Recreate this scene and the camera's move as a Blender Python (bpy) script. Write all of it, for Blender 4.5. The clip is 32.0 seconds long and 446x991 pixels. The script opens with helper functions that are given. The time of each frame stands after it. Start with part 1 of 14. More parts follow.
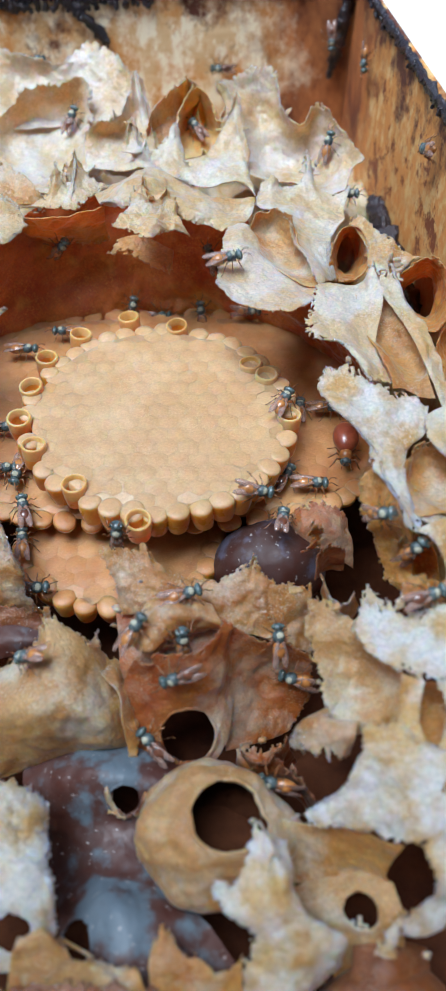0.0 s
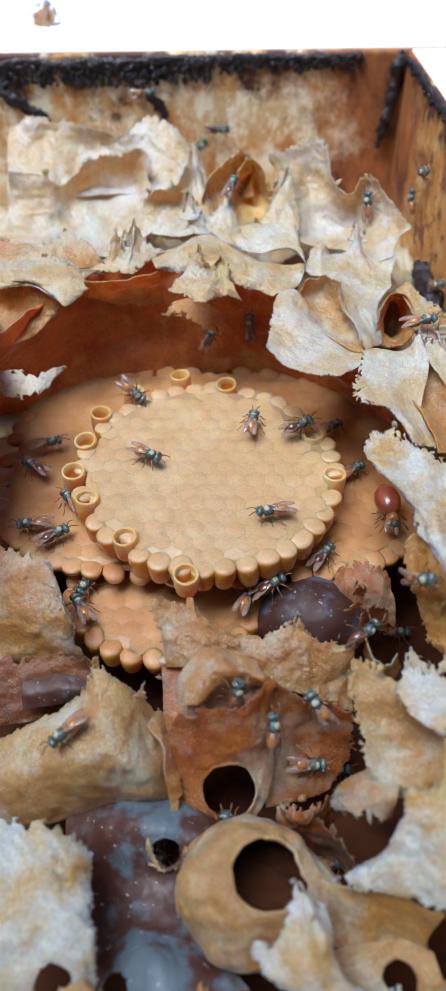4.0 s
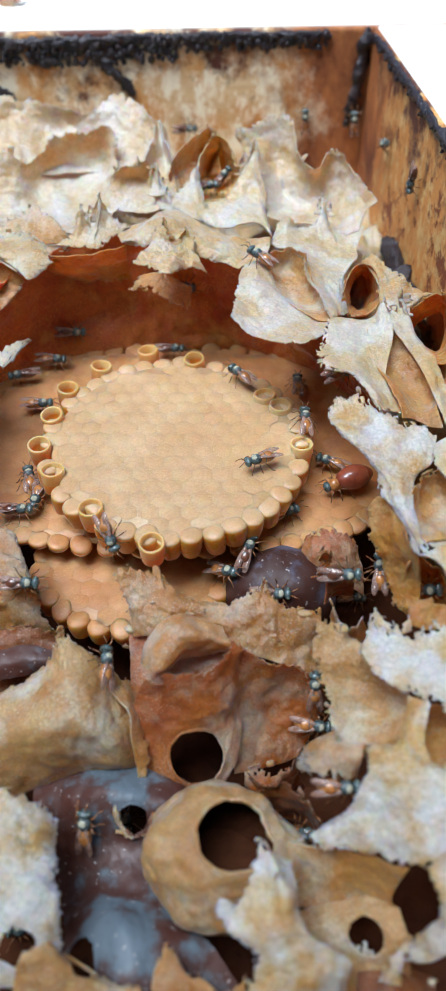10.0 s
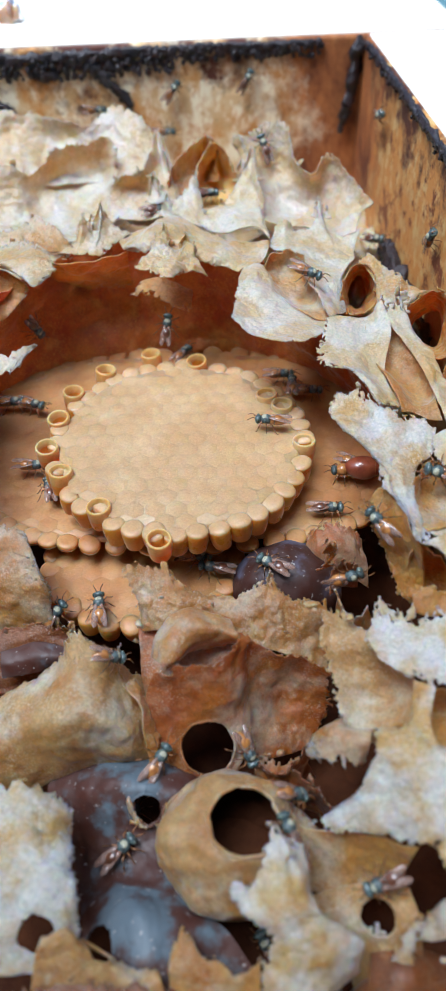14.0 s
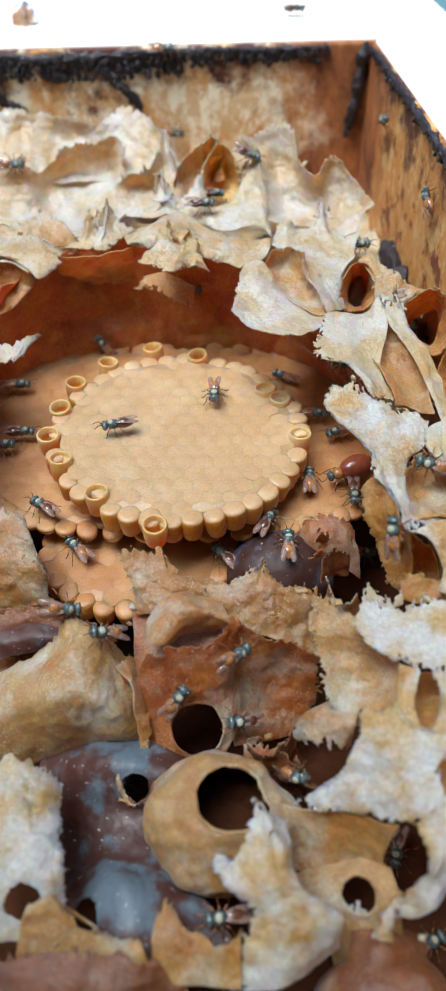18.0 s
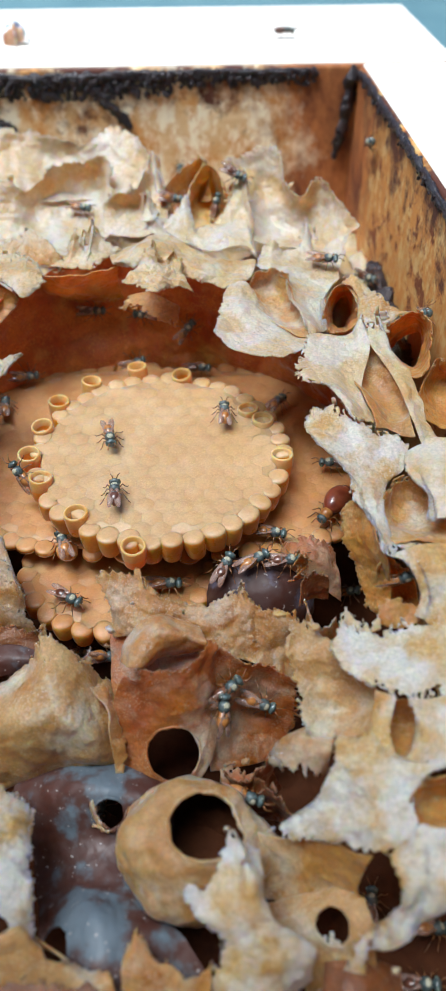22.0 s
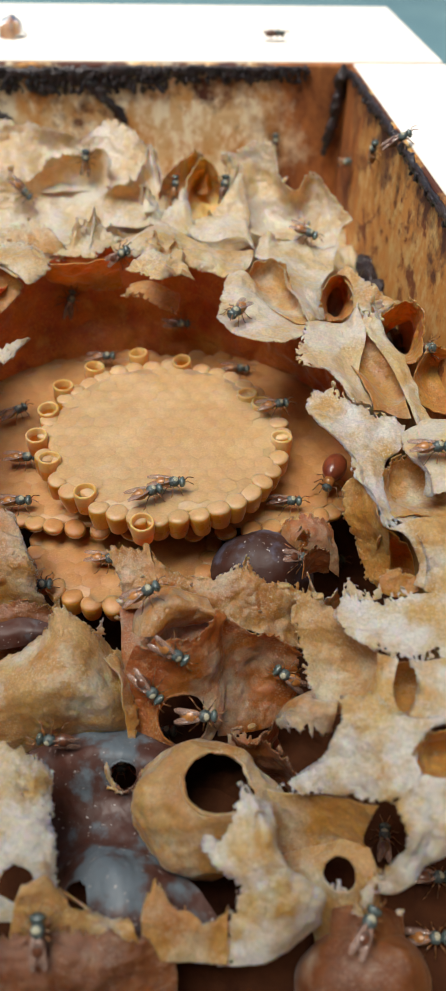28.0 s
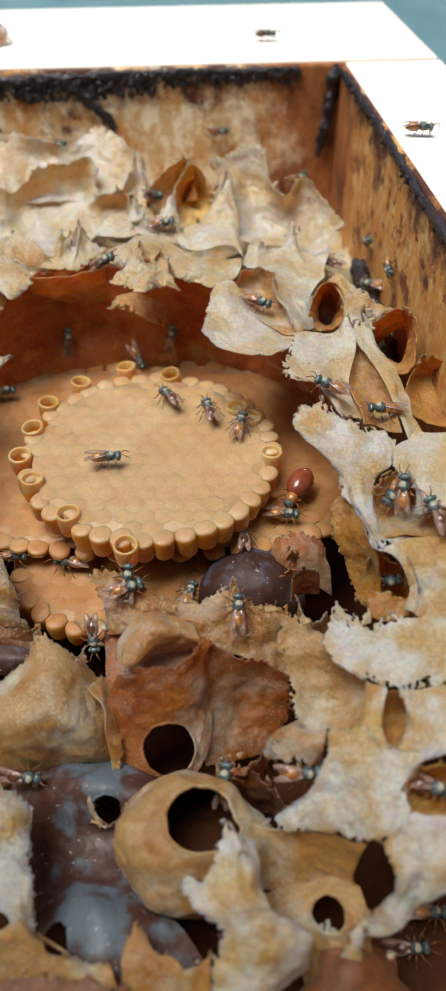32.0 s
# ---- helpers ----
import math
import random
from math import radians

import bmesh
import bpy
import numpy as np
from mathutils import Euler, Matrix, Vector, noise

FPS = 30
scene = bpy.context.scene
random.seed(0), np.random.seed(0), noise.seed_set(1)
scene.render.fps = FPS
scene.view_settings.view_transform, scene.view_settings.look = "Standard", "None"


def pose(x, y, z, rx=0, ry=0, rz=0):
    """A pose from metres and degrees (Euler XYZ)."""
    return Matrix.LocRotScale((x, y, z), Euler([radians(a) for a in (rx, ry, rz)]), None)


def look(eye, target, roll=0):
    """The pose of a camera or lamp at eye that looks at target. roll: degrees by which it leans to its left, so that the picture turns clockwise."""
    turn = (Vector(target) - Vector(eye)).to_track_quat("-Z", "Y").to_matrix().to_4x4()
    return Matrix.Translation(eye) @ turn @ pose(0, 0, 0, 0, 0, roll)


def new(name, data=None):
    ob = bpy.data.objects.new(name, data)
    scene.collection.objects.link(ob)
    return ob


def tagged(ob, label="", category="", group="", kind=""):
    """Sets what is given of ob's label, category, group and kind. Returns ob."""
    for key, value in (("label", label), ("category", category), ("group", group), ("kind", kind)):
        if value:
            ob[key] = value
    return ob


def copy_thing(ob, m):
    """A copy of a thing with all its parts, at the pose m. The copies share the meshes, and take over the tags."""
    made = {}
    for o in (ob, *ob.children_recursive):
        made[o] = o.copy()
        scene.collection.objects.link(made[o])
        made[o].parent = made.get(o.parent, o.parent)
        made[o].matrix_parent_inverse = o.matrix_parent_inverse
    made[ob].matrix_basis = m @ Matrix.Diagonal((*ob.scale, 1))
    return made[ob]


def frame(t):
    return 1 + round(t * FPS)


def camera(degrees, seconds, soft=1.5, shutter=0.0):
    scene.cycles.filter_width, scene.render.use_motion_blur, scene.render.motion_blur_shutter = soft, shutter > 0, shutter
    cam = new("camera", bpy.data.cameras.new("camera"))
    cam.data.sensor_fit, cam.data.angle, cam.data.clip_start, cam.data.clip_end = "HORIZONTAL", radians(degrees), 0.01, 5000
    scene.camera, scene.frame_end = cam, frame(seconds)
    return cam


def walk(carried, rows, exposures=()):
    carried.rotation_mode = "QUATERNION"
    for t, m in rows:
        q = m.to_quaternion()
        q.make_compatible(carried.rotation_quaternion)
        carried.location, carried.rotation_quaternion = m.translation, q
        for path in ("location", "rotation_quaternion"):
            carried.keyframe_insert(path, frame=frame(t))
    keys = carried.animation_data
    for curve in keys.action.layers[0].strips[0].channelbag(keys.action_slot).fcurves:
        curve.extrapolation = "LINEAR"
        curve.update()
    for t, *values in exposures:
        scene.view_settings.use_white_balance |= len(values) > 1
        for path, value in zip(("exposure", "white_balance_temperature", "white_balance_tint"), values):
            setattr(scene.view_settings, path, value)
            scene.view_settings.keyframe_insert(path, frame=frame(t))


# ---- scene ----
# The plan is in millimetres: x to the right, y away, z up from the top of the brood comb.
MM = 0.001
cam = camera(32.6, 32.0, soft=1.5, shutter=0.3)
ROWS = [
    (0, 6.94, -85.67, 81.18, -1.57, -49.22, -0.84),
    (0.5, 8.16, -88.50, 82.81, -2.39, -47.99, -1.01),
    (1, 7.91, -88.29, 83.23, -2.18, -47.66, -0.71),
    (1.5, 7.61, -87.14, 81.39, -0.42, -47.87, 0.35),
    (2, 8.13, -86.60, 81.96, 0.14, -47.44, 0.10),
    (2.5, 7.04, -86.07, 82.85, 0.92, -46.93, 0.21),
    (3, 6.11, -86.43, 84.10, 1.27, -46.46, 0.04),
    (3.5, 5.43, -86.06, 84.76, 1.41, -46.19, 0.01),
    (5.5, 5.06, -87.28, 84.80, 1.07, -45.69, 0.19),
    (6, 5.56, -87.07, 84.35, 0.88, -45.97, -0.16),
    (6.5, 5.69, -87.16, 84.45, 0.61, -45.80, 0.08),
    (7, 5.67, -86.89, 83.72, 0.93, -46.06, 0.05),
    (7.5, 7.38, -87.99, 81.53, 0.05, -46.60, 0.54),
    (8, 8.86, -88.88, 80.24, -0.40, -46.79, 0.48),
    (8.5, 8.46, -88.72, 80.74, -0.01, -46.60, 0.05),
    (9, 8.65, -88.66, 81.30, -0.00, -46.50, -0.00),
    (9.5, 8.23, -89.64, 81.18, 0.09, -46.24, 0.05),
    (10, 8.29, -89.18, 81.46, 0.06, -46.04, -0.07),
    (10.5, 8.24, -89.39, 80.80, 0.07, -46.39, -0.12),
    (11, 8.26, -89.32, 81.14, 0.17, -46.25, -0.01),
    (11.5, 8.04, -89.26, 81.74, 0.37, -45.84, 0.14),
    (12, 7.85, -89.80, 81.49, 0.16, -45.80, -0.08),
    (12.5, 7.58, -90.57, 81.42, -0.05, -45.79, -0.05),
    (13, 8.12, -91.04, 81.52, -0.54, -45.48, 0.13),
    (13.5, 8.22, -91.64, 81.65, -0.65, -45.48, 0.57),
    (15.5, 10.92, -94.09, 80.38, -0.76, -44.02, 1.98),
    (16, 12.89, -94.94, 79.95, -1.18, -44.17, 1.66),
    (16.5, 13.18, -96.01, 80.38, -1.56, -44.46, 1.12),
    (17, 12.13, -97.44, 80.96, -1.76, -44.88, 0.41),
    (17.5, 10.01, -97.31, 80.70, -0.33, -45.09, 0.36),
    (18, 9.89, -95.91, 80.90, 0.60, -44.55, 0.57),
    (18.5, 11.15, -95.21, 82.06, 0.18, -44.03, -0.17),
    (19, 11.02, -95.69, 81.58, 0.28, -44.19, 0.07),
    (19.5, 11.51, -95.40, 82.21, -0.11, -43.79, 0.33),
    (20, 11.97, -95.15, 82.45, -0.15, -43.85, 0.28),
    (20.5, 11.99, -94.83, 82.30, 0.15, -43.75, 0.41),
    (21, 11.99, -95.22, 81.98, 0.33, -43.69, 0.28),
    (21.5, 11.99, -94.98, 81.65, 0.60, -43.53, 0.30),
    (22, 12.27, -94.70, 81.40, 0.67, -43.54, 0.07),
    (22.5, 12.23, -94.28, 81.16, 0.13, -44.31, 0.33),
    (23, 13.39, -93.51, 79.69, -0.28, -45.19, 0.60),
    (23.5, 12.52, -93.36, 79.03, 0.17, -44.97, 0.63),
    (24, 12.74, -93.38, 78.88, -0.07, -45.02, 0.63),
    (24.5, 13.26, -93.94, 78.84, -0.53, -45.02, 0.68),
    (25, 13.14, -94.60, 79.04, -0.59, -44.69, 0.73),
    (25.5, 14.15, -97.30, 79.26, -1.25, -44.07, 0.78),
    (27.5, 8.85, -99.85, 84.02, -0.72, -42.41, -1.45),
    (28, 7.59, -100.29, 82.39, -0.71, -43.60, -1.33),
    (28.5, 9.58, -98.56, 84.42, -1.49, -42.77, -1.71),
    (29, 10.01, -98.53, 84.13, -1.50, -43.37, -0.91),
    (29.5, 10.41, -98.20, 83.50, -1.58, -43.65, -0.90),
    (30, 10.87, -98.48, 83.48, -1.72, -43.67, -0.84),
    (30.5, 11.43, -97.76, 83.73, -1.43, -43.79, -0.49),
    (31, 11.81, -97.05, 83.75, -1.41, -43.78, -0.24),
    (31.5, 11.71, -96.97, 82.85, -1.03, -43.61, 0.07),
    (32, 12.09, -95.51, 82.39, -0.56, -43.79, 0.20),
]
EXPOSURES = [
    (0.0, 0.44, 5340, 7), (1.0, 0.4, 5390, 7), (3.0, 0.34, 5540, 7), (6.0, 0.3, 5190, 7), (7.0, 0.36, 5140, 7), (8.0, 0.44, 5090, 7), (9.0, 0.45, 5340, 7), (11.0, 0.41, 5490, 7), (13.5, 0.39, 5440, 7),
    (15.5, 0.38, 5270, 6), (16.0, 0.4, 5320, 6), (18.0, 0.4, 5670, 6), (19.0, 0.38, 5570, 6), (22.0, 0.4, 5820, 7), (25.5, 0.4, 5720, 7), (28.0, 0.13, 6920, 10), (29.0, 0.05, 6620, 9), (30.0, 0.07, 6870, 10), (32.0, 0.09, 6620, 9)]
walk(cam, [(t, pose(x * MM, y * MM, z * MM, 90 + pitch, roll, yaw)) for t, x, y, z, yaw, pitch, roll in ROWS], EXPOSURES)
cam.data.dof.use_dof, cam.data.dof.focus_distance, cam.data.dof.aperture_fstop = True, 0.118, 36.0

# ---- daylight: open shade under a bright sky
world = bpy.data.worlds.new("sky")
scene.world = world
world.use_nodes = True
SUN_UP, SUN_TURN = radians(72), radians(-120)
sky = world.node_tree.nodes.new("ShaderNodeTexSky")
sky.sky_type, sky.sun_disc, sky.sun_elevation, sky.sun_rotation = "NISHITA", False, SUN_UP, SUN_TURN
back = world.node_tree.nodes["Background"]
back.inputs["Strength"].default_value = 0.09
world.node_tree.links.new(sky.outputs["Color"], back.inputs["Color"])
sun = new("sun", bpy.data.lights.new("sun", "SUN"))
sun.data.energy, sun.data.angle, sun.data.color = 4.9, radians(36), (1.0, 0.97, 0.93)
sun.matrix_world = look((math.sin(SUN_TURN) * math.cos(SUN_UP), math.cos(SUN_TURN) * math.cos(SUN_UP), math.sin(SUN_UP)), (0, 0, 0))


# ---- materials
def mat(name):
    m = bpy.data.materials.new(name)
    m.use_nodes = True
    t = m.node_tree
    return m, t, t.nodes["Principled BSDF"], t.nodes["Material Output"]


def tex(t, scale, detail=4.0, rough=0.6, stretch=(1, 1, 1), shift=0.0):
    """Noise in the world's own measure, with scale in features per millimetre."""
    geo = t.nodes.new("ShaderNodeNewGeometry")
    mapping = t.nodes.new("ShaderNodeMapping")
    mapping.inputs["Scale"].default_value = [1000 * scale * s for s in stretch]
    mapping.inputs["Location"].default_value = (shift, shift * 0.7, shift * 0.3)
    n = t.nodes.new("ShaderNodeTexNoise")
    n.inputs["Scale"].default_value, n.inputs["Detail"].default_value, n.inputs["Roughness"].default_value = 1.0, detail, rough
    t.links.new(geo.outputs["Position"], mapping.inputs["Vector"])
    t.links.new(mapping.outputs["Vector"], n.inputs["Vector"])
    return n.outputs["Fac"]


def ramp(t, fac, stops):
    r = t.nodes.new("ShaderNodeValToRGB")
    el = r.color_ramp.elements
    while len(el) < len(stops):
        el.new(0.5)
    for e, (at, c) in zip(el, stops):
        e.position, e.color = at, (*c, 1) if len(c) == 3 else (c[0], c[0], c[0], 1)
    t.links.new(fac, r.inputs["Fac"])
    return r.outputs["Color"]


def mix(t, fac, a, b, how="MIX"):
    n = t.nodes.new("ShaderNodeMix")
    n.data_type, n.blend_type = "RGBA", how
    for socket, v in ((n.inputs[0], fac), (n.inputs[6], a), (n.inputs[7], b)):
        if isinstance(v, (int, float)):
            socket.default_value = v
        elif isinstance(v, tuple):
            socket.default_value = (*v, 1)
        else:
            t.links.new(v, socket)
    return n.outputs[2]


def bump(t, p, height, strength, distance):
    b = t.nodes.new("ShaderNodeBump")
    b.inputs["Strength"].default_value, b.inputs["Distance"].default_value = strength, distance * MM
    t.links.new(height, b.inputs["Height"])
    t.links.new(b.outputs["Normal"], p.inputs["Normal"])


def wax(name, dark, light, bloom, bloom_at=0.6, glow=0.3, rough=0.38, grit=1.0):
    """Cerumen: mottled brown to cream, with a pale bloom in patches, letting some light through."""
    m, t, p, out = mat(name)
    patches = ramp(t, tex(t, 0.16, 4, 0.62), [(0.3, dark), (0.68, light)])
    whitish = ramp(t, tex(t, 0.12, 6, 0.62, shift=7.3), [(bloom_at - 0.06, (0,)), (bloom_at + 0.1, (1,))])
    col = mix(t, whitish, patches, bloom)
    grain = ramp(t, tex(t, 2.2, 3, 0.7), [(0.3, (1 - 0.26 * grit, 1 - 0.28 * grit, 1 - 0.32 * grit)), (0.7, (1 + 0.1 * grit, 1 + 0.09 * grit, 1 + 0.08 * grit))])
    col = mix(t, 1.0, col, grain, "MULTIPLY")
    # Fine pale specks: sparkle on the wax, put into its colour.
    frost_sheen = ramp(t, tex(t, 3.6, 2, 0.5, shift=13.0), [(0.52, (0,)), (0.68, (0.65,))])
    frost_sheen = mix(t, ramp(t, tex(t, 0.22, 3, 0.6, shift=5.5), [(0.42, (0,)), (0.6, (1,))]), (0.0, 0.0, 0.0), frost_sheen)
    col = mix(t, frost_sheen, col, bloom)
    specks = ramp(t, tex(t, 0.55, 2, 0.5, shift=3.1), [(0.75, (0,)), (0.83, (1,))])
    col = mix(t, specks, col, tuple(c * 0.55 for c in dark))
    t.links.new(col, p.inputs["Base Color"])
    p.inputs["Roughness"].default_value = rough
    crinkle = ramp(t, tex(t, 0.9, 5, 0.7, shift=23), [(0.3, (0,)), (0.5, (1,)), (0.7, (0,))])
    bump(t, p, mix(t, 0.45, tex(t, 2.6, 5, 0.75), crinkle), 0.9 * grit, 0.24)
    p.inputs["Subsurface Weight"].default_value, p.inputs["Subsurface Scale"].default_value = 0.65, 0.0016
    p.inputs["Subsurface Radius"].default_value = (1.0, 0.5, 0.18)
    tr = t.nodes.new("ShaderNodeBsdfTranslucent")
    tint = mix(t, 1.0, col, (1.0, 0.66, 0.3), "MULTIPLY")
    t.links.new(tint, tr.inputs["Color"])
    ms = t.nodes.new("ShaderNodeMixShader")
    ms.inputs[0].default_value = glow
    t.links.new(p.outputs[0], ms.inputs[1])
    t.links.new(tr.outputs[0], ms.inputs[2])
    p.inputs["Specular IOR Level"].default_value = 0.0
    gloss = t.nodes.new("ShaderNodeBsdfGlossy")
    gloss.inputs["Color"].default_value = (1, 1, 1, 1)
    t.links.new(ramp(t, tex(t, 0.3, 4, 0.6, shift=1.7), [(0.3, (rough - 0.12,)), (0.7, (rough + 0.12,))]), gloss.inputs["Roughness"])
    ripple = t.nodes.new("ShaderNodeBump")
    ripple.inputs["Strength"].default_value, ripple.inputs["Distance"].default_value = 0.75 * grit, 0.2 * MM
    t.links.new(tex(t, 2.6, 5, 0.75), ripple.inputs["Height"])
    t.links.new(ripple.outputs["Normal"], gloss.inputs["Normal"])
    edge = t.nodes.new("ShaderNodeFresnel")
    edge.inputs["IOR"].default_value = 1.54
    sheen = t.nodes.new("ShaderNodeMixShader")
    t.links.new(edge.outputs[0], sheen.inputs[0])
    t.links.new(ms.outputs[0], sheen.inputs[1])
    t.links.new(gloss.outputs[0], sheen.inputs[2])
    t.links.new(sheen.outputs[0], out.inputs["Surface"])
    return m


WHITE = wax("pale_wax", (0.7, 0.45, 0.19), (0.82, 0.61, 0.36), (0.88, 0.79, 0.66), 0.49, 0.5, grit=0.8)
CREAM = wax("cream_wax", (0.67, 0.38, 0.12), (0.81, 0.56, 0.26), (0.86, 0.74, 0.56), 0.51, 0.52, grit=0.8)
PALE = wax("honey_wax", (0.54, 0.205, 0.028), (0.74, 0.4, 0.105), (0.83, 0.67, 0.48), 0.54, 0.5)
TAN = wax("tan_wax", (0.5, 0.175, 0.026), (0.71, 0.36, 0.095), (0.78, 0.6, 0.44), 0.51, 0.5)
AMBER = wax("amber_wax", (0.5, 0.075, 0.006), (0.74, 0.21, 0.018), (0.88, 0.45, 0.1), 0.64, 0.34, 0.5)
BROWN = wax("brown_wax", (0.12, 0.032, 0.008), (0.27, 0.09, 0.02), (0.42, 0.31, 0.24), 0.62, 0.3, 0.4)
MOTTLE = wax("frosted_brown_wax", (0.4, 0.085, 0.01), (0.62, 0.21, 0.032), (0.68, 0.48, 0.35), 0.53, 0.52, 0.36)
COMB = wax("brood_wax", (0.58, 0.35, 0.155), (0.64, 0.41, 0.2), (0.69, 0.47, 0.25), 0.55, 0.3, 0.4, 0.5)
# Lower comb colour, redder and darker with part of the overhang's shade in it.
COMB_LOW = wax("shaded_brood_wax", (0.45, 0.185, 0.05), (0.57, 0.275, 0.09), (0.63, 0.345, 0.135), 0.55, 0.28, 0.5, 0.4)
# The strong orange also stands in for light passing through the cell sides.
COMB_SIDE = wax("glow_orange_cell_wax", (0.85, 0.3, 0.016), (0.95, 0.48, 0.05), (0.95, 0.58, 0.12), 0.6, 0.6, 0.34, 0.4)
DUSTY = wax("dusty_tan_wax", (0.53, 0.24, 0.055), (0.7, 0.42, 0.165), (0.8, 0.67, 0.52), 0.54, 0.45, 0.36)
BUFF = wax("buff_wax", (0.56, 0.25, 0.06), (0.73, 0.43, 0.17), (0.83, 0.7, 0.54), 0.545, 0.45, 0.36)
# The white of this wax stands for sky sheen as well as bloom.
SHEEN_CHALK = wax("sheen_chalk_wax", (0.6, 0.31, 0.07), (0.79, 0.52, 0.21), (0.87, 0.81, 0.74), 0.39, 0.45, 0.36)
GOLD = wax("golden_cell_wax", (0.78, 0.42, 0.1), (0.88, 0.56, 0.2), (0.9, 0.64, 0.3), 0.55, 0.45, 0.42, 0.4)
# In the next two, sky sheen is painted into the white patches too.
SHEEN_PALE = wax("sheen_pale_wax", (0.58, 0.28, 0.05), (0.78, 0.49, 0.18), (0.87, 0.8, 0.72), 0.45, 0.45, 0.36)
SHEEN_BLOOM = wax("sheen_bloom_wax", (0.58, 0.26, 0.042), (0.77, 0.46, 0.145), (0.87, 0.79, 0.69), 0.49, 0.45, 0.36)
HONEY = wax("amber_cell_wax", (0.58, 0.185, 0.016), (0.81, 0.38, 0.05), (0.86, 0.56, 0.22), 0.58, 0.55)

def honey_pot_material(name, frost_sheen, dim=1.0):
    m, t, p, out = mat(name)
    # The ramp's blue grey end is sky sheen painted as colour.
    col = ramp(t, tex(t, 0.12, 5, 0.6), [(0.4, (0.05 * dim, 0.014 * dim, 0.008 * dim)), (0.5, (0.055 * dim, 0.026 * dim, 0.021 * dim)), (0.58, frost_sheen)])
    # Bright specks painted in for glitter on the pots.
    glitter = ramp(t, tex(t, 1.6, 2, 0.5, shift=6.0), [(0.68, (0,)), (0.74, (1,))])
    col = mix(t, glitter, col, (0.3, 0.28, 0.27))
    t.links.new(col, p.inputs["Base Color"])
    t.links.new(ramp(t, tex(t, 0.6, 5, 0.6, shift=4), [(0.3, (0.42,)), (0.7, (0.66,))]), p.inputs["Roughness"])
    p.inputs["Specular IOR Level"].default_value = 0.42 * dim
    bump(t, p, tex(t, 1.6, 5, 0.7), 0.35, 0.15)
    return m


def wood_material(name, light, worn=0.0, fine=1.0):
    m, t, p, out = mat(name)
    grain = tex(t, 0.12, 6, 0.65, (0.25, 0.25, 1.6))
    col = ramp(t, grain, [(0.35, (0.62, 0.4, 0.17)), (0.65, (0.82, 0.64, 0.36))])
    if light:
        # Near white: the blown-out daylight on the wall tops is in this colour.
        col = ramp(t, grain, [(0.3, (0.82, 0.76, 0.64)), (0.7, (0.9, 0.87, 0.8))])
    else:
        pale = ramp(t, tex(t, 0.17 * fine, 6, 0.65, (1, 1, 0.6), shift=2.2), [(0.44, (0,)), (0.46 + 0.06 * fine, (1,))])
        col = mix(t, pale, col, (0.95, 0.87, 0.63) if fine == 1.0 else (0.7, 0.5, 0.22))
        amber = ramp(t, tex(t, 0.14 * fine, 6, 0.7, (1, 1, 0.7), shift=21), [(0.46 - worn, (0,)), (0.58 - worn, (1,))])
        col = mix(t, amber, col, (0.62, 0.3, 0.08))
        stain = ramp(t, tex(t, 0.06 * fine, 7, 0.75, shift=11), [(0.6 - worn, (0,)), (0.66 - worn, (1,))])
        col = mix(t, stain, col, (0.22, 0.065, 0.02))
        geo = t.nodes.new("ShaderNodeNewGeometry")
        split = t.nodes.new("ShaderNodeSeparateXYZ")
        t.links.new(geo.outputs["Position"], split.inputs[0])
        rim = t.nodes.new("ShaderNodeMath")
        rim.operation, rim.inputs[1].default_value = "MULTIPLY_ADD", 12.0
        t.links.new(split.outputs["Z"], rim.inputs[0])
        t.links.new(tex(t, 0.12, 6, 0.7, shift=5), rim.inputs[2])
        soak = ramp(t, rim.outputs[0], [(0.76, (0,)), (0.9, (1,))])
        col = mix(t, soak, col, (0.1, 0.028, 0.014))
        near = t.nodes.new("ShaderNodeVectorMath")
        near.operation = "DISTANCE"
        flat = t.nodes.new("ShaderNodeCombineXYZ")
        t.links.new(split.outputs["X"], flat.inputs[0])
        t.links.new(split.outputs["Y"], flat.inputs[1])
        t.links.new(flat.outputs[0], near.inputs[0])
        near.inputs[1].default_value = (0.0415, 0.103, 0)
        seep = t.nodes.new("ShaderNodeMath")
        seep.operation, seep.inputs[1].default_value = "MULTIPLY_ADD", -17.0
        t.links.new(near.outputs["Value"], seep.inputs[0])
        t.links.new(tex(t, 0.09, 6, 0.7, shift=8), seep.inputs[2])
        brown = ramp(t, seep.outputs[0], [(0.05, (0,)), (0.3, (1,))])
        col = mix(t, brown, col, ramp(t, tex(t, 0.14, 6, 0.7, (1, 1, 0.5), shift=17), [(0.36, (0.13, 0.035, 0.012)), (0.62, (0.46, 0.17, 0.045))]))
    if fine != 1.0:
        col = mix(t, 1.0, col, (0.74, 0.66, 0.5), "MULTIPLY")
    t.links.new(col, p.inputs["Base Color"])
    p.inputs["Roughness"].default_value = 0.7
    bump(t, p, tex(t, 0.5, 6, 0.7, (0.4, 0.4, 2)), 0.4, 0.4)
    return m


def plain(name, a, b, scale, rough=0.6, height=0.3, spec=0.5):
    m, t, p, out = mat(name)
    t.links.new(ramp(t, tex(t, scale, 5, 0.65), [(0.3, a), (0.7, b)]), p.inputs["Base Color"])
    p.inputs["Roughness"].default_value, p.inputs["Specular IOR Level"].default_value = rough, spec
    bump(t, p, tex(t, scale * 5, 5, 0.7), 0.5, height)
    return m


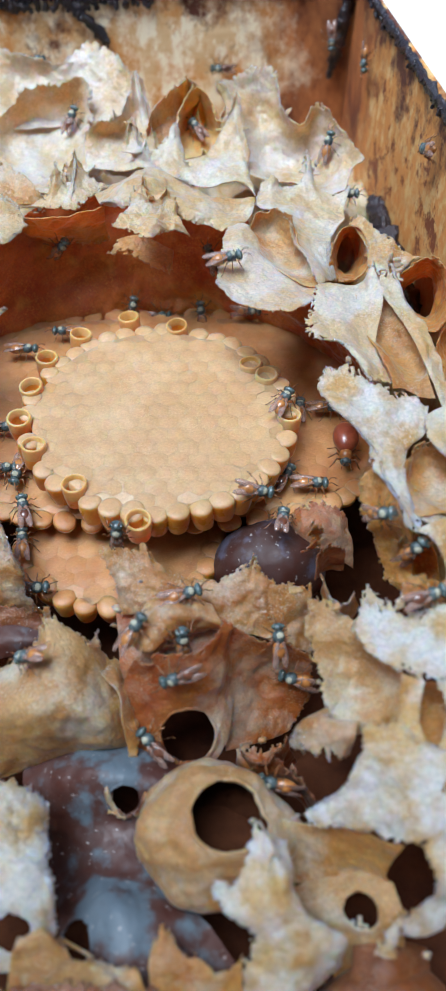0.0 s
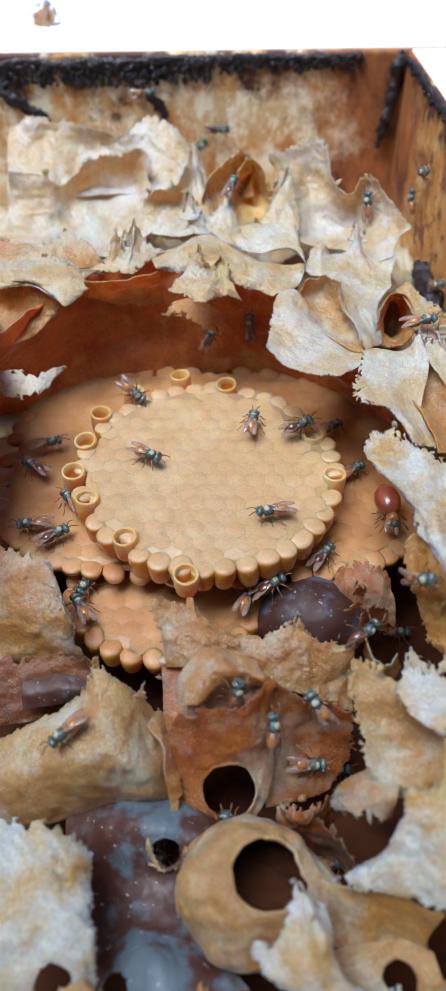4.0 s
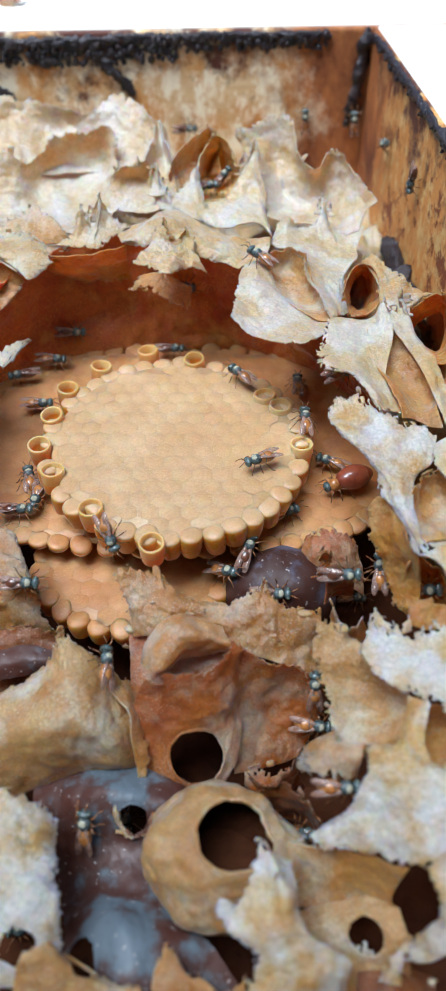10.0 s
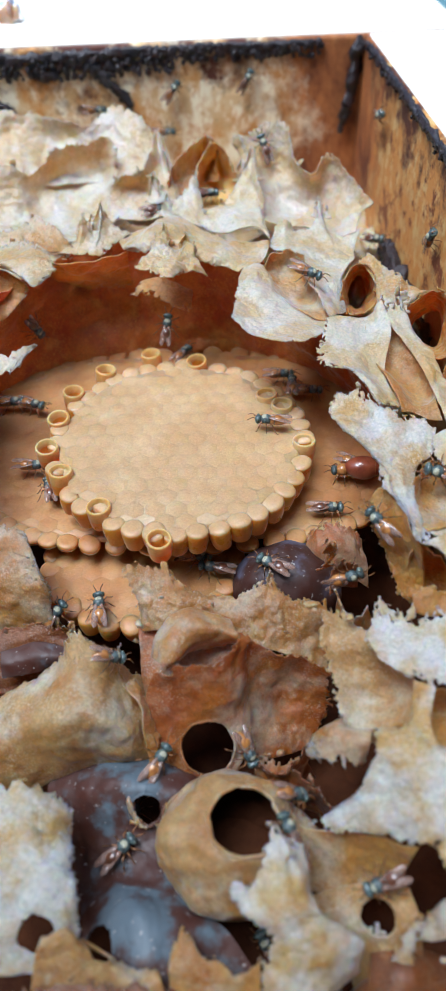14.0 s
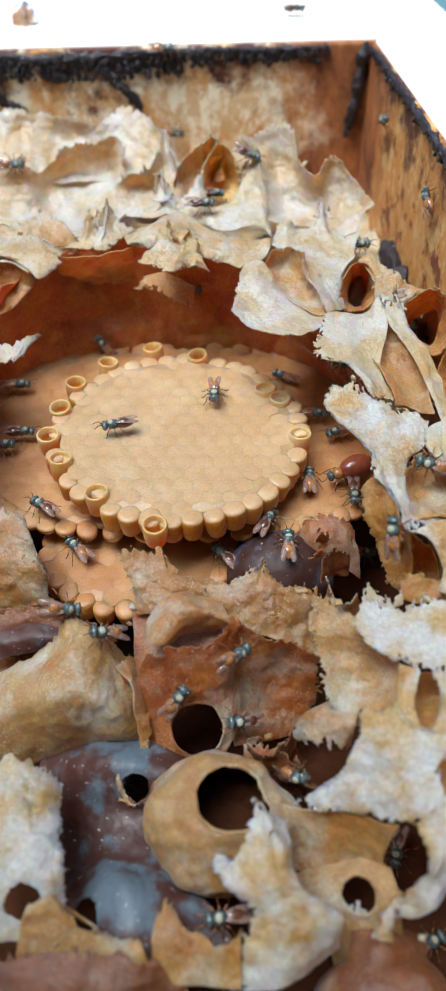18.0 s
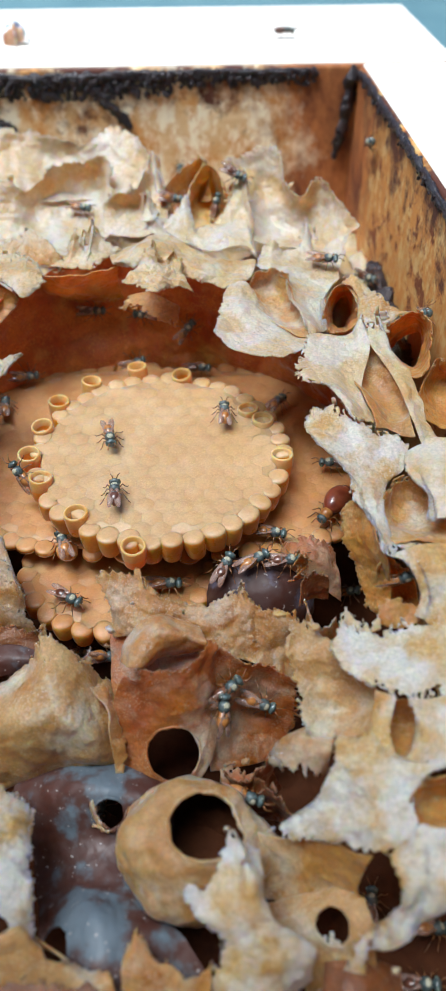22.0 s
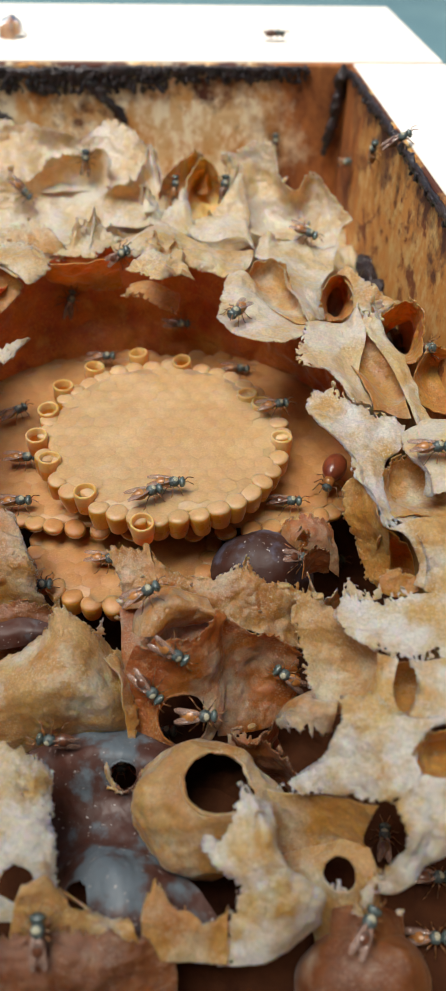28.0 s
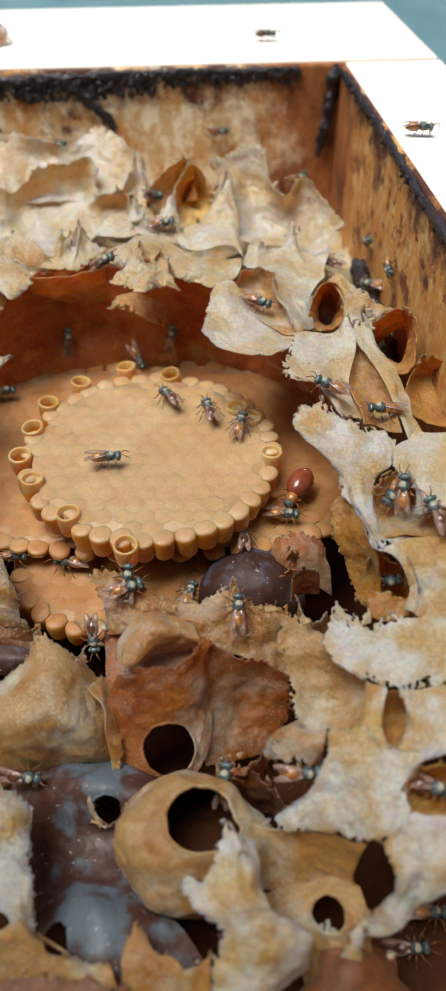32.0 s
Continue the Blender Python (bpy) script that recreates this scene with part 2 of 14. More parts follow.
POT, POT_DARK = honey_pot_material("dark_honey_pot", (0.085, 0.11, 0.13)), honey_pot_material("plum_honey_pot", (0.075, 0.07, 0.1), 0.75)
WOOD, WOOD_TOP, WOOD_SIDE = wood_material("stained_box_wood", False, -0.035), wood_material("sunlit_box_wood", True), wood_material("mottled_box_wood", False, 0.06, 2.4)
PROPOLIS = plain("dark_propolis", (0.006, 0.008, 0.013), (0.032, 0.018, 0.02), 0.4, 0.35, 0.8, 0.6)
# Nearly black brown: the shade of the cavities is put into this colour.
DEEP = plain("cavity_shade_brown", (0.03, 0.01, 0.005), (0.075, 0.026, 0.01), 0.15, 0.9, 0.6, 0.1)
SHADE = plain("sky_blocker_grey", (0.1, 0.09, 0.08), (0.16, 0.14, 0.12), 0.01, 0.9)
GROUND = plain("teal_ground", (0.09, 0.2, 0.23), (0.15, 0.28, 0.3), 0.02, 0.8)

FLAP = "thin torn cream wax flap with a ragged edge"
VAULT = "amber wax wall arching behind the round brood comb"
MOUND = "glossy brown mottled wax wall of a food pot"
LIP = "curled tan wax lip round an opening"
DOME = "domed tan wax pot with bloom and sheen in its pale patches"
DARK = "dark glossy sealed honey pots grown together"
SPIKE = "small torn spike of pale wax"
PART = "thin torn wax partition in a dark cavity"


# ---- builders
def link(name, bm, material, parent=None, label=""):
    me = bpy.data.meshes.new(name)
    bm.to_mesh(me)
    bm.free()
    me.materials.append(material)
    for f in me.polygons:
        f.use_smooth = True
    ob = new(name, me)
    if parent:
        ob.parent = parent
    if label:
        ob["label"] = label
    return ob


part = link


def fractal(p, scale, octaves=3):
    v, amp = 0.0, 1.0
    q = Vector(p) * scale
    for _ in range(octaves):
        v += amp * noise.noise(q)
        q, amp = q * 2.1, amp * 0.55
    return v


def spline(pts, s):
    """A smooth line through the points of an array, at s from 0 to 1."""
    n = len(pts) - 1
    k = min(int(s * n), n - 1)
    u = s * n - k
    p0, p1, p2, p3 = pts[max(k - 1, 0)], pts[k], pts[k + 1], pts[min(k + 2, n)]
    return 0.5 * (2 * p1 + (p2 - p0) * u + (2 * p0 - 5 * p1 + 4 * p2 - p3) * u * u + (3 * p1 - p0 - 3 * p2 + p3) * u ** 3)


SEEDS = [0]


def bead(ring, r, seed, sides=7):
    """A closed uneven bead along a ring of points, in millimetres."""
    bm, rings, n = bmesh.new(), [], len(ring)
    pts = [Vector(p) for p in ring]
    for k, p in enumerate(pts):
        d = (pts[(k + 1) % n] - pts[k - 1])
        d = d.normalized() if d.length > 1e-6 else Vector((1, 0, 0))
        a = d.orthogonal().normalized()
        a = (Vector((0, 0, 1)) - d * d.z).normalized() if abs(d.z) < 0.95 else a
        b = d.cross(a)
        w = r * (1 + 0.45 * noise.noise(p * 0.9 + Vector((seed, 0, 0))))
        rings.append([bm.verts.new((p + (a * math.cos(2 * math.pi * q / sides) + b * math.sin(2 * math.pi * q / sides)) * w) * MM) for q in range(sides)])
    for k in range(n):
        for q in range(sides):
            bm.faces.new((rings[k][q], rings[k][(q + 1) % sides], rings[(k + 1) % n][(q + 1) % sides], rings[(k + 1) % n][q]))
    return bm



def tear(at, seed):
    """How far a torn edge is eaten away, 0 to 1: broad bites, small teeth."""
    a = 0.5 + 0.7 * noise.noise((at * 0.19, seed, 0.3))
    b = abs(noise.noise((at * 0.6, seed + 5.1, 1.7)))
    c = abs(noise.noise((at * 1.0, seed + 9.7, 4.2)))
    d = noise.noise((at * 2.1, seed + 2.7, 8.1))
    e = noise.noise((at * 3.4, seed + 6.3, 3.3))
    return 0.75 * a + 0.6 * b + 0.5 * c + 0.34 * abs(d) + 0.22 * abs(e) - 0.58


def patch(name, rows, material, rag="", holes=(), lab="", thick=0.2, rough=0.4, bite=3.0, step=0.19, crumple=0.0, fold=0.45, lip=0.45, crumb=1.2):
    """A bent sheet of wax through a few rows of points, torn along the sides named in rag (t, b, l, r)."""
    SEEDS[0] += 1
    seed = SEEDS[0] * 3.37
    grid = [np.array(r, float) for r in rows]
    across = max(sum(np.linalg.norm(np.diff(g, axis=0), axis=1)) for g in grid)
    columns = [np.array([spline(g, s) for g in grid]) for s in (0, 0.5, 1)]
    down = max(sum(np.linalg.norm(np.diff(c, axis=0), axis=1)) for c in columns)
    nu, nv = int(min(max(across / step, 8), 240)), int(min(max(down / step, 8), 110))
    lines = [[spline(g, i / nu) for i in range(nu + 1)] for g in grid]
    top = [tear(across * i / nu, seed) * bite / down if "t" in rag else 0 for i in range(nu + 1)]
    bottom = [tear(across * i / nu, seed + 31) * bite / down if "b" in rag else 0 for i in range(nu + 1)]
    left = [tear(down * j / nv, seed + 57) * bite / across if "l" in rag else 0 for j in range(nv + 1)]
    right = [tear(down * j / nv, seed + 83) * bite / across if "r" in rag else 0 for j in range(nv + 1)]
    bm = bmesh.new()
    pts = np.zeros((nv + 1, nu + 1, 3))
    for j in range(nv + 1):
        for i in range(nu + 1):
            u0, v0 = i / nu, j / nv
            u = min(max(left[j] + u0 * (1 - left[j] - right[j]), -0.2), 1.2)
            k = min(max(u, 0), 1) * nu
            a, b = int(k), min(int(k) + 1, nu)
            f = k - a
            t0, b0 = top[a] * (1 - f) + top[b] * f, bottom[a] * (1 - f) + bottom[b] * f
            v = t0 + v0 * (1 - t0 - b0)
            here = np.array([ln[a] * (1 - f) + ln[b] * f for ln in lines])
            if not 0 <= u <= 1:
                end, inner = (0, 1) if u < 0 else (nu, nu - 1)
                here = here + np.array([ln[end] - ln[inner] for ln in lines]) * abs(u - min(max(u, 0), 1)) * nu
            pts[j, i] = spline(here, min(max(v, 0), 1))
            if not 0 <= v <= 1:
                out = here[0] - here[1] if v < 0 else here[-1] - here[-2]
                pts[j, i] += out * abs(v - min(max(v, 0), 1)) * (len(here) - 1)
    calm = np.array([[spline(np.array([ln[i] for ln in lines]), j / nv) for i in range(0, nu + 1, 4)] for j in range(0, nv + 1, 4)])
    du, dv = np.gradient(calm, axis=1), np.gradient(calm, axis=0)
    nrm = np.cross(du, dv)
    nrm /= np.maximum(np.linalg.norm(nrm, axis=2, keepdims=True), 1e-9)
    verts, gone, rnd = [], set(), random.Random(SEEDS[0])
    for j in range(nv + 1):
        for i in range(nu + 1):
            p = pts[j, i]
            normal = nrm[j // 4, i // 4]
            h = rough * (1.5 * fractal(p + seed, 0.16, 2) + 0.6 * fractal(p, 0.5, 3))
            crease = 1 - 2.4 * abs(noise.noise(Vector(p) * 0.11 + Vector((0, 0, seed))))
            small = 1 - 2.4 * abs(noise.noise(Vector(p) * 0.3 + Vector((seed, 0, 0))))
            h += fold * (crease + 0.3 * small) * 0.6
            if crumple:
                ridge = 1 - abs(noise.noise(Vector(p) * 0.085 + Vector((seed, 0, 0)))) * 2.2
                fine = 1 - abs(noise.noise(Vector(p) * 0.21 + Vector((0, seed, 0)))) * 2
                h += crumple * (max(ridge, 0) ** 2 + 0.4 * max(fine, 0) ** 2 * max(ridge, 0))
            p = p + normal * h
            for centre, r in holes:
                off = p - np.array(centre)
                d = np.linalg.norm(off)
                edge = r * (1 + 0.07 * noise.noise(Vector(off / max(d, 1e-6)) * 2.3 + Vector((seed, 0, 0))))
                if edge - 0.75 * step < d < edge + 0.5 * step:
                    p = np.array(centre) + off * edge / max(d, 1e-6)
            torn = min([d for side, d in (("t", j / nv * down), ("b", (1 - j / nv) * down), ("l", i / nu * across), ("r", (1 - i / nu) * across)) if side in rag] + [9.0])
            if torn < 2.5:
                q = Vector(p) + Vector((seed, 0, 0))
                if torn < crumb * (0.3 + 0.8 * noise.noise(q * 0.45) + 1.0 * noise.noise(q * 1.35) + 1.05 * noise.noise(q * 2.9)):
                    gone.add(len(verts))
            loose = step * (0.3 if torn < 1.5 else 0.09 if crumb else 0)
            p = p + np.array([rnd.uniform(-loose, loose) for _ in range(3)])
            verts.append(bm.verts.new(Vector(p) * MM))
    rim = []
    if "t" in rag and lip:
        for i in range(nu + 1):
            spike = max(0, 1 - 3 * abs(noise.noise((across * i / nu * 0.33, seed, 7.7)))) + 0.5 * max(0, 1 - 3 * abs(noise.noise((across * i / nu * 0.9, seed, 2.2))))
            n0 = Vector(nrm[0, min(i // 4, nrm.shape[1] - 1)])
            n0 = n0 if n0.z > 0 else -n0
            rim.append(verts[i].co + Vector((rnd.uniform(-0.08, 0.08), rnd.uniform(-0.08, 0.08), 0)) * MM + (n0 * 0.8 + Vector((0, 0.25, 0.5))) * (lip * (0.12 + spike)) * MM)
    for n, v in enumerate(verts):
        for centre, r in holes:
            d = (v.co / MM - Vector(centre))
            edge = r * (1 + 0.07 * noise.noise(d.normalized() * 2.3 + Vector((seed, 0, 0))))
            if d.length < edge - 0.02:
                gone.add(n)
    w = nu + 1
    for j in range(nv):
        for i in range(nu):
            q = (j * w + i, j * w + i + 1, (j + 1) * w + i + 1, (j + 1) * w + i)
            if not any(k in gone for k in q):
                bm.faces.new([verts[k] for k in q])
    lips, run = [], []
    for i in range(len(rim)):
        if i in gone:
            run = []
            continue
        if not run:
            lips.append(run)
        run.append((rim[i], verts[i].co.copy()))
    bm.verts.index_update()
    loops = []
    for centre, r in holes:
        c = Vector(centre) * MM
        edge_verts = [v.co.copy() for v in bm.verts if v.link_faces and any(e.is_boundary for e in v.link_edges) and (v.co - c).length < r * 1.35 * MM]
        if len(edge_verts) > 8:
            mid = sum(edge_verts, Vector()) / len(edge_verts)
            e1 = (edge_verts[0] - mid).normalized()
            far = max(edge_verts, key=lambda q: (q - mid).cross(e1).length)
            n0 = e1.cross(far - mid).normalized()
            e2 = n0.cross(e1)
            edge_verts.sort(key=lambda q: math.atan2((q - mid).dot(e2), (q - mid).dot(e1)))
            loops.append([q / MM for q in edge_verts[::2]])
    bmesh.ops.delete(bm, geom=[v for v in bm.verts if not v.link_faces], context="VERTS")
    ob = link(name, bm, material)
    solid = ob.modifiers.new("thickness", "SOLIDIFY")
    solid.thickness, solid.offset = thick * MM, 0.0
    for run in lips:
        if len(run) > 4:
            strip = bmesh.new()
            pairs = [(strip.verts.new(top), strip.verts.new(low)) for top, low in run]
            for (a, b), (c, d) in zip(pairs, pairs[1:]):
                strip.faces.new((a, c, d, b))
            solid = link("torn_lip", strip, material, ob).modifiers.new("thickness", "SOLIDIFY")
            solid.thickness, solid.offset = thick * 0.8 * MM, 0.0
    for ring in loops:
        link("hole_rim", bead(ring, 0.2, seed), material, ob)
    return tagged(ob, lab, "wax")


def along(line, x, y):
    """Distance from a bent line and the line's height there, for arrays of places."""
    best, high = np.full(x.shape, 1e9), np.zeros(x.shape)
    for (ax, ay, az), (bx, by, bz) in zip(line, line[1:]):
        lx, ly = bx - ax, by - ay
        s = np.clip(((x - ax) * lx + (y - ay) * ly) / max(lx * lx + ly * ly, 1e-9), 0, 1)
        d = np.hypot(x - ax - s * lx, y - ay - s * ly)
        near = d < best
        best, high = np.where(near, d, best), np.where(near, az + s * (bz - az), high)
    return best, high


def within(border, x, y):
    """Distance inside a closed border, negative outside it."""
    loop = [(px, py, 0.0) for px, py in border] + [(*border[0], 0.0)]
    d, _ = along(loop, x, y)
    odd = np.zeros(x.shape, bool)
    for (ax, ay, _), (bx, by, _) in zip(loop, loop[1:]):
        cross = (ay > y) != (by > y)
        odd ^= cross & (x < (bx - ax) * (y - ay) / (by - ay if by != ay else 1e-9) + ax)
    return np.where(odd, d, -d)


def web(name, border, ridges, hollows, material, inside, lab, sag=2.0, width=2.2, step=0.25, eaten=1.3, grain=0.35, fin=0.9, thick=0.2, warp=0.9):
    """Torn wax hung between raised ridges, sunk into open cells; hollows: x, y, rx, ry, depth, share open below."""
    SEEDS[0] += 1
    seed = SEEDS[0] * 2.9
    xs, ys = [b[0] for b in border], [b[1] for b in border]
    x, y = np.meshgrid(np.arange(min(xs) - 1, max(xs) + 1, step), np.arange(min(ys) - 1, max(ys) + 1, step))
    rnd = np.random.RandomState(SEEDS[0])
    x, y = x + rnd.uniform(-0.3, 0.3, x.shape) * step, y + rnd.uniform(-0.3, 0.3, x.shape) * step
    flat = list(zip(x.ravel(), y.ravel()))

    def noisy(scale, octaves, shift):
        return np.array([fractal((a, b, shift + seed), scale, octaves) for a, b in flat]).reshape(x.shape)

    broad, fine = noisy(0.14, 3, 0.0), noisy(0.75, 3, 9.0)
    x0, y0 = x + warp * broad + 0.1 * fine, y + warp * noisy(0.17, 2, 31.0)
    total, weight, nearest = 0.0, 0.0, np.full(x.shape, 1e9)
    for line in ridges:
        d, h = along(line, x0, y0)
        w = 1 / (d * d + 0.25) ** 1.6
        total, weight, nearest = total + h * w, weight + w, np.minimum(nearest, d)
    z = total / weight - sag * (1 - np.exp(-nearest / width)) + grain * (1.2 * broad + 0.45 * fine)
    z += 0.2 * (1 - 3 * np.abs(noisy(0.8, 3, 41.0)))
    z += fin * np.exp(-nearest / 0.55) * np.clip(1 - 2.6 * np.abs(noisy(0.33, 2, 17.0)), -0.3, 1)
    keep = within(border, x, y) - eaten * np.clip(0.35 + 0.9 * noisy(0.3, 2, 5.0) + 0.6 * np.abs(fine) + 0.45 * noisy(1.3, 2, 77.0), 0, 2) > 0
    sunk = np.full(x.shape, -1)
    for n, (hx, hy, rx, ry, depth, hole) in enumerate(hollows):
        q = np.hypot((x0 - hx) / rx, (y0 - hy) / ry)
        s = np.clip((1.2 - q) / 0.75, 0, 1)
        z -= depth * s * s * (3 - 2 * s)
        sunk[q < 0.97] = n
        keep &= ~(q + 0.06 * fine < hole)
    groups = {-1: []}
    rows, cols = x.shape
    full = keep[:-1, :-1] & keep[1:, :-1] & keep[:-1, 1:] & keep[1:, 1:]
    for j, i in zip(*np.nonzero(full)):
        groups.setdefault(int(sunk[j, i]), []).append((j * cols + i, j * cols + i + 1, (j + 1) * cols + i + 1, (j + 1) * cols + i))
    points = np.stack([x.ravel(), y.ravel(), z.ravel()], axis=1) * MM
    made = {}
    for n in sorted(groups):
        used = sorted({k for f in groups[n] for k in f})
        order = {k: m for m, k in enumerate(used)}
        me = bpy.data.meshes.new(name if n < 0 else "cell_hollow")
        me.from_pydata([tuple(points[k]) for k in used], [], [[order[k] for k in f] for f in groups[n]])
        me.materials.append(material if n < 0 else inside)
        for f in me.polygons:
            f.use_smooth = True
        ob = new(me.name, me)
        solid = ob.modifiers.new("thickness", "SOLIDIFY")
        solid.thickness, solid.offset = thick * MM, 0.0
        made[n] = ob
        if n >= 0:
            ob.parent = made[-1]
    return tagged(made[-1], lab, "wax")


def pot(name, centre, radii, material, openings=(), label="", thick=0.5, lump=0.35, turn=0.0, category="wax pot", segs=(72, 44), seat=-0.75, spiky=0.0, inside=None):
    """A rounded pot, cut flat below at seat, with torn openings: direction (x, y, z), half angle in degrees."""
    SEEDS[0] += 1
    seed = SEEDS[0] * 2.11
    bm = bmesh.new()
    nu, nv = segs
    cut = [(Vector(d).normalized(), radians(a)) for d, a in openings]
    verts, gone = [], set()
    for j in range(nv + 1):
        th = math.pi * (0.005 + 0.995 * j / nv)
        for i in range(nu):
            ph = 2 * math.pi * i / nu + turn
            d = Vector((math.sin(th) * math.cos(ph), math.sin(th) * math.sin(ph), math.cos(th)))
            hole = False
            for way, a in cut:
                edge = a * (1 + 0.16 * noise.noise(d * 1.4 + Vector((seed, 0, 0))) + 0.07 * noise.noise(d * 8 + Vector((0, seed, 0))))
                edge *= 1 - spiky * (1.3 * max(0, 1 - 2.2 * abs(noise.noise(d * 1.5 + Vector((seed, seed, 0))))) ** 1.3 + 0.22 * max(0, 1 - 3 * abs(noise.noise(d * 6 + Vector((0, seed, seed))))) - 0.55)
                ang = d.angle(way)
                if edge - 1.15 * math.pi / nv < ang < edge:
                    d = Matrix.Rotation(edge - ang, 3, way.cross(d)) @ d
                elif ang < edge:
                    hole = True
            if d.z < seat:
                d = Vector((d.x, d.y, seat))
            r = 1 + (lump / max(radii)) * (1.6 * noise.noise(d * 1.6 + Vector((seed, 0, 0))) + 0.5 * noise.noise(d * 5 + Vector((0, seed, 0))))
            co = Vector((d.x * radii[0], d.y * radii[1], d.z * radii[2])) * r + Vector(centre)
            verts.append(bm.verts.new(co * MM))
            if hole:
                gone.add(len(verts) - 1)
    for j in range(nv):
        for i in range(nu):
            q = (j * nu + i, (j + 1) * nu + i, (j + 1) * nu + (i + 1) % nu, j * nu + (i + 1) % nu)
            if not any(k in gone for k in q):
                bm.faces.new([verts[k] for k in q])
    if not gone.intersection(range(nu)):
        bm.faces.new(verts[:nu])
    bmesh.ops.delete(bm, geom=[v for v in verts if not v.link_faces], context="VERTS")
    ob = link(name, bm, material)
    ob.data.materials.append(inside or material)
    solid = ob.modifiers.new("thickness", "SOLIDIFY")
    solid.thickness, solid.offset, solid.material_offset = thick * MM, -1.0, 1
    for way, a in cut:
        if a > 1.0:
            continue
        ring, side = [], way.orthogonal().normalized()
        for k in range(72):
            axis = Matrix.Rotation(2 * math.pi * k / 72, 3, way) @ side
            d = Matrix.Rotation(a, 3, axis) @ way
            edge = a * (1 + 0.16 * noise.noise(d * 1.4 + Vector((seed, 0, 0))) + 0.07 * noise.noise(d * 8 + Vector((0, seed, 0))))
            d = Matrix.Rotation(edge, 3, axis) @ way
            r = 1 + (lump / max(radii)) * (1.6 * noise.noise(d * 1.6 + Vector((seed, 0, 0))) + 0.5 * noise.noise(d * 5 + Vector((0, seed, 0))))
            ring.append(Vector((d.x * radii[0], d.y * radii[1], d.z * radii[2])) * r + Vector(centre))
        link("torn_rim", bead(ring, 0.28, seed), material, ob)
    return tagged(ob, label, category)


def slab(name, x0, x1, y0, y1, z0, z1, material, round_to=0.0, parent=None):
    bm = bmesh.new()
    bmesh.ops.create_cube(bm, size=1)
    bmesh.ops.transform(bm, matrix=Matrix.Translation((Vector((x0 + x1, y0 + y1, z0 + z1)) * 0.5 * MM)) @ Matrix.Diagonal(((x1 - x0) * MM, (y1 - y0) * MM, (z1 - z0) * MM, 1)), verts=bm.verts)
    if round_to:
        bmesh.ops.bevel(bm, geom=bm.edges[:], offset=round_to * MM, segments=3, profile=0.6, affect="EDGES")
    return link(name, bm, material, parent)


# ---- the box round the nest, turned a little to the view
CORNER = Vector((41.5, 103.0, 0)) * MM
BOX = Matrix.Translation(CORNER) @ Matrix.Rotation(radians(3.7), 4, "Z")


def boxed(ob):
    ob.data.transform(BOX)
    return ob


floor = tagged(boxed(slab("box_floor", -113, 2, -207, 2, -46, -38, DEEP)), "wooden bottom of the hive box in the cavity shade colour", kind="structure")


def wall(name, x0, x1, y0, y1, z1, label, wood=WOOD):
    ob = boxed(slab(name, x0, x1, y0, y1, -46, z1, wood, 1.0))
    # Separate top slab in a paler wood, painted as if sunlit.
    boxed(slab("wall_top", x0 + 0.8, x1 - 0.8, y0 + 0.8, y1 - 0.8, z1 - 1, z1 + 0.4, WOOD_TOP, 0.4, parent=ob))
    return tagged(ob, label, kind="structure")


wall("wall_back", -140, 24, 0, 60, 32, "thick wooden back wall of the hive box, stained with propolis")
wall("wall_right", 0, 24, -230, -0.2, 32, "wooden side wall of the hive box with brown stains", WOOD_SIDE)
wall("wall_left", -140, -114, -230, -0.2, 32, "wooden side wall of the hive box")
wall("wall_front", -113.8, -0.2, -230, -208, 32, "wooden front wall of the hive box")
ground = slab("ground", -700, 700, -700, 900, -70, -60, GROUND)
tagged(ground, "blue green floor under the hive box", kind="structure")


# Added panel, never in view: it keeps front sky light off the nest.
rear = slab("sky_blocker", -500, 500, -290, -270, -60, 700, SHADE)
tagged(rear, "unseen grey brown panel added to block the front sky", kind="structure")


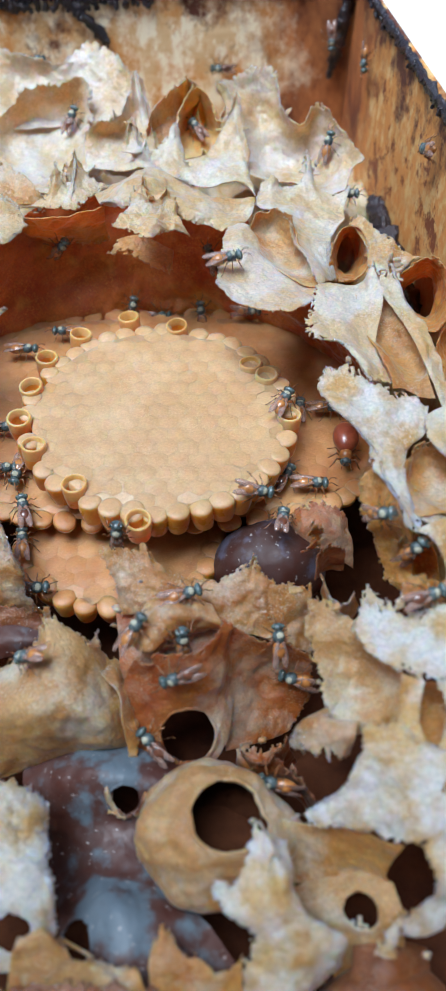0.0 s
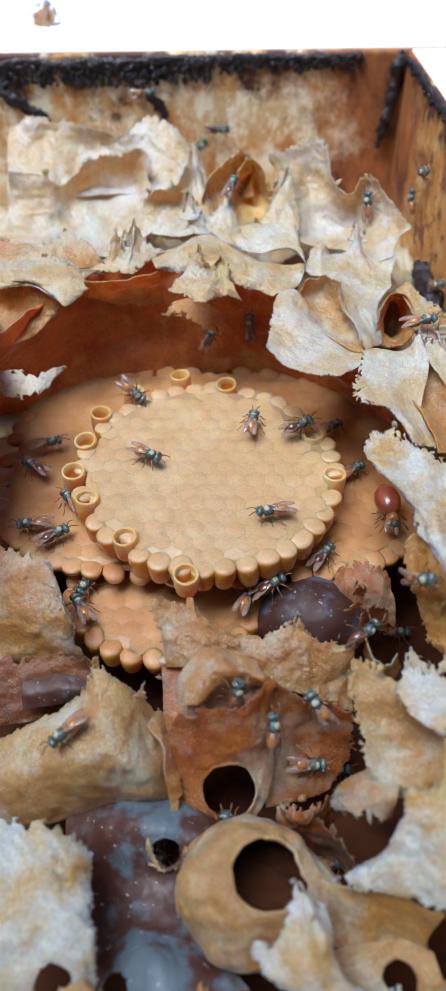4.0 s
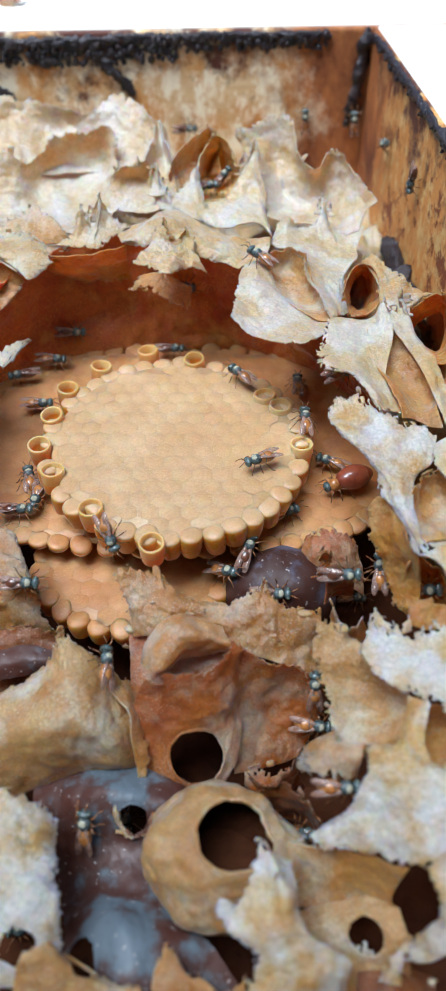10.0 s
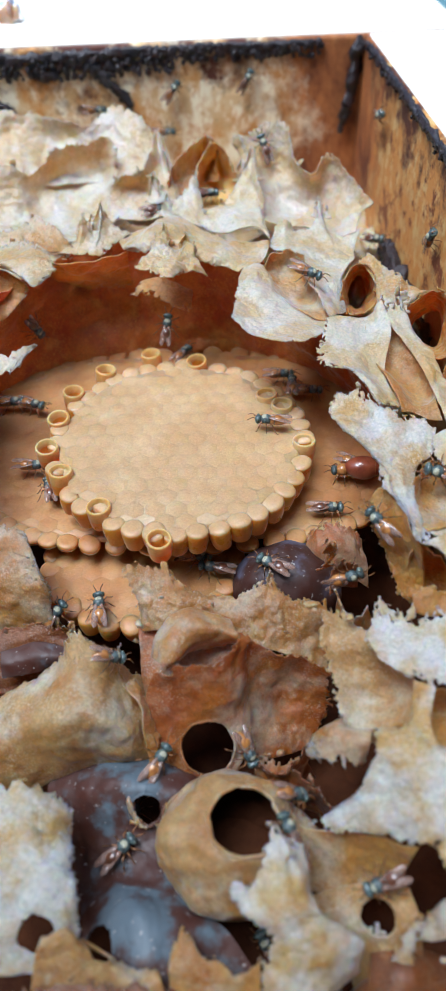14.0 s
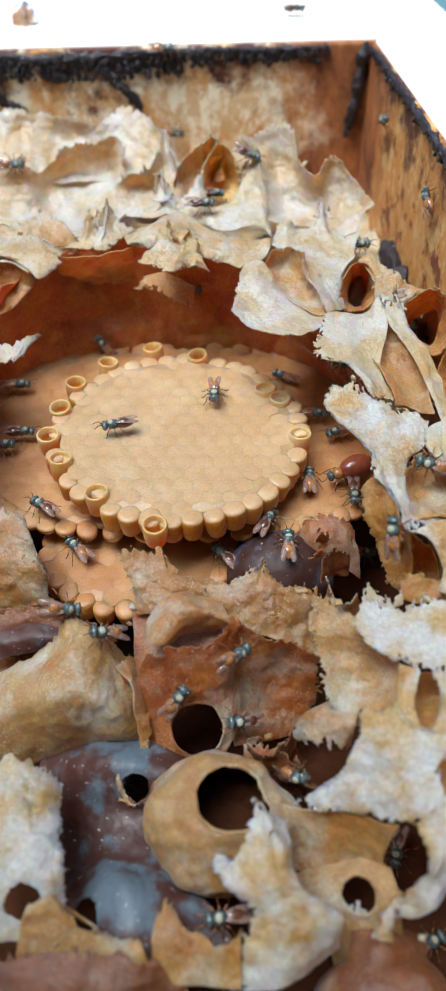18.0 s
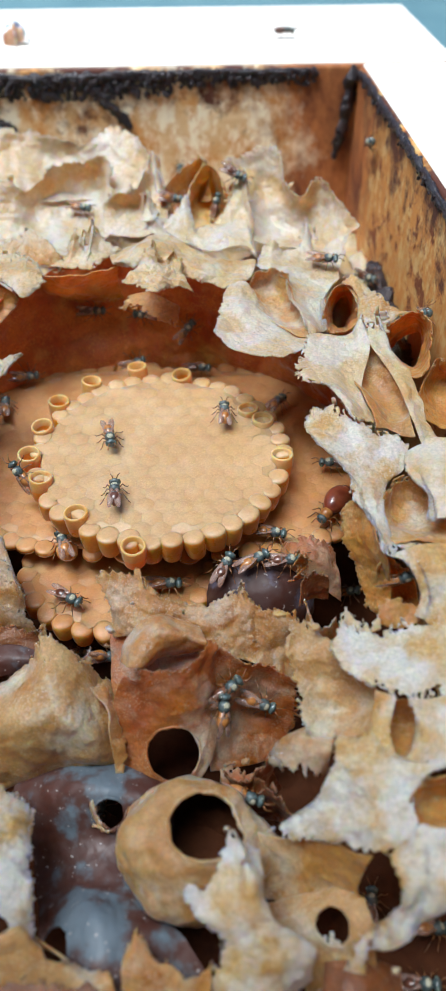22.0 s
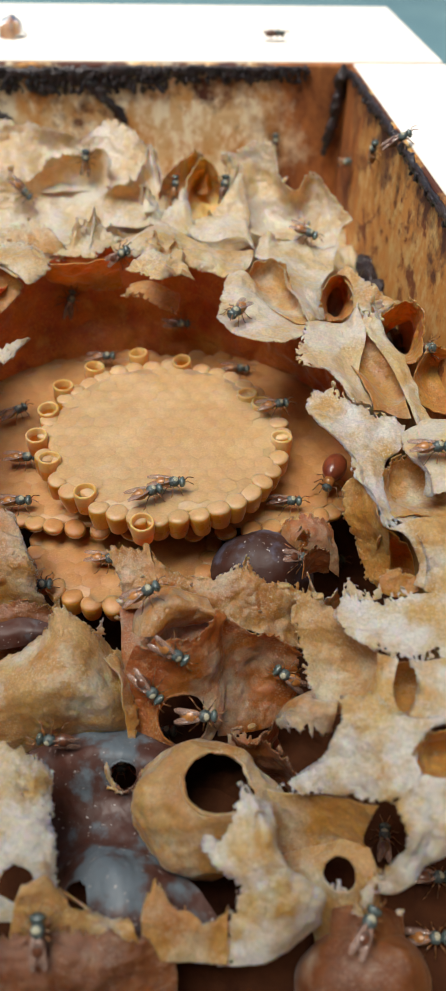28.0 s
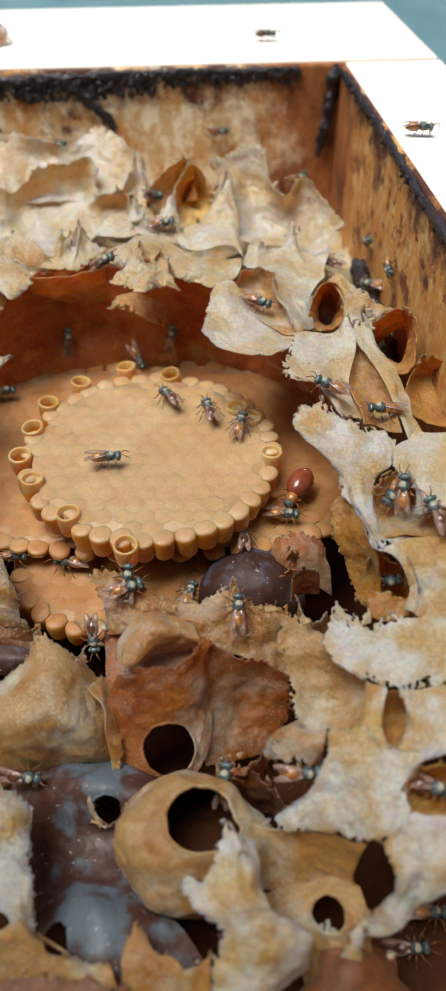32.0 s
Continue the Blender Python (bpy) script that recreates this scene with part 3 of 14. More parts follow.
def crust(name, path, width, height, label, drip=0.0, step=0.45, seed=0.0, n=14):
    """A lumpy bead of propolis along a line in the box's own measure, hanging down by drip at places."""
    pts = np.array(path, float)
    length = sum(np.linalg.norm(np.diff(pts, axis=0), axis=1))
    k = max(int(length / step), 4)
    bm, rings = bmesh.new(), []
    for i in range(k + 1):
        c = spline(pts, i / k)
        d = spline(pts, min(i / k + 0.01, 1)) - spline(pts, max(i / k - 0.01, 0))
        d = Vector(d).normalized()
        side = d.cross(Vector((0, 0, 1)))
        side = side.normalized() if side.length > 0.2 else Vector((1, 0, 0))
        up = side.cross(d).normalized()
        fade = min(1, 6 * min(i, k - i) / k + 0.15)
        hang = drip * max(0, noise.noise((i * step * 0.07 + seed, 3.3, seed))) * 1.6
        ring = []
        for q in range(n):
            a = 2 * math.pi * q / n
            w = fade * (1 + 1.1 * noise.noise((i * step * 0.3 + seed, math.cos(a) * 1.3, math.sin(a) * 1.3)) + 0.5 * noise.noise((i * step * 0.8 + seed, math.cos(a) * 2, math.sin(a) * 2)) + 0.45 * noise.noise((i * step * 2.0 + seed, math.cos(a) * 4, math.sin(a) * 4)))
            v = Vector(c) + side * width * math.cos(a) * w + up * height * math.sin(a) * w
            if math.sin(a) < -0.3:
                v.z -= hang
            ring.append(bm.verts.new(BOX @ (v * MM)))
        rings.append(ring)
    for a, b in zip(rings, rings[1:]):
        for q in range(n):
            bm.faces.new((a[q], a[(q + 1) % n], b[(q + 1) % n], b[q]))
    bm.faces.new(list(reversed(rings[0])))
    bm.faces.new(rings[-1])
    return tagged(link(name, bm, PROPOLIS), label, "propolis")


def crumbs(parent, path, spread, count, size, seed):
    """Crumbs of propolis stuck below a line in the box's own measure."""
    rnd = random.Random(seed)
    ball = bmesh.new()
    bmesh.ops.create_icosphere(ball, subdivisions=1, radius=1.0)
    form, tris = [v.co.copy() for v in ball.verts], [[v.index for v in f.verts] for f in ball.faces]
    ball.free()
    pts, verts, faces = np.array(path, float), [], []
    for _ in range(count):
        c = Vector(spline(pts, rnd.random())) + Vector((rnd.uniform(-0.4, 0.4), rnd.uniform(-0.3, 0.3), -spread * rnd.random() ** 1.8))
        s = size * rnd.uniform(0.4, 1.3)
        base = len(verts)
        verts += [BOX @ ((c + Vector((q.x * s, q.y * s * 0.8, q.z * s * 1.2)) * rnd.uniform(0.65, 1.25)) * MM) for q in form]
        faces += [[base + k for k in f] for f in tris]
    me = bpy.data.meshes.new("crumb_layer")
    me.from_pydata([tuple(v) for v in verts], [], faces)
    me.materials.append(PROPOLIS)
    ob = new("crumb_layer", me)
    ob.parent = parent
    return ob


for path, wide, high, drip, spread, count, size, label in [
    ([(-112, -0.3, 30.2), (-80, -0.5, 30), (-62, -0.5, 30.2), (-44, -0.4, 30.6)], 0.5, 1.0, 3.5, 4.6, 520, 0.75, "black crumbly propolis crust under the wall's rim"),
    ([(-44, -0.4, 30.8), (-34, -0.5, 31), (-22, -0.5, 30.8), (-10, -0.5, 31)], 0.4, 0.6, 1.0, 3.0, 260, 0.65, "thin broken propolis crust along the wall's rim"),
    ([(-92, -0.6, 26), (-87, -0.8, 22), (-81, -0.6, 18)], 0.7, 1.3, 0, 1.5, 60, 0.6, "black drip of propolis on the wooden wall"),
    ([(-62, -0.6, 27), (-58, -0.8, 24), (-54, -0.6, 19.5)], 0.6, 1.0, 0, 1.5, 60, 0.6, "black drip of propolis on the wooden wall"),
    ([(-1.5, -1.4, 32), (-2.0, -1.6, 26), (-2.8, -1.8, 19), (-4.0, -1.2, 13)], 1.3, 0.9, 0, 2, 160, 0.6, "black propolis streak down the corner of the box"),
    ([(-0.3, -3, 31.5), (-0.4, -25, 31.5), (-0.4, -50, 31.5), (-0.5, -80, 31), (-0.4, -120, 31.5)], 0.5, 0.7, 1.0, 1.6, 200, 0.5, "dark brown propolis bead along the side wall's rim"),
]:
    crumbs(crust("propolis_crust", path, wide, high, label, drip, seed=path[0][0] * 0.11), path, spread, count, size, count)
crust("propolis_crust", [(-1.0, -40, 3), (-1.5, -52, 2.5), (-1.5, -65, 2), (-1.5, -80, 1)], 1.4, 1.8, "dark propolis lump at the foot of the side wall", 0, seed=15.2)
crust("wax_lump", [(-85, 20, 32.5), (-82, 22, 33.5), (-79, 21, 32.6)], 2.5, 2.5, "small lump of wax on the wall's top", 0, seed=17.7, step=0.7).data.materials[0] = TAN

# ---- filling of old wax below the open part
patch("old_wax_bed", [[(-70, 102, -4), (-20, 102, -3), (20, 102, -4), (44, 102, -6)], [(-70, 70, 2), (-20, 70, 2), (20, 70, 1), (44, 70, -3)], [(-70, 44, 3), (-20, 50, 4), (20, 48, 3), (46, 30, -2)], [(-70, 40, -36), (-20, 47, -36), (20, 45, -36), (46, 20, -36)]], CREAM, lab="crumpled bed of old wax cups behind the brood", rough=0.8, step=0.6, crumple=-2.5, lip=0)
# This bed is coloured dark to give the gaps their shade.
patch("deep_wax_bed", [[(-70, 40, -30), (0, 44, -30), (44, 40, -30)], [(-70, 0, -30), (0, 0, -30), (44, 0, -30)], [(-70, -45, -28), (0, -45, -30), (44, -45, -28)], [(-70, -104, -26), (0, -104, -26), (44, -104, -26)]], DEEP, lab="wax bed under the pots, darkened for the shade of the gaps", rough=1.5, step=1.6, lip=0)

# ---- torn wax sheets, far to near
patch("wax_vault", [[(-37.9, 12, 13), (-24.3, 36.4, 13), (-10.4, 45, 14), (2.5, 42.6, 14), (13.9, 36.4, 13), (22.4, 28.5, 12), (29.7, 14.6, 10)], [(-41.1, 14.2, 4), (-25.6, 33.8, 3), (-11.1, 41, 3), (2.2, 40.8, 2), (14.3, 35.9, 1), (24.3, 26.7, 1), (32.4, 14.7, 1)], [(-45.1, 17.7, -7), (-27.2, 30.5, -9), (-11.7, 35.7, -9), (1.9, 38.8, -9), (14.5, 35.7, -9), (27.6, 27.6, -9), (36.6, 14.8, -9)]], AMBER, rag='t', lab=VAULT, fold=1.2)
# Second wall stands out of view, added to shade the lower comb's left.
patch("wax_vault", [[(-33, -24, 13), (-31, -5, 15), (-32, 12, 15), (-37, 26, 14)], [(-40, -26, 5), (-39, -5, 6), (-40, 12, 6), (-42, 26, 5)], [(-46, -26, -9), (-46, -5, -9), (-46, 12, -9), (-46, 26, -9)]], AMBER, rag="t", lab="unseen amber wax wall added to shade the comb's left side", fold=0.8, step=0.4)
patch("torn_wax_flap", [[(-38.4, 14.6, 10), (-25.8, 13.2, 11), (-21.8, 12.2, 12)], [(-37.7, 10.9, 9), (-25.6, 11.5, 10), (-22.6, 12.3, 11)], [(-38.3, 9.9, 6), (-27, 8.9, 8), (-24.9, 10.3, 10)]], CREAM, rag='trb', lab=FLAP)
patch("hanging_wax_fringe", [[(-26.3, 34.2, 15), (-17.8, 32.5, 15), (-8.9, 36.5, 15)], [(-26.3, 37.3, 10), (-18.8, 37.1, 9), (-9.3, 38.9, 10)], [(-26.4, 40.8, 5), (-19.1, 40.7, 4), (-9.2, 42.2, 5)]], HONEY, rag='b', lab=FLAP, fold=0.8)
patch("torn_wax_flap", [[(-33.8, -13.5, 0), (-22.1, -17.2, 0), (-20.6, -21.3, -2)], [(-32.8, -20.5, -3), (-21, -22.5, -2), (-17.1, -25.3, -4)], [(-32.9, -24.2, -7), (-21.2, -26, -6), (-17.3, -26.2, -8)], [(-33.2, -28.3, -12), (-20.8, -27.3, -12), (-14.6, -27.1, -13)]], TAN, rag='rt', lab=FLAP)
patch("brown_wax_pot", [[(-33, -27, -10), (-19.2, -27.7, -9), (-13.5, -28.6, -10)], [(-32.9, -30.8, -13), (-20.2, -30.4, -12), (-14, -30.8, -13)], [(-32.7, -35.5, -17), (-21.2, -34.1, -16), (-15.5, -34.7, -15)]], BROWN, rag='t', lab=MOUND)
# The dome's pale patches hold painted sheen along with bloom.
patch("domed_wax_pot", [[(-27.4, -38.6, -13), (-16.7, -34.7, -9), (-13.2, -32.8, -4), (-8.4, -34, -7), (-3.4, -34.8, -13)], [(-26.7, -41.4, -13), (-15.7, -40.5, -7), (-10.7, -39.8, -5), (-6.3, -40, -8), (-1.6, -38.9, -16)], [(-26.4, -44.8, -15), (-14.3, -45.1, -8), (-9.5, -44.8, -7), (-5.1, -45, -10), (-2.2, -43.5, -17)], [(-27.1, -48.2, -21), (-16, -46.9, -19), (-11.1, -46.1, -19), (-5.9, -45.9, -18), (-2.3, -44.8, -20)]], BUFF, rag='t', lab=DOME, fold=0.3, rough=0.3)
patch("torn_wax_flap", [[(-26.2, -50.7, -8), (-15.6, -51.3, -8), (-10.9, -53.7, -10)], [(-24, -58, -7), (-13.4, -58.3, -7), (-9.8, -60, -9)], [(-22.8, -63.5, -8), (-12.5, -64.2, -8), (-8.8, -64.9, -10)], [(-22.3, -70.7, -13), (-13, -70.7, -13), (-8.9, -68.4, -13)]], SHEEN_PALE, rag='rt', holes=[((-13.5, -67.4, -10.6), 2.1)], lab=FLAP)
patch("folded_wax_flap", [[(-12.3, -68.1, -9), (-10, -67.3, -8), (-7.7, -68.2, -11), (-4.4, -69.6, -13), (-0.6, -70.7, -13)], [(-13, -69.8, -9), (-9.7, -68.9, -8), (-7.3, -69.9, -10), (-3.8, -71.2, -12), (0.2, -71.8, -12)], [(-14.3, -73.6, -16), (-10.1, -73.8, -15), (-6.8, -73.8, -15), (-3.5, -74, -15), (1.2, -74, -15)]], BUFF, rag='t', holes=[((-6.3, -68.4, -10.9), 2.0)], lab=LIP)
patch("torn_wax_flap", [[(19.3, -45.6, -7), (22.4, -44.9, -6), (25.5, -46.2, -5)], [(16.7, -48, -8), (20.4, -48.2, -5), (24.6, -49.4, -4)], [(18.2, -49.3, -9), (21.2, -52.5, -8), (24.4, -50.2, -8)]], TAN, rag='bl', lab=FLAP)
patch("thin_wax_partition", [[(12.4, -48.6, -14), (15.6, -48.2, -13), (18.6, -50.6, -13), (20, -53.3, -14)], [(13.6, -48.8, -24), (16.1, -48.8, -24), (19.5, -49.6, -24), (21, -52.1, -24)]], BROWN, rag='t', lab=PART)
patch("thin_wax_partition", [[(11.2, -47, -13), (13.9, -49, -12), (16.4, -47.4, -12), (17.6, -46.2, -11)], [(12.3, -46.2, -24), (15.3, -47.9, -24), (18, -46.2, -24), (19.9, -44.4, -24)]], BROWN, rag='t', lab=PART)
patch("thin_wax_partition", [[(22.6, -28.6, -1), (23.1, -32.6, -1), (25.4, -33.5, -1), (26.7, -31.8, 0)], [(23.6, -27.8, -8), (24.4, -30.9, -8), (26.5, -31.4, -8), (28.4, -29.9, -8)]], TAN, rag='t', lab=PART)
patch("torn_wax_scrap", [[(20.6, -21.8, 0), (22.2, -21.3, 2), (23.2, -22.1, 1)], [(20.9, -22.4, -5), (23, -21.8, -5), (24.2, -21.2, -5)]], AMBER, rag='tlr', lab=PART)
patch("torn_wax_scrap", [[(22.3, -25.4, 1), (23.9, -25.1, 2), (26.3, -25.1, 0)], [(22.2, -28.2, -3), (24.2, -25.7, -5), (26.4, -25.7, -5)]], BROWN, rag='t', lab=PART)
patch("dark_honey_pot", [[(-16.4, -44.3, -19), (-8.5, -43.9, -17), (-0.9, -44.3, -17), (4.2, -46.5, -18)], [(-16.5, -48.6, -19), (-7.5, -49.4, -14), (-1.1, -50.2, -14), (5.2, -50.6, -16)], [(-13.6, -53.5, -21), (-7.6, -53.8, -19), (-1.9, -54.8, -18.5), (5.2, -55, -19)], [(-12.2, -58.5, -22), (-5.5, -59, -19), (-0.7, -60, -18), (4.7, -62.8, -18)], [(-10.1, -64.5, -19), (-3.7, -64.7, -14.5), (0.7, -66.1, -15), (7.7, -66.3, -17)], [(-9.2, -71.8, -20), (-3.1, -72.5, -16), (2.3, -72.9, -17), (11.9, -71.4, -19)]], POT, rag='', holes=[((-3.0, -51.6, -16.0), 2.1),((-7.4, -67.0, -17.8), 2.4)], lab=DARK, rough=0.22, fold=0, crumb=0)
patch("torn_wax_edge", [[(-4.9, -36.6, -9), (-2.3, -38.8, -11), (-1.2, -42.3, -13), (-1.2, -46.9, -15)], [(-6.4, -38.6, -8), (-3.8, -41.2, -9), (-2.8, -44.1, -11), (-2.6, -47.2, -15)]], TAN, rag='tl', lab=LIP, bite=1.6)
patch("dark_pot", [[(23.4, -66.5, -16), (27.3, -68, -15), (31.9, -68.6, -18)], [(22.9, -70.8, -16), (26.3, -71.9, -13), (32, -71.6, -18)], [(22, -76.4, -20), (26.3, -77.2, -18), (32.6, -76.7, -22)]], BROWN, rag='', lab=DARK, rough=0.22, fold=0, crumb=0)
patch("brown_wax_pot", [[(-21.7, -73, -13), (-10.6, -71.5, -12), (-2.7, -71.8, -12), (4.4, -72.1, -15)], [(-21.2, -77, -15), (-10.2, -76.1, -14), (-2.5, -76.1, -14), (5.1, -75.7, -17)], [(-21.7, -82.5, -22), (-10.6, -82.5, -22), (-2.7, -82.5, -22), (5.1, -82.4, -24)]], BROWN, rag='t', lab=MOUND, fold=0.4)
patch("torn_wax_sheet", [[(-44.9, 82.6, 23), (-38.9, 82.5, 25), (-32.9, 83.2, 24), (-27.1, 80.6, 23), (-19.7, 81.3, 22), (-15.2, 84.2, 25), (-10.6, 83.2, 24), (-6.9, 76.0, 23), (-4.0, 75.7, 21)], [(-44.4, 76.8, 19), (-38.9, 77.8, 20), (-31.1, 79.8, 19), (-24.2, 79.6, 18), (-16.8, 77.4, 18), (-11.8, 76.9, 19), (-6.0, 72.3, 18), (-2.3, 71.4, 17)], [(-43.6, 68.6, 14), (-29.9, 68.7, 14), (-19.4, 71.1, 13), (-12.2, 67.8, 13), (-5.1, 64.6, 13), (-0.2, 61.4, 13)]], WHITE, rag="t", lab="tall thin sheet of torn cream wax behind the brood", step=0.19, bite=2.5, lip=1.1)
patch("torn_wax_cup", [[(-41.7, 66.3, 20), (-35.4, 66.9, 19), (-31.3, 67.9, 17), (-27.1, 69.8, 20), (-23.8, 71.3, 21), (-19.3, 72.8, 21), (-15.1, 73.6, 22), (-12.8, 70.5, 20)], [(-42.4, 64.6, 15), (-34.4, 63.8, 14), (-29.8, 67.1, 13), (-25.7, 71.1, 13), (-20.9, 71.8, 13), (-16.9, 71.4, 14), (-13.4, 67.1, 16)], [(-41.8, 59.0, 12), (-34.1, 59.1, 11), (-29.3, 61.3, 10), (-24.0, 57.4, 10), (-19.5, 58.9, 10), (-16.2, 59.7, 11), (-13.7, 59.8, 13)], [(-39.2, 49.0, 13), (-31.5, 48.4, 13), (-26.8, 49.4, 12), (-22.0, 46.7, 12), (-17.8, 47.8, 12), (-14.6, 52.9, 12), (-11.9, 54.7, 13)]], WHITE, rag="tr", lab="torn cream wax cup with a ragged spiky rim", step=0.19, bite=2.2, lip=1.1)
patch("torn_wax_sheet", [[(-14.3, 60.8, 17), (-10.9, 60.6, 19), (-7.8, 61.0, 19), (-6.5, 66.1, 21), (-5.0, 73.1, 24), (-2.4, 63.7, 21)], [(-14.1, 58.3, 15), (-10.7, 61.4, 15), (-7.4, 62.4, 15), (-5.1, 63.8, 16), (-3.6, 66.3, 17), (-1.9, 64.7, 17)], [(-13.7, 54.7, 13), (-9.9, 53.6, 13), (-6.1, 52.4, 13), (-3.5, 52.6, 14), (-2.0, 54.6, 14), (-0.6, 57.6, 14)]], WHITE, rag="t", lab="tall thin sheet of torn cream wax behind the brood", step=0.19, bite=1.6, lip=1.1)
patch("open_wax_cell", [[(-3.0, 61.4, 17), (-1.1, 65.6, 19), (1.8, 68.5, 21), (5.0, 70.8, 23), (6.6, 70.0, 22), (7.6, 69.1, 20)], [(-2.5, 62.9, 14), (-0.3, 67.9, 15), (2.1, 70.5, 16), (4.4, 74.7, 16), (6.1, 73.3, 16), (7.6, 69.7, 17)], [(-1.5, 63.0, 13), (1.0, 65.2, 13), (2.9, 67.2, 13), (4.9, 69.5, 13), (6.3, 68.1, 14), (7.6, 67.0, 15)]], PALE, rag="t", lab="amber inner wall of an open wax cell", step=0.19, bite=1.6)
patch("open_wax_cell", [[(3.8, 61.5, 18), (5.2, 67.7, 20), (7.1, 67.6, 22), (9.0, 65.1, 21), (11.3, 60.4, 19), (14.2, 61.6, 19)], [(2.2, 60.5, 15), (4.3, 68.7, 14), (7.2, 72.1, 14), (9.7, 69.4, 14), (12.2, 63.7, 15), (14.2, 62.0, 16)], [(1.2, 57.7, 13), (3.4, 60.2, 11.5), (7.1, 62.2, 11), (10.0, 63.3, 11.5), (12.4, 62.7, 13), (14.2, 59.9, 15)]], GOLD, rag="t", lab="amber inner wall of an open wax cell", step=0.19, bite=1.2)
patch("torn_wax_sheet", [[(10.3, 71.4, 21), (11.3, 69.4, 23), (14.2, 70.8, 23), (18.3, 71.7, 25), (22.5, 70.2, 24), (22.9, 63.8, 21), (26.2, 59.4, 19), (29.2, 61.1, 22), (33.1, 56.6, 20), (37.0, 49.2, 17)], [(13.7, 63.8, 18), (15.8, 64.8, 18), (18.1, 68.4, 17.5), (20.2, 67.6, 16.5), (22.5, 63.7, 15), (25.4, 61.7, 14.5), (28.8, 61.3, 15.5), (32.0, 57.0, 15.5), (35.4, 49.4, 15.5)], [(16.6, 59.2, 14), (17.7, 59.0, 13), (19.0, 59.4, 12), (20.7, 59.8, 11), (23.1, 59.1, 10.5), (25.7, 58.5, 10.5), (28.4, 56.3, 11), (31.0, 49.6, 12.5), (34.1, 47.0, 14)], [(16.6, 49.8, 14), (17.8, 48.1, 14), (19.2, 48.1, 13.5), (20.6, 47.5, 13.5), (22.5, 47.5, 13.5), (24.8, 47.2, 13.5), (27.3, 45.4, 13.5), (30.1, 43.2, 13.5), (33.0, 43.3, 14)]], WHITE, rag="t", lab="tall thin sheet of torn cream wax behind the brood", step=0.19, bite=1.6, lip=1.1)
patch("torn_wax_ridge", [[(-6.1, 57.6, 17), (-4.9, 57.8, 19.5), (-3.3, 54.6, 17), (-1.4, 55.1, 16), (1.1, 57.7, 17.5), (2.6, 61.0, 19.5), (3.8, 60.2, 17.5), (3.5, 53.9, 15), (7.3, 53.3, 15.5), (10.1, 57.0, 16.5), (12.4, 60.3, 18.5), (14.4, 63.8, 21.5), (15.9, 57.8, 19), (16.4, 52.3, 17)], [(-5.1, 55.3, 15), (-1.8, 52.4, 15), (1.6, 53.3, 15), (4.2, 49.8, 14.5), (8.0, 49.8, 14.5), (11.7, 52.8, 15.5), (14.4, 57.7, 17), (16.1, 51.3, 15.5)], [(-4.0, 51.5, 14.5), (-0.3, 51.5, 14.5), (3.6, 48.6, 14), (8.0, 45.3, 14), (12.3, 45.9, 14), (15.0, 45.4, 14.5), (17.1, 41.7, 14.5)]], WHITE, rag="t", lab="pale crumpled wax ridge with torn spiky edges", step=0.19, bite=1.5, lip=1.1)
patch("torn_wax_ridge", [[(16.6, 39.6, 15), (18.1, 42.8, 16), (20.2, 42.8, 17.5), (22.2, 42.8, 15.5), (25.3, 43.9, 16), (26.5, 48.3, 18.5), (27.9, 45.5, 15.5), (31.5, 41.7, 15), (34.4, 44.4, 15.5)], [(17.1, 35.4, 15.5), (19.4, 38.1, 15), (23.0, 39.1, 14.5), (26.6, 39.1, 14), (30.0, 37.6, 14), (32.5, 38.4, 14)], [(21.3, 28.9, 17), (23.3, 30.4, 15), (25.5, 30.9, 14), (27.9, 32.8, 13.5), (29.7, 33.7, 13.5), (31.7, 33.7, 14)], [(22.8, 20.5, 16.5), (24.4, 23.2, 15), (25.7, 25.0, 14), (27.0, 26.3, 13.5), (28.0, 27.2, 13.5), (28.9, 28.1, 13.5)], [(25.1, 13.0, 15.5), (25.9, 13.8, 15), (26.7, 15.5, 14), (27.5, 16.7, 13.5), (27.9, 17.1, 13.5), (28.4, 17.5, 13.5)]], WHITE, rag="tl", lab="pale crumpled wax ridge with torn spiky edges", step=0.19, bite=1.3, lip=1.1)
patch("curled_wax_lip", [[(-10.9, 40.6, 15), (-7.5, 42.7, 16), (-3.4, 45.4, 17), (-0.1, 46.5, 17), (3.9, 42.7, 16.5), (8.7, 39.6, 16), (13.5, 38.6, 15.5), (16.8, 38.6, 15.5)], [(-9.6, 36.0, 16), (-6.3, 36.5, 17), (-2.2, 36.5, 18), (1.3, 36.5, 17.5), (4.8, 34.6, 16.5), (8.8, 32.7, 16), (12.8, 34.1, 15), (16.2, 34.6, 15)], [(-8.9, 37.3, 14.5), (-5.6, 34.6, 15.5), (-1.5, 33.1, 16), (1.9, 33.6, 15.5), (4.8, 31.7, 15), (8.3, 30.8, 14.5), (11.3, 29.0, 15), (14.5, 31.3, 14.5)]], CREAM, rag="b", lab="golden wax lip curling over the brood chamber", step=0.19, bite=1.0)
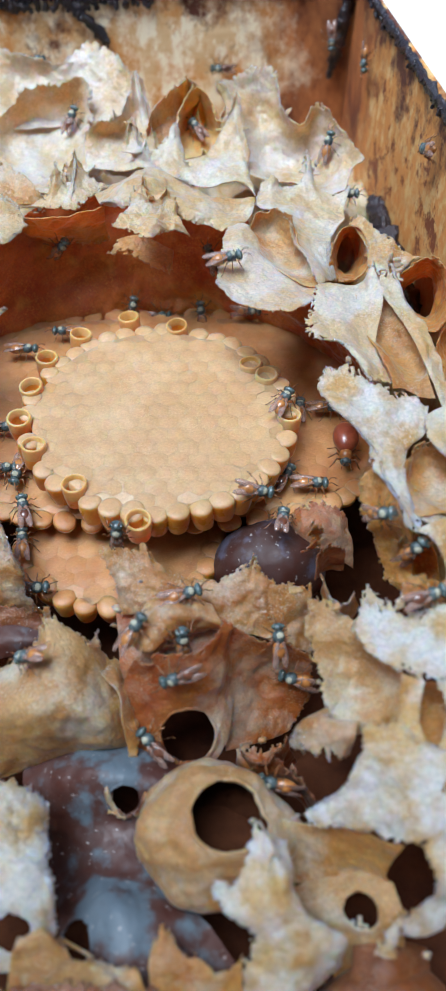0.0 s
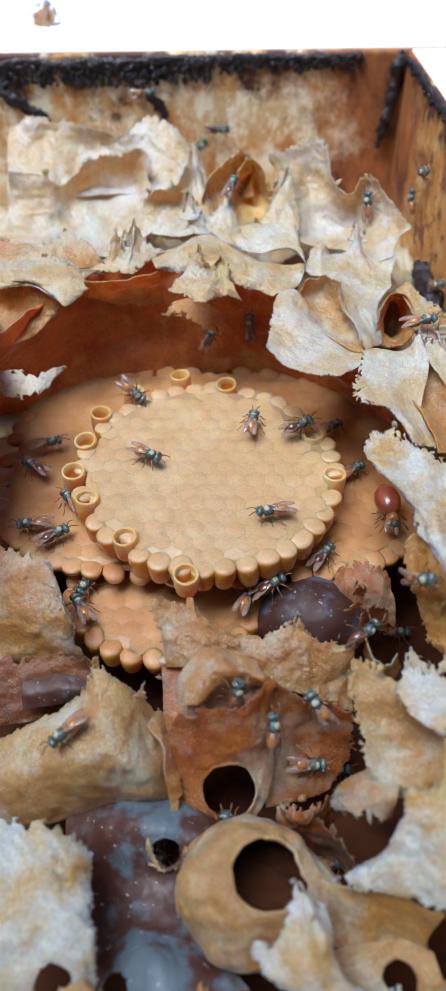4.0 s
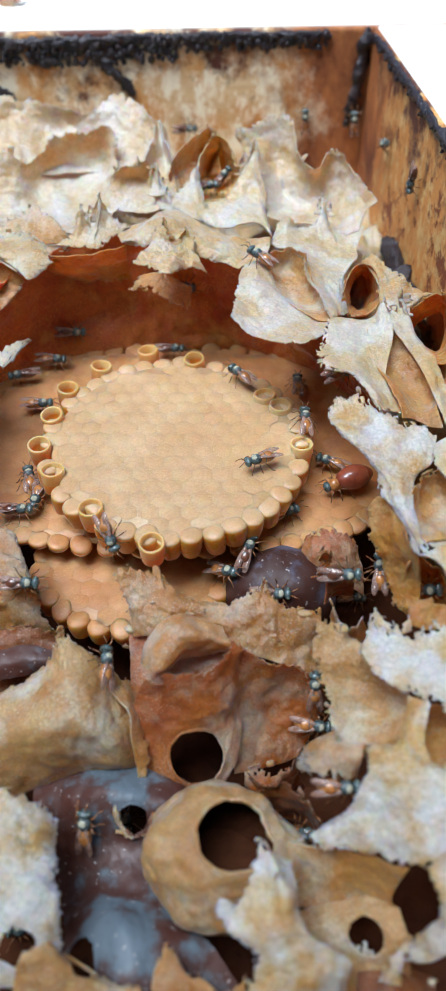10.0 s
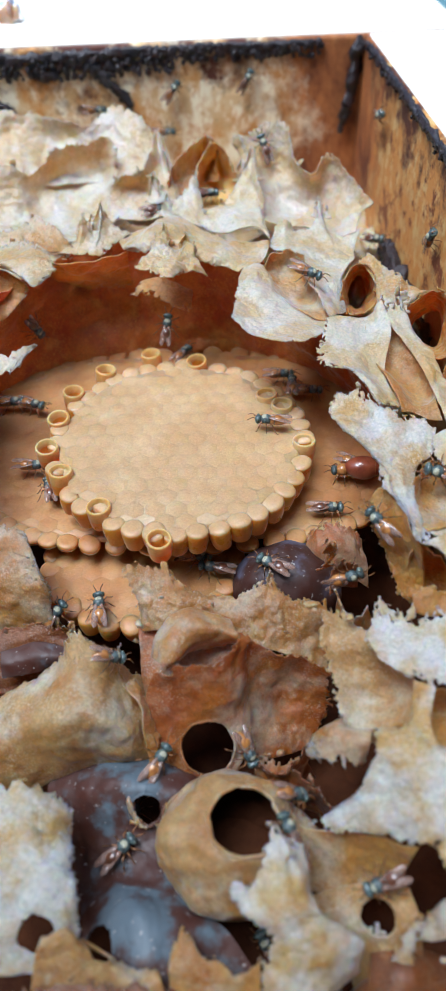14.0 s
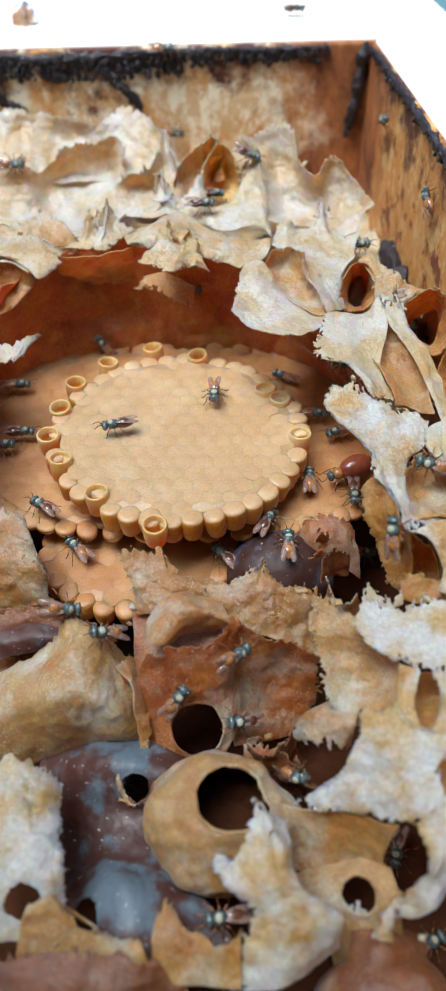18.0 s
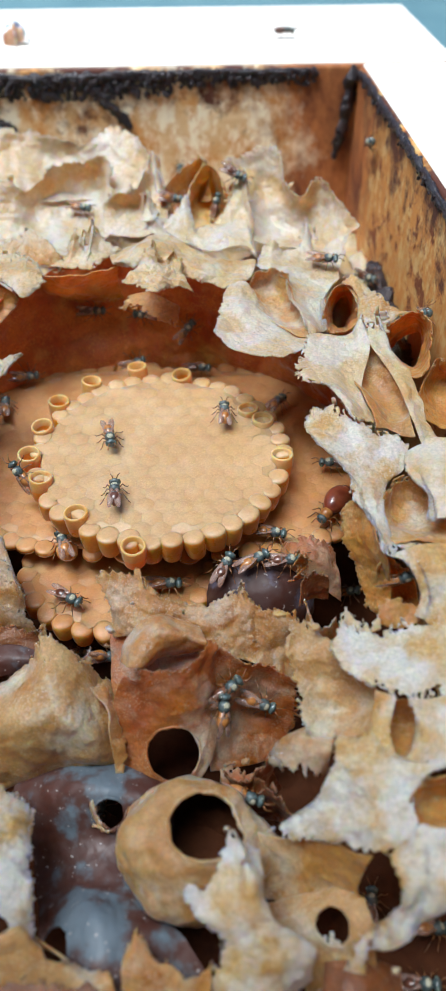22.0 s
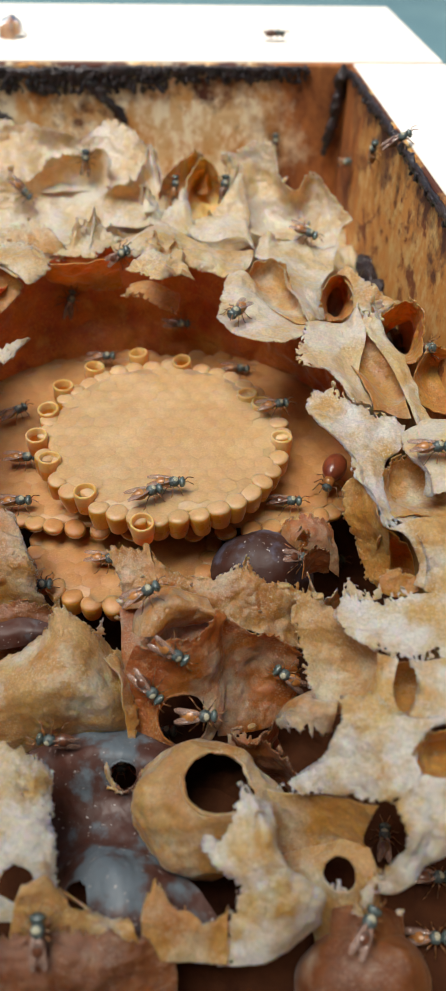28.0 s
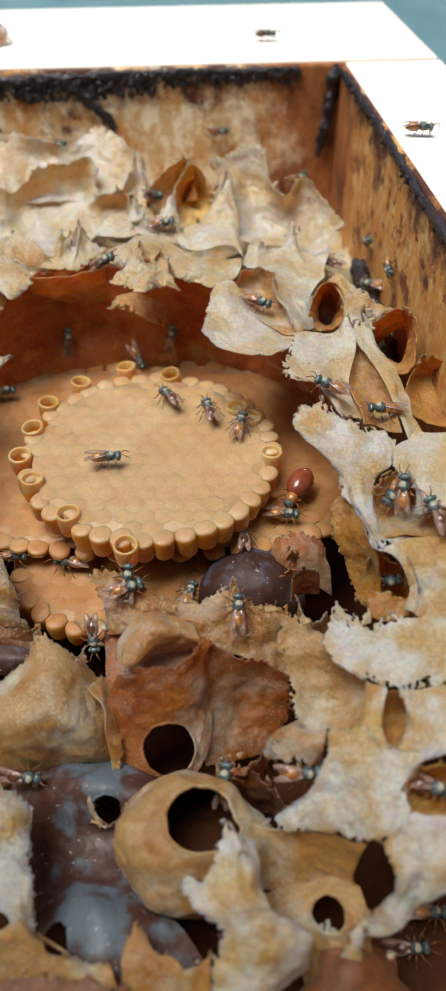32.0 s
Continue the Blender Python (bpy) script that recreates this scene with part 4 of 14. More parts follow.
patch("torn_wax_flap", [[(-3.7, 37.4, 18.5), (-2.0, 36.9, 19.5), (0.1, 32.5, 18.5), (1.8, 34.4, 19), (3.5, 30.7, 17)], [(-5.0, 28.7, 18.5), (-3.0, 28.6, 19), (-0.2, 26.8, 19), (2.1, 26.9, 18), (4.5, 27.0, 17)], [(-6.7, 25.1, 18), (-3.6, 22.4, 18.5), (-0.6, 21.1, 18), (2.4, 24.7, 17), (5.8, 25.8, 15.5)]], CREAM, rag="tlb", lab="thin torn cream wax flap with a ragged edge", step=0.19, bite=1.4, rough=0.8)
patch("torn_wax_flap", [[(-39.7, 44.8, 17), (-33.0, 42.1, 17), (-28.7, 44.8, 17.5), (-26.2, 45.9, 18), (-22.7, 43.2, 17), (-19.2, 39.0, 15)], [(-38.9, 40.3, 15.5), (-32.7, 39.0, 15.5), (-28.2, 40.3, 15.5), (-25.4, 41.6, 15.5), (-22.4, 40.6, 15), (-18.8, 39.0, 14.5)], [(-37.6, 34.5, 15), (-32.0, 35.5, 15), (-27.6, 37.0, 15), (-24.5, 37.5, 14.5), (-22.0, 39.0, 14), (-18.7, 39.0, 14)]], PALE, rag="t", lab="thin torn cream wax flap with a ragged edge", step=0.19, bite=1.4)
patch("torn_wax_ridge", [[(-20.4, 40.1, 15), (-18.5, 41.6, 16), (-17.2, 43.2, 19), (-16.0, 41.6, 16), (-14.9, 42.7, 16), (-14.2, 45.7, 19.5), (-13.2, 46.0, 17), (-10.3, 44.3, 15.5), (-6.6, 43.8, 15.5)], [(-21.6, 38.5, 14.5), (-18.5, 39.0, 15), (-17.0, 40.1, 15.5), (-15.1, 39.0, 15.5), (-13.9, 41.1, 16), (-12.0, 42.2, 15.5), (-9.4, 42.7, 15)], [(-23.2, 37.0, 14.5), (-19.1, 37.5, 14.5), (-16.0, 36.0, 14.5), (-13.6, 37.0, 14.5), (-11.6, 40.1, 14.5), (-9.6, 42.1, 14.5)]], CREAM, rag="tb", lab="pale crumpled wax ridge with torn spiky edges", step=0.19, bite=1.2, lip=1.1)
patch("torn_wax_flap", [[(-37.6, 36.4, 17), (-32.0, 37.5, 17), (-26.1, 37.5, 17.5), (-22.9, 33.5, 17)], [(-36.2, 31.1, 17), (-30.3, 29.9, 17), (-25.2, 29.6, 17.5), (-20.1, 27.8, 17)], [(-35.7, 28.5, 16.5), (-30.4, 29.7, 16.5), (-25.0, 25.2, 16.5), (-21.3, 26.1, 16)], [(-35.7, 27.9, 16), (-29.3, 29.5, 16), (-24.1, 23.4, 16), (-22.3, 24.8, 15.5)]], CREAM, rag="tbr", lab="thin torn cream wax flap with a ragged edge", step=0.19, bite=1.8)
patch("torn_wax_flap", [[(-36.0, 28.8, 15.5), (-30.9, 30.7, 15), (-28.2, 29.8, 14), (-25.8, 28.0, 13)], [(-36.6, 27.7, 12), (-31.3, 28.4, 11), (-28.5, 28.4, 11), (-26.4, 28.4, 11.5)], [(-35.6, 21.0, 9), (-31.7, 23.1, 9), (-29.9, 25.2, 9), (-27.9, 27.9, 10)]], HONEY, rag="r", lab="amber wax wall arching beside the round brood comb", step=0.19, bite=1.5)
patch("torn_wax_flap", [[(11.3, 27.1, 16), (13.9, 28.9, 16), (16.0, 27.1, 15.5), (18.1, 21.5, 14.5), (20.9, 16.6, 14), (24.9, 14.7, 14)], [(9.7, 16.4, 16.5), (12.4, 15.2, 16), (15.3, 14.5, 15.5), (18.4, 13.4, 15), (20.8, 11.9, 15), (24.3, 11.9, 14.5)], [(9.5, 10.9, 17), (12.3, 6.4, 17), (15.0, 5.0, 17), (18.1, 4.4, 16.5), (20.9, 5.5, 16), (24.1, 9.6, 15)]], WHITE, rag="lb", lab="thin torn cream wax flap with a ragged edge", step=0.19, bite=1.1)
patch("open_wax_cell", [[(16.0, 28.9, 17), (16.9, 29.7, 18), (19.4, 31.1, 18), (21.7, 28.8, 18), (22.2, 28.0, 17)], [(15.6, 28.1, 15), (17.3, 29.9, 14), (20.0, 29.9, 13.5), (22.1, 27.2, 14), (23.3, 23.2, 15)], [(16.6, 23.2, 15), (18.8, 23.3, 13.5), (21.2, 21.6, 13), (23.4, 19.9, 13.5), (24.5, 18.2, 14.5)], [(18.0, 19.8, 15), (19.6, 17.4, 14.5), (21.4, 15.0, 14.5), (23.6, 13.8, 14.5), (25.2, 13.8, 14.5)]], PALE, rag="t", lab="amber inner wall of an open wax cell", step=0.19, bite=0.7)
patch("open_wax_cell", [[(31.7, 29.4, 16), (30.2, 28.5, 15), (28.2, 23.7, 14), (27.4, 18.3, 13.5), (28.4, 16.7, 13), (30.0, 15.9, 13), (32.0, 17.1, 13), (34.3, 20.7, 14), (34.4, 24.8, 15), (33.4, 28.1, 16), (31.7, 29.4, 16)], [(32.9, 33.7, 12), (31.5, 33.2, 11), (30.1, 29.4, 10), (29.6, 25.8, 9.5), (30.7, 25.0, 9), (31.7, 24.5, 9), (33.3, 25.8, 9), (34.6, 28.5, 10), (34.5, 30.8, 11), (33.7, 32.7, 12), (32.9, 33.7, 12)], [(35.2, 46.5, 4), (33.6, 45.7, 3), (32.1, 42.4, 2), (31.7, 39.2, 1), (32.7, 37.3, 1), (33.9, 36.8, 1), (35.6, 38.3, 1), (37.1, 41.4, 2), (37.0, 43.7, 3), (36.1, 45.4, 4), (35.2, 46.5, 4)]], HONEY, rag="t", lab="amber inner wall of an open wax cell", step=0.19, bite=0.5)
patch("torn_wax_bridge", [[(31.7, 30.8, 15.5), (33.5, 31.7, 16.5), (35.2, 28.9, 16.5), (36.4, 26.2, 16.5), (37.5, 24.4, 17), (39.9, 22.8, 15.5), (42.5, 20.7, 15)], [(33.4, 27.2, 15), (34.5, 25.4, 15), (35.2, 22.8, 15.5), (36.2, 20.7, 15.5), (37.4, 19.4, 15), (39.2, 19.5, 14.5), (41.4, 20.8, 14)], [(34.4, 20.3, 14.5), (33.3, 17.2, 14.5), (34.3, 15.4, 15), (35.7, 16.2, 15), (37.0, 16.1, 14), (38.6, 17.5, 13.5), (40.3, 20.0, 13.5)]], SHEEN_BLOOM, rag="t", lab="thin pale bridge of torn wax between open cells", step=0.19, bite=1.0, lip=1.1)
patch("open_wax_cell", [[(36.3, 12.4, 14), (37.8, 15.4, 15), (40.4, 16.9, 16), (42.6, 17.2, 17), (44.2, 15.3, 16.5), (44.2, 10.8, 15), (42.9, 6.6, 13.5), (41.3, 4.5, 12.5), (39.4, 6.7, 12), (37.2, 9.5, 13), (36.3, 12.4, 14)], [(39.0, 18.0, 10), (40.4, 20.4, 10.5), (42.3, 21.7, 11), (44.0, 22.1, 11.5), (44.8, 20.4, 11.5), (44.8, 17.2, 10.5), (44.1, 14.5, 9.5), (42.8, 13.0, 9), (41.3, 13.7, 9), (39.8, 15.6, 9.5), (39.0, 18.0, 10)], [(41.3, 26.5, 3), (43.1, 30.4, 3), (45.4, 32.7, 3), (47.1, 32.4, 4), (48.0, 30.6, 4), (47.9, 26.5, 3), (47.1, 23.4, 2), (45.9, 22.4, 1), (44.2, 23.7, 1), (42.4, 24.7, 2), (41.3, 26.5, 3)]], HONEY, rag="t", lab="amber inner wall of an open wax cell", step=0.19, bite=0.6)
patch("open_wax_cell", [[(44.4, 7.3, 13), (45.4, 8.5, 14), (46.5, 6.5, 14.5), (55.0, 3.4, 14.5)], [(41.8, 3.3, 11), (45.2, 7.8, 9), (48.0, 8.6, 8.5), (57.1, 6.1, 9)], [(42.0, -1.3, 9.5), (44.1, -0.9, 8), (46.2, -1.9, 7.5), (54.7, -4.0, 8)]], HONEY, rag="tl", lab="amber inner wall of an open wax cell", step=0.19, bite=0.8)
patch("broad_wax_plate", [[(24.2, 12.2, 15.5), (26.4, 13.8, 15), (28.7, 13.5, 14.5), (31.0, 13.9, 14.5), (32.3, 14.1, 16), (33.3, 14.8, 17)], [(22.3, 4.9, 15.5), (25.0, 6.7, 15), (28.1, 7.7, 14.5), (30.5, 8.5, 14), (32.5, 8.6, 14.5), (34.3, 9.7, 15)], [(21.4, 0.1, 15.5), (24.5, 2.2, 15), (27.0, 1.9, 14.5), (29.6, 2.0, 13.5), (31.2, 2.1, 13), (32.4, 2.1, 13)], [(26.6, -0.4, 14.5), (28.2, -1.4, 14.5), (29.6, -2.9, 14), (31.3, -2.4, 12.5), (32.3, -3.0, 12), (33.3, -3.3, 11.5)], [(29.3, -5.9, 13.5), (30.1, -6.8, 13.5), (31.1, -6.6, 13), (32.3, -5.8, 12), (33.3, -5.8, 11.5), (34.3, -5.7, 11)]], WHITE, rag="lb", lab="broad pale plate of torn wax with a ragged edge", step=0.19, bite=1.2, lip=0.7)
patch("open_wax_cell", [[(30.5, 13.1, 14.5), (32.8, 15.5, 13.5), (34.4, 14.7, 13.5), (35.6, 12.0, 14)], [(31.1, 6.5, 13.5), (33.8, 8.5, 11.5), (36.1, 7.0, 11.5), (37.8, 5.2, 13)], [(32.3, -0.8, 12.5), (35.3, 0.9, 10.5), (37.8, 0.3, 10.5), (39.1, -1.7, 12)], [(33.8, -6.2, 11.5), (35.9, -5.7, 10.5), (37.4, -7.5, 11), (38.7, -8.8, 12)]], PALE, rag="", lab="amber inner wall of an open wax cell", step=0.19, bite=0.8, fold=0.6)
patch("torn_wax_bridge", [[(33.1, 14.5, 16.5), (34.9, 14.9, 16), (36.0, 15.5, 17.5), (37.0, 12.3, 15)], [(34.7, 10.5, 14.5), (36.5, 8.6, 14.5), (38.3, 7.9, 14), (39.9, 5.9, 13)], [(37.6, 3.8, 13), (39.0, 2.5, 13), (40.1, 1.2, 12.5), (41.4, -0.8, 12)], [(38.8, -4.6, 12.5), (39.6, -5.2, 12.5), (40.3, -6.1, 12), (41.5, -5.7, 11.5)], [(39.7, -9.9, 11.5), (40.6, -10.4, 11.5), (42.0, -10.7, 11), (43.5, -10.7, 11)]], CREAM, rag="t", lab="thin pale bridge of torn wax between open cells", step=0.19, bite=1.0, lip=1.1)
patch("broad_wax_plate", [[(23.6, -5.7, 13.5), (24.7, -3.2, 13.5), (26.3, -2.2, 13.5), (28.2, -4.1, 13.5), (30.8, -6.2, 13), (34.4, -7.3, 12.5), (38.3, -9.0, 11.5)], [(23.0, -7.7, 13), (24.8, -8.9, 13), (27.5, -9.4, 12.5), (30.7, -10.5, 12), (33.8, -11.3, 11.5), (37.3, -12.4, 11)], [(23.8, -10.3, 12.5), (26.3, -13.1, 12.5), (28.4, -14.7, 12), (30.5, -15.7, 11.5), (33.3, -15.9, 11), (36.6, -14.5, 10.5)], [(28.0, -16.0, 11.5), (29.0, -18.1, 11.5), (30.1, -18.8, 11.2), (31.4, -19.1, 11), (33.0, -18.5, 10.5), (34.3, -16.9, 10.5)], [(28.5, -20.0, 10.5), (29.8, -21.8, 10.5), (30.8, -22.2, 10.2), (31.7, -22.2, 10), (32.5, -22.0, 9.8), (33.1, -21.3, 9.8)], [(30.9, -23.7, 9.8), (31.3, -25.1, 9.8), (31.9, -25.6, 9.6), (32.6, -25.7, 9.4), (33.3, -25.7, 9.2), (33.9, -25.7, 9)], [(31.7, -29.1, 9.2), (32.6, -29.5, 9.2), (33.9, -29.3, 9), (35.3, -28.7, 9), (36.7, -28.2, 9), (38.3, -27.8, 9)]], SHEEN_PALE, rag="lbt", lab="broad pale plate of torn wax with a ragged edge", step=0.19, bite=1.0, fold=0.5, lip=0.7)
patch("open_wax_cell", [[(33.1, -19.0, 10.5), (34.9, -16.7, 10.5), (37.1, -16.0, 10.8), (39.5, -17.0, 10.8)], [(32.7, -21.4, 9), (35.8, -17.9, 7), (38.0, -17.3, 7), (40.0, -19.7, 8.5)], [(32.8, -24.7, 9), (35.7, -21.9, 7), (38.3, -21.6, 7), (42.0, -22.4, 8.5)], [(33.6, -27.6, 9.5), (35.9, -26.9, 9.3), (38.5, -26.9, 9), (40.8, -27.3, 9)]], PALE, rag="t", lab="amber inner wall of an open wax cell", step=0.19, bite=0.6, fold=0.5)
patch("broad_wax_plate", [[(36.9, -11.7, 11.8), (39.1, -11.0, 12.2), (41.6, -9.7, 12.5), (52.0, -9.4, 13)], [(36.3, -16.0, 11.5), (37.9, -17.0, 12), (39.5, -17.9, 12.5), (49.6, -18.4, 13)], [(38.4, -21.1, 11.5), (38.8, -22.1, 11.8), (40.0, -22.1, 12), (48.6, -22.6, 12.5)], [(37.7, -24.7, 11), (38.5, -25.3, 11.2), (39.7, -24.9, 11.5), (48.2, -24.7, 12)]], WHITE, rag="lb", lab="broad pale plate of torn wax with a ragged edge", step=0.19, bite=1.0, lip=0.7)
patch("broad_wax_plate", [[(32.5, -29.3, 9), (34.8, -28.5, 9.3), (37.3, -28.0, 9.5), (48.1, -27.5, 9.5)], [(34.8, -30.5, 8.6), (36.3, -31.4, 8.4), (38.0, -31.9, 8.5), (47.1, -31.7, 8.8)], [(36.1, -33.8, 7), (36.9, -34.2, 7), (38.1, -34.6, 7), (46.8, -34.5, 7.2)], [(35.4, -35.8, 5), (36.4, -36.4, 5), (38.0, -37.4, 5), (46.5, -37.7, 5)]], SHEEN_BLOOM, rag="", lab="broad pale plate of torn wax with a ragged edge", step=0.19, fold=0.5, lip=0.7)
patch("open_wax_cell", [[(31.7, -28.6, 6), (32.9, -28.2, 7), (34.3, -29.1, 7)], [(32.4, -28.1, 2), (34.9, -25.8, 0), (36.8, -26.9, 2)], [(33.3, -29.2, -2), (35.8, -28.2, -4), (38.2, -29.2, -2)]], HONEY, rag="", lab="amber inner wall of an open wax cell", step=0.19, bite=0.5)
patch("torn_wax_ridge", [[(31.2, -33.8, 4.5), (32.4, -33.2, 5.5), (33.5, -32.9, 6), (34.9, -33.4, 5), (36.5, -33.4, 5)], [(31.3, -35.5, 3), (32.7, -35.8, 2.6), (33.9, -36.0, 2.6), (35.1, -35.9, 3), (36.4, -35.6, 3.4)]], HONEY, rag="t", lab="pale crumpled wax ridge with torn spiky edges", step=0.19, bite=0.9, lip=1.1)
patch("torn_wax_ridge", [[(26.2, -34.3, 3), (27.2, -33.8, 4), (28.3, -34.7, 3.5), (29.8, -35.1, 3.5), (31.3, -34.6, 4)], [(26.4, -35.8, 2), (27.6, -35.9, 2), (29.0, -36.5, 2.5), (30.1, -36.9, 3), (31.5, -36.3, 3)]], CREAM, rag="t", lab="pale crumpled wax ridge with torn spiky edges", step=0.19, bite=0.9, lip=1.1)
patch("torn_wax_sheet", [[(19.6, -34.6, 1), (20.9, -33.8, 2.4), (22.3, -33.6, 2.4), (23.5, -34.9, 1.6), (25.0, -36.0, 1.2), (27.1, -37.1, 1.4)], [(19.5, -37.7, 0.2), (21.7, -37.1, 0), (23.8, -37.9, -0.2), (25.8, -38.7, 0), (28.3, -40.6, 0.6)], [(20.2, -40.9, -1.8), (22.6, -40.4, -2.8), (25.1, -40.3, -3.2), (27.8, -41.3, -2.6), (30.3, -44.1, 0.4)], [(20.7, -43.6, -3.4), (23.0, -43.3, -4.8), (25.4, -43.2, -5.2), (28.3, -43.6, -4.2), (30.5, -45.9, 0.4)], [(21.2, -45.8, -3.8), (23.5, -46.4, -4.6), (25.7, -47.2, -4.2), (27.9, -47.3, -3), (29.6, -48.4, 0.6)], [(22.3, -47.2, -6), (24.3, -48.3, -6.4), (26.5, -48.7, -5.6), (28.6, -49.1, -4), (29.9, -49.9, -1)]], BUFF, rag="tl", lab="tan sheet of torn wax sunk into a hollow", step=0.19, bite=1.3)
patch("broad_wax_plate", [[(24.8, -38.2, 2.6), (26.2, -35.9, 3), (27.9, -35.2, 3.2), (30.5, -36.4, 3.4), (32.8, -36.2, 4), (35.4, -36.4, 5), (46.6, -36.5, 6)], [(24.6, -39.5, 2.6), (27.1, -39.4, 3.2), (30.0, -39.9, 3.4), (33.0, -39.9, 4), (35.9, -40.3, 4.6), (45.6, -40.6, 5.6)], [(25.6, -41.8, 2.6), (28.1, -42.6, 3), (30.4, -43.2, 3.2), (33.2, -43.5, 3.8), (36.1, -43.5, 4.4), (44.9, -43.7, 5)], [(28.7, -44.3, 2.6), (29.9, -45.2, 2.6), (31.4, -46.0, 2.8), (33.2, -46.6, 3.2), (35.6, -46.8, 3.8), (44.2, -46.9, 4.4)]], SHEEN_PALE, rag="tlb", lab="broad pale plate of torn wax with a ragged edge", step=0.19, bite=1.0, lip=0.7)
patch("torn_wax_bridge", [[(29.5, -45.0, 2.6), (30.6, -45.5, 2.8), (31.9, -46.1, 2.8)], [(29.4, -46.6, 1.6), (30.2, -47.6, 2.2), (31.2, -48.0, 2.2)], [(29.0, -48.8, 1.4), (29.8, -50.0, 2), (30.6, -50.5, 2)], [(27.9, -51.8, 1), (29.2, -53.1, 1.8), (31.1, -53.3, 2)]], SHEEN_BLOOM, rag="", lab="thin pale bridge of torn wax between open cells", step=0.19, fold=0.4, lip=1.1)
patch("broad_wax_plate", [[(33.0, -46.2, 3.2), (35.7, -46.4, 3.8), (44.3, -46.6, 4.4)], [(33.3, -49.0, 3.4), (35.0, -49.5, 4), (43.4, -49.7, 4.6)], [(32.8, -51.8, 3), (34.5, -52.3, 3.6), (42.8, -52.4, 4.2)], [(31.6, -53.5, 2.4), (33.7, -54.0, 2.8), (42.6, -54.0, 3.4)]], SHEEN_BLOOM, rag="l", lab="broad pale plate of torn wax with a ragged edge", step=0.19, bite=0.8, fold=0.5, lip=0.7)
patch("open_wax_cell", [[(31.1, -45.9, 1), (32.8, -45.6, 1.6), (34.7, -46.4, 1.6)], [(31.4, -46.6, -2.5), (33.5, -46.3, -3), (35.4, -46.5, -2.5)], [(30.3, -52.1, 0.4), (31.9, -52.3, 0.2), (33.6, -52.5, 0.8)]], PALE, rag="", lab="amber inner wall of an open wax cell", step=0.19, fold=0.4)
patch("broad_wax_plate", [[(24.4, -50.4, 1), (25.3, -49.8, 1.6), (26.9, -50.3, 1.4), (28.6, -49.2, 2), (29.9, -52.3, 1.8), (31.8, -53.3, 2.2), (34.4, -53.7, 2.8), (42.8, -53.6, 3.2)], [(24.1, -52.7, -0.6), (25.6, -53.2, 0.6), (27.6, -53.7, 1.6), (29.9, -54.5, 2), (32.5, -55.1, 2.2), (34.2, -55.1, 2.6)], [(22.0, -55.4, -3.6), (23.9, -55.5, -2.4), (26.1, -56.3, -0.4), (28.5, -57.3, 1), (30.8, -58.0, 1.4), (32.3, -58.0, 1.4)], [(19.1, -56.4, -6.8), (21.5, -56.8, -5.4), (24.1, -57.8, -3.6), (26.7, -59.7, -0.6), (29.5, -60.6, 0.6), (32.3, -60.1, 1)], [(15.5, -56.5, -9.6), (18.7, -57.8, -8.4), (21.8, -58.8, -7), (24.7, -60.1, -4.4), (27.4, -62.4, -1.6), (30.5, -63.1, 0)]], SHEEN_PALE, rag="tlb", lab="broad pale plate of torn wax with a ragged edge", step=0.19, bite=1.0, lip=0.7)
patch("open_wax_cell", [[(32.0, -58.0, 1.6), (33.2, -56.1, 2.2), (34.6, -55.3, 3), (42.4, -54.7, 3.4)], [(32.2, -58.1, 0), (34.6, -55.8, -2.6), (36.4, -55.3, -3), (44.0, -55.1, -3)], [(31.9, -59.1, 0.4), (33.5, -59.6, -0.4), (34.8, -60.3, 0), (41.7, -60.4, 0.4)]], HONEY, rag="t", lab="amber inner wall of an open wax cell", step=0.19, bite=0.7)
patch("curved_wax_wall", [[(29.1, -63.1, -0.4), (30.6, -61.8, 0.6), (32.6, -60.1, 1), (34.5, -60.4, 0.6), (41.6, -60.5, 0.6)], [(29.8, -64.8, -1.6), (31.2, -64.2, -0.6), (32.7, -63.5, 0), (34.2, -63.2, 0), (41.1, -62.9, 0)], [(29.9, -66.5, -4), (31.2, -66.6, -2.4), (32.5, -66.1, -1.6), (33.9, -65.5, -1), (40.7, -65.2, -0.6)], [(28.1, -67.1, -8), (30.1, -67.7, -6.4), (31.6, -67.8, -4.6), (33.3, -67.1, -3), (40.9, -65.9, -2)], [(27.2, -68.2, -11), (29.3, -69.2, -9.4), (31.1, -68.9, -7.4), (32.7, -67.9, -5.4), (34.8, -66.6, -3.6)]], SHEEN_BLOOM, rag="l", lab="pale curved wax wall at the nest's edge", step=0.19, bite=0.9)
patch("open_wax_cell", [[(14.6, -56.2, -10), (18.0, -57.4, -9.4), (21.6, -58.4, -8), (24.7, -59.8, -5.6), (27.8, -61.9, -3)], [(14.9, -58.6, -12.6), (18.5, -59.3, -12.4), (22.1, -60.0, -11), (24.7, -60.9, -8.6), (27.2, -62.3, -6.6)], [(15.8, -61.3, -14.4), (19.2, -61.2, -14.6), (22.6, -61.2, -13.6), (24.9, -61.6, -11.6), (26.8, -63.1, -10)], [(17.0, -62.4, -15.4), (19.6, -62.3, -15.2), (22.9, -62.0, -14), (25.3, -62.1, -12.4), (27.5, -63.6, -11)]], PALE, rag="", lab="amber inner wall of an open wax cell", step=0.19, bite=0.8)
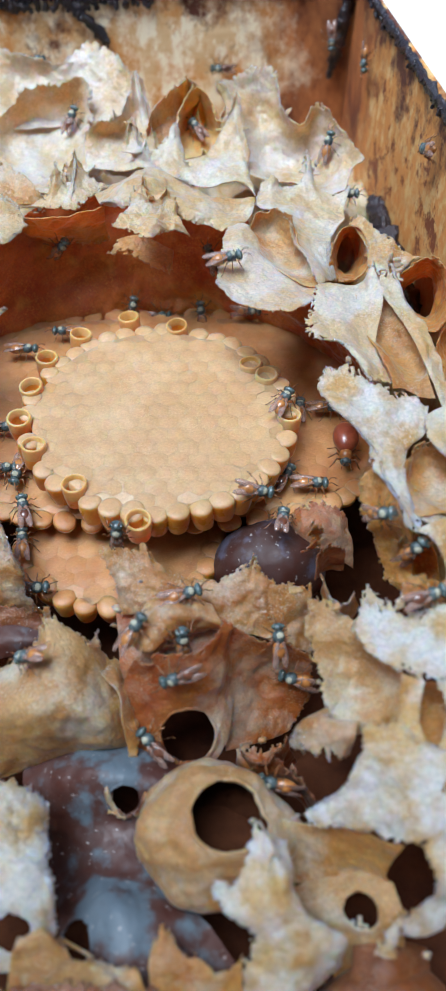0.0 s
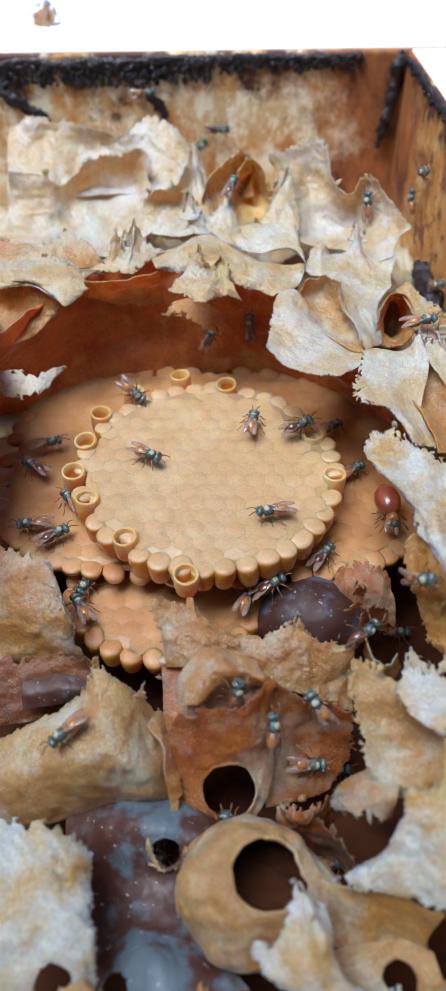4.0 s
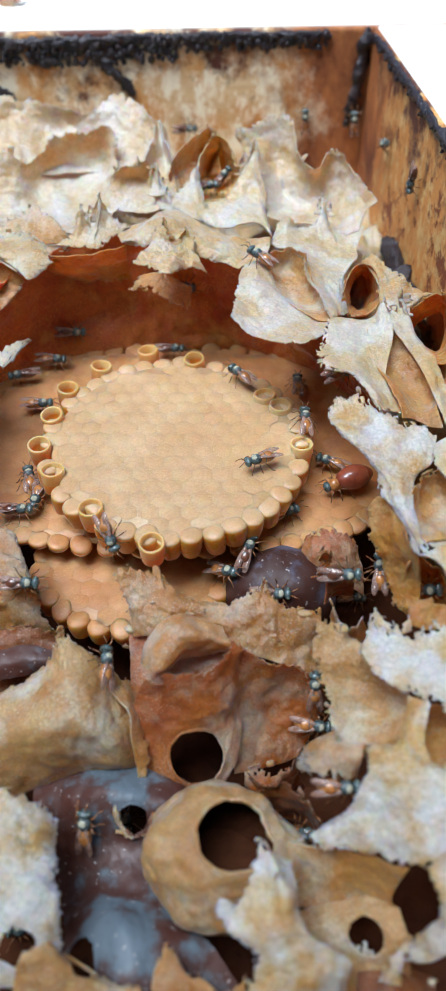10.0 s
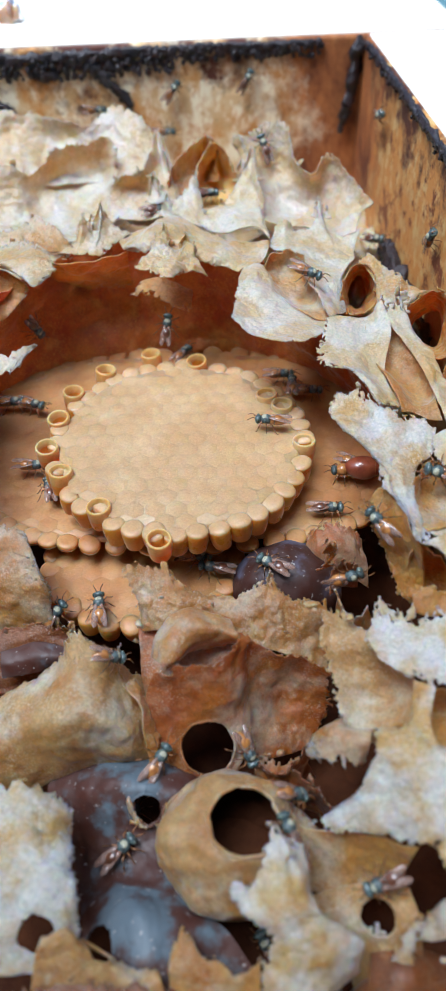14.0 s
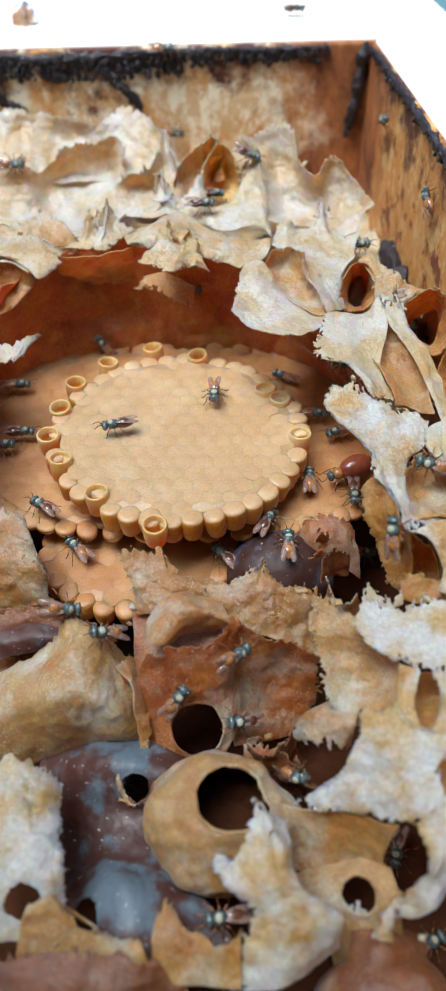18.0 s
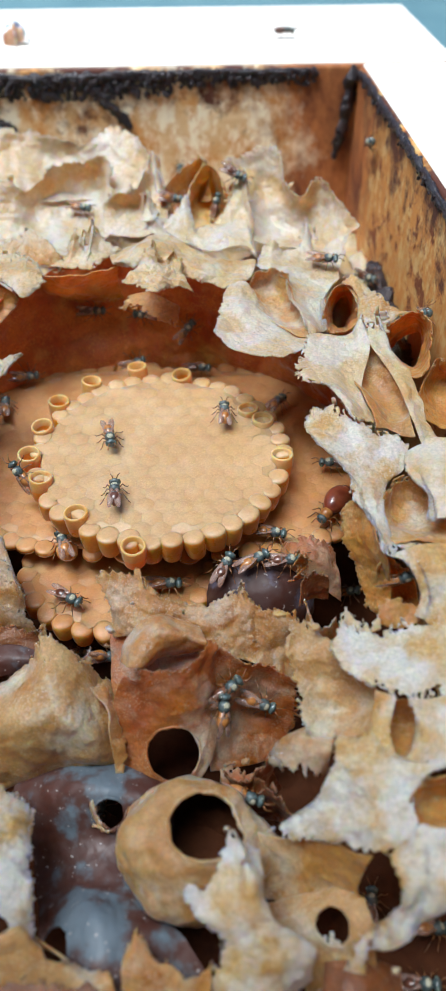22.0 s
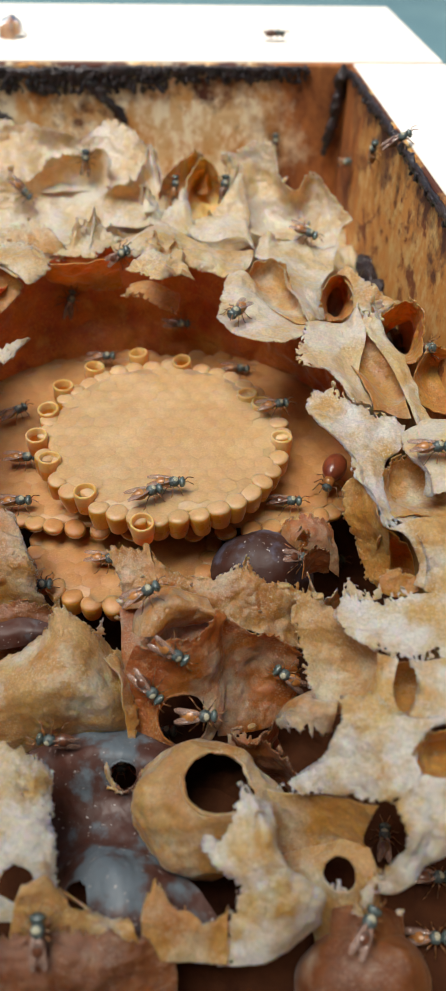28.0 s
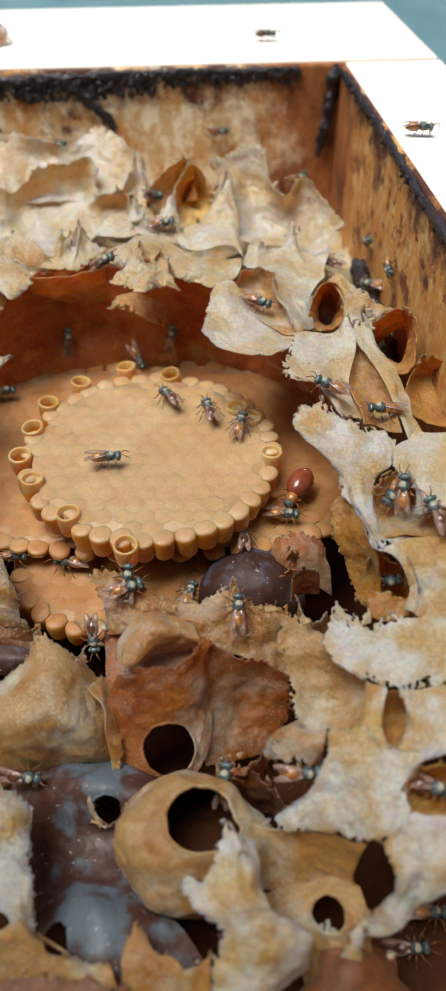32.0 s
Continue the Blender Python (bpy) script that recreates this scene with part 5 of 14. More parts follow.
patch("small_wax_pot", [[(17.0, -62.5, -15.6), (19.6, -62.0, -14.8), (22.5, -61.8, -13.4), (25.3, -61.9, -11.8), (27.7, -63.5, -10.6)], [(17.7, -64.2, -16), (20.5, -64.2, -13.8), (23.3, -64.2, -12), (25.8, -64.6, -11), (28.2, -65.3, -10.8)], [(18.9, -65.9, -16.6), (21.3, -66.2, -14.2), (23.6, -66.5, -12.6), (25.9, -66.7, -11.8), (28.6, -66.8, -11.8)], [(20.6, -68.1, -18), (22.5, -68.1, -16), (24.3, -68.2, -14.6), (26.3, -68.4, -14), (28.8, -68.4, -14.6)], [(21.6, -71.8, -21), (23.3, -71.5, -19.6), (25.0, -71.5, -18.6), (26.8, -71.6, -18), (29.0, -71.8, -18.6)]], BUFF, rag="", lab="small tan wax pot with a round torn hole", step=0.19, fold=0.3, holes=[((23.9, -66.1, -12), 2.2)])
patch("torn_wax_scrap", [[(22.5, -66.4, -13.6), (23.5, -66.2, -13), (25.0, -66.7, -13)], [(22.9, -67.2, -14.6), (23.8, -67.1, -14.2), (25.0, -67.3, -14.4)]], SHEEN_BLOOM, rag="t", lab="thin torn wax scrap in a dark hole", step=0.19, bite=0.6)
patch("torn_wax_edge", [[(27.2, -66.7, -8.6), (28.1, -66.7, -8.2), (28.7, -67.5, -8.6)], [(25.7, -68.3, -11.6), (26.9, -68.5, -10.4), (28.0, -68.8, -11)], [(24.5, -70.9, -14.6), (26.0, -70.9, -13.4), (27.3, -71.2, -14)], [(24.0, -73.7, -18), (25.6, -74.2, -17), (26.9, -74.4, -17.4)]], SHEEN_BLOOM, rag="lr", lab="curled tan wax lip round an opening", step=0.19, bite=0.8)
patch("torn_wax_collar", [[(-7.1, -23.3, -2.4), (-5.6, -22.7, -1.4), (-3.4, -22.5, -1.4), (-1.1, -21.8, -1), (0.5, -24.6, -2), (3.1, -26.5, -2.8), (6.3, -27.3, -3.2), (9.9, -27.0, -3), (12.3, -26.1, -2.4), (13.9, -25.1, -1.8), (15.1, -27.1, -2.8), (18.0, -27.8, -3.6), (21.6, -27.5, -4)], [(-5.8, -26.4, -3.6), (-2.8, -26.0, -3.4), (0.9, -27.5, -3.8), (5.0, -28.7, -4.2), (9.0, -29.0, -4.2), (13.0, -28.9, -4), (17.0, -29.2, -5), (21.7, -29.1, -6)], [(-5.1, -28.1, -5.8), (-1.9, -28.1, -5), (1.8, -29.0, -5), (5.9, -30.0, -5.4), (9.9, -30.8, -5.6), (13.4, -31.1, -6), (17.5, -31.6, -7.4), (21.9, -31.3, -9)], [(-4.6, -29.9, -8.6), (-1.8, -30.5, -7), (1.8, -30.6, -7), (5.9, -31.7, -7.6), (9.9, -32.8, -7.6), (13.4, -33.3, -8), (17.5, -33.9, -9.6), (22.1, -34.2, -12)]], TAN, rag="tl", lab="upright tan wax collar with a torn top edge", step=0.19, bite=1.3, rough=0.6)
patch("curled_wax_lip", [[(-1.9, -35.4, -6), (-1.5, -33.3, -4.6), (0.4, -31.1, -3.4), (3.0, -30.1, -3), (5.9, -30.5, -3.4), (8.2, -31.3, -4)], [(-0.9, -37.8, -4), (0.1, -36.3, -2.4), (1.8, -34.6, -1.6), (3.9, -33.7, -1.4), (6.3, -33.5, -2.2), (9.0, -34.0, -3.2)], [(0.9, -38.0, -3.6), (2.0, -36.7, -3), (3.1, -35.4, -3), (4.7, -34.5, -3.4), (6.9, -34.1, -4), (9.5, -34.3, -4)], [(1.4, -36.2, -6), (2.4, -35.4, -6), (3.6, -34.5, -6.4), (5.1, -33.9, -6.6), (7.2, -33.5, -6.6), (9.8, -33.5, -6)]], TAN, rag="", lab="rounded wax lip over a mouth shaped opening", step=0.19, fold=0.3)
patch("brown_wax_mound", [[(-1.1, -38.4, -4), (-0.1, -39.8, -3), (1.2, -38.1, -3), (3.1, -38.9, -2.6), (5.3, -38.7, -2.6), (7.6, -37.7, -2.6), (8.9, -36.2, -2.2), (10.0, -34.8, -1.8), (11.2, -35.2, -3)], [(-2.4, -38.5, -7.4), (0.5, -39.6, -6), (3.1, -40.2, -5.6), (5.4, -40.1, -5.4), (7.7, -39.0, -5), (9.0, -37.3, -4.6), (10.4, -35.7, -4)], [(-3.5, -40.4, -11.4), (0.0, -41.4, -9.6), (3.0, -41.6, -9), (5.7, -41.6, -8.6), (8.0, -40.6, -8.4), (9.2, -38.7, -7.4), (10.2, -36.3, -6.4)], [(-2.8, -43.4, -14.8), (-0.1, -43.4, -13), (2.9, -43.0, -12), (5.8, -42.9, -11.6), (8.3, -42.2, -11.4), (9.3, -40.1, -10.4), (10.2, -37.2, -9)], [(-1.5, -45.7, -16.8), (1.0, -45.8, -15.4), (3.4, -46.2, -14.6), (6.0, -46.0, -14.4), (8.4, -44.9, -14), (9.7, -42.7, -12.6), (10.5, -39.2, -11)], [(-0.3, -47.5, -18.6), (2.3, -47.7, -17.4), (4.4, -47.9, -17), (6.6, -47.7, -17), (8.7, -46.7, -16.6), (10.2, -44.4, -15), (11.1, -40.5, -13)]], MOTTLE, rag="t", lab="glossy brown mottled wax wall of a food pot", step=0.19, bite=0.8, fold=0.3, holes=[((5.0, -44.9, -13.6), 3.7)])
patch("brown_wax_wall", [[(9.9, -34.6, -3), (11.7, -34.7, -4), (13.8, -35.4, -5.6), (15.9, -35.3, -6.4), (18.8, -35.0, -8), (22.4, -35.7, -10.4)], [(9.3, -36.3, -7), (12.1, -35.6, -9), (15.3, -35.1, -11), (18.4, -35.0, -12), (22.6, -36.3, -13.6)], [(9.0, -39.0, -10.6), (12.1, -37.7, -13), (15.6, -36.9, -15), (18.9, -37.1, -16), (22.7, -37.5, -16.4)], [(9.3, -42.2, -13.4), (12.3, -41.1, -15.8), (15.8, -40.4, -17.6), (18.6, -39.4, -18.4), (21.4, -38.3, -18.4)], [(10.0, -45.5, -17), (12.7, -44.2, -18.6), (15.4, -43.1, -19.8), (17.6, -42.2, -20.4), (19.5, -41.1, -20.4)]], MOTTLE, rag="tr", lab="amber brown wax wall with a torn upper edge", step=0.19, bite=0.9, fold=0.5)
patch("torn_wax_edge", [[(11.1, -45.7, -15.6), (13.0, -44.9, -16.4), (14.9, -45.1, -17), (17.4, -43.5, -17.6)], [(11.3, -46.5, -16.6), (13.0, -47.2, -17), (15.1, -46.7, -17.6), (17.4, -45.6, -18.2)], [(11.6, -46.4, -19), (13.5, -47.6, -19.4), (15.4, -47.8, -19.8), (17.4, -46.8, -20.4)]], MOTTLE, rag="t", lab="curled tan wax lip round an opening", step=0.19, bite=0.8)
patch("brown_wax_wall", [[(-5.0, -28.9, -8.8), (-1.1, -29.1, -8.2), (2.6, -29.7, -8), (6.3, -31.0, -8), (10.3, -32.1, -8)], [(-4.4, -34.1, -10.4), (-0.8, -34.5, -9.8), (2.8, -34.3, -9.4), (6.3, -33.9, -9), (10.3, -33.8, -8.6)], [(-3.8, -40.0, -14), (-0.2, -39.8, -13), (3.4, -39.2, -12), (6.9, -38.8, -11), (10.4, -37.4, -10)]], MOTTLE, rag="", lab="amber brown wax wall behind a mouth shaped opening", step=0.19, fold=0.3)
patch("brown_wax_pot", [[(20.2, -14.8, -5.5), (22.0, -13.8, -4), (24.4, -13.6, -3.4), (26.7, -13.8, -4), (28.8, -14.3, -6)], [(19.7, -17.1, -8), (21.8, -17.6, -5.6), (24.3, -17.4, -5), (26.9, -17.4, -5.8), (29.3, -17.5, -8)], [(20.2, -19.5, -12), (22.4, -19.8, -10), (24.7, -19.7, -9.4), (27.3, -19.6, -10.4), (29.7, -19.6, -12.6)]], MOTTLE, rag="t", lab="red brown broken wax pot beside the comb", step=0.19, bite=1.4)
patch("hanging_wax_strip", [[(27.3, -20.9, 8), (28.5, -19.9, 9.4), (29.7, -21.0, 10), (30.8, -23.2, 9.8), (31.6, -27.3, 9.4)], [(27.9, -22.6, 4), (29.3, -23.7, 4.6), (30.6, -24.9, 5.4), (31.6, -26.7, 6.6), (32.5, -29.1, 8)], [(29.5, -25.4, 1), (30.6, -26.3, 1.2), (31.7, -27.3, 1.6), (32.6, -28.5, 2.2), (33.5, -29.6, 3)], [(31.1, -28.8, -2), (32.0, -29.7, -2), (32.9, -30.7, -1.8), (33.6, -31.5, -1.4), (34.2, -31.3, -1)]], HONEY, rag="lb", lab="tan wax strip hanging beside the brood comb", step=0.19, bite=1.0)
patch("wax_tongue", [[(-7.2, 31.4, 11.4), (-3.8, 32.6, 12), (-0.7, 32.0, 11.6), (2.8, 30.1, 10.6)], [(-7.9, 30.5, 10.6), (-4.2, 30.7, 11), (-1.1, 29.5, 10.4), (2.6, 27.8, 9.6)], [(-8.6, 30.0, 9.6), (-4.8, 28.9, 10), (-1.7, 27.1, 9.2), (2.5, 25.4, 8.4)]], HONEY, rag="bl", lab="thin torn cream wax flap with a ragged edge", step=0.19, bite=1.2)
patch("sealed_honey_pot", [[(-24.4, -31.4, -10.4), (-20.9, -30.5, -10), (-18.1, -30.4, -9.8), (-15.3, -31.0, -10.2)], [(-24.2, -33.1, -11), (-20.4, -32.8, -10.2), (-17.7, -32.7, -10), (-15.1, -32.5, -10.6)], [(-24.1, -34.5, -12.4), (-20.5, -34.2, -12), (-17.9, -33.5, -12), (-15.5, -32.6, -12)]], POT, rag="", lab="dark blue grey sealed honey pot under torn wax", step=0.19, rough=0.2, fold=0, crumb=0)
patch("wax_chip", [[(18.1, -30.3, -1.2999999999999998), (19.2, -29.9, -0.9999999999999999), (20.1, -30.6, -1.0999999999999999)], [(18.1, -31.3, -0.8999999999999999), (19.1, -31.3, -0.5999999999999999), (20.2, -31.2, -0.8999999999999999)], [(18.5, -31.5, -1.4), (19.1, -31.7, -1.2999999999999998), (19.9, -31.3, -1.4)]], CREAM, rag="lrtb", lab="small crumbly chip of wax on a torn sheet", step=0.19, bite=0.35, crumb=0.4, lip=0)
patch("wax_chip", [[(17.2, -29.6, -1.9), (17.8, -29.4, -1.6), (18.4, -29.8, -1.7)], [(17.2, -30.3, -1.5), (17.8, -30.4, -1.2), (18.4, -30.2, -1.5)], [(17.5, -30.2, -2), (17.8, -30.4, -1.9), (18.3, -30.1, -2)]], CREAM, rag="lrtb", lab="small crumbly chip of wax on a torn sheet", step=0.19, bite=0.35, crumb=0.4, lip=0)
patch("wax_chip", [[(15.0, -32.5, -4.300000000000001), (15.7, -32.3, -4.0), (16.4, -32.7, -4.1000000000000005)], [(15.1, -33.2, -3.9000000000000004), (15.7, -33.3, -3.6000000000000005), (16.4, -33.1, -3.9000000000000004)], [(15.3, -33.2, -4.4), (15.7, -33.4, -4.300000000000001), (16.2, -33.1, -4.4)]], TAN, rag="lrtb", lab="small crumbly chip of wax on a torn sheet", step=0.19, bite=0.35, crumb=0.4, lip=0)
patch("wax_chip", [[(-1.9, -27.9, -2.5), (-1.3, -27.7, -2.2), (-0.8, -28.1, -2.3000000000000003)], [(-1.7, -28.6, -2.1), (-1.2, -28.6, -1.8), (-0.7, -28.5, -2.1)], [(-1.6, -28.4, -2.6), (-1.3, -28.6, -2.5), (-0.9, -28.4, -2.6)]], CREAM, rag="lrtb", lab="small crumbly chip of wax on a torn sheet", step=0.19, bite=0.35, crumb=0.4, lip=0)
patch("wax_chip", [[(-5.9, -31.3, -7.9), (-5.1, -31.1, -7.6), (-4.5, -31.5, -7.7)], [(-5.7, -32.0, -7.5), (-5.0, -32.0, -7.2), (-4.3, -31.9, -7.5)], [(-5.5, -32.0, -8), (-5.1, -32.1, -7.9), (-4.6, -31.9, -8)]], TAN, rag="lrtb", lab="small crumbly chip of wax on a torn sheet", step=0.19, bite=0.35, crumb=0.4, lip=0)
patch("wax_chip", [[(-5.1, -30.4, -5.300000000000001), (-4.4, -30.2, -5.0), (-3.6, -30.7, -5.1000000000000005)], [(-4.9, -31.2, -4.9), (-4.2, -31.2, -4.6000000000000005), (-3.5, -31.1, -4.9)], [(-4.8, -31.2, -5.4), (-4.3, -31.4, -5.300000000000001), (-3.7, -31.1, -5.4)]], CREAM, rag="lrtb", lab="small crumbly chip of wax on a torn sheet", step=0.19, bite=0.35, crumb=0.4, lip=0)
patch("wax_chip", [[(5.3, -28.7, -3.3), (5.9, -28.5, -3.0), (6.4, -28.9, -3.1)], [(5.4, -29.3, -2.9), (5.9, -29.4, -2.5999999999999996), (6.5, -29.3, -2.9)], [(5.6, -29.2, -3.4), (5.9, -29.4, -3.3), (6.3, -29.2, -3.4)]], TAN, rag="lrtb", lab="small crumbly chip of wax on a torn sheet", step=0.19, bite=0.35, crumb=0.4, lip=0)
patch("wax_chip", [[(22.7, -35.5, 1.9000000000000001), (23.3, -35.3, 2.2), (23.8, -35.7, 2.1)], [(22.7, -36.1, 2.3), (23.2, -36.2, 2.6), (23.8, -36.1, 2.3)], [(22.9, -36.1, 1.8), (23.2, -36.2, 1.9000000000000001), (23.7, -36.0, 1.8)]], CREAM, rag="lrtb", lab="small crumbly chip of wax on a torn sheet", step=0.19, bite=0.35, crumb=0.4, lip=0)
patch("wax_chip", [[(29.9, -70.1, -11.9), (30.6, -69.9, -11.6), (31.2, -70.2, -11.7)], [(29.9, -70.5, -11.5), (30.4, -70.5, -11.2), (31.1, -70.5, -11.5)], [(30.1, -70.6, -12), (30.5, -70.7, -11.9), (31.0, -70.6, -12)]], CREAM, rag="lrtb", lab="small crumbly chip of wax on a torn sheet", step=0.19, bite=0.35, crumb=0.4, lip=0)
patch("wax_chip", [[(13.9, -44.4, -15.9), (14.6, -44.2, -15.6), (15.2, -44.6, -15.7)], [(13.9, -45.0, -15.5), (14.5, -45.0, -15.2), (15.2, -44.9, -15.5)], [(14.1, -45.0, -16), (14.5, -45.1, -15.9), (15.0, -44.9, -16)]], TAN, rag="lrtb", lab="small crumbly chip of wax on a torn sheet", step=0.19, bite=0.35, crumb=0.4, lip=0)
patch("torn_wax_shelf", [[(7.5, -64.7, -5), (8.4, -64.0, -4.4), (9.6, -64.7, -5), (10.5, -63.1, -5), (11.4, -60.6, -5.4), (12.1, -58.6, -5.2), (13.0, -58.1, -5.2), (14.0, -59.3, -5.6), (15.8, -58.6, -6.4)], [(7.7, -65.8, -5.6), (9.2, -65.9, -5.6), (10.7, -65.4, -5.4), (12.2, -63.7, -5.2), (13.6, -63.1, -4.8), (14.3, -62.7, -3.6), (15.1, -63.7, -4.4), (16.1, -64.7, -5.6)], [(8.5, -67.0, -6.6), (10.2, -67.3, -6.2), (12.1, -66.7, -5.6), (13.9, -66.1, -5), (15.6, -66.4, -5), (17.9, -67.6, -7)], [(10.7, -67.9, -7.8), (12.5, -68.6, -7), (14.2, -68.5, -6.2), (16.1, -68.4, -6.4), (18.3, -68.3, -7.4), (21.4, -68.8, -9)], [(10.7, -70.1, -9.8), (12.9, -70.5, -8.8), (15.0, -70.6, -8.2), (17.0, -70.5, -8.2), (19.3, -70.3, -9), (21.8, -69.7, -10)], [(9.9, -72.2, -12), (12.9, -72.4, -10.6), (15.3, -72.6, -10), (17.6, -72.0, -10.4), (20.0, -71.3, -11), (21.7, -70.3, -11.6)], [(9.2, -75.0, -15), (12.9, -75.1, -13.6), (15.3, -74.9, -13), (17.5, -73.6, -13.6), (19.8, -72.3, -14), (21.8, -70.9, -14.4)]], SHEEN_CHALK, rag="tl", lab="pale ragged wax shelf before an open pot", step=0.19, bite=1.1)
patch("torn_wax_flap", [[(1.0, -68.8, -12), (1.6, -67.4, -10.8), (2.4, -66.4, -10), (3.3, -67.7, -10.8), (4.5, -69.4, -11.6), (6.2, -69.8, -11.4), (8.0, -71.3, -11.4), (9.6, -71.0, -10.6), (10.7, -69.7, -9.6)], [(1.0, -70.5, -13), (2.4, -70.4, -12), (4.2, -71.0, -12.2), (6.4, -71.7, -12), (8.6, -72.5, -11.8), (10.6, -72.1, -11)], [(1.2, -74.3, -16), (3.4, -74.4, -15), (5.8, -74.6, -14.6), (8.3, -74.9, -14), (10.6, -75.1, -13.6)]], PALE, rag="t", lab="thin torn cream wax flap with a ragged edge", step=0.19, bite=1.0)
patch("torn_wax_spike", [[(-17.7, 44.7, 18), (-17.8, 46.5, 18), (-17.3, 44.7, 18)], [(-18.6, 43.8, 16.72), (-17.9, 44.4, 16.48), (-16.9, 43.8, 16.72)], [(-19.9, 42.5, 15.12), (-18.0, 42.6, 14.879999999999999), (-16.0, 42.5, 15.12)]], CREAM, rag="lr", lab=SPIKE, bite=0.5, fold=0.5, lip=0, crumb=0.7)
patch("torn_wax_spike", [[(-16.3, 43.9, 16.6), (-16.4, 45.0, 16.6), (-16.1, 43.9, 16.6)], [(-16.9, 43.3, 15.8), (-16.4, 43.7, 15.7), (-15.8, 43.3, 15.8)], [(-17.7, 42.5, 14.8), (-16.5, 42.6, 14.7), (-15.2, 42.5, 14.8)]], CREAM, rag="lr", lab=SPIKE, bite=0.5, fold=0.5, lip=0, crumb=0.7)
patch("torn_wax_spike", [[(-14.6, 46.6, 19), (-14.6, 48.6, 19), (-14.2, 46.6, 19)], [(-15.4, 45.6, 17.56), (-14.5, 46.2, 17.29), (-13.4, 45.6, 17.56)], [(-16.6, 44.1, 15.76), (-14.5, 44.2, 15.49), (-12.3, 44.1, 15.76)]], CREAM, rag="lr", lab=SPIKE, bite=0.5, fold=0.5, lip=0, crumb=0.7)
patch("torn_wax_spike", [[(-16.2, 45.7, 17.5), (-16.2, 46.9, 17.5), (-16.0, 45.7, 17.5)], [(-16.7, 45.0, 16.6), (-16.2, 45.4, 16.4), (-15.5, 45.0, 16.6)], [(-17.5, 44.1, 15.5), (-16.2, 44.2, 15.3), (-14.8, 44.1, 15.5)]], CREAM, rag="lr", lab=SPIKE, bite=0.5, fold=0.5, lip=0, crumb=0.7)
patch("torn_wax_spike", [[(-5.1, 56.9, 20), (-5.0, 59.4, 20), (-4.6, 56.9, 20)], [(-5.7, 55.5, 18.4), (-4.7, 56.3, 18.1), (-3.4, 55.5, 18.4)], [(-6.9, 53.6, 16.4), (-4.3, 53.7, 16.1), (-1.8, 53.6, 16.4)]], WHITE, rag="lr", lab=SPIKE, bite=0.5, fold=0.5, lip=0, crumb=0.7)
patch("torn_wax_spike", [[(-3.3, 55.7, 18.3), (-3.2, 57.2, 18.3), (-3.0, 55.7, 18.3)], [(-3.7, 54.8, 17.4), (-3.1, 55.3, 17.2), (-2.3, 54.8, 17.4)], [(-4.4, 53.6, 16.1), (-2.8, 53.7, 15.9), (-1.3, 53.6, 16.1)]], WHITE, rag="lr", lab=SPIKE, bite=0.5, fold=0.5, lip=0, crumb=0.7)
patch("torn_wax_spike", [[(14.1, 63.3, 22), (14.5, 66.3, 22), (14.7, 63.3, 22)], [(12.9, 61.7, 20.24), (14.2, 62.6, 19.91), (15.4, 61.8, 20.24)], [(11.0, 59.5, 18.04), (13.9, 59.6, 17.71), (16.7, 59.5, 18.04)]], WHITE, rag="lr", lab=SPIKE, bite=0.5, fold=0.5, lip=0, crumb=0.7)
patch("torn_wax_spike", [[(12.3, 61.9, 20.2), (12.6, 63.7, 20.2), (12.7, 61.9, 20.2)], [(11.6, 60.9, 19.1), (12.4, 61.4, 18.9), (13.1, 60.9, 19.1)], [(10.4, 59.5, 17.7), (12.2, 59.6, 17.5), (13.9, 59.5, 17.7)]], WHITE, rag="lr", lab=SPIKE, bite=0.5, fold=0.5, lip=0, crumb=0.7)
patch("torn_wax_spike", [[(26.3, 48.3, 18.5), (26.6, 49.9, 18.5), (26.6, 48.3, 18.5)], [(25.7, 47.4, 17.38), (26.5, 47.9, 17.17), (27.2, 47.4, 17.38)], [(24.8, 46.2, 15.98), (26.5, 46.3, 15.77), (28.2, 46.2, 15.98)]], WHITE, rag="lr", lab=SPIKE, bite=0.5, fold=0.5, lip=0, crumb=0.7)
patch("torn_wax_spike", [[(27.9, 47.5, 17.3), (28.1, 48.5, 17.3), (28.1, 47.5, 17.3)], [(27.5, 47.0, 16.6), (28.0, 47.3, 16.4), (28.4, 47.0, 16.6)], [(26.9, 46.2, 15.7), (28.0, 46.3, 15.6), (29.1, 46.2, 15.7)]], WHITE, rag="lr", lab=SPIKE, bite=0.5, fold=0.5, lip=0, crumb=0.7)
patch("torn_wax_spike", [[(-2.0, 35.8, 20), (-2.0, 37.2, 20), (-1.7, 35.8, 20)], [(-2.4, 35.1, 18.88), (-1.8, 35.6, 18.67), (-1.0, 35.1, 18.88)], [(-3.2, 34.2, 17.48), (-1.6, 34.3, 17.27), (0.0, 34.2, 17.48)]], CREAM, rag="lr", lab=SPIKE, bite=0.5, fold=0.5, lip=0, crumb=0.7)
patch("torn_wax_spike", [[(-3.5, 35.2, 18.8), (-3.5, 36.1, 18.8), (-3.4, 35.2, 18.8)], [(-3.8, 34.8, 18.1), (-3.4, 35.1, 17.9), (-2.9, 34.8, 18.1)], [(-4.3, 34.2, 17.2), (-3.3, 34.3, 17.1), (-2.3, 34.2, 17.2)]], CREAM, rag="lr", lab=SPIKE, bite=0.5, fold=0.5, lip=0, crumb=0.7)
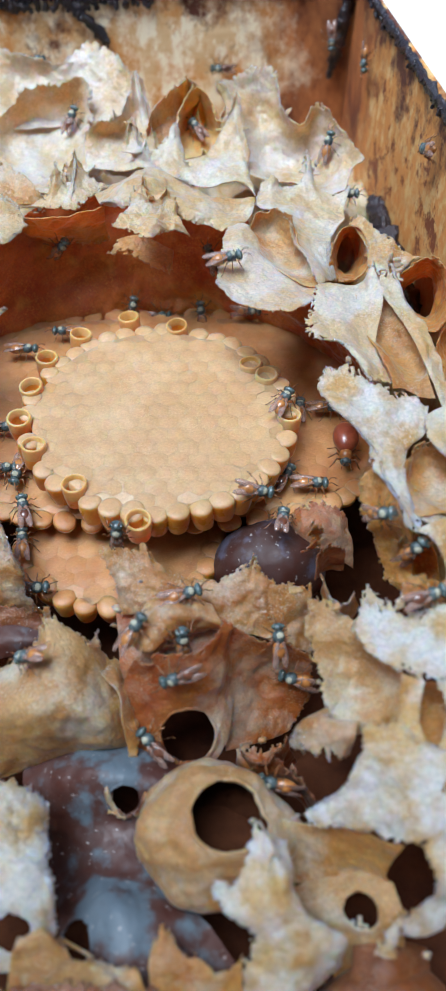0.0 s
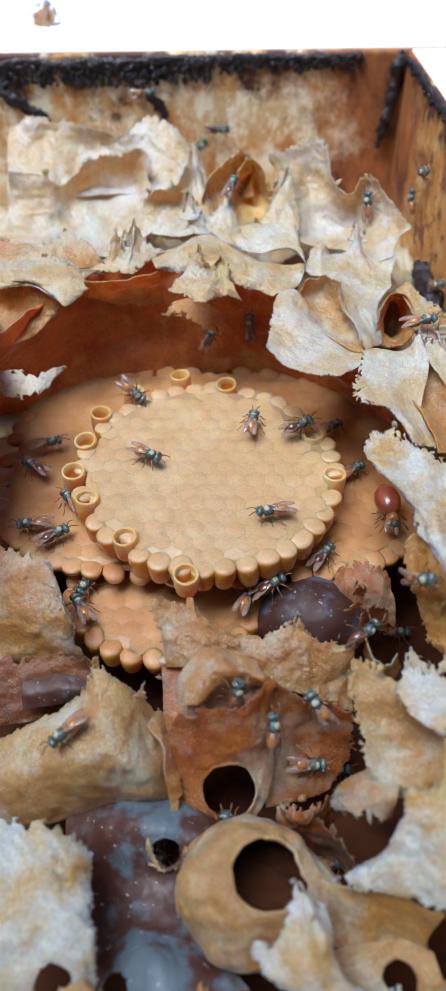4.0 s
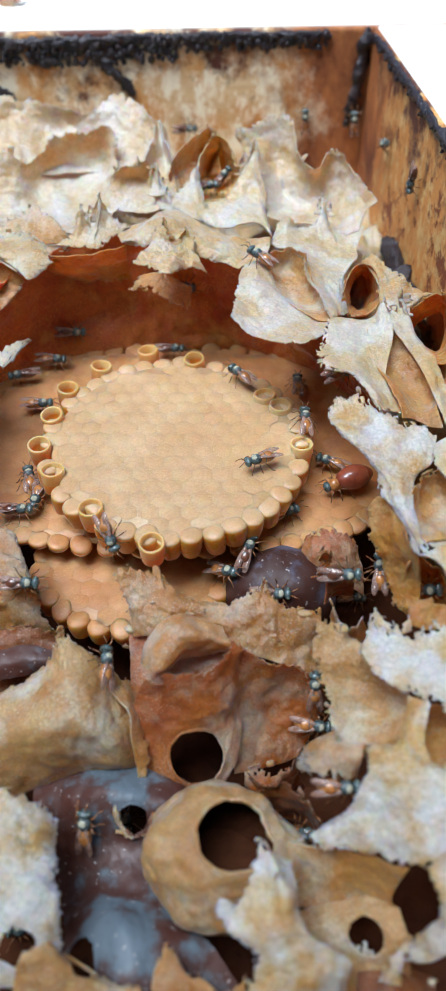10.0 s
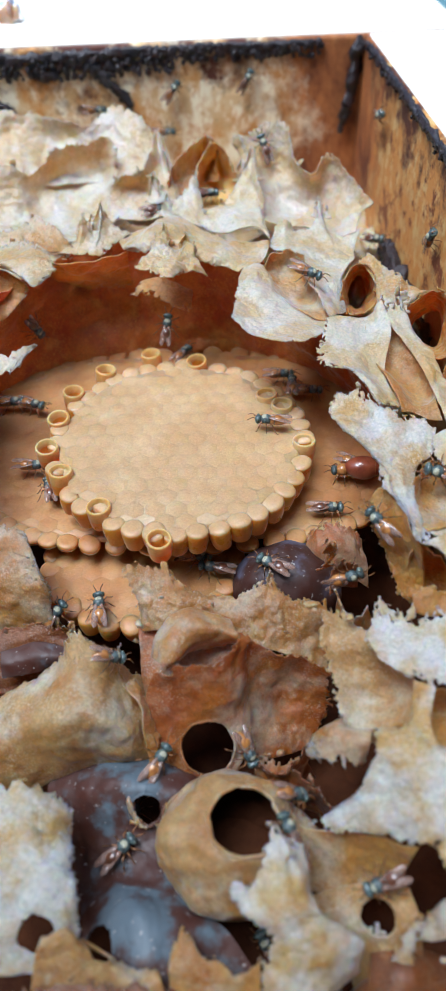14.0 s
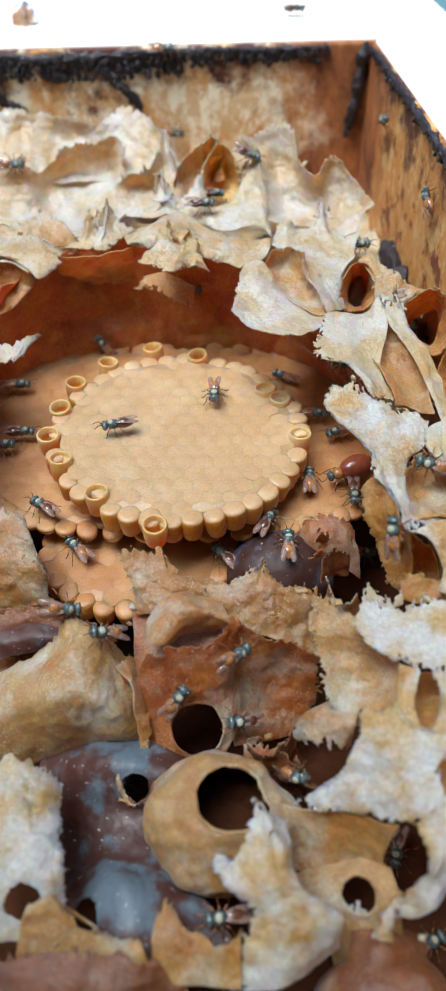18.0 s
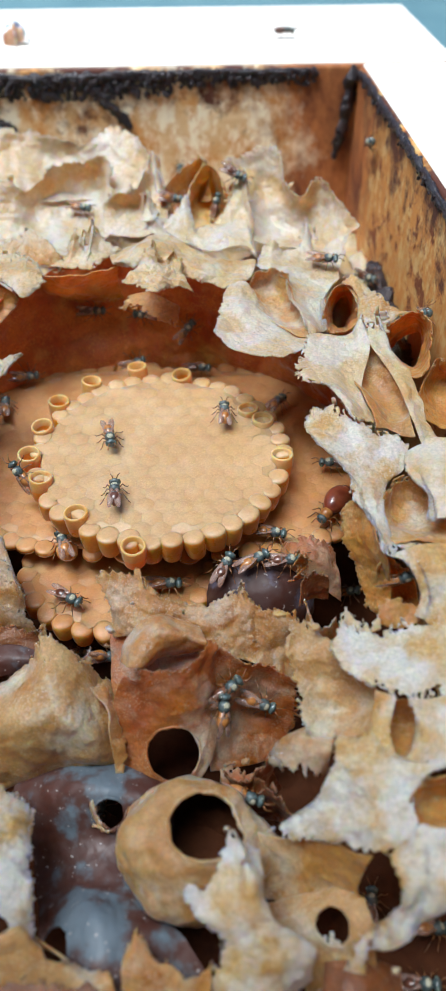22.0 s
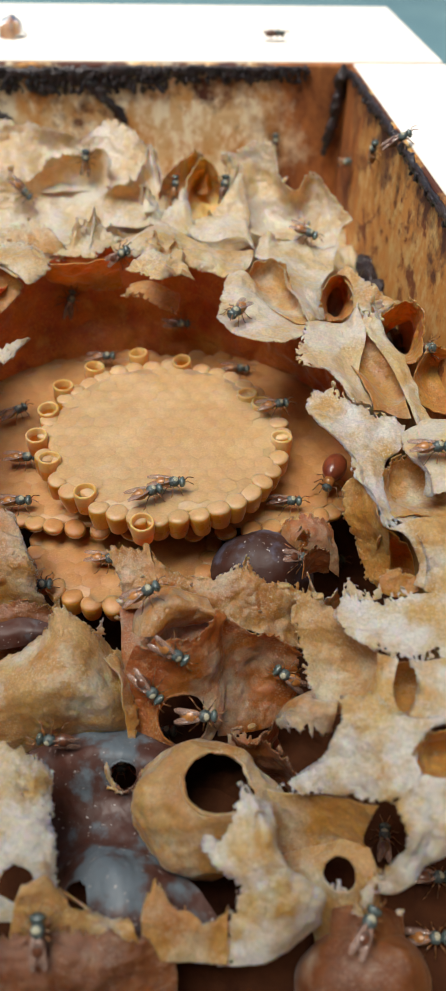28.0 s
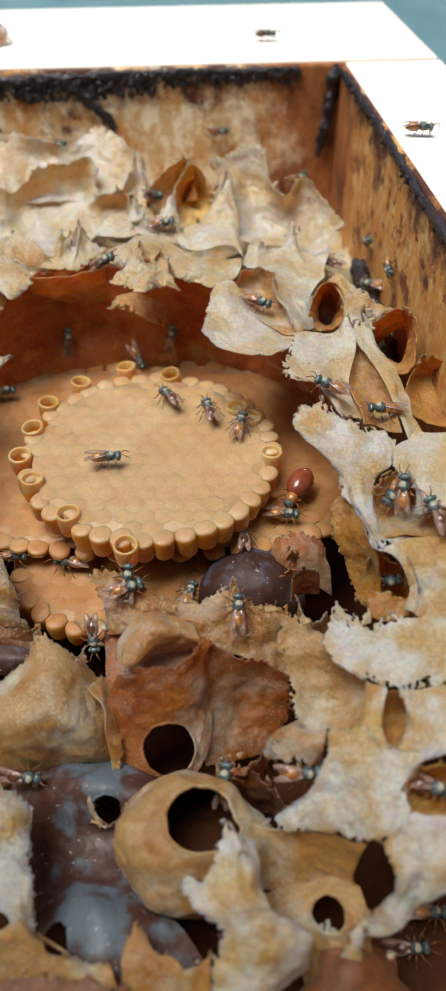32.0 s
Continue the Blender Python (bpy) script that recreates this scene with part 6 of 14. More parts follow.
patch("torn_wax_spike", [[(1.8, 33.3, 19.5), (1.9, 34.7, 19.5), (2.1, 33.3, 19.5)], [(1.1, 32.7, 18.38), (1.8, 33.2, 18.17), (2.5, 32.7, 18.38)], [(0.1, 31.8, 16.98), (1.6, 31.9, 16.77), (3.2, 31.8, 16.98)]], CREAM, rag="lr", lab=SPIKE, bite=0.5, fold=0.5, lip=0, crumb=0.7)
patch("torn_wax_spike", [[(3.2, 32.7, 18.3), (3.3, 33.6, 18.3), (3.4, 32.7, 18.3)], [(2.8, 32.4, 17.6), (3.2, 32.7, 17.4), (3.7, 32.4, 17.6)], [(2.2, 31.8, 16.7), (3.1, 31.9, 16.6), (4.1, 31.8, 16.7)]], CREAM, rag="lr", lab=SPIKE, bite=0.5, fold=0.5, lip=0, crumb=0.7)
patch("torn_wax_spike", [[(36.5, 15.4, 17.5), (36.8, 16.7, 17.5), (36.8, 15.4, 17.5)], [(36.0, 14.9, 16.22), (36.9, 15.3, 15.98), (37.5, 14.9, 16.22)], [(35.2, 14.1, 14.62), (36.9, 14.2, 14.379999999999999), (38.5, 14.2, 14.62)]], WHITE, rag="lr", lab=SPIKE, bite=0.5, fold=0.5, lip=0, crumb=0.7)
patch("torn_wax_spike", [[(34.9, 14.9, 16.1), (35.1, 15.7, 16.1), (35.1, 14.9, 16.1)], [(34.6, 14.6, 15.3), (35.2, 14.9, 15.2), (35.6, 14.6, 15.3)], [(34.1, 14.1, 14.3), (35.2, 14.2, 14.2), (36.2, 14.2, 14.3)]], WHITE, rag="lr", lab=SPIKE, bite=0.5, fold=0.5, lip=0, crumb=0.7)
patch("torn_wax_spike", [[(33.2, 15.2, 17), (33.5, 16.3, 17), (33.5, 15.2, 17)], [(33.0, 14.7, 15.88), (33.7, 15.1, 15.67), (34.3, 14.7, 15.88)], [(32.4, 14.0, 14.48), (33.9, 14.1, 14.27), (35.3, 14.0, 14.48)]], WHITE, rag="lr", lab=SPIKE, bite=0.5, fold=0.5, lip=0, crumb=0.7)
patch("torn_wax_spike", [[(35.0, 14.8, 15.8), (35.1, 15.4, 15.8), (35.1, 14.8, 15.8)], [(34.8, 14.4, 15.1), (35.3, 14.7, 14.9), (35.6, 14.4, 15.1)], [(34.5, 14.0, 14.2), (35.4, 14.1, 14.1), (36.3, 14.0, 14.2)]], WHITE, rag="lr", lab=SPIKE, bite=0.5, fold=0.5, lip=0, crumb=0.7)
patch("torn_wax_spike", [[(14.1, -25.3, -1.6), (14.2, -24.7, -1.6), (14.3, -25.3, -1.6)], [(13.6, -25.7, -2.56), (14.1, -25.5, -2.74), (14.6, -25.7, -2.56)], [(12.9, -26.2, -3.7600000000000002), (14.0, -26.2, -3.94), (15.1, -26.2, -3.7600000000000002)]], TAN, rag="lr", lab=SPIKE, bite=0.5, fold=0.5, lip=0, crumb=0.7)
patch("torn_wax_spike", [[(14.1, -62.8, -3.2), (14.3, -62.3, -3.2), (14.4, -62.8, -3.2)], [(13.8, -63.2, -4.48), (14.3, -63.1, -4.720000000000001), (14.8, -63.2, -4.48)], [(13.2, -63.8, -6.08), (14.3, -63.8, -6.32), (15.4, -63.7, -6.08)]], SHEEN_BLOOM, rag="lr", lab=SPIKE, bite=0.5, fold=0.5, lip=0, crumb=0.7)
patch("torn_wax_spike", [[(-13.0, -32.7, -2.6), (-13.0, -32.0, -2.6), (-12.8, -32.7, -2.6)], [(-13.5, -33.2, -3.8800000000000003), (-12.9, -33.0, -4.12), (-12.3, -33.2, -3.8800000000000003)], [(-14.3, -33.9, -5.48), (-12.9, -33.9, -5.720000000000001), (-11.5, -33.9, -5.48)]], TAN, rag="lr", lab=SPIKE, bite=0.5, fold=0.5, lip=0, crumb=0.7)
patch("torn_wax_spike", [[(-6.7, -34.8, -4), (-6.7, -34.3, -4), (-6.5, -34.8, -4)], [(-7.2, -35.2, -4.96), (-6.8, -35.1, -5.14), (-6.3, -35.2, -4.96)], [(-8.0, -35.7, -6.16), (-7.0, -35.7, -6.34), (-5.9, -35.7, -6.16)]], TAN, rag="lr", lab=SPIKE, bite=0.5, fold=0.5, lip=0, crumb=0.7)
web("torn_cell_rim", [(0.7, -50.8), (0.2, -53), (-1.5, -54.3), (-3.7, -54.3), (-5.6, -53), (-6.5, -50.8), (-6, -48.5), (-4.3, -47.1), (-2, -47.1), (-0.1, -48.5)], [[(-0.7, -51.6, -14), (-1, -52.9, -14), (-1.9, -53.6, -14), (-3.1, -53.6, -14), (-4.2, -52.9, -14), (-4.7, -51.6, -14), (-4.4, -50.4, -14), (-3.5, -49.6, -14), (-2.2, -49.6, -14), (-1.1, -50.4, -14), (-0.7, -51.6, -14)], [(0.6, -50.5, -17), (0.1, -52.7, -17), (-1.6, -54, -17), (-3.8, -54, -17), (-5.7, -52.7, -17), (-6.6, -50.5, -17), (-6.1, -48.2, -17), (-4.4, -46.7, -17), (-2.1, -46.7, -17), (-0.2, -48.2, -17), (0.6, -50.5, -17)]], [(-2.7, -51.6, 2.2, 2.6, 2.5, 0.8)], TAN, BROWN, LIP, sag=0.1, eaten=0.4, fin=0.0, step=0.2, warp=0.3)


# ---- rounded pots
# The open pot's inner shell is painted dark in place of shade.
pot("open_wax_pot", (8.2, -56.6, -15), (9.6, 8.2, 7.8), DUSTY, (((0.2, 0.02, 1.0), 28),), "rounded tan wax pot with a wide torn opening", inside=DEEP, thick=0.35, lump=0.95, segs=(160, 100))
pot("dark_honey_pot", (17, -19, -13), (8.5, 7, 8), POT_DARK, (), "dark plum coloured honey pot below the comb")
pot("blue_grey_pot", (27, -75, -22), (8, 6, 9), BROWN, (), "dark brown sealed pot at the nest's edge")


# ---- brood combs
def cell_mesh(name, r, height, dome, material, sides_of, inner=0.0, depth=2.2, sides=14, flat=False):
    """A brood cell: a rounded capped tube, or an open one with a wall."""
    bm = bmesh.new()
    if inner:
        prof = [(r * 0.86, -height), (r * 0.97, -height * 0.5), (r, -0.25), (r * 0.98, 0.0), ((r + inner) / 2, 0.14), (inner, 0.0), (inner * 0.97, -depth * 0.5), (inner * 0.6, -depth), (0.01, -depth * 1.05)]
    elif flat:
        prof = [(r, 0.0), (r * 0.8, dome * 0.3), (r * 0.55, dome * 0.75), (r * 0.3, dome), (0.01, dome)]
    else:
        prof = [(r * 0.8, -height), (r * 0.98, -height * 0.55), (r * 1.03, -0.9), (r * 1.0, -0.32), (r * 0.9, -0.06), (r * 0.6, dome * 0.6), (0.01, dome)]
    start = math.pi / 6 if flat else 0.0
    rings = [[bm.verts.new(Vector((a * math.cos(start + 2 * math.pi * k / sides), a * math.sin(start + 2 * math.pi * k / sides), z)) * MM) for k in range(sides)] for a, z in prof]
    for a, b in zip(rings, rings[1:]):
        for k in range(sides):
            bm.faces.new((a[k], a[(k + 1) % sides], b[(k + 1) % sides], b[k]))
    bm.faces.new(rings[-1])
    me = bpy.data.meshes.new(name)
    bm.to_mesh(me)
    bm.free()
    me.materials.append(material)
    me.materials.append(sides_of)
    for f in me.polygons:
        f.use_smooth = True
        if f.center.z < (-1.6 if inner else -0.45) * MM:
            f.material_index = 1
    return me


def oval(a, power):
    """A point of a fuller oval: an ellipse at power 2."""
    c, s = math.cos(a), math.sin(a)
    return math.copysign(abs(c) ** (2 / power), c), math.copysign(abs(s) ** (2 / power), s)


def disc(name, cx, cy, z, rx, ry, height, material, parent=None, power=2.0):
    bm = bmesh.new()
    n = 72
    rings = []
    for s, h in ((0.9, -height), (0.97, -height * 0.6), (0.97, -0.6), (0.95, -0.1), (0.5, -0.1), (0.02, -0.1)):
        rings.append([bm.verts.new(Vector((cx + s * rx * oval(2 * math.pi * k / n, power)[0], cy + s * ry * oval(2 * math.pi * k / n, power)[1], z + h)) * MM) for k in range(n)])
    for a, b in zip(rings, rings[1:]):
        for k in range(n):
            bm.faces.new((a[k], a[(k + 1) % n], b[(k + 1) % n], b[k]))
    bm.faces.new(rings[-1])
    bm.faces.new(list(reversed(rings[0])))
    return link(name, bm, material, parent)


def comb(cx, cy, z, rx, ry, height, material, side, label, pitch, skip=None, stuff=False, open_cells=(), power=2.0):
    body = disc("brood_comb", cx, cy, z, rx, ry, height, material, power=power)
    tagged(body, label, "comb")
    capped = [cell_mesh("capped_cell", pitch * 0.56, height, d, material, side) for d in (0.12, 0.2, 0.05)]
    flat = [cell_mesh("capped_cell", pitch / 3 ** 0.5 * 1.01, 1.2, d, material, side, sides=6, flat=True) for d in (0.11, 0.15, 0.07)]
    tube = cell_mesh("open_cell", 1.9, 3.8, 0, GOLD, side, 1.5, depth=2.8)
    joined = bmesh.new() if stuff else None
    spots, rim = [], int(2 * math.pi * (rx + ry) / 2 / (pitch * 1.02))
    for k in range(rim):
        a = 2 * math.pi * k / rim
        spots.append((cx + rx * oval(a, power)[0], cy + ry * oval(a, power)[1], -0.12 + 0.16 * random.uniform(-1, 1), True))
    rows = int(2 * ry / (pitch * 0.866)) + 2
    for j in range(-rows, rows):
        for i in range(-rows, rows):
            x, y = (i + 0.5 * (j % 2)) * pitch, j * pitch * 0.866
            if abs(x / (rx - pitch * 0.5)) ** power + abs(y / (ry - pitch * 0.5)) ** power < 1:
                spots.append((cx + x, cy + y, -0.06 + random.uniform(-0.03, 0.03), False))
    for x, y, dz, edge in spots:
        if any((x - ox) ** 2 + (y - oy) ** 2 < (pitch * 0.6) ** 2 for ox, oy in open_cells) or (skip and skip(x, y)):
            continue
        m = pose(x * MM, y * MM, (z + dz) * MM, *((random.uniform(-7, 7), random.uniform(-7, 7), random.uniform(0, 360)) if edge else (random.uniform(-1.6, 1.6), random.uniform(-1.6, 1.6), 60 * random.randrange(6))))
        if edge:
            m = m @ Matrix.Diagonal((random.uniform(0.94, 1.14), random.uniform(0.94, 1.14), 1, 1))
        shape = random.choice(capped if edge else flat)
        if stuff:
            copy = shape.copy()
            copy.transform(m)
            joined.from_mesh(copy)
            bpy.data.meshes.remove(copy)
        else:
            c = new("capped_cell", shape)
            c.parent, c.matrix_basis = body, m
    for x, y in open_cells:
        c = new("open_cell", tube)
        c.parent = body
        c.matrix_basis = pose(x * MM, y * MM, (z + 0.8) * MM, random.uniform(-7, 7), random.uniform(-7, 7), 0)
    if stuff:
        cells = link("sealed_cell_layer", joined, material, body)
        cells.data.materials.append(side)
        cells["kind"] = "stuff"
    return body


OPEN = [(-5.3, 25.0), (3.1, 22.5), (-13.1, 20.3), (-18.1, 14.1), (-19.8, 7.0), (15.3, 12.4), (17.8, 9.6), (20.7, 0.0), (-20.6, -0.3), (-17.6, -6.0), (-10.9, -13.8), (-1.6, -20.5)]
comb(0.6, 2, 0, 20.2, 20.4, 3.8, COMB, COMB_SIDE, "round cream brood comb with open cells round its rim", 3.05, open_cells=OPEN)
comb(1, 11, -7, 36, 25.5, 1.3, COMB_LOW, COMB_SIDE, "wide lower brood comb of sealed cells", 3.05, stuff=True, power=3.0)
comb(-5.5, -14, -11, 14.5, 12.5, 3.2, COMB_LOW, COMB_SIDE, "small lowest brood comb with a scalloped edge", 3.05, skip=lambda x, y: y > 0, stuff=True)

# ---- bees
def shell_material(name, a, b, scale, rough, spec=0.6, coat=0.0):
    m, t, p, out = mat(name)
    t.links.new(ramp(t, tex(t, scale, 3, 0.6), [(0.35, a), (0.65, b)]), p.inputs["Base Color"])
    p.inputs["Roughness"].default_value, p.inputs["Specular IOR Level"].default_value, p.inputs["Coat Weight"].default_value = rough, spec, coat
    return m


HEAD = shell_material("bee_head", (0.02, 0.03, 0.032), (0.09, 0.14, 0.14), 2.5, 0.35, 0.8)
THORAX = shell_material("bee_thorax", (0.015, 0.018, 0.02), (0.08, 0.12, 0.12), 3.0, 0.5, 0.6)
FUZZ = shell_material("bee_fuzz", (0.25, 0.24, 0.16), (0.42, 0.42, 0.32), 4.0, 0.9, 0.2)
BELLY = shell_material("bee_abdomen", (0.22, 0.075, 0.015), (0.42, 0.19, 0.05), 1.5, 0.35, 0.6, 0.3)
LEG = shell_material("bee_leg", (0.12, 0.05, 0.015), (0.24, 0.1, 0.03), 2.0, 0.4)
DARK_BELLY = shell_material("dark_bee_abdomen", (0.05, 0.018, 0.01), (0.14, 0.05, 0.025), 1.5, 0.3, 0.6, 0.3)
QUEEN_BELLY = shell_material("queen_abdomen", (0.16, 0.03, 0.014), (0.28, 0.07, 0.03), 0.6, 0.3, 0.6, 0.4)
EYE_SHELL = shell_material("bee_eye", (0.02, 0.025, 0.02), (0.12, 0.16, 0.13), 1.0, 0.2, 0.9)


def wing_material():
    m, t, p, out = mat("bee_wing")
    t.links.new(ramp(t, tex(t, 1.2, 3, 0.6), [(0.3, (0.26, 0.13, 0.08)), (0.7, (0.42, 0.31, 0.27))]), p.inputs["Base Color"])
    p.inputs["Roughness"].default_value, p.inputs["Specular IOR Level"].default_value, p.inputs["Alpha"].default_value = 0.22, 0.9, 0.55
    return m


WING = wing_material()


BEE_MM = 0.9 * MM


def blob(bm, centre, radii, segs=(14, 9), taper=0.0, bend=0.0):
    geo = bmesh.ops.create_uvsphere(bm, u_segments=segs[0], v_segments=segs[1], radius=1.0)
    for v in geo["verts"]:
        k = v.co.x
        f = 1 - taper * k * k * (1 if k < 0 else 0.3)
        v.co = Vector((centre[0] + k * radii[0], centre[1] + v.co.y * radii[1] * f, centre[2] + v.co.z * radii[2] * f - bend * max(0, -k) ** 2)) * BEE_MM
    return bm


def tube(points, r0, r1, sides=6):
    bm, rings = bmesh.new(), []
    pts = [Vector(p) for p in points]
    for k, p in enumerate(pts):
        d = (pts[min(k + 1, len(pts) - 1)] - pts[max(k - 1, 0)]).normalized()
        a = d.orthogonal().normalized()
        b = d.cross(a)
        r = r0 + (r1 - r0) * k / (len(pts) - 1)
        rings.append([bm.verts.new((p + (a * math.cos(2 * math.pi * q / sides) + b * math.sin(2 * math.pi * q / sides)) * r) * BEE_MM) for q in range(sides)])
    for a, b in zip(rings, rings[1:]):
        for q in range(sides):
            bm.faces.new((a[q], a[(q + 1) % sides], b[(q + 1) % sides], b[q]))
    bm.faces.new(list(reversed(rings[0])))
    bm.faces.new(rings[-1])
    return bm


def make_bee(label, belly, wings=5.0):
    """A small stingless bee, 6 mm long with its wings, heading along +x, feet at z 0."""
    bee = tagged(new("stingless_bee"), label, "bee", "bees on the nest")
    bee.empty_display_size = 0.002
    thorax = part("thorax", blob(bmesh.new(), (0, 0, 1.35), (1.05, 0.95, 0.9)), THORAX, bee)
    part("collar_fuzz", blob(bmesh.new(), (0.1, 0, 1.75), (0.75, 0.72, 0.5)), FUZZ, thorax)
    head = part("head", blob(bmesh.new(), (1.45, 0, 1.2), (0.6, 0.95, 0.85)), HEAD, bee)
    for side in (-1, 1):
        part("eye", blob(bmesh.new(), (1.5, 0.72 * side, 1.3), (0.36, 0.3, 0.55), (10, 7)), EYE_SHELL, head)
        part("antenna", tube([(1.9, 0.25 * side, 1.5), (2.4, 0.5 * side, 1.95), (2.9, 0.7 * side, 1.75), (3.4, 0.8 * side, 1.45)], 0.1, 0.08, 5), LEG, head)
    abdomen = part("abdomen", blob(bmesh.new(), (-2.1, 0, 1.2), (1.75, 1.0, 0.9), (14, 10), 0.5, 0.35), belly, bee)
    for k in range(3):
        part("abdomen_band", blob(bmesh.new(), (-1.55 - 0.6 * k, 0, 1.2 - 0.05 * k), (0.17, 1.01 - 0.07 * k, 0.92 - 0.07 * k), (14, 6)), THORAX, abdomen)
    for side in (-1, 1):
        bm = bmesh.new()
        outline = [(0, 0.0), (0.9, 0.35), (2.4, 0.6), (3.9, 0.62), (4.6, 0.35), (4.5, -0.1), (3.6, -0.42), (2.0, -0.4), (0.8, -0.25)]
        turn = radians(wings)
        top = []
        for a, b in outline:
            x, y = -(a * math.cos(turn) - b * math.sin(turn)), a * math.sin(turn) + b * math.cos(turn)
            top.append((x - 0.1, (y + 0.35) * side, 1.95 + 0.04 * a - 0.03 * a * a + 0.06 * side))
        up = [bm.verts.new(Vector(p) * BEE_MM) for p in top]
        low = [bm.verts.new((Vector(p) - Vector((0, 0, 0.04))) * BEE_MM) for p in top]
        bm.faces.new(up)
        bm.faces.new(list(reversed(low)))
        for k in range(len(up)):
            bm.faces.new((up[k], low[k], low[(k + 1) % len(up)], up[(k + 1) % len(up)]))
        part("wing", bm, WING, bee)
        for x, reach, ahead in ((0.55, 1.9, 0.9), (0.0, 2.2, -0.3), (-0.5, 2.3, -1.6)):
            part("leg", tube([(x, 0.6 * side, 0.8), (x + ahead * 0.4, 1.3 * side, 1.25), (x + ahead * 0.8, reach * 0.85 * side, 0.4), (x + ahead, reach * side, 0.03), (x + ahead * 1.25, (reach + 0.3) * side, 0.0)], 0.15, 0.07, 5), LEG, bee)
    return bee


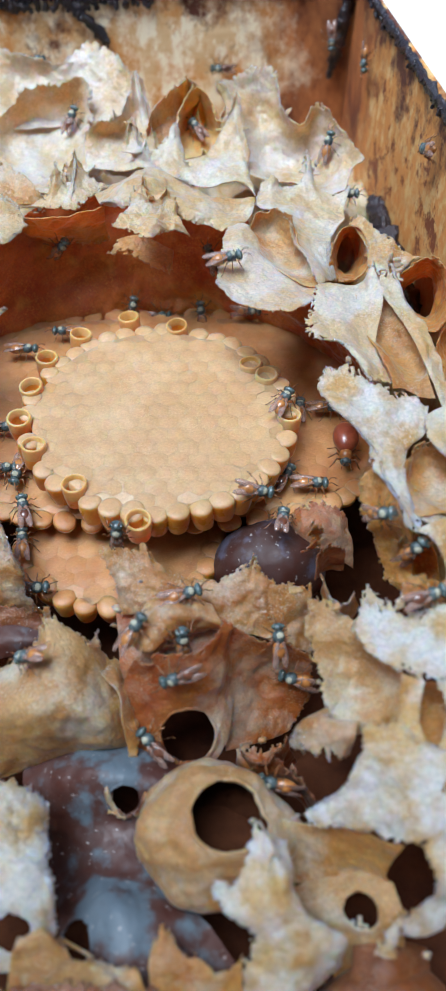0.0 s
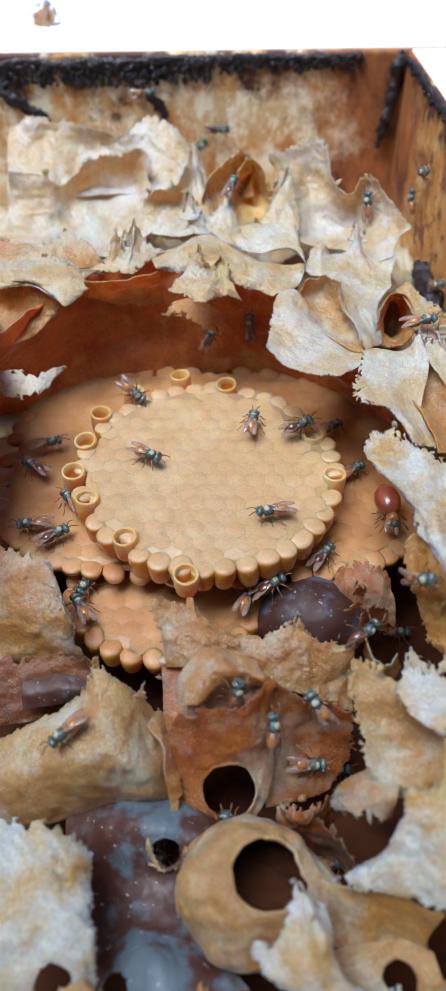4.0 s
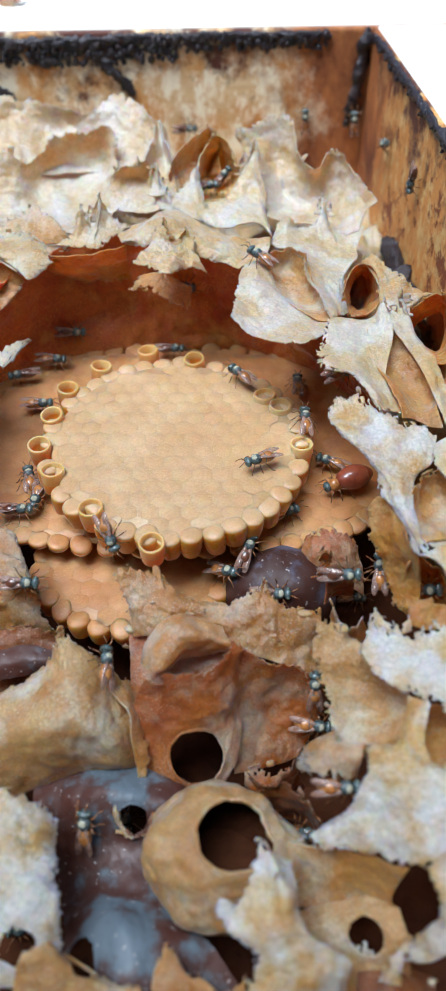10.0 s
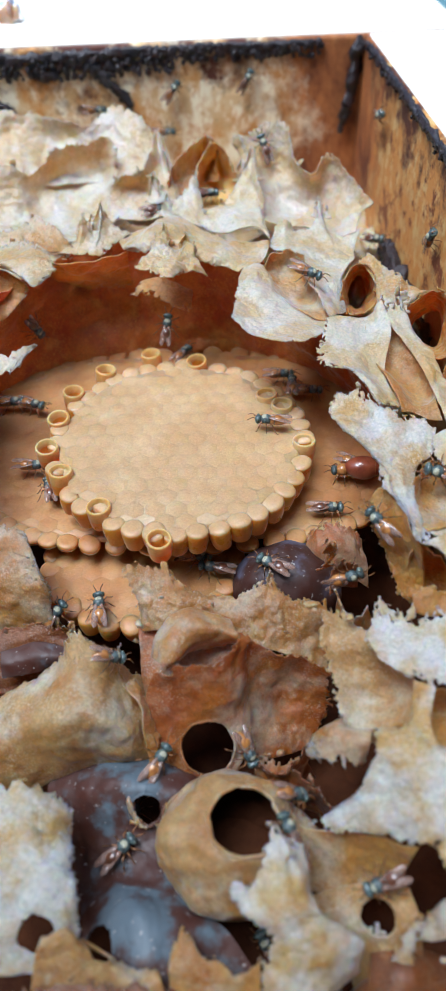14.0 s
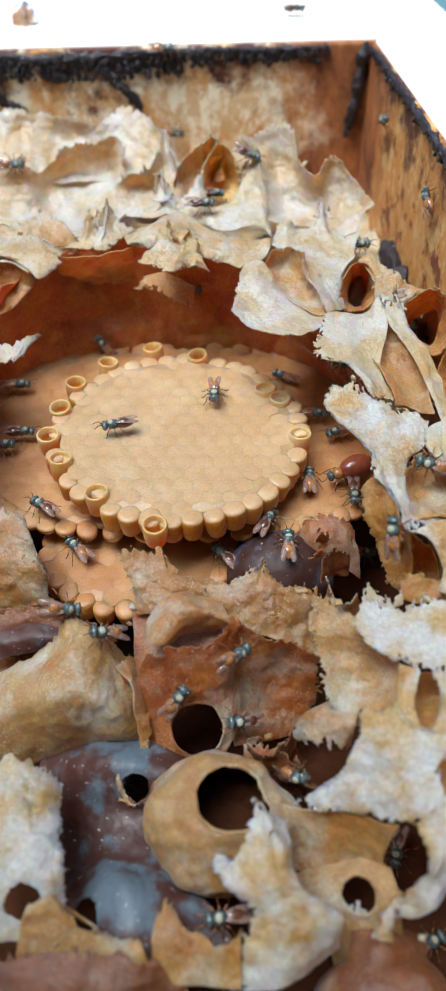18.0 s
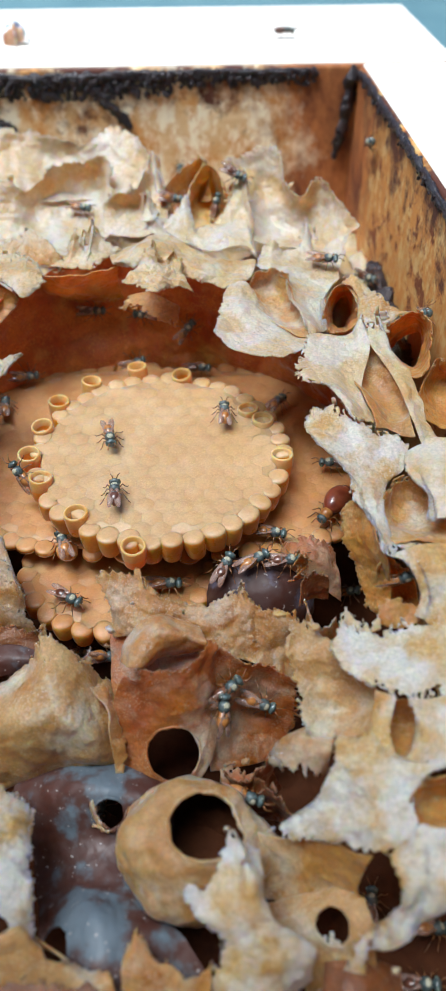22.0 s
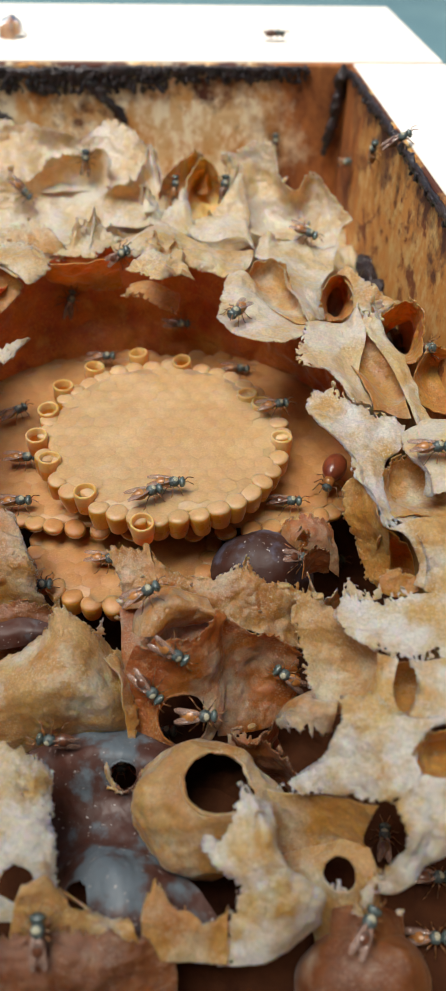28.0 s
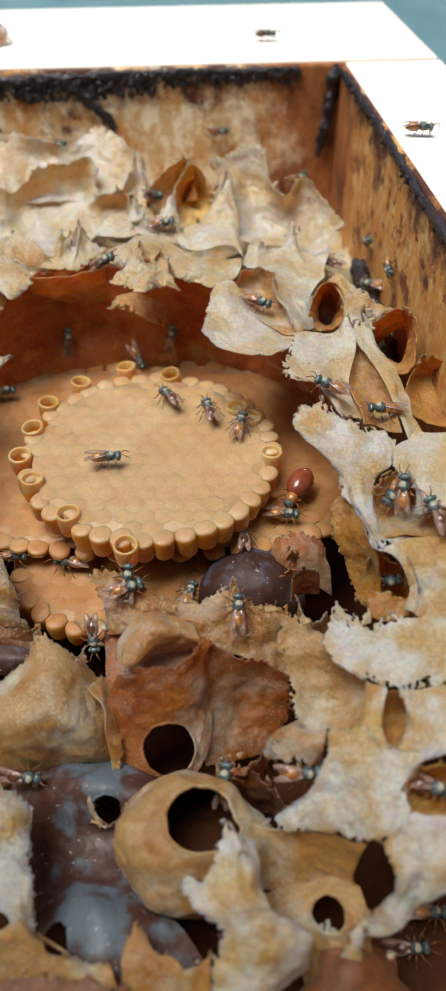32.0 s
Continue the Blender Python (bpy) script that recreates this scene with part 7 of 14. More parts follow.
BEE_WALKS = [
    [(0, 11.8, 15.8, 17.2, 11, -4, 16), (0.3333, 15.1, 18.2, 7.3, 29, 14, 42), (0.6667, 18.2, 16.1, 0.3, 16, 4, 63), (1, 21.2, 14, -6.8, 0, 0, 85), (1.333, 22.9, 12, -6.9, 4, 1, 34), (1.667, 24.3, 9, -5.9, 2, 3, -17), (2, 26, 7, -6, 0, 1, -69), (3, 24.6, 7.6, -6, 5, -2, 0), (4, 25.3, 7.4, -6, 3, 0, 37), (5, 27, 4.9, -6, -1, 1, 74), (6, 29.7, 1.2, -5.8, -1, -2, 112), (6.333, 29.3, 4.7, -5.9, -1, -3, 73), (6.667, 28.5, 8.1, -6, -1, 3, 35), (7, 27.2, 10.4, -6, 0, 4, -3), (8, 25, 6.9, -5.9, 1, -1, 52), (9, 26.8, 4.1, -5.9, 0, -3, -2), (9.333, 25.9, 2.9, -6, -1, -2, 49), (9.667, 25.4, 2.4, -6, 1, 0, 102), (10, 25.3, 2.3, -6, -1, -2, 153), (10.33, 26.4, -2.2, -5.9, 1, 2, 162), (10.67, 27.5, -5.2, -6, 0, 1, 171), (11, 28.5, -7.4, -6, -5, -2, 179), (11.33, 31.7, -8.6, -2.2, 12, 21, -126), (11.67, 34.6, -10.8, 2.7, 41, 13, -66), (12, 35.9, -17.1, 11.6, 52, -6, -4), (12.33, 35.8, -17.3, 10.9, 34, -28, 54), (12.67, 35.8, -17.6, 10.6, 4, -59, 104), (13, 36.3, -17.8, 10.8, -60, -9, 168), (19, 36.4, -18, 10.7, -58, -10, 167), (19.33, 36.1, -6.8, -5.1, -32, -17, 100), (19.67, 34.3, 0.1, -17, 0, -17, 48), (20, 32.6, 7.1, -29.1, 3, 15, 6), (21, 32.6, 7.1, -29.1, 3, 15, 6), (21.33, 33.6, 4.1, -30.1, 15, -1, -2), (21.67, 34.5, -0.1, -29.9, 8, -5, -10), (22, 35.3, -4.5, -29.3, 13, -30, -20), (22.33, 31.6, 2.9, -31, 18, -13, -11), (22.67, 26.2, -7.7, -14.8, 17, -5, -4), (23, 21.5, -10.6, -6.2, 0, -1, 3), (23.33, 20, -9, -5.9, 2, 0, -4), (23.67, 19, -12.1, -1.3, 77, 45, 22), (24, 19.3, -11.6, -0.5, 72, 62, 20), (24.5, 20.2, -9.2, -5.9, 2, 0, -9), (25, 19.5, -10.9, -6.2, 3, 0, -1), (26, 17, -21.2, -5.2, 24, 2, -15), (27, 11.1, -28.3, -3.2, 25, 9, -25), (28, 4.1, -40.1, -4, 61, 33, -15), (28.5, 5, -39, -3.1, 45, 1, 13), (29, 5.7, -35.1, -5.9, 12, -28, 59), (29.33, 4.8, -35, -2.3, 70, -25, 31), (29.67, 3.9, -33, -0.7, 2, 16, 58), (30, 2.4, -27.3, -3.6, 26, -32, 53), (31, 6, -27.5, -3.8, -2, -30, 91), (31.33, 3.6, -27, -3.6, 22, -34, 60), (31.67, 1.7, -26.5, -2.8, 25, -17, 41), (32, -0.5, -25.9, -2.5, 24, -10, 17)],
    [(0, 7, 68.1, 14, -26, -16, 121), (1, 6.6, 68.3, 15.4, -40, -48, 98), (2, 6, 67.9, 14.5, -16, -23, 121), (3, 6.8, 66.8, 13.9, 9, -20, 83), (4, 3.6, 59.8, 19.7, -1, -19, 71), (5, 1.6, 68.2, 16.9, 54, -69, 76), (6, 1, 67.3, 16.5, 34, -63, 95), (7, 0.8, 67, 16.4, 27, -61, 102), (8, 1, 67.3, 16.1, 32, -66, 94), (8.333, 3.7, 63.1, 17, 53, -68, 93), (8.667, 6.2, 67.9, 14.2, -4, -24, 83), (9, 8.9, 67.3, 13.7, -14, -32, 65), (10, 9.2, 67.3, 13.8, 3, -43, 32), (11, 9.2, 67.2, 13.8, 2, -44, 31), (11.33, 7.8, 66.3, 13.3, -7, -12, 113), (11.67, 6.5, 64.6, 13.2, -6, -13, 174), (12, 5.2, 62.8, 13.1, -17, -8, -161), (12.33, 4.9, 61.9, 12.9, -4, -16, 146), (12.67, 5.1, 62, 12.8, 21, -14, 60), (13, 5.8, 62.8, 13, 17, 4, 19), (19, 5.9, 62.7, 12.9, 19, 6, 19), (20, 8.9, 65.8, 12.6, 18, -10, -18), (21, 9.6, 66.6, 13.1, 34, -21, -26), (21.5, 9.2, 67.1, 13.8, 20, -38, 6), (22, 9.9, 67.3, 14.2, -31, -59, 64), (22.5, 8.7, 68.3, 15.7, 80, -61, -40), (23, 8.5, 68.7, 15.7, 88, -8, -44), (23.5, 6, 67.4, 15.1, 29, -35, 19), (24, 6.6, 66.7, 13.7, 5, -25, 95), (24.5, 6.7, 63.7, 13.1, 19, -4, 52), (25, 5, 62.4, 13.1, 18, 5, 27), (26, 6.8, 66.1, 13.4, 15, 0, 32), (27, 8.8, 67.9, 14.7, -1, -69, 35), (28, 10.7, 61.2, 19.3, 53, -64, 67), (29, 10.2, 67, 13.9, -28, -55, 66), (30, 9.6, 67.9, 15.4, -73, -67, 106), (30.33, 7.9, 67, 13.9, -26, -17, 116), (30.67, 6.5, 65.1, 13.2, -13, -12, 179), (31, 5.4, 62.1, 12.9, -15, -4, -152), (31.33, 3.4, 55.3, 17.6, -18, -18, 131), (31.67, 0.3, 65.4, 14.7, 32, -28, 71), (32, -1.5, 63.1, 17.3, 67, 20, 48)],
    [(0, -17.4, 71.2, 15, 9, -46, 59), (0.3333, -14.4, 70.5, 18.4, -16, -65, 70), (0.6667, -14, 70.9, 20.5, -6, -66, 76), (1, -15.3, 72.8, 20.6, 90, -105, -19), (1.333, -16.9, 72.6, 17.8, 73, -69, 3), (1.667, -15.9, 70.3, 17.2, 26, -73, 26), (2, -13.1, 70.3, 17.3, 21, -32, 29), (2.333, -12.4, 70.4, 17.6, 31, -16, 15), (2.667, -11.6, 72, 17.1, 32, -15, -5), (3, -9.6, 71.7, 17.5, 43, -11, -21), (4, -4.5, 99.5, 12.6, 90, -37, 4), (5, 4.7, 100.1, 17.2, 90, -64, 4), (6, 14.9, 100.7, 19.7, 90, -92, 4), (6.333, 13.6, 100.7, 24.8, 90, -61, 4), (6.667, 11.6, 99.6, 29.4, 85, -31, -1), (7, 9.1, 100.1, 32, 59, 1, 1), (9, 9.1, 100.1, 32, 62, 0, 1), (9.333, 7.8, 91.7, 24.1, 51, 5, 8), (9.667, 6.4, 82.2, 16.4, 59, 9, 17), (10, 5.3, 62.9, 13.1, 16, 5, 24), (10.33, 4.8, 62, 12.3, 11, -17, 62), (10.67, 4.1, 70.9, 8.1, 3, -63, 134), (11, 3.8, 53.8, 16.8, -27, -1, -153), (11.33, 7.7, 64.6, 14, -47, -41, -173), (11.67, 11.2, 59.2, 19.2, -19, -47, 140), (12, 16, 65, 17.9, 30, -38, 102), (12.33, 15.4, 60.7, 20.8, -30, -38, 91), (12.67, 16, 67.6, 19.6, 7, -43, 114), (13, 16.8, 69.6, 21, -33, -56, 130), (16, 17.1, 69.5, 20.9, -28, -55, 128), (16.33, 15.8, 68.7, 20.5, 31, -48, 60), (16.67, 14.5, 74.3, 17.8, 56, -32, 6), (17, 13, 62.6, 21.4, 51, 26, 6), (22, 13.1, 62.7, 21.4, 47, 27, 3), (22.33, 10, 69.6, 15.8, 50, -1, -8), (22.67, 6.9, 67.1, 13.7, 52, 9, 15), (23, 4.5, 53.2, 16.5, 30, 6, 34), (24, 3.3, 52.8, 16.5, 26, -10, 25), (24.33, -1, 61.8, 13.3, 44, 11, 19), (24.67, -3.3, 53.8, 16.9, 54, -1, -5), (25, -8.2, 59.7, 15.6, 36, 14, 2), (26, -4.5, 53.7, 16.9, 57, 0, 8), (27, -6.9, 58.1, 15.1, 20, -7, 14), (28, -7.4, 34.6, 16.4, 65, -38, -17), (28.33, -8.3, 42.9, 7, 45, -57, 40), (28.67, -8, 40.9, 2.6, -16, -58, 124), (29, -7.8, 39.8, -2.2, 116, -146, -5), (29.33, -8.4, 41, 1.5, -45, -63, 145), (29.67, -8.8, 41.1, 6.4, 46, -66, 58), (30, -9.5, 44, 9.9, 85, -42, 10), (30.33, -9.2, 44.3, 10.8, 86, -40, 5), (30.67, -7.3, 34.8, 16.9, 7, -44, 31), (31, -6.6, 35.3, 17.8, -13, -46, 48), (32, -7.4, 34.8, 16.8, 36, -34, -18)],
    [(0, 32.1, 55.5, 17.2, -27, -58, 62), (1, 32.2, 55.4, 17.3, -26, -59, 63), (1.333, 35, 50.2, 17.1, 39, -36, -16), (1.667, 41.1, 59.3, 9.8, 95, 14, -42), (2, 44, 53.2, 9.9, 90, 57, -86), (2.333, 44, 52.7, 7.2, 83, 34, -92), (2.667, 44, 50.4, 5.3, 72, 2, -65), (3, 43.9, 43.6, 5.7, 47, -17, -22), (4, 44.5, 45.9, 7.4, 86, -30, -79), (5, 44.2, 50.2, 9.5, 90, -30, -86), (6, 44.4, 46.5, 12.8, 90, -28, -86), (6.333, 44.3, 48.3, 15.7, 90, -21, -86), (6.667, 44.1, 51.9, 17.5, 90, -15, -86), (7, 43.7, 57.1, 17.4, 90, -7, -86), (7.333, 43.8, 55.6, 19.3, 90, -24, -86), (7.667, 44.2, 50.2, 23, 90, -40, -86), (8, 44.2, 50.1, 26, 90, -55, -86), (8.333, 43.6, 58.7, 23.2, 90, -44, -86), (8.667, 43.2, 66.2, 21, 90, -32, -86), (9, 42.7, 72.9, 18.5, 90, -21, -86), (10, 42.7, 72.9, 18.5, 90, -21, -86), (10.33, 42.7, 73.8, 20.3, 90, -20, -86), (10.67, 42.6, 74.2, 22.4, 90, -20, -86), (11, 42.6, 75, 24.3, 90, -19, -86), (22, 42.6, 74.7, 24.3, 90, -19, -86), (22.33, 38.7, 85.7, 17.1, 82, -12, -45), (22.67, 34.2, 94, 10.9, 82, -5, -22), (23, 29.7, 101.6, 4.8, 90, 1, 4), (24, 28.2, 101.5, 5.5, 90, 1, 4), (25, 28.8, 101.6, 5.7, 90, 2, 4), (26, 27.5, 101.5, 8.8, 90, -30, 4), (27, 26.2, 101.4, 11.9, 90, -62, 4), (28, 24.8, 101.4, 15, 90, -94, 4), (28.33, 23.8, 101.3, 18.7, 90, -92, 4), (28.67, 21.6, 101.2, 19.2, 90, -92, 4), (29, 16.6, 100.9, 16.6, 90, -91, 4), (29.5, 16.1, 100.8, 15.3, 90, -45, 4), (30, 15.8, 100.8, 15.5, 90, 1, 4), (30.33, 22.7, 101.8, 11.6, 85, 1, 2), (30.67, 29, 101.6, 8.1, 90, 1, 4), (31, 36.4, 102.7, 4, 85, 1, 1), (32, 33.4, 101.9, 6.7, 90, -19, 4)],
    [(0, 42.2, 81.3, 21.6, 90, 62, -86), (0.3333, 42.2, 81.5, 20, 90, 3, -86), (0.6667, 42.1, 81.6, 18.4, 90, -58, -86), (1, 42.1, 81.9, 16.9, -90, -64, 94), (1.333, 42.2, 80.7, 13.9, 90, -80, -86), (1.667, 42.3, 79.9, 10.7, 90, -42, -86), (2, 42.3, 78.7, 7.7, 90, -2, -86), (2.333, 42.3, 79.6, 7.7, 90, -43, -86), (2.667, 42.3, 78.7, 8.6, 90, -84, -86), (3, 42.6, 74.2, 10.9, -90, -58, 94), (4, 42.7, 73.2, 11.9, -90, -58, 94), (5, 42.8, 72.4, 12.7, -90, -58, 94), (6, 42.8, 71.3, 13.8, -90, -58, 94), (6.333, 42, 84.3, 11.9, -90, -81, 94), (6.667, 40.5, 100.5, 8.8, 80, -45, -14), (7, 35.5, 102, 10.5, 90, 0, 4), (7.333, 38.3, 102.2, 8.1, 90, -7, 4), (7.667, 41.2, 95.9, 8.3, 89, -16, -76), (8, 41.7, 87.8, 11.2, 90, -21, -86), (8.333, 41.4, 93.4, 9.9, 90, -38, -86), (8.667, 41.2, 96.5, 9.5, 90, -53, -79), (9, 41.1, 98, 9.4, 90, -64, -36), (9.333, 40.5, 101.2, 9.6, 90, -77, -1), (9.667, 39.7, 100.8, 11.8, 87, -85, 9), (10, 39, 99.8, 14, 74, -97, 16), (11, 38.8, 99.2, 16.6, -36, -78, 129), (12, 38.8, 99.2, 16.6, -36, -78, 129), (12.33, 24.6, 101.3, 14.8, 90, -64, 4), (12.67, 10.1, 100.4, 14.1, 90, -31, 4), (13, -4.3, 99.5, 13.5, 90, 2, 4), (20, -4.3, 99.5, 13.5, 90, 2, 4), (20.33, -15.9, 92.7, 12.6, 79, 0, -1), (20.67, -27.4, 85.4, 11.9, 73, -1, -5), (21, -35.2, 65.3, 16.4, 63, 7, 12), (21.33, -30.7, 67, 14.8, 70, 14, 34), (21.67, -25.8, 68.6, 12.8, 31, 15, -6), (22, -19.5, 66.7, 12.3, 17, -3, -20), (23, -19.4, 66.6, 12.3, 21, -5, -20), (23.33, -24.1, 68.4, 11.1, 63, -9, -21), (23.67, -27.3, 63.1, 12.9, 56, -8, -20), (24, -32, 63.2, 12.4, 48, 39, 21), (24.33, -27.3, 69.8, 14.2, 58, 12, 16), (24.67, -22.4, 72, 18, 94, 4, 15), (25, -19.1, 79.8, 20.6, 69, 1, 4), (26.5, -19.6, 79.7, 19.4, 55, -41, 25), (28, -19, 72.6, 20.4, 122, -81, -24), (28.33, -17.1, 73.1, 21.5, 119, -69, -29), (28.67, -16.5, 72.7, 20.1, 97, -62, -10), (29, -18.8, 73, 15.5, 53, -47, 35), (29.33, -19.4, 71, 14.2, 10, -40, 71), (29.67, -19.9, 69.8, 13.5, -13, -32, 96), (30, -20.4, 67.9, 13.2, -26, -19, 117), (31, -20.3, 68, 13.2, -21, -16, 118), (31.33, -10, 83.7, 12.8, 5, -64, 71), (31.67, 1.6, 92.5, 15.3, 66, -38, 15), (32, 13.3, 100.7, 18.1, 90, 1, 4)],
    [(0, 37, 100.4, 19.3, 34, 78, -61), (0.3333, 41, 98.8, 15.7, 90, 41, -37), (0.6667, 41.3, 95, 11.6, 90, 0, -86), (1, 41.1, 98.4, 2.3, 90, -39, -41), (2, 41.1, 98.4, 2.3, 90, -39, -41), (2.333, 41.9, 85.1, 8.1, 90, -36, -86), (2.667, 42.8, 72.2, 13.9, 90, -30, -86), (3, 43.6, 58.9, 19.8, 90, -24, -86), (4, 43, 68.1, 19.7, 90, -23, -86), (5, 42.8, 71.5, 20.3, 90, -22, -86), (6, 42.8, 71.3, 21, 90, -22, -86), (6.333, 42.9, 70.9, 23.5, 90, -48, -86), (6.667, 42.7, 72.7, 24.9, 90, -75, -86), (7, 42.5, 76.1, 24.4, -90, -80, 94), (7.333, 43.3, 63.4, 18.7, -90, -72, 94), (7.667, 44.3, 48.3, 14.9, -90, -65, 94), (8, 44.9, 39.2, 10.8, -90, -57, 94), (8.333, 42, 41.8, 10.5, -6, -58, 33), (8.667, 38.6, 42.2, 11.3, 31, -32, 5), (9, 35.1, 42.6, 12.1, 48, -1, -2), (9.333, 38.3, 46, 14.4, 70, 27, -28), (9.667, 41.5, 49.5, 16.7, 82, 62, -50), (10, 44.2, 50.8, 19.8, -90, 85, 94), (10.33, 44.1, 51.7, 14.4, -90, 33, 94), (10.67, 44, 53.8, 9.2, -90, -15, 94), (11, 43.1, 54.3, 5.7, -6, -45, 47), (11.33, 43.7, 57.7, 8.3, -90, -54, 94), (11.67, 43.8, 56.3, 12.4, -90, -49, 94), (12, 44, 52.7, 16.4, -90, -41, 94), (12.33, 43.7, 57.5, 12.2, -90, -78, 94), (12.67, 43.5, 61.4, 8.5, 90, -65, -86), (13, 43.3, 63.6, 6.1, 90, -25, -86), (14, 41.4, 58.9, 4.4, 40, -16, -44), (15, 41, 57.3, 3.1, 42, -12, -28), (16, 43.7, 45.4, 4, 47, -7, -14), (17, 43.7, 45.4, 4, 47, -7, -14), (17.33, 44.9, 35.3, 1, 62, -16, -27), (17.67, 46, 25.1, -2, 68, -27, -45), (18, 47.2, 15, -5, 78, -35, -66), (18.33, 46.7, 22.4, -0.9, 79, -33, -67), (18.67, 46.2, 29.7, 3.3, 80, -30, -67), (19, 45.2, 34.8, 8.8, 90, -28, -86), (20, 45.1, 36.3, 7.2, 90, -29, -86), (20.33, 44.8, 40.8, 5.6, 75, -30, -69), (20.67, 43.9, 42.5, 5.5, 49, -22, -36), (21, 43.8, 45, 4.5, 49, -12, -18), (21.33, 42.5, 46.6, 5.2, 53, -4, -21), (21.67, 41.7, 49.3, 5, 57, -9, -41), (22, 41.7, 52.4, 4.5, 63, -6, -49), (22.33, 42, 51.4, 4.9, 51, -11, -43), (22.67, 42.3, 46.9, 5.3, 44, -3, -21), (23, 43, 45.9, 4.6, 45, -4, -9), (23.33, 42.5, 50.8, 5.1, 34, -9, -25), (23.67, 42.9, 55, 5.9, 50, -10, -36), (24, 43.8, 55.4, 8.4, 90, -24, -86), (24.5, 44.1, 51.3, 10.2, 90, -72, -86), (25, 44, 53.7, 10.3, -90, -62, 94), (26, 44.1, 51.7, 17.7, -90, -75, 94), (27, 45.6, 45.8, 33, -1, -26, 6), (28, 44.6, 48.2, 32.7, 13, -33, -6), (29, 46.7, 47.7, 33.1, -1, -2, 35), (30, 48.8, 43.7, 33.5, 0, 0, -6), (31, 52.2, 44.2, 33.5, 0, 0, -8), (31.33, 45, 38.3, 29, -56, -48, 64), (31.67, 40.7, 47.6, 17.4, -28, -22, 95), (32, 34.5, 47.8, 9.8, -44, -2, 143)],
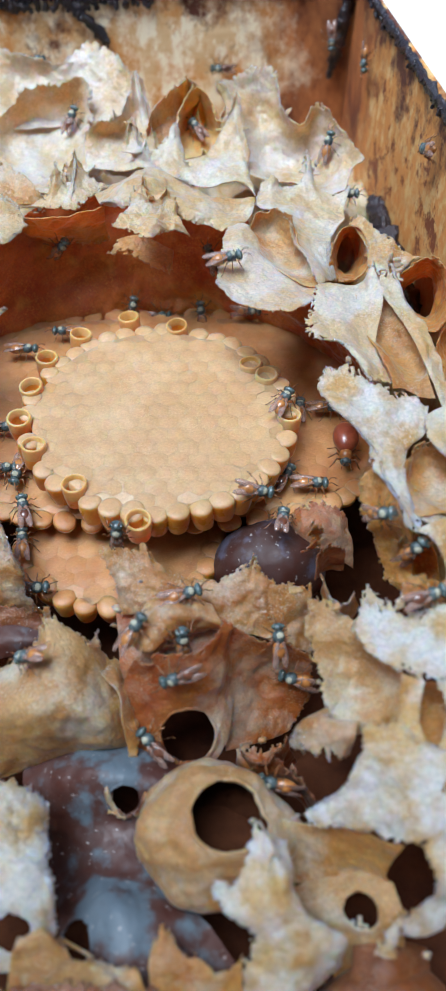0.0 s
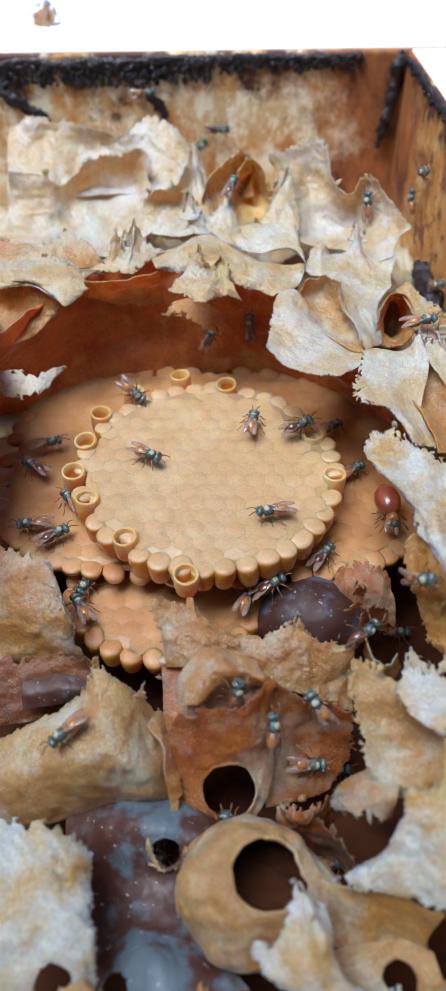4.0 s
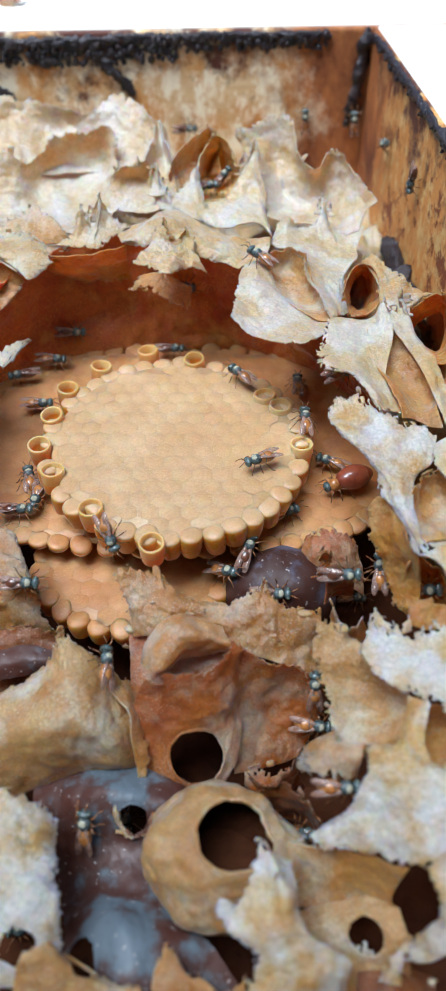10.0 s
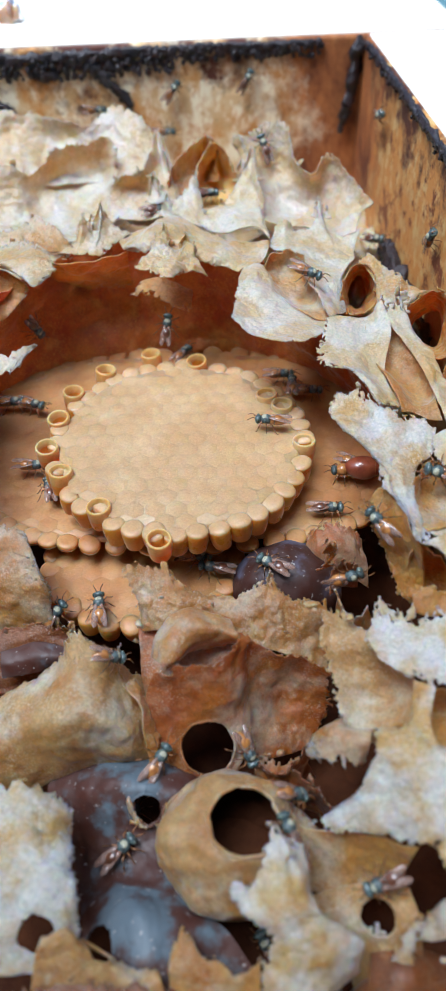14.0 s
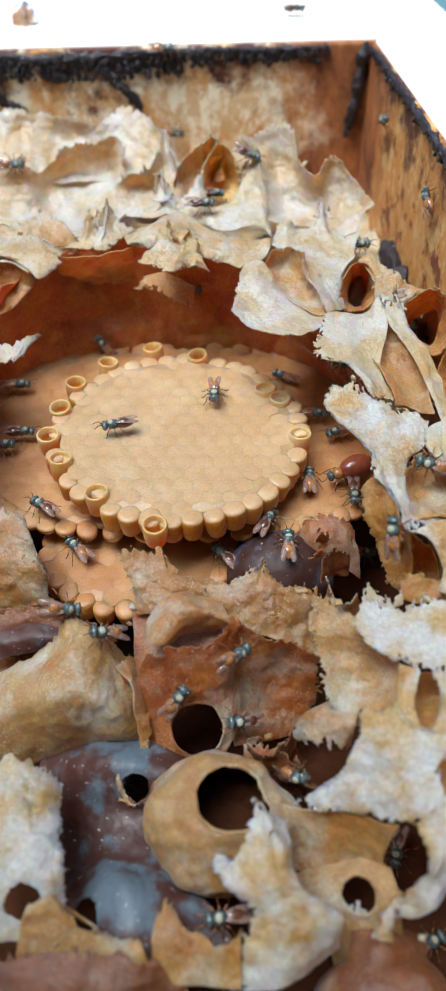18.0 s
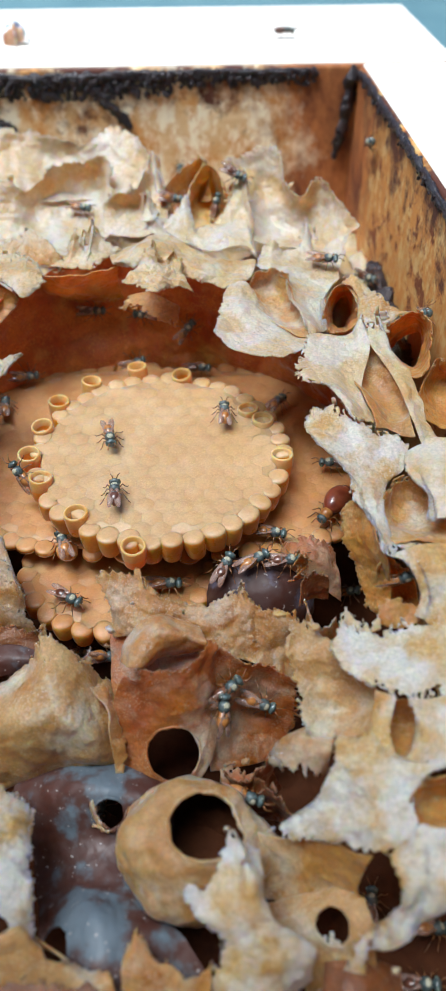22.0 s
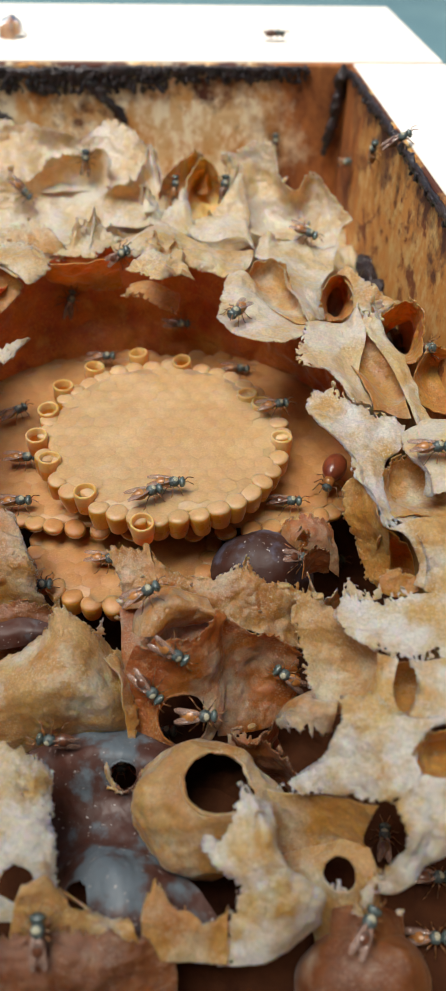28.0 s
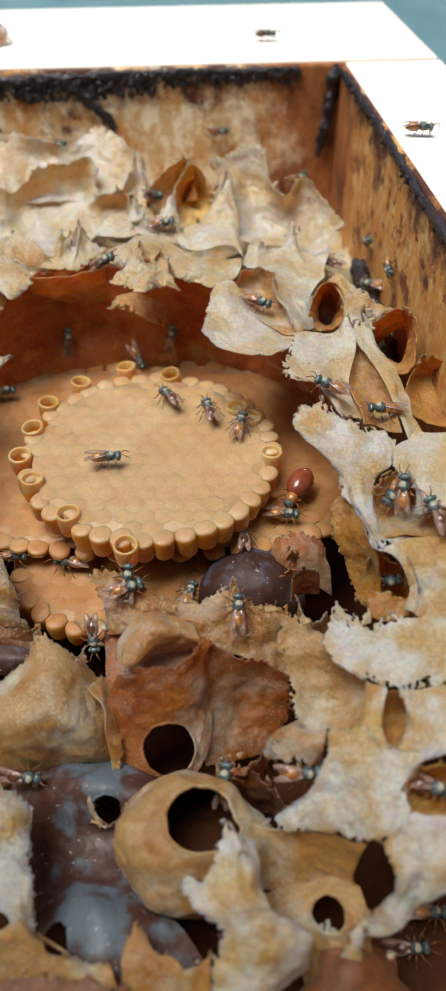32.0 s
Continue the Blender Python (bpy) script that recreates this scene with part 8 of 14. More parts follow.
    [(0, 20.1, 2.4, 1.3, 7, -8, 61), (0.3333, 22.2, 0, 1.7, 17, -37, 65), (0.6667, 22.1, -1.1, 1.5, 15, -37, 78), (1, 20.8, -3.2, 1, 13, -38, 96), (1.333, 16.7, -6.3, 1, -1, -2, 104), (1.667, 15.1, -7.9, 1.1, -2, -3, 115), (2, 15, -8, 1.1, 1, -2, 125), (2.333, 12.7, -8.6, 1, -2, 1, 143), (2.667, 10.7, -9.6, 1, 1, -2, 162), (3, 9.3, -10.7, 1, -2, 1, -180), (4, 10, -9.3, 0.9, 0, 0, -169), (5, 11.9, -10, 1, 0, 3, -158), (6, 15.1, -11.6, 1, 1, 3, -147), (6.5, 17, -9.8, 0.8, -1, 4, -73), (7, 18.2, -9.4, 0.8, 7, 4, -1), (7.333, 18.4, -4.8, 1.1, 1, 1, 49), (7.667, 19.6, -0.4, 1.8, 2, -17, 103), (8, 21.6, 18.2, -6.9, -6, -2, 154), (8.333, 17.2, 27.4, -5.9, -1, -4, 138), (8.667, 12.7, 35.8, -3.6, -67, -50, 136), (9, 8, 38.5, 2.1, 118, -96, -52), (9.333, 8.6, 38, -3.5, 92, -117, -25), (9.667, 9.8, 25.4, 0.5, -16, -30, 120), (10, 10.7, 16.6, 1.3, -2, -3, 132), (10.33, 14.2, 16.9, -2.3, -4, -6, 116), (10.67, 17.7, 15.4, -4.5, -2, -3, 101), (11, 21.2, 14, -6.8, 0, 0, 85), (11.33, 22.3, 16.8, -6.9, 3, -3, 56), (11.67, 23.1, 18.3, -6, -1, -1, 27), (12, 24.1, 21, -5.9, 0, 0, -2), (13, 24.1, 21, -5.9, 0, 0, -2), (16, 25.2, 18.7, -5.9, 1, 2, -6), (16.33, 24.4, 18.7, -5.9, 0, -1, 16), (16.67, 23.6, 18.4, -5.9, 2, 0, 39), (17, 21.3, 19, -6.8, -2, -5, 62), (17.33, 22.5, 17.5, -7, 6, -10, 40), (17.67, 23.5, 14, -5.7, 3, -3, 19), (18, 24.7, 12.1, -5.7, 5, 2, -2), (18.33, 25.3, 16.5, -5.7, 1, -4, 39), (18.67, 23.9, 17.4, -5.7, -1, -1, 81), (19, 20.4, 8, 1, -2, -11, 123), (19.5, 22.4, 18.3, -6.5, 0, -2, 61), (20, 23.1, 15.9, -5.8, -5, 0, 0), (20.33, 22.8, 20, -5.7, 3, 0, -2), (20.67, 22.7, 24, -5.8, 1, 1, -5), (21, 22.8, 27.9, -5.8, 11, -2, -6), (21.33, 22, 26.3, -5.8, 0, 0, 13), (21.67, 21.4, 24.3, -5.8, 4, 0, 35), (22, 21.3, 22, -5.7, 3, -2, 55), (22.33, 29.4, 30, -1.4, 21, -34, 21), (22.67, 33, 14, 17.5, 41, -18, 2), (23, 44.9, 39.9, 11, 90, -26, -86), (23.33, 34.1, 25.7, 16.2, 26, -8, -42), (23.67, 27.5, 24.5, 14.4, 3, 14, -32), (24, 21.7, 19.9, 14.6, 12, -12, -20), (25, 21.8, 19.9, 14.6, 14, -15, -20), (26, 19.1, 24.7, 11, 33, 18, -47), (27, 15.5, 13.8, 16.5, -6, 4, -84), (28, 12.3, 11.2, 17, -16, -1, -122), (28.33, 13, 18.1, 17.1, -8, 5, -160), (28.67, 12.3, 19.6, 17.5, -3, 6, -177), (29, 9.4, 38.1, 5.6, -48, -37, 141), (29.33, 5.3, 39.8, 7.4, 76, -79, -8), (29.67, 2.6, 24.9, 18.8, 25, -4, 21), (30, -1.1, 29.4, 19.8, 13, 20, -5), (30.33, 2.4, 29.7, 19, 20, 0, -10), (30.67, 5.8, 38.5, 14.2, 59, -9, -16), (31, 9.7, 32.7, 16.6, 0, 17, -19), (31.33, 7.4, 39.6, 8.4, 66, -28, -8), (31.67, 5.1, 39.8, 3.6, 65, -53, 13), (32, 3.1, 39.1, -0.6, 38, -75, 42)],
    [(0, 15.2, -14.8, 0.1, 45, 17, 2), (0.3333, 14, -14.6, -5.4, 1, -9, -8), (0.6667, 10.6, -15.3, -9.4, -9, -23, -7), (1, 5.7, -19.3, -10.2, 0, 3, -12), (2, 5.7, -19.3, -10.2, -1, 3, -12), (2.333, 6.6, -18.5, -10.2, 3, -4, 15), (2.667, 7.5, -17.5, -10.4, 2, 2, 41), (3, 8.5, -18, -8.7, -7, 0, 66), (4, 7.2, -17.3, -8.7, 9, 0, 67), (5, 6.9, -17.5, -10.3, 2, -2, 38), (6, 7.8, -19.8, -9.9, 5, -2, 21), (6.333, 5.7, -18.3, -10.2, 3, -2, 14), (6.667, 3.3, -17.4, -10, 4, 1, 8), (7, 0.8, -17.4, -10.1, 0, -1, 3), (7.333, 1.9, -17, -10.1, 1, 1, 27), (7.667, 4, -17, -10.1, 3, 0, 58), (8, 5.3, -15.4, -10, -1, 0, 89), (8.333, 6, -16.9, -8.5, 8, 0, 38), (8.667, 6.9, -15.8, -9.9, 1, 0, -6), (9, 7.9, -16.1, -10, -2, 3, -86), (9.5, 8.2, -18.6, -8.9, 4, 5, -49), (10, 9.5, -19.5, -7.7, 13, -24, -31), (10.33, 10.4, -20.9, -6.6, 53, 1, -85), (10.67, 11.3, -21, -6.3, 21, 37, -133), (11, 12, -20.2, -5.7, -12, 29, 160), (11.33, 11.2, -19.5, -5.8, -41, 10, 98), (11.67, 10.8, -19.6, -6.1, -37, -28, 51), (12, 10.8, -20.6, -6.3, 8, -46, -10), (13, 9.3, -16.7, -8.7, -7, -11, 37), (14, 3.9, -15.4, -10, 6, 0, 1), (15, 3.3, -14.9, -10.1, 0, 0, -42), (16, 0.2, -14.6, -10, -2, 4, -88), (16.5, 2.8, -15.1, -10, 0, -1, -129), (17, 4.1, -16.4, -10, -3, -3, -172), (17.33, 4.8, -17.3, 0.9, -5, 1, -143), (17.67, 5, -6.4, 1.1, 0, 1, -115), (18, 6.6, 8.6, 1.3, 3, 3, -90), (18.33, 3.9, 13.4, 1.3, 1, 2, -80), (18.67, -0.5, 14.7, 1.2, -1, 1, -71), (19, -5.9, 14.5, 1.2, -2, -1, -62), (19.33, -10.6, 15.5, -2.3, 8, 7, -10), (19.67, -14.9, 14.7, -4.5, 6, 1, 43), (20, -19.2, 14, -6.8, 0, 0, 95), (20.33, -16.8, 12.5, -4.5, -5, 1, 150), (20.67, -14.3, 11, -2.3, -7, 6, -155), (21, -11.5, 7.8, 1.4, 0, 2, -100), (21.33, -10.5, 6, 1.3, 1, -1, -92), (21.67, -9.3, 4.3, 1.1, 0, -1, -84), (22, -7.5, 2.2, 1.2, -1, 5, -76), (22.33, -10, 3.5, 1.2, 0, -2, -18), (22.67, -11.6, 3.2, 1.4, 0, -1, 38), (23, -13, 3.6, 1.2, 0, 0, 96), (23.33, -13.3, 8, 1.2, 0, -2, 83), (23.67, -12.6, 12.3, 1.2, -1, -4, 70), (24, -10.9, 16.9, 1.3, 22, -23, 54), (24.33, -14, 17.3, -2.3, 22, -13, 71), (24.67, -16.6, 15.6, -4.6, 10, -8, 83), (25, -19.2, 14, -6.8, 0, 0, 95), (26, -20.6, 10, -6.9, 4, -1, 64), (27, -22.1, 6, -7, 8, 0, 34), (28, -23.1, 0.5, -5.8, 4, 1, 4), (29, -24.2, 3.3, -5.8, 1, 6, 2), (29.33, -24.4, 20.7, -5.8, -1, -1, 4), (29.67, -22.9, 34.8, -0.6, 73, 12, 28), (30, -17.3, 32.4, 14.6, 113, 2, 14), (31, -14.3, 33, 13.9, 124, -1, 19), (31.33, -8.7, 35.6, 16.5, 50, -9, -6), (31.67, -2.9, 36.2, 19.7, 1, 4, -1), (32, 2.2, 52.6, 15.8, 40, -9, -11)],
    [(0, -19.3, -12.5, -6.2, 0, -7, 104), (0.3333, -16.5, -14, -6.6, 7, -9, 72), (0.6667, -15.2, -15.1, -6.7, 13, -7, 41), (1, -15.4, -15.9, -8.5, 5, 1, 16), (2, -15.8, -12.9, -6.2, 8, 3, 1), (2.333, -17.9, -11.8, -6.2, 6, 0, -5), (2.667, -20, -11, -5.9, 1, 1, -12), (3, -21.4, -10.3, -6, 2, -1, -19), (4, -22.5, -8.2, -6, 1, -1, 37), (5, -22.3, -8.3, -6, -1, -1, 94), (6, -20.3, -9.4, -5.9, -1, 1, 152), (7, -18.8, -9.2, -5.9, -1, 0, 87), (7.333, -20.3, -9.6, -5.9, -1, -1, 58), (7.667, -21, -10, -5.9, 1, -1, 30), (8, -22.8, -8.9, -6, 1, 0, 2), (11, -22.8, -8.9, -6, 1, 0, 2), (11.33, -21.6, -10.3, -6.2, -1, 2, -54), (11.67, -20.2, -12, -5.9, -1, 1, -112), (12, -19.1, -13.1, -6.7, -10, -6, -167), (12.33, -19.8, -11.1, -5.9, 2, -3, 164), (12.67, -20.4, -7.6, -5.9, 1, 0, 135), (13, -20.7, -3.6, -5.7, 1, 0, 105), (17, -20.6, -3.7, -5.7, 1, 1, 105), (17.33, -20.8, -5.9, -5.9, 0, -2, 117), (17.67, -20.9, -8.5, -5.8, 1, -2, 129), (18, -20.9, -10.9, -5.8, 0, 1, 142), (18.33, -15.2, -15.6, -8.4, 1, -7, 126), (18.67, -10.5, -23.1, -10, -2, -3, 111), (19, -10.5, -19.3, -28.6, 0, 6, 97), (20, -10.5, -19.2, -28.6, 2, 9, 97), (20.33, -14, -17.4, -24.3, 2, -2, 66), (20.67, -17.2, -16.5, -18.5, 6, 1, 35), (21, -19.4, -17.8, -9.9, 21, -3, 1), (21.33, -17, -19.4, -9.9, -1, -1, -7), (21.67, -14.4, -20.9, -9.9, 1, -2, -18), (22, -11.5, -22.4, -10.1, 3, 1, -29), (22.33, -12, -25.1, -10.7, 11, 1, 6), (22.67, -12.1, -28, -12, 80, 6, 4), (23, -9.5, -36.4, -4.5, 36, -2, 71), (24, -9.5, -36.4, -4.5, 30, 2, 81), (24.33, -8.7, -48.5, -7.5, 22, -5, 85), (24.67, -7.9, -60.8, -9.9, 7, -13, 89), (25, -7, -73.2, -11.9, -3, -12, 96), (28, -10, -71.8, -10.6, -10, -41, 95), (28.5, -9, -67.5, -11.6, 49, -11, 70), (29, -10.4, -69.6, -7.9, 48, 2, 5), (30, -8.7, -68.6, -8, 39, 21, -2), (31, -8.7, -68.6, -8, 31, 26, 5), (31.33, -7.9, -60.4, -15.4, 25, 28, -24), (31.67, -7, -52.3, -22.7, 21, 19, -55), (32, -6, -44.7, -28.7, 32, 10, -85)],
    [(0, -22.7, -5.5, -5.9, 0, -1, 3), (1, -21.2, -5.1, -5.9, 1, 1, 1), (1.333, -23.4, -4.8, -5.9, 0, -2, 33), (1.667, -23.7, -3.7, -5.8, 3, -1, 65), (2, -23, -0.8, -5.7, 0, 0, 98), (3, -23.1, -0.7, -5.7, 0, 0, 98), (4, -22, -0.9, -5.7, 2, 0, 128), (5, -20.1, -3.6, -2.8, -42, -20, 160), (6, -17.9, -7.4, 1.1, -62, -14, -160), (6.333, -11.3, -7.1, 1.3, 1, 0, 170), (6.667, -5, -7, 1.1, 0, -1, 150), (7, 1.2, -8.1, 1.1, 1, -2, 132), (7.333, -2.2, -8.7, 1.1, -2, 0, 149), (7.667, -4.5, -9.1, 1.1, -1, 0, 166), (8, -7.9, -8.1, 1.1, 0, 0, -177), (8.333, -12.6, -6.5, -2.3, -9, -1, -150), (8.667, -17, -6.3, -4.6, -5, 1, -124), (9, -21, -6.8, -6, 1, 4, -97), (11, -21, -6.8, -6, 1, 4, -97), (11.33, -22.5, -4.6, -5.9, -1, 0, -100), (11.67, -23.9, -2.3, -5.9, 0, 0, -104), (12, -25.3, -0, -5.9, 0, 0, -107), (12.5, -24.9, -0.1, -5.9, 2, 0, -52), (13, -23.5, 1.3, -5.7, 1, 2, 2), (17, -23.5, 1.2, -5.7, 1, 4, 2), (17.33, -25.6, 2.2, -5.8, 2, -2, 3), (17.67, -27.6, 3, -5.8, 3, 0, 5), (18, -29.6, 3.6, -5.7, 5, -2, 5), (18.33, -27.5, 4.2, -5.8, 1, 1, 64), (18.67, -26.6, 1.9, -5.7, 2, -1, 125), (19, -26.7, -1.5, -5.8, -3, 2, -175), (19.33, -25.9, 0.7, -5.8, -1, -2, 156), (19.67, -24.6, 1.9, -5.7, 1, -1, 128), (20, -23.4, 2.3, -5.9, 3, -3, 98), (20.33, -23.9, 0, -5.8, 1, 2, 85), (20.67, -24.1, -2.7, -5.9, -1, 0, 71), (21, -24.1, -5.7, -5.9, 1, -3, 57), (21.33, -24.4, -2.5, -5.9, -1, -1, 68), (21.67, -24.2, 0.4, -5.7, 1, 1, 80), (22, -21.1, -3.4, 0.4, -72, -45, 144), (22.33, -23.6, 0.5, -5.7, -2, -3, 93), (22.67, -22.7, -3.7, -5.9, -1, -2, 96), (23, -21.6, -7.4, -5.9, -3, -2, 97), (23.33, -22.3, -7.1, -5.8, -1, -2, 46), (23.67, -22.1, -6.7, -5.8, 2, -3, -5), (24, -21.2, -6.2, -5.9, 1, 2, -57), (25, -21.2, -6.2, -5.9, 1, 2, -57), (26, -21.5, -7.6, -5.9, 2, 0, -37), (27, -21.8, -9.1, -5.8, 1, 0, -17), (28, -22.3, -10.3, -5.9, 3, -2, 2), (28.33, -19.8, -10.4, -6, 1, 0, 34), (28.67, -18.2, -13.5, -6.2, 2, -9, 65), (29, -19.6, -15.8, -10.2, -2, -6, 98), (30, -19.5, -15.8, -10.2, 0, -5, 98), (30.33, -16, -16.9, -10, 2, -2, 75), (30.67, -12.6, -17.9, -9.7, 0, -2, 53), (31, -9.2, -18.7, -9.8, -2, 1, 31), (31.33, -10.5, -17.5, -10, -1, -2, 52), (31.67, -11.7, -16.6, -10, 1, 1, 92), (32, -12.5, -15.1, -9.9, -2, 0, 171)],
    [(0, -23.4, 23.1, -5.7, 0, 0, 2), (0.3333, -20.2, 26.7, -5.8, 1, -1, 5), (0.6667, -18.7, 30.2, -5.7, 3, 3, 8), (1, -18.2, 32.1, -5.7, 13, 9, 11), (1.333, -18.8, 29, -5.8, 0, 0, 3), (1.667, -17.2, 27.2, -5.7, -2, -1, -3), (2, -12.6, 18.9, 1.3, 52, 43, -12), (7, -12.7, 19, 1.3, 45, 39, -18), (7.333, -16.4, 26.4, 5, 71, 35, 4), (7.667, -19.7, 31.4, 10.6, 82, 22, 12), (8, -23.5, 38.5, 15, 26, 1, 12), (8.333, -23.2, 36.1, 8.2, 85, -6, 32), (8.667, -22.8, 35, 0.3, 76, -17, 39), (9, -21.1, 30.3, -5.8, 3, -8, 71), (10, -23.3, 29.7, -5.6, 8, 6, 7), (11, -23.3, 29.7, -5.6, 8, 6, 7), (11.33, -16.5, 31.5, -6.1, 8, -2, 4), (11.67, -9.6, 32.3, -5.8, 1, 0, 3), (12, -2.6, 33.9, -6.1, 5, 9, 2), (13, -2.6, 33.9, -6.1, 5, 9, 2), (14, 0.4, 33.8, -6, 1, -3, 57), (15, 3.3, 35.1, -7, -3, -20, 117), (16, 6.4, 33.6, -6, 0, -2, 176), (16.33, 6.2, 33.4, -5.7, -1, 1, 116), (16.67, 6, 33.3, -5.7, -4, -2, 51), (17, 5, 21.5, 1.9, 63, -5, -1), (17.33, 2.6, 39.2, -6.1, 71, -5, -9), (17.67, 1.4, 39.5, -1.6, 80, -5, -11), (18, 2.3, 40.8, 4.2, 76, -9, -22), (18.33, 2.5, 29.1, 10.7, 22, 7, -2), (18.67, -2.2, 40.9, -0.3, 78, -1, -2), (19, -4.4, 40.2, -2.1, 65, 5, 8), (19.33, -2.6, 40.9, -0.1, 79, 1, -1), (19.67, -1, 41.6, 0.6, 65, -2, -4), (20, 1.9, 27.9, 10.3, 20, 3, -7), (20.33, -0.8, 41.8, 1, 68, -3, -6), (20.67, -2.5, 41.2, 0.4, 78, 0, 2), (21, -3.8, 40.7, -0.7, 75, 2, 5), (21.33, -4.7, 40.8, 0.6, 66, -55, 34), (21.67, -4.4, 36.5, 4.1, 70, -117, 10), (22, -5.6, 41.4, 2.4, -68, -1, 179), (23, -5.7, 41.4, 2.5, -70, -1, 179), (23.33, 7.4, 28.6, 4.1, 47, -134, 19), (23.67, 19.6, 23.1, 1.6, -39, -117, 93), (24, 31.7, 17.5, -0.9, 99, -27, -58), (24.33, 30.5, 17.4, 3.1, 69, -21, -23), (24.67, 29.2, 17.3, 7.1, 55, -7, -2), (25, 26.8, 8.9, 16, 7, 7, 14), (26, 27.5, 3.5, 15.7, 6, 12, 16), (27, 23.1, 11.9, 3.6, 30, 11, 17), (28, 20.5, 7.5, 1.2, 12, 0, 15), (29, 19.3, 8.3, 1.5, 40, 31, -26), (29.33, 18.6, 5.8, 1.2, 5, 16, -41), (29.67, 18, 4, 1.1, 2, 0, -55), (30, 17.5, 2.3, 1.1, 1, 1, -67), (30.33, 16.8, 1.8, 1.1, 3, 1, -119), (30.67, 16.2, 1.7, 1.1, -1, 0, -168), (31, 15.8, 1.3, 1.1, 2, -1, 143), (31.33, 15.7, 2.9, 1.2, -3, 1, 120), (31.67, 15.6, 4.6, 1.1, 1, -1, 96), (32, 15.9, 7, 1.1, 3, -17, 73)],
    [(0, 3.3, -40.6, -4.6, -66, 21, -171), (1, 2.8, -41.3, -6.5, -63, 22, -180), (1.333, -0.3, -42.1, -9.1, -64, 2, 157), (1.667, -1.3, -42.6, -10.9, -44, -25, 144), (2, -1.3, -42.9, -11.5, -21, -42, 118), (2.333, -0.5, -44.4, -12.9, -26, -41, 103), (2.667, 0.5, -46, -14.6, -6, -19, 79), (3, 2.1, -48.8, -14, 8, 25, 65), (4, 4.3, -47.4, -16.2, 12, -56, 89), (5, 6.5, -47.7, -13.8, -20, 12, 134), (6, 8.7, -46.4, -15.3, -53, 2, -153), (7, 8.7, -46.4, -15.3, -53, 2, -153), (7.333, 10.3, -46.7, -14.5, -31, 52, -141), (7.667, 11.7, -48.4, -10.6, 10, 27, -63), (8, 13.5, -46.1, -15.9, 18, 10, 9), (9, 13.5, -46.1, -15.9, 18, 10, 9), (9.333, 3, -51.1, -20.9, 54, 13, 78), (9.667, -7.5, -56.4, -24.9, 40, -16, 127), (10, -17.7, -61.9, -27.9, 13, -13, -172), (11, -17.8, -62.7, -27.6, 13, -13, -174), (12, -17.8, -62.7, -27.6, 13, -13, -174), (12.33, -13.9, -60.2, -25.3, 15, -17, 135), (12.67, -9.2, -58.8, -19.3, -25, 3, 81), (13, -5.5, -55.7, -18.4, 2, -15, 39), (16, -5.5, -55.8, -18.3, 2, -15, 39), (16.33, -0.8, -57.5, -22.1, 11, 1, 27), (16.67, 4, -59.5, -25.5, 6, 4, 14), (17, 8.8, -61.7, -28.1, -4, 3, 0), (17.33, 8.5, -63.4, -24.9, -9, 7, -56), (17.67, 7.6, -67.9, -16.8, -18, 4, -114), (18, 8, -67.2, -16.8, -12, -13, -167), (20, 8, -67.2, -16.8, -12, -13, -167), (20.33, 17.7, -67.4, -20.5, -7, -10, -113), (20.67, 27.4, -67.7, -23.9, -6, -12, -59), (21, 36.8, -68.2, -26.6, -2, -14, -4), (22, 36.8, -68.2, -26.6, -2, -14, -4), (22.33, 35.4, -69.3, -23.9, -15, -1, 2), (22.67, 33.7, -70.5, -20.5, -21, 14, 5), (23, 31.5, -72.4, -13.8, -28, 35, 4), (23.33, 29.1, -69, -13.5, 30, 28, 67), (23.67, 26.5, -67.2, -8.8, -17, -1, 117), (24, 25.5, -63.7, -9.9, -2, 22, 174), (24.33, 23.8, -62.2, -9.6, -55, 29, 153), (24.67, 21.7, -60.5, -9.2, -61, 20, 160), (25, 19.3, -59.2, -7.2, -56, 18, 160), (26, 24.4, -63, -11.2, -24, 10, 127), (27, 24.3, -66.7, -11.9, -10, 0, 95), (28, 26.5, -71.2, -12.4, 12, -6, 59), (28.33, 28.9, -69.5, -11, 8, 15, 45), (28.67, 28.7, -70.7, -12.7, 24, 37, 34), (29, 30.1, -70.2, -14.1, -2, 44, 10), (29.33, 31.4, -67.6, -2.9, 56, 2, -12), (29.67, 34.5, -62.3, 0.6, 22, -2, 3), (30, 38.6, -55.9, 2, 75, -27, 13), (30.33, 38.3, -51.4, 4.5, 20, -2, -29), (30.67, 38.7, -45, 4.8, 8, 17, -61), (31, 38.9, -38.9, 5.8, 0, 7, -94), (31.33, 37.2, -36.7, 6, 18, 20, -63), (31.67, 37, -30.8, 2.4, 60, 2, -40), (32, 35.7, -27.6, 2, 86, -24, -20)],
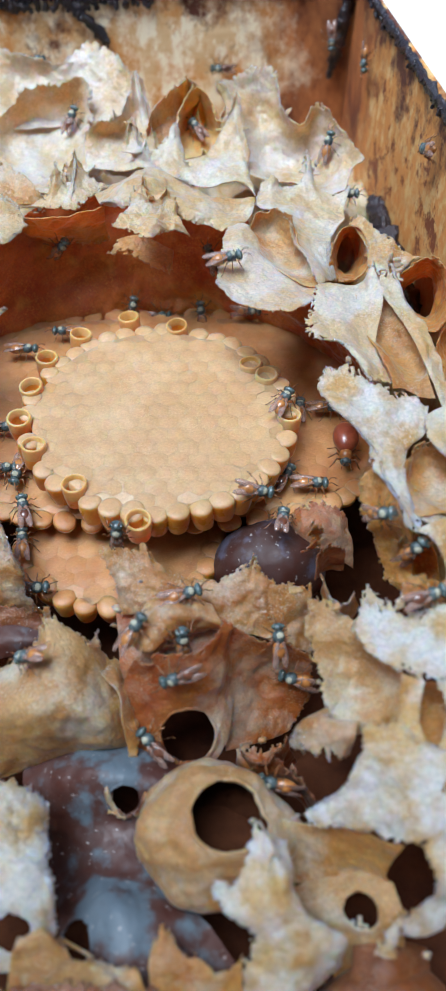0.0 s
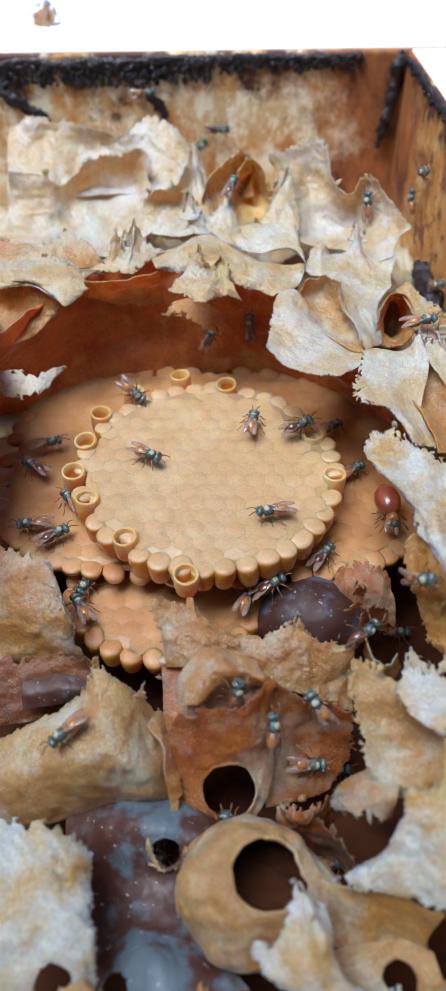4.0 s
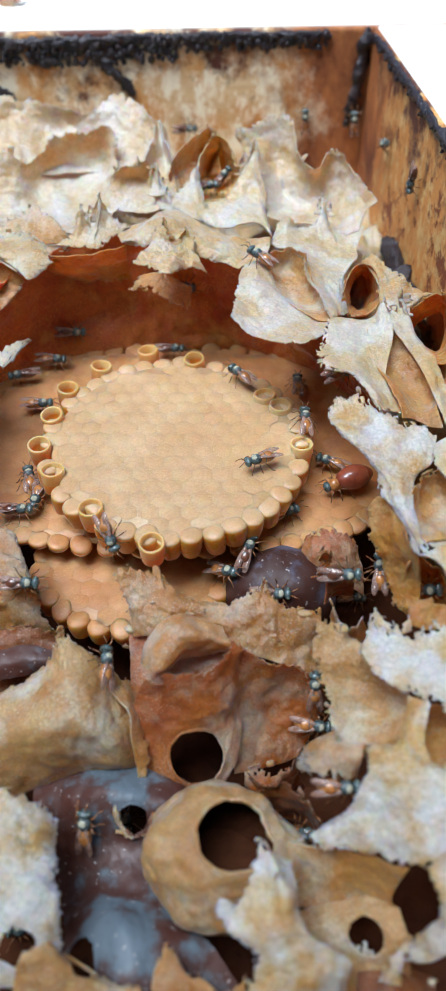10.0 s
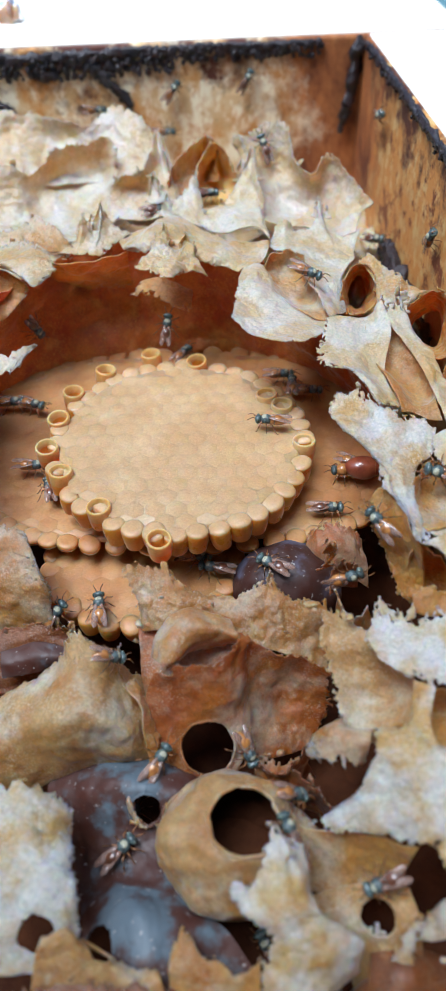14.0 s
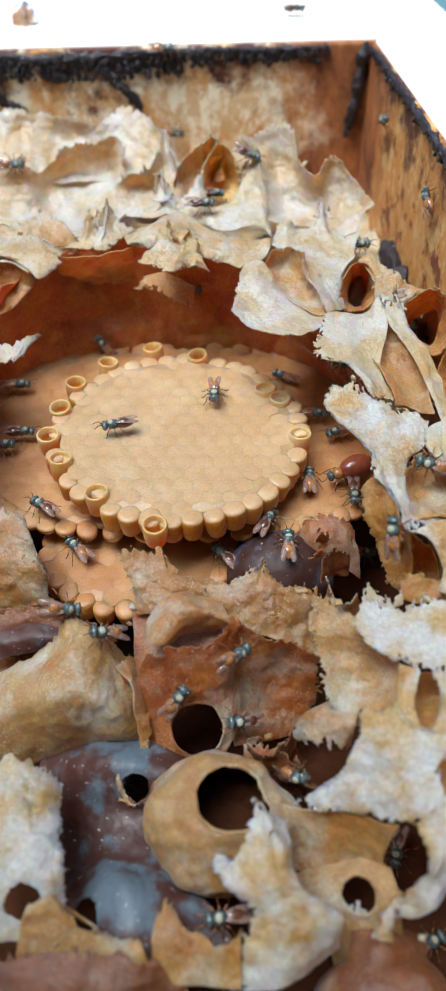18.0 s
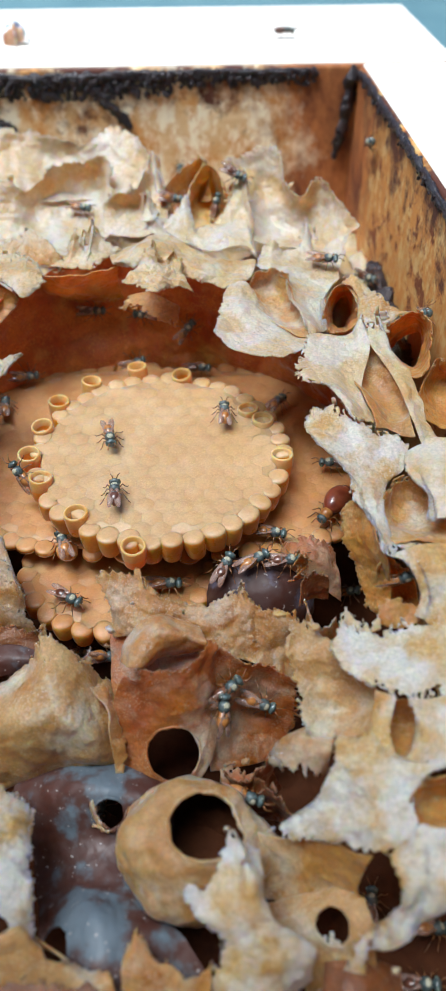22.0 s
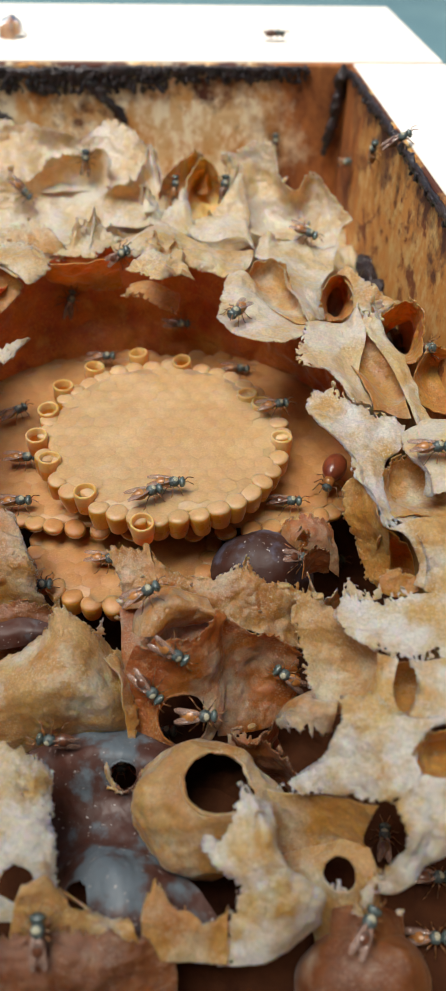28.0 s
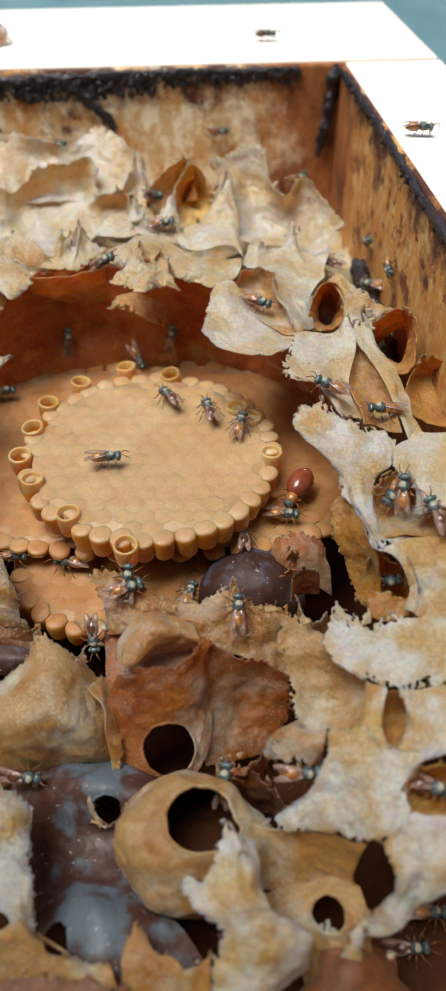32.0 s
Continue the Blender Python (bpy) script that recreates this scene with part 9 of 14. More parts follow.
    [(0, 18.9, -36.6, -12.7, -66, -12, 168), (1, 19.8, -36.4, -10.1, -63, -41, 143), (2, 16.8, -36.1, -10, -69, -28, 169), (3, 16.4, -36.3, -8.1, 104, -158, -2), (4.5, 15.9, -34.4, -6.4, 1, -39, 105), (6, 18, -33.4, -7.3, 35, -17, 41), (8, 17.9, -33.4, -7.3, 43, -10, 49), (8.333, 18.6, -35, -7.4, 35, -33, 55), (8.667, 19.5, -35.6, -9.5, 17, -64, 69), (9, 20.3, -36.6, -10.7, -33, -59, 116), (10, 20.8, -35.5, -9.9, -5, -64, 91), (10.33, 22.4, -49.7, -4.6, -41, -15, 145), (10.67, 27.4, -52.2, -20.5, 0, -1, -163), (11, 30.8, -59.8, -27.1, 11, 1, -109), (12, 30.8, -59.8, -27.1, 11, 1, -109), (12.33, 24.5, -55.8, -23.3, 14, 19, -73), (12.67, 18.1, -51.7, -19.6, 28, 31, -32), (13, 11.5, -51.2, -7.9, -22, 20, 12), (14, 9.8, -45.3, -14.2, -8, 52, -55), (15, 7.8, -43.5, -11.8, -37, 20, -137), (16, 5.8, -42.3, -8.2, -62, -15, -177), (16.33, 6.6, -41.4, -7.2, -55, -39, 168), (16.67, 7.3, -41, -6.1, -31, -59, 139), (17, 6.8, -40.5, -5.1, 18, -64, 84), (17.5, 7.3, -40.7, -5.6, 58, -36, 40), (18, 9.9, -38.2, -4.8, 63, 8, 38), (18.33, 10.3, -39.5, -6.7, 59, -29, 62), (18.67, 7.5, -37.5, -21.2, 6, -22, 131), (19, 6.3, -37.3, -28.9, 4, -2, 180), (19.33, 10.9, -37.9, -24.4, 1, -35, 129), (19.67, 15.8, -39.6, -16.5, 32, -27, 64), (20, 20.4, -38.3, -16.3, 53, 2, 10), (21, 17.3, -38.3, -16.1, 47, 12, 0), (22, 17, -36.8, -13.5, 51, 25, -9), (23, 20.7, -37.1, -12.7, 62, -3, -3), (23.5, 18.9, -36.5, -12.7, 34, -55, 44), (24, 18.9, -36.5, -12.7, -52, -39, 148), (24.33, 17.9, -36.3, -12.4, -58, -34, 156), (24.67, 16.3, -36.4, -11.1, 109, -148, -8), (25, 14.5, -36.4, -9.4, 107, -147, 8), (26, 18.9, -36.4, -11.3, -70, -24, 163), (27, 20.1, -35.1, -9.2, -52, -35, 167), (28, 19.6, -36.9, -13.3, -64, -31, 162), (28.33, 20, -35, -8.7, -33, -49, 144), (28.67, 19.2, -33.8, -7.1, 2, -44, 115), (29, 16.6, -34.1, -7, 20, -45, 93), (29.33, 15.9, -29.6, -4.5, 31, -33, 54), (29.67, 15.8, -21.6, -5.5, 18, -17, 26), (30, 15.5, -13, -6.1, -3, 2, 0), (30.33, 13.9, -15.2, -5, -1, -3, 0), (30.67, 12.6, -15.2, -5.7, 4, 0, -1), (31, 11.4, -15.7, -6.1, 8, -9, -3), (31.33, 10, -15.1, -10.2, 0, 8, 24), (31.67, 8.3, -19.8, -8.7, 5, -3, 50), (32, 7.3, -20.4, -10.8, 8, -6, 74)],
    [(0, 15.5, -49.7, -14.4, -78, -10, 167), (1, 16, -50.2, -14.4, 118, -106, -39), (1.333, 13.1, -52.6, -8.1, 3, -32, 147), (1.667, 12.7, -52.2, -7.6, 28, -14, 168), (2, 13.6, -48.9, -13.1, -53, -6, 174), (2.333, 16.6, -39.8, -28.9, 9, -17, 138), (2.667, 17.9, -41.6, -18.8, 42, -33, 62), (3, 22.3, -34.3, -30.5, 17, -19, -5), (6, 22.4, -34.2, -30.4, 13, -20, -4), (7, 21.2, -39.9, -14, 62, 16, 9), (10, 21.6, -38.5, -16.7, 43, 1, -6), (11, 21.2, -37.5, -13.7, 56, 7, 1), (11.33, 9.7, -39.3, -5.5, 68, 1, 47), (11.67, -1.1, -34.8, -9.6, 6, -28, 62), (12, -10.7, -36.8, -4.1, 15, -7, 97), (12.33, -10.1, -37.2, -4.3, 19, 5, 73), (12.67, -9.2, -37.2, -4.5, 23, 18, 49), (13, -8, -36.4, -5.3, 17, 42, 26), (16, -7.9, -36.4, -5.3, 19, 43, 27), (16.33, -6.8, -33.3, -7.8, 3, 42, -21), (16.67, -5.3, -31.2, -8.6, -16, 43, -70), (17, -3.4, -30.9, -7, 3, 40, -115), (17.33, -5.5, -31, -8.4, -28, 14, -130), (17.67, -7.7, -36, -5.4, -30, -12, -141), (18, -8.6, -35.7, -4.9, -21, -34, -157), (18.33, -6.6, -36.1, -6.4, 1, -52, 173), (18.67, -3.9, -33.9, -9.6, -22, 3, 141), (19, -2.2, -39.2, -5.7, -66, -27, 142), (20, -2.2, -39.2, -5.7, -66, -29, 144), (20.33, -4.1, -36.9, -7.2, -14, -19, 84), (20.67, -5.8, -35.5, -7.4, 11, 2, 51), (21, -7.1, -35.4, -5.7, 30, 23, 20), (21.33, -4.6, -29.2, -8.5, 22, -1, 6), (21.67, 0.1, -30.2, -1.7, 28, -5, -1), (22, 3.2, -19.3, -10, 0, 0, 2), (23, 3.9, -18.7, -9.9, 1, 2, -10), (24, 5.8, -18.8, -10.1, 2, 1, 4), (24.33, 7, -19, -10.2, 4, 6, -51), (24.67, 7.5, -19.1, -10.3, -1, 9, -107), (25, 7.6, -18.7, -10.3, -2, 2, -161), (26, 5.6, -18.3, -10, 2, 4, -107), (27, 0.7, -22.7, -0.7, 51, 54, -29), (28, -7.3, -19.1, -10, 4, 4, -1), (28.33, 3.6, -35.6, -2.1, 67, 12, 22), (28.67, 11.1, -40.6, -11.5, 45, 23, 20), (29, 16.5, -50.6, -16.6, 90, 4, -7), (29.33, 20.7, -33, -30.6, 43, 5, 4), (29.67, 24.7, -20.5, -26.1, 30, 8, 6), (30, 28.6, -7.1, -28.1, 1, 15, 8), (30.33, 24.8, -7.1, -19.2, 14, 10, -2), (30.67, 20.1, -10.4, -6, 1, -2, -13), (31, 17, -9.4, 0.9, 2, 1, -23), (31.33, 18.8, -10.8, 0, 33, 26, -2), (31.67, 21, -7.1, -6, 4, 3, -11), (32, 23.1, -8.9, -5.9, 2, 1, -5)],
    [(0, 0.3, -44.9, -13.2, -48, -21, 137), (0.3333, 0.4, -47.9, -13.9, 19, -5, 168), (0.6667, -3.3, -46.1, -24.2, 4, 8, -138), (1, -4.9, -47, -29, 21, 7, -86), (2, -5.5, -47.4, -29.2, 23, 6, -87), (3, -4.1, -48.5, -29.1, 21, 6, -89), (6, -4, -47.6, -28.8, 20, 6, -86), (7, -3.9, -48.2, -29.1, 18, 2, -89), (7.333, -4.7, -48.5, -29.5, 20, 9, -89), (7.667, -3.1, -53.9, -16.3, 7, 40, -84), (8, -3.3, -53.6, -16.1, 4, 44, -87), (9, -4.8, -46.4, -29.1, 19, 6, -86), (9.333, -3.9, -49.6, -21.4, 4, 6, -86), (9.667, -5.2, -47.3, -29.1, 20, 6, -84), (10, -4.9, -47.2, -29, 21, 6, -84), (11, -5.1, -47.9, -29.1, 24, 3, -89), (12, -5.6, -46.4, -29.1, 25, 6, -87), (13, -5.2, -46.7, -29, 23, 9, -85), (16, -6.6, -46.3, -29.5, 24, 5, -88), (17, -5.8, -44.6, -28.6, 26, 10, -87), (18, -5.7, -45.4, -28.9, 25, 7, -87), (18.33, -5.2, -46.6, -25.9, 8, 4, -86), (18.67, -4.6, -48.3, -21.8, -6, -4, -85), (19, -5.5, -45, -28.8, 27, 4, -75), (20, -5.6, -45.1, -28.8, 27, 5, -75), (21, -5.4, -45.5, -28.9, 24, 7, -89), (21.33, -4.4, -48.8, -21.5, 20, 14, -85), (21.67, -6.1, -45.3, -29, 29, 9, -86), (22, -5.8, -45.5, -28.9, 28, 10, -85), (23, -6.2, -45.5, -29.1, 27, 8, -88), (24, -6, -45.5, -29, 29, 9, -86), (24.33, -5.3, -46.9, -25.8, 19, 5, -84), (24.67, -5.2, -45.6, -29, 27, 7, -80), (25, -5.4, -45.3, -28.9, 27, 6, -76), (28, -4.5, -44.3, -28.6, 5, -7, -87), (28.33, -2.3, -48.7, -13, 2, -25, -119), (28.67, -2.9, -47.4, -13.1, -8, -22, -147), (29, -5.2, -48.5, -12.7, 18, 0, 176), (30, -5.1, -48.4, -12.7, 4, 21, 105), (31, -4.4, -50.3, -13.5, -6, -17, 103), (31.33, -7.4, -49.8, -13.3, -12, -20, 64), (31.67, -10.7, -48.9, -14.3, -15, -24, 33), (32, -13.3, -47.6, -14.6, 48, -2, -9)],
    [(0, 4.1, -36, -2.6, 10, -81, 99), (1, 4.6, -35.3, -2.2, 12, -71, 103), (1.5, 4.1, -36, -2.5, 76, -48, 37), (2, 7.2, -34.5, -3.1, 67, -8, 11), (2.5, 5.8, -34.8, -2.5, 67, -44, 36), (3, 5.5, -35.4, -2.7, 49, -80, 59), (6, 5.5, -35.4, -2.7, 47, -79, 61), (6.333, 6.2, -27.4, -3.6, -27, -30, 123), (6.667, 7, -21, -1.8, -27, -21, 158), (7, 7.8, -15.3, 0.9, -2, -1, -178), (8, 10.7, -15.3, 1.1, -2, -1, 115), (8.333, 12.9, -14.4, 0.9, 1, 0, 80), (8.667, 15.3, -13.5, 0.9, 6, -4, 47), (9, 18.1, -12.4, 0.2, 50, 18, 17), (10, 18.4, -9.1, -6, 4, 1, 27), (11, 18.4, -9.1, -6, 4, 1, 27), (11.33, 19, 0.7, -4.8, 44, -23, 46), (11.67, 20, 12.4, -5.9, 20, -23, 68), (12, 20.7, 22.7, -5.8, -3, -1, 86), (16, 20.8, 22.5, -5.8, -3, -1, 86), (16.33, 25.4, 16.5, -15.1, 4, -22, 52), (16.67, 29.9, 8.8, -23.1, 13, -24, 15), (17, 34.2, 0.2, -30.1, 11, -13, -20), (18, 35.3, 0.4, -30.1, 9, -11, -13), (18.33, 39.6, 1.8, -31.6, -24, -28, 37), (18.67, 43.8, 2.4, -32.1, -61, -5, 83), (19, 48, 3, -32.6, -75, 35, 113), (19.33, 48, 3.1, -34.1, -77, -19, 100), (19.67, 48, 2.3, -35.3, -48, -71, 64), (20, 48, 1.9, -37.6, 71, -47, -62), (23, 48, 1.9, -37.6, 71, -47, -62), (24, 48, -0.6, -38, 17, -20, -18), (25, 48, -0.6, -38, 17, -20, -18), (26, 48.1, -0.9, -35.2, -17, -39, 25), (27, 48.2, -1.2, -32.3, -57, -29, 73), (28, 48.3, -1.4, -29.5, -78, -1, 104), (28.33, 48.7, -8.7, -18.9, -78, -11, 102), (28.67, 49.1, -13.8, -14.4, -77, -21, 99), (29, 49.2, -15.8, -16.9, -75, -31, 96), (30, 49, -12.5, -18.4, -77, -15, 101), (30.33, 45.1, -13.5, -10.7, -40, -45, 70), (30.67, 36.8, -25.7, 9.4, -19, -10, -1), (31, 36.6, -18.2, 7.6, 35, 3, -3), (31.5, 35.4, -19.9, 8.9, 3, 39, -62), (32, 35.3, -18.9, 8.5, -45, 15, -125)],
    [(0, 33.8, -28.7, 6.1, 81, -62, -8), (0.3333, 35.8, -27.8, 2.1, 81, -49, -14), (0.6667, 35.3, -26.8, -0.9, 51, -31, -10), (1, 31.8, -29.9, 1, 49, -34, -31), (1.333, 31.1, -29.4, 0.3, 55, -36, -35), (1.667, 32, -29.6, 2, 60, -38, -37), (2, 35.1, -27.3, 1.5, 80, -36, -15), (6, 35.1, -27.3, 1.5, 77, -35, -17), (6.333, 33.3, -29.6, 4.2, 84, -38, -48), (6.667, 32.6, -29.5, 3.4, 79, -38, -43), (7, 32, -29.4, 2.8, 69, -35, -30), (7.333, 32.3, -30.2, 3.8, 34, -66, -4), (7.667, 35.4, -26.9, -1.2, 0, -63, 65), (8, 35.6, -27.5, 1.7, 98, -126, -30), (8.333, 34.7, -27.4, 3.5, 87, -166, -11), (8.667, 32.8, -30, 8.7, -60, -6, 162), (9, 32.8, -29.2, 9, -46, 25, 159), (9.333, 34, -28, 4.5, -6, 101, -118), (9.667, 35.3, -27.3, 1.4, 86, 28, -25), (10, 36.3, -27.3, -0.3, 58, -29, -24), (11, 36.1, -27.2, -0.3, 64, -35, -18), (12, 34.6, -27.6, 4, 58, -104, 20), (12.33, 31.5, -29.2, 8.9, -69, -41, 109), (12.67, 30.3, -26.8, 9.4, -71, -11, 110), (13, 29.5, -23.7, 9.8, -58, 18, 127), (14, 28.5, -23.5, 7.6, -62, -12, 126), (15, 28.3, -23.6, 7.2, -43, -30, 106), (16, 31.2, -28.9, 9.2, -49, -59, 93), (18, 31, -28.8, 9.1, -51, -61, 97), (18.5, 30.5, -27.3, 9.4, -69, -11, 111), (19, 29.8, -25.7, 9.4, -57, 36, 137), (19.5, 30.1, -24.6, 9.5, -56, -5, 110), (20, 29.9, -25.1, 9.7, -44, -54, 77), (20.33, 29.4, -25, 8.4, -7, -66, 37), (20.67, 29.1, -25.1, 6.9, 61, -57, -27), (21, 29, -25.3, 5, 87, -17, -42), (21.33, 30.4, -28, 7, 80, -29, -48), (21.67, 32.1, -29.7, 8, 86, -29, -46), (22, 35.3, -28, 4.9, 112, -40, -9), (22.33, 35, -27.4, 4.1, 116, -69, -29), (22.67, 34.7, -28.1, 3.5, 76, -123, 0), (23, 34.8, -27.7, 2.3, -85, -8, 166), (23.33, 31.3, -30.1, 8.1, -83, -2, 130), (23.67, 30.1, -27.7, 8.2, -88, -1, 122), (24, 29.6, -25.6, 8.4, -70, 10, 126), (25, 29.5, -25.6, 8, -66, 30, 134), (26, 36.7, -21.8, 8.1, -4, 6, 117), (27, 39.4, -18.2, 13.6, -5, -11, 51), (28, 40.2, -18.7, 13.5, 9, -2, 1), (28.5, 40.7, -18.5, 13.6, 6, -6, 56), (29, 41, -18.5, 13.7, -7, -9, 120), (30, 40.7, -18.2, 13.6, -5, -10, 102), (31, 41.2, -19.4, 13.4, -2, -8, 114), (31.33, 39.8, -20.1, 13, -13, -15, 102), (31.67, 38.3, -21, 12.7, -21, -10, 82), (32, 37.9, -19.2, 10.6, -31, -47, 86)],
    [(0, 34, -36, 5.1, 29, -4, 19), (1, 34.1, -36, 5.1, 35, -11, 16), (1.333, 30.5, -31.7, 0.5, 7, -5, 11), (1.667, 26.2, -29.1, -1.8, 19, 3, 9), (2, 22.4, -23.7, -8, 59, 26, 30), (3, 22.5, -23.8, -8, 58, 28, 31), (4, 22.6, -27, -1.1, 79, -17, 35), (5, 23.8, -26.4, -0, 59, -54, 36), (6, 25.2, -25.2, 0.3, -41, -82, 134), (7, 25.2, -25.2, 0.3, -41, -82, 134), (7.5, 25, -25.6, 0.8, 68, -49, 33), (8, 26.7, -19.4, -6.8, 68, 0, 20), (10, 25.2, -25.6, 0.9, 58, -10, -9), (10.33, 26.7, -40.6, -1.3, 60, -19, -14), (10.67, 28.8, -54.4, -5.8, 55, -22, -9), (11, 30.7, -68.9, -9, 42, -27, -7), (12, 30.7, -68.9, -9, 42, -27, -7), (12.33, 28, -67.3, -7.3, 2, -44, 67), (12.67, 26.5, -64.3, -10.5, -9, 11, 130), (13, 24.2, -62.5, -9.6, -50, 32, 159), (16, 26.5, -64.5, -10.6, 10, 11, -153), (16.33, 27.6, -61.8, -17.1, -8, 0, -158), (16.67, 30.1, -57.6, -28, 0, 0, -161), (17, 29.5, -57, -28.2, 8, 1, -163), (18, 32.1, -56.7, -26.6, 18, -2, -110), (18.33, 33.7, -55, -27, 10, 6, -162), (18.67, 33.5, -54.9, -27, -3, 15, 144), (19, 31.9, -56, -26.6, -17, 4, 90), (20, 32.2, -54.8, -27.3, -3, -13, 25), (21, 32.5, -55.5, -26.9, -6, -12, -4), (21.5, 31.4, -57, -26.5, -25, -6, 34), (22, 31.4, -58.7, -26.9, -12, 3, 80), (23, 29.2, -59.2, -27.6, -11, 0, 94), (23.33, 32, -60.5, -27.2, -7, -3, 62), (23.67, 34.7, -61.8, -26.7, -2, -3, 31), (24, 37.4, -63.3, -25.9, -10, 1, 0), (25, 39.2, -61.8, -25.9, -5, 3, 0), (28, 39.4, -61.9, -25.9, -4, 4, 1), (28.33, 39.3, -59, -20.2, 20, -13, -2), (28.67, 36.4, -60.6, 1.1, -1, -1, -9), (29, 36.8, -56.5, -1.1, 19, 5, -6), (30, 36.1, -56.4, 0.9, 33, -54, 44), (30.5, 36.1, -56, -0.7, 35, -34, 47), (31, 35.3, -57, 0.3, 31, 0, 1), (32, 35.9, -57.3, -0.7, -3, -2, -20)],
    [(0, 30.3, -26.8, 9.4, 66, -42, -51), (0.3333, 29.9, -25.4, 9.5, 37, -61, -20), (0.6667, 30.7, -24.5, 10.4, 3, -31, 46), (1, 28.8, -22.5, 9.7, -28, -44, 89), (1.333, 27.9, -22.8, 6.7, 6, -53, 48), (1.667, 28.6, -24.2, 6.6, 43, -52, -5), (2, 29.8, -26.7, 9.1, 71, -39, -49), (7, 29.7, -26.4, 8.9, 70, -38, -45), (7.333, 29.6, -26.1, 6.8, 64, -62, -29), (7.667, 29.3, -25.8, 4.7, -14, -84, 59), (8, 30.3, -21.7, -2, -21, -45, 90), (9, 30.4, -22.2, -2.3, -14, -32, 87), (11, 30.4, -22.2, -2.3, -14, -32, 87), (11.33, 28.9, -23.3, -1.5, -18, -47, 90), (11.67, 27.4, -24.4, -0.8, -25, -61, 95), (12, 25.9, -25.4, -0.1, -12, -81, 116), (12.5, 24.9, -25.7, -0.5, 71, -47, 28), (13, 24.6, -25.8, 0.2, 73, -2, 4), (14.5, 25.2, -25.7, -0.9, 86, -45, 2), (16, 25.7, -26.2, -0.9, -2, -85, 92), (16.33, 22.7, -25.8, 0.3, 55, -49, 38), (16.67, 20.1, -20.4, -4.7, 18, 10, 30), (17, 15.6, -19.5, -4.4, 5, -14, -6), (17.5, 15.6, -20.7, -5.1, 9, -21, 39), (18, 17.9, -19.6, -4.4, 4, -5, 87), (19, 18.8, -19.1, -4.2, 10, 6, 65), (20, 15.3, -20.1, -4.9, 14, -12, -6), (21, 16.5, -18.5, -4, -1, -9, -37), (22, 16.7, -19.1, -4.2, -5, -5, 34), (22.33, 16.3, -18.4, -4, -8, 5, 88), (22.67, 16.4, -18.8, -4.1, -3, 8, 146), (23, 16.8, -19, -4.1, 5, 2, -157), (23.33, 21.7, -21.4, -4, -32, 24, -109), (23.67, 32.2, -1.2, -31, 13, 19, -48), (24, 40.1, -5.5, -30, 24, 9, 7), (24.33, 38.1, -3.6, -30.5, 21, 4, 2), (24.67, 35.9, -4.2, -28.6, -5, -27, -1), (25, 33.8, -0.9, -30.2, 6, -3, -7), (28, 34, 0.2, -31.5, 18, -7, -7), (28.33, 35.5, 0.5, -18.3, 18, -19, 28), (28.67, 37, 0.8, -5, 10, -29, 67), (29, 37.2, -3.5, 11.7, -13, 9, 99), (29.5, 37.2, -2.1, 11.6, -12, -19, 37), (30, 37.8, 0.2, 11.7, 29, -27, -27), (30.33, 36.8, -1.8, 11.5, 4, -13, -9), (30.67, 35.9, -4.1, 11.9, -5, 12, 0), (31, 34.8, -7.4, 13, 13, 9, 10), (31.33, 35.5, -5.6, 11.8, 10, 1, 64), (31.67, 35.7, -5.4, 11.7, 11, -6, 125), (32, 36.1, -4.9, 12.1, 5, -1, 175)],
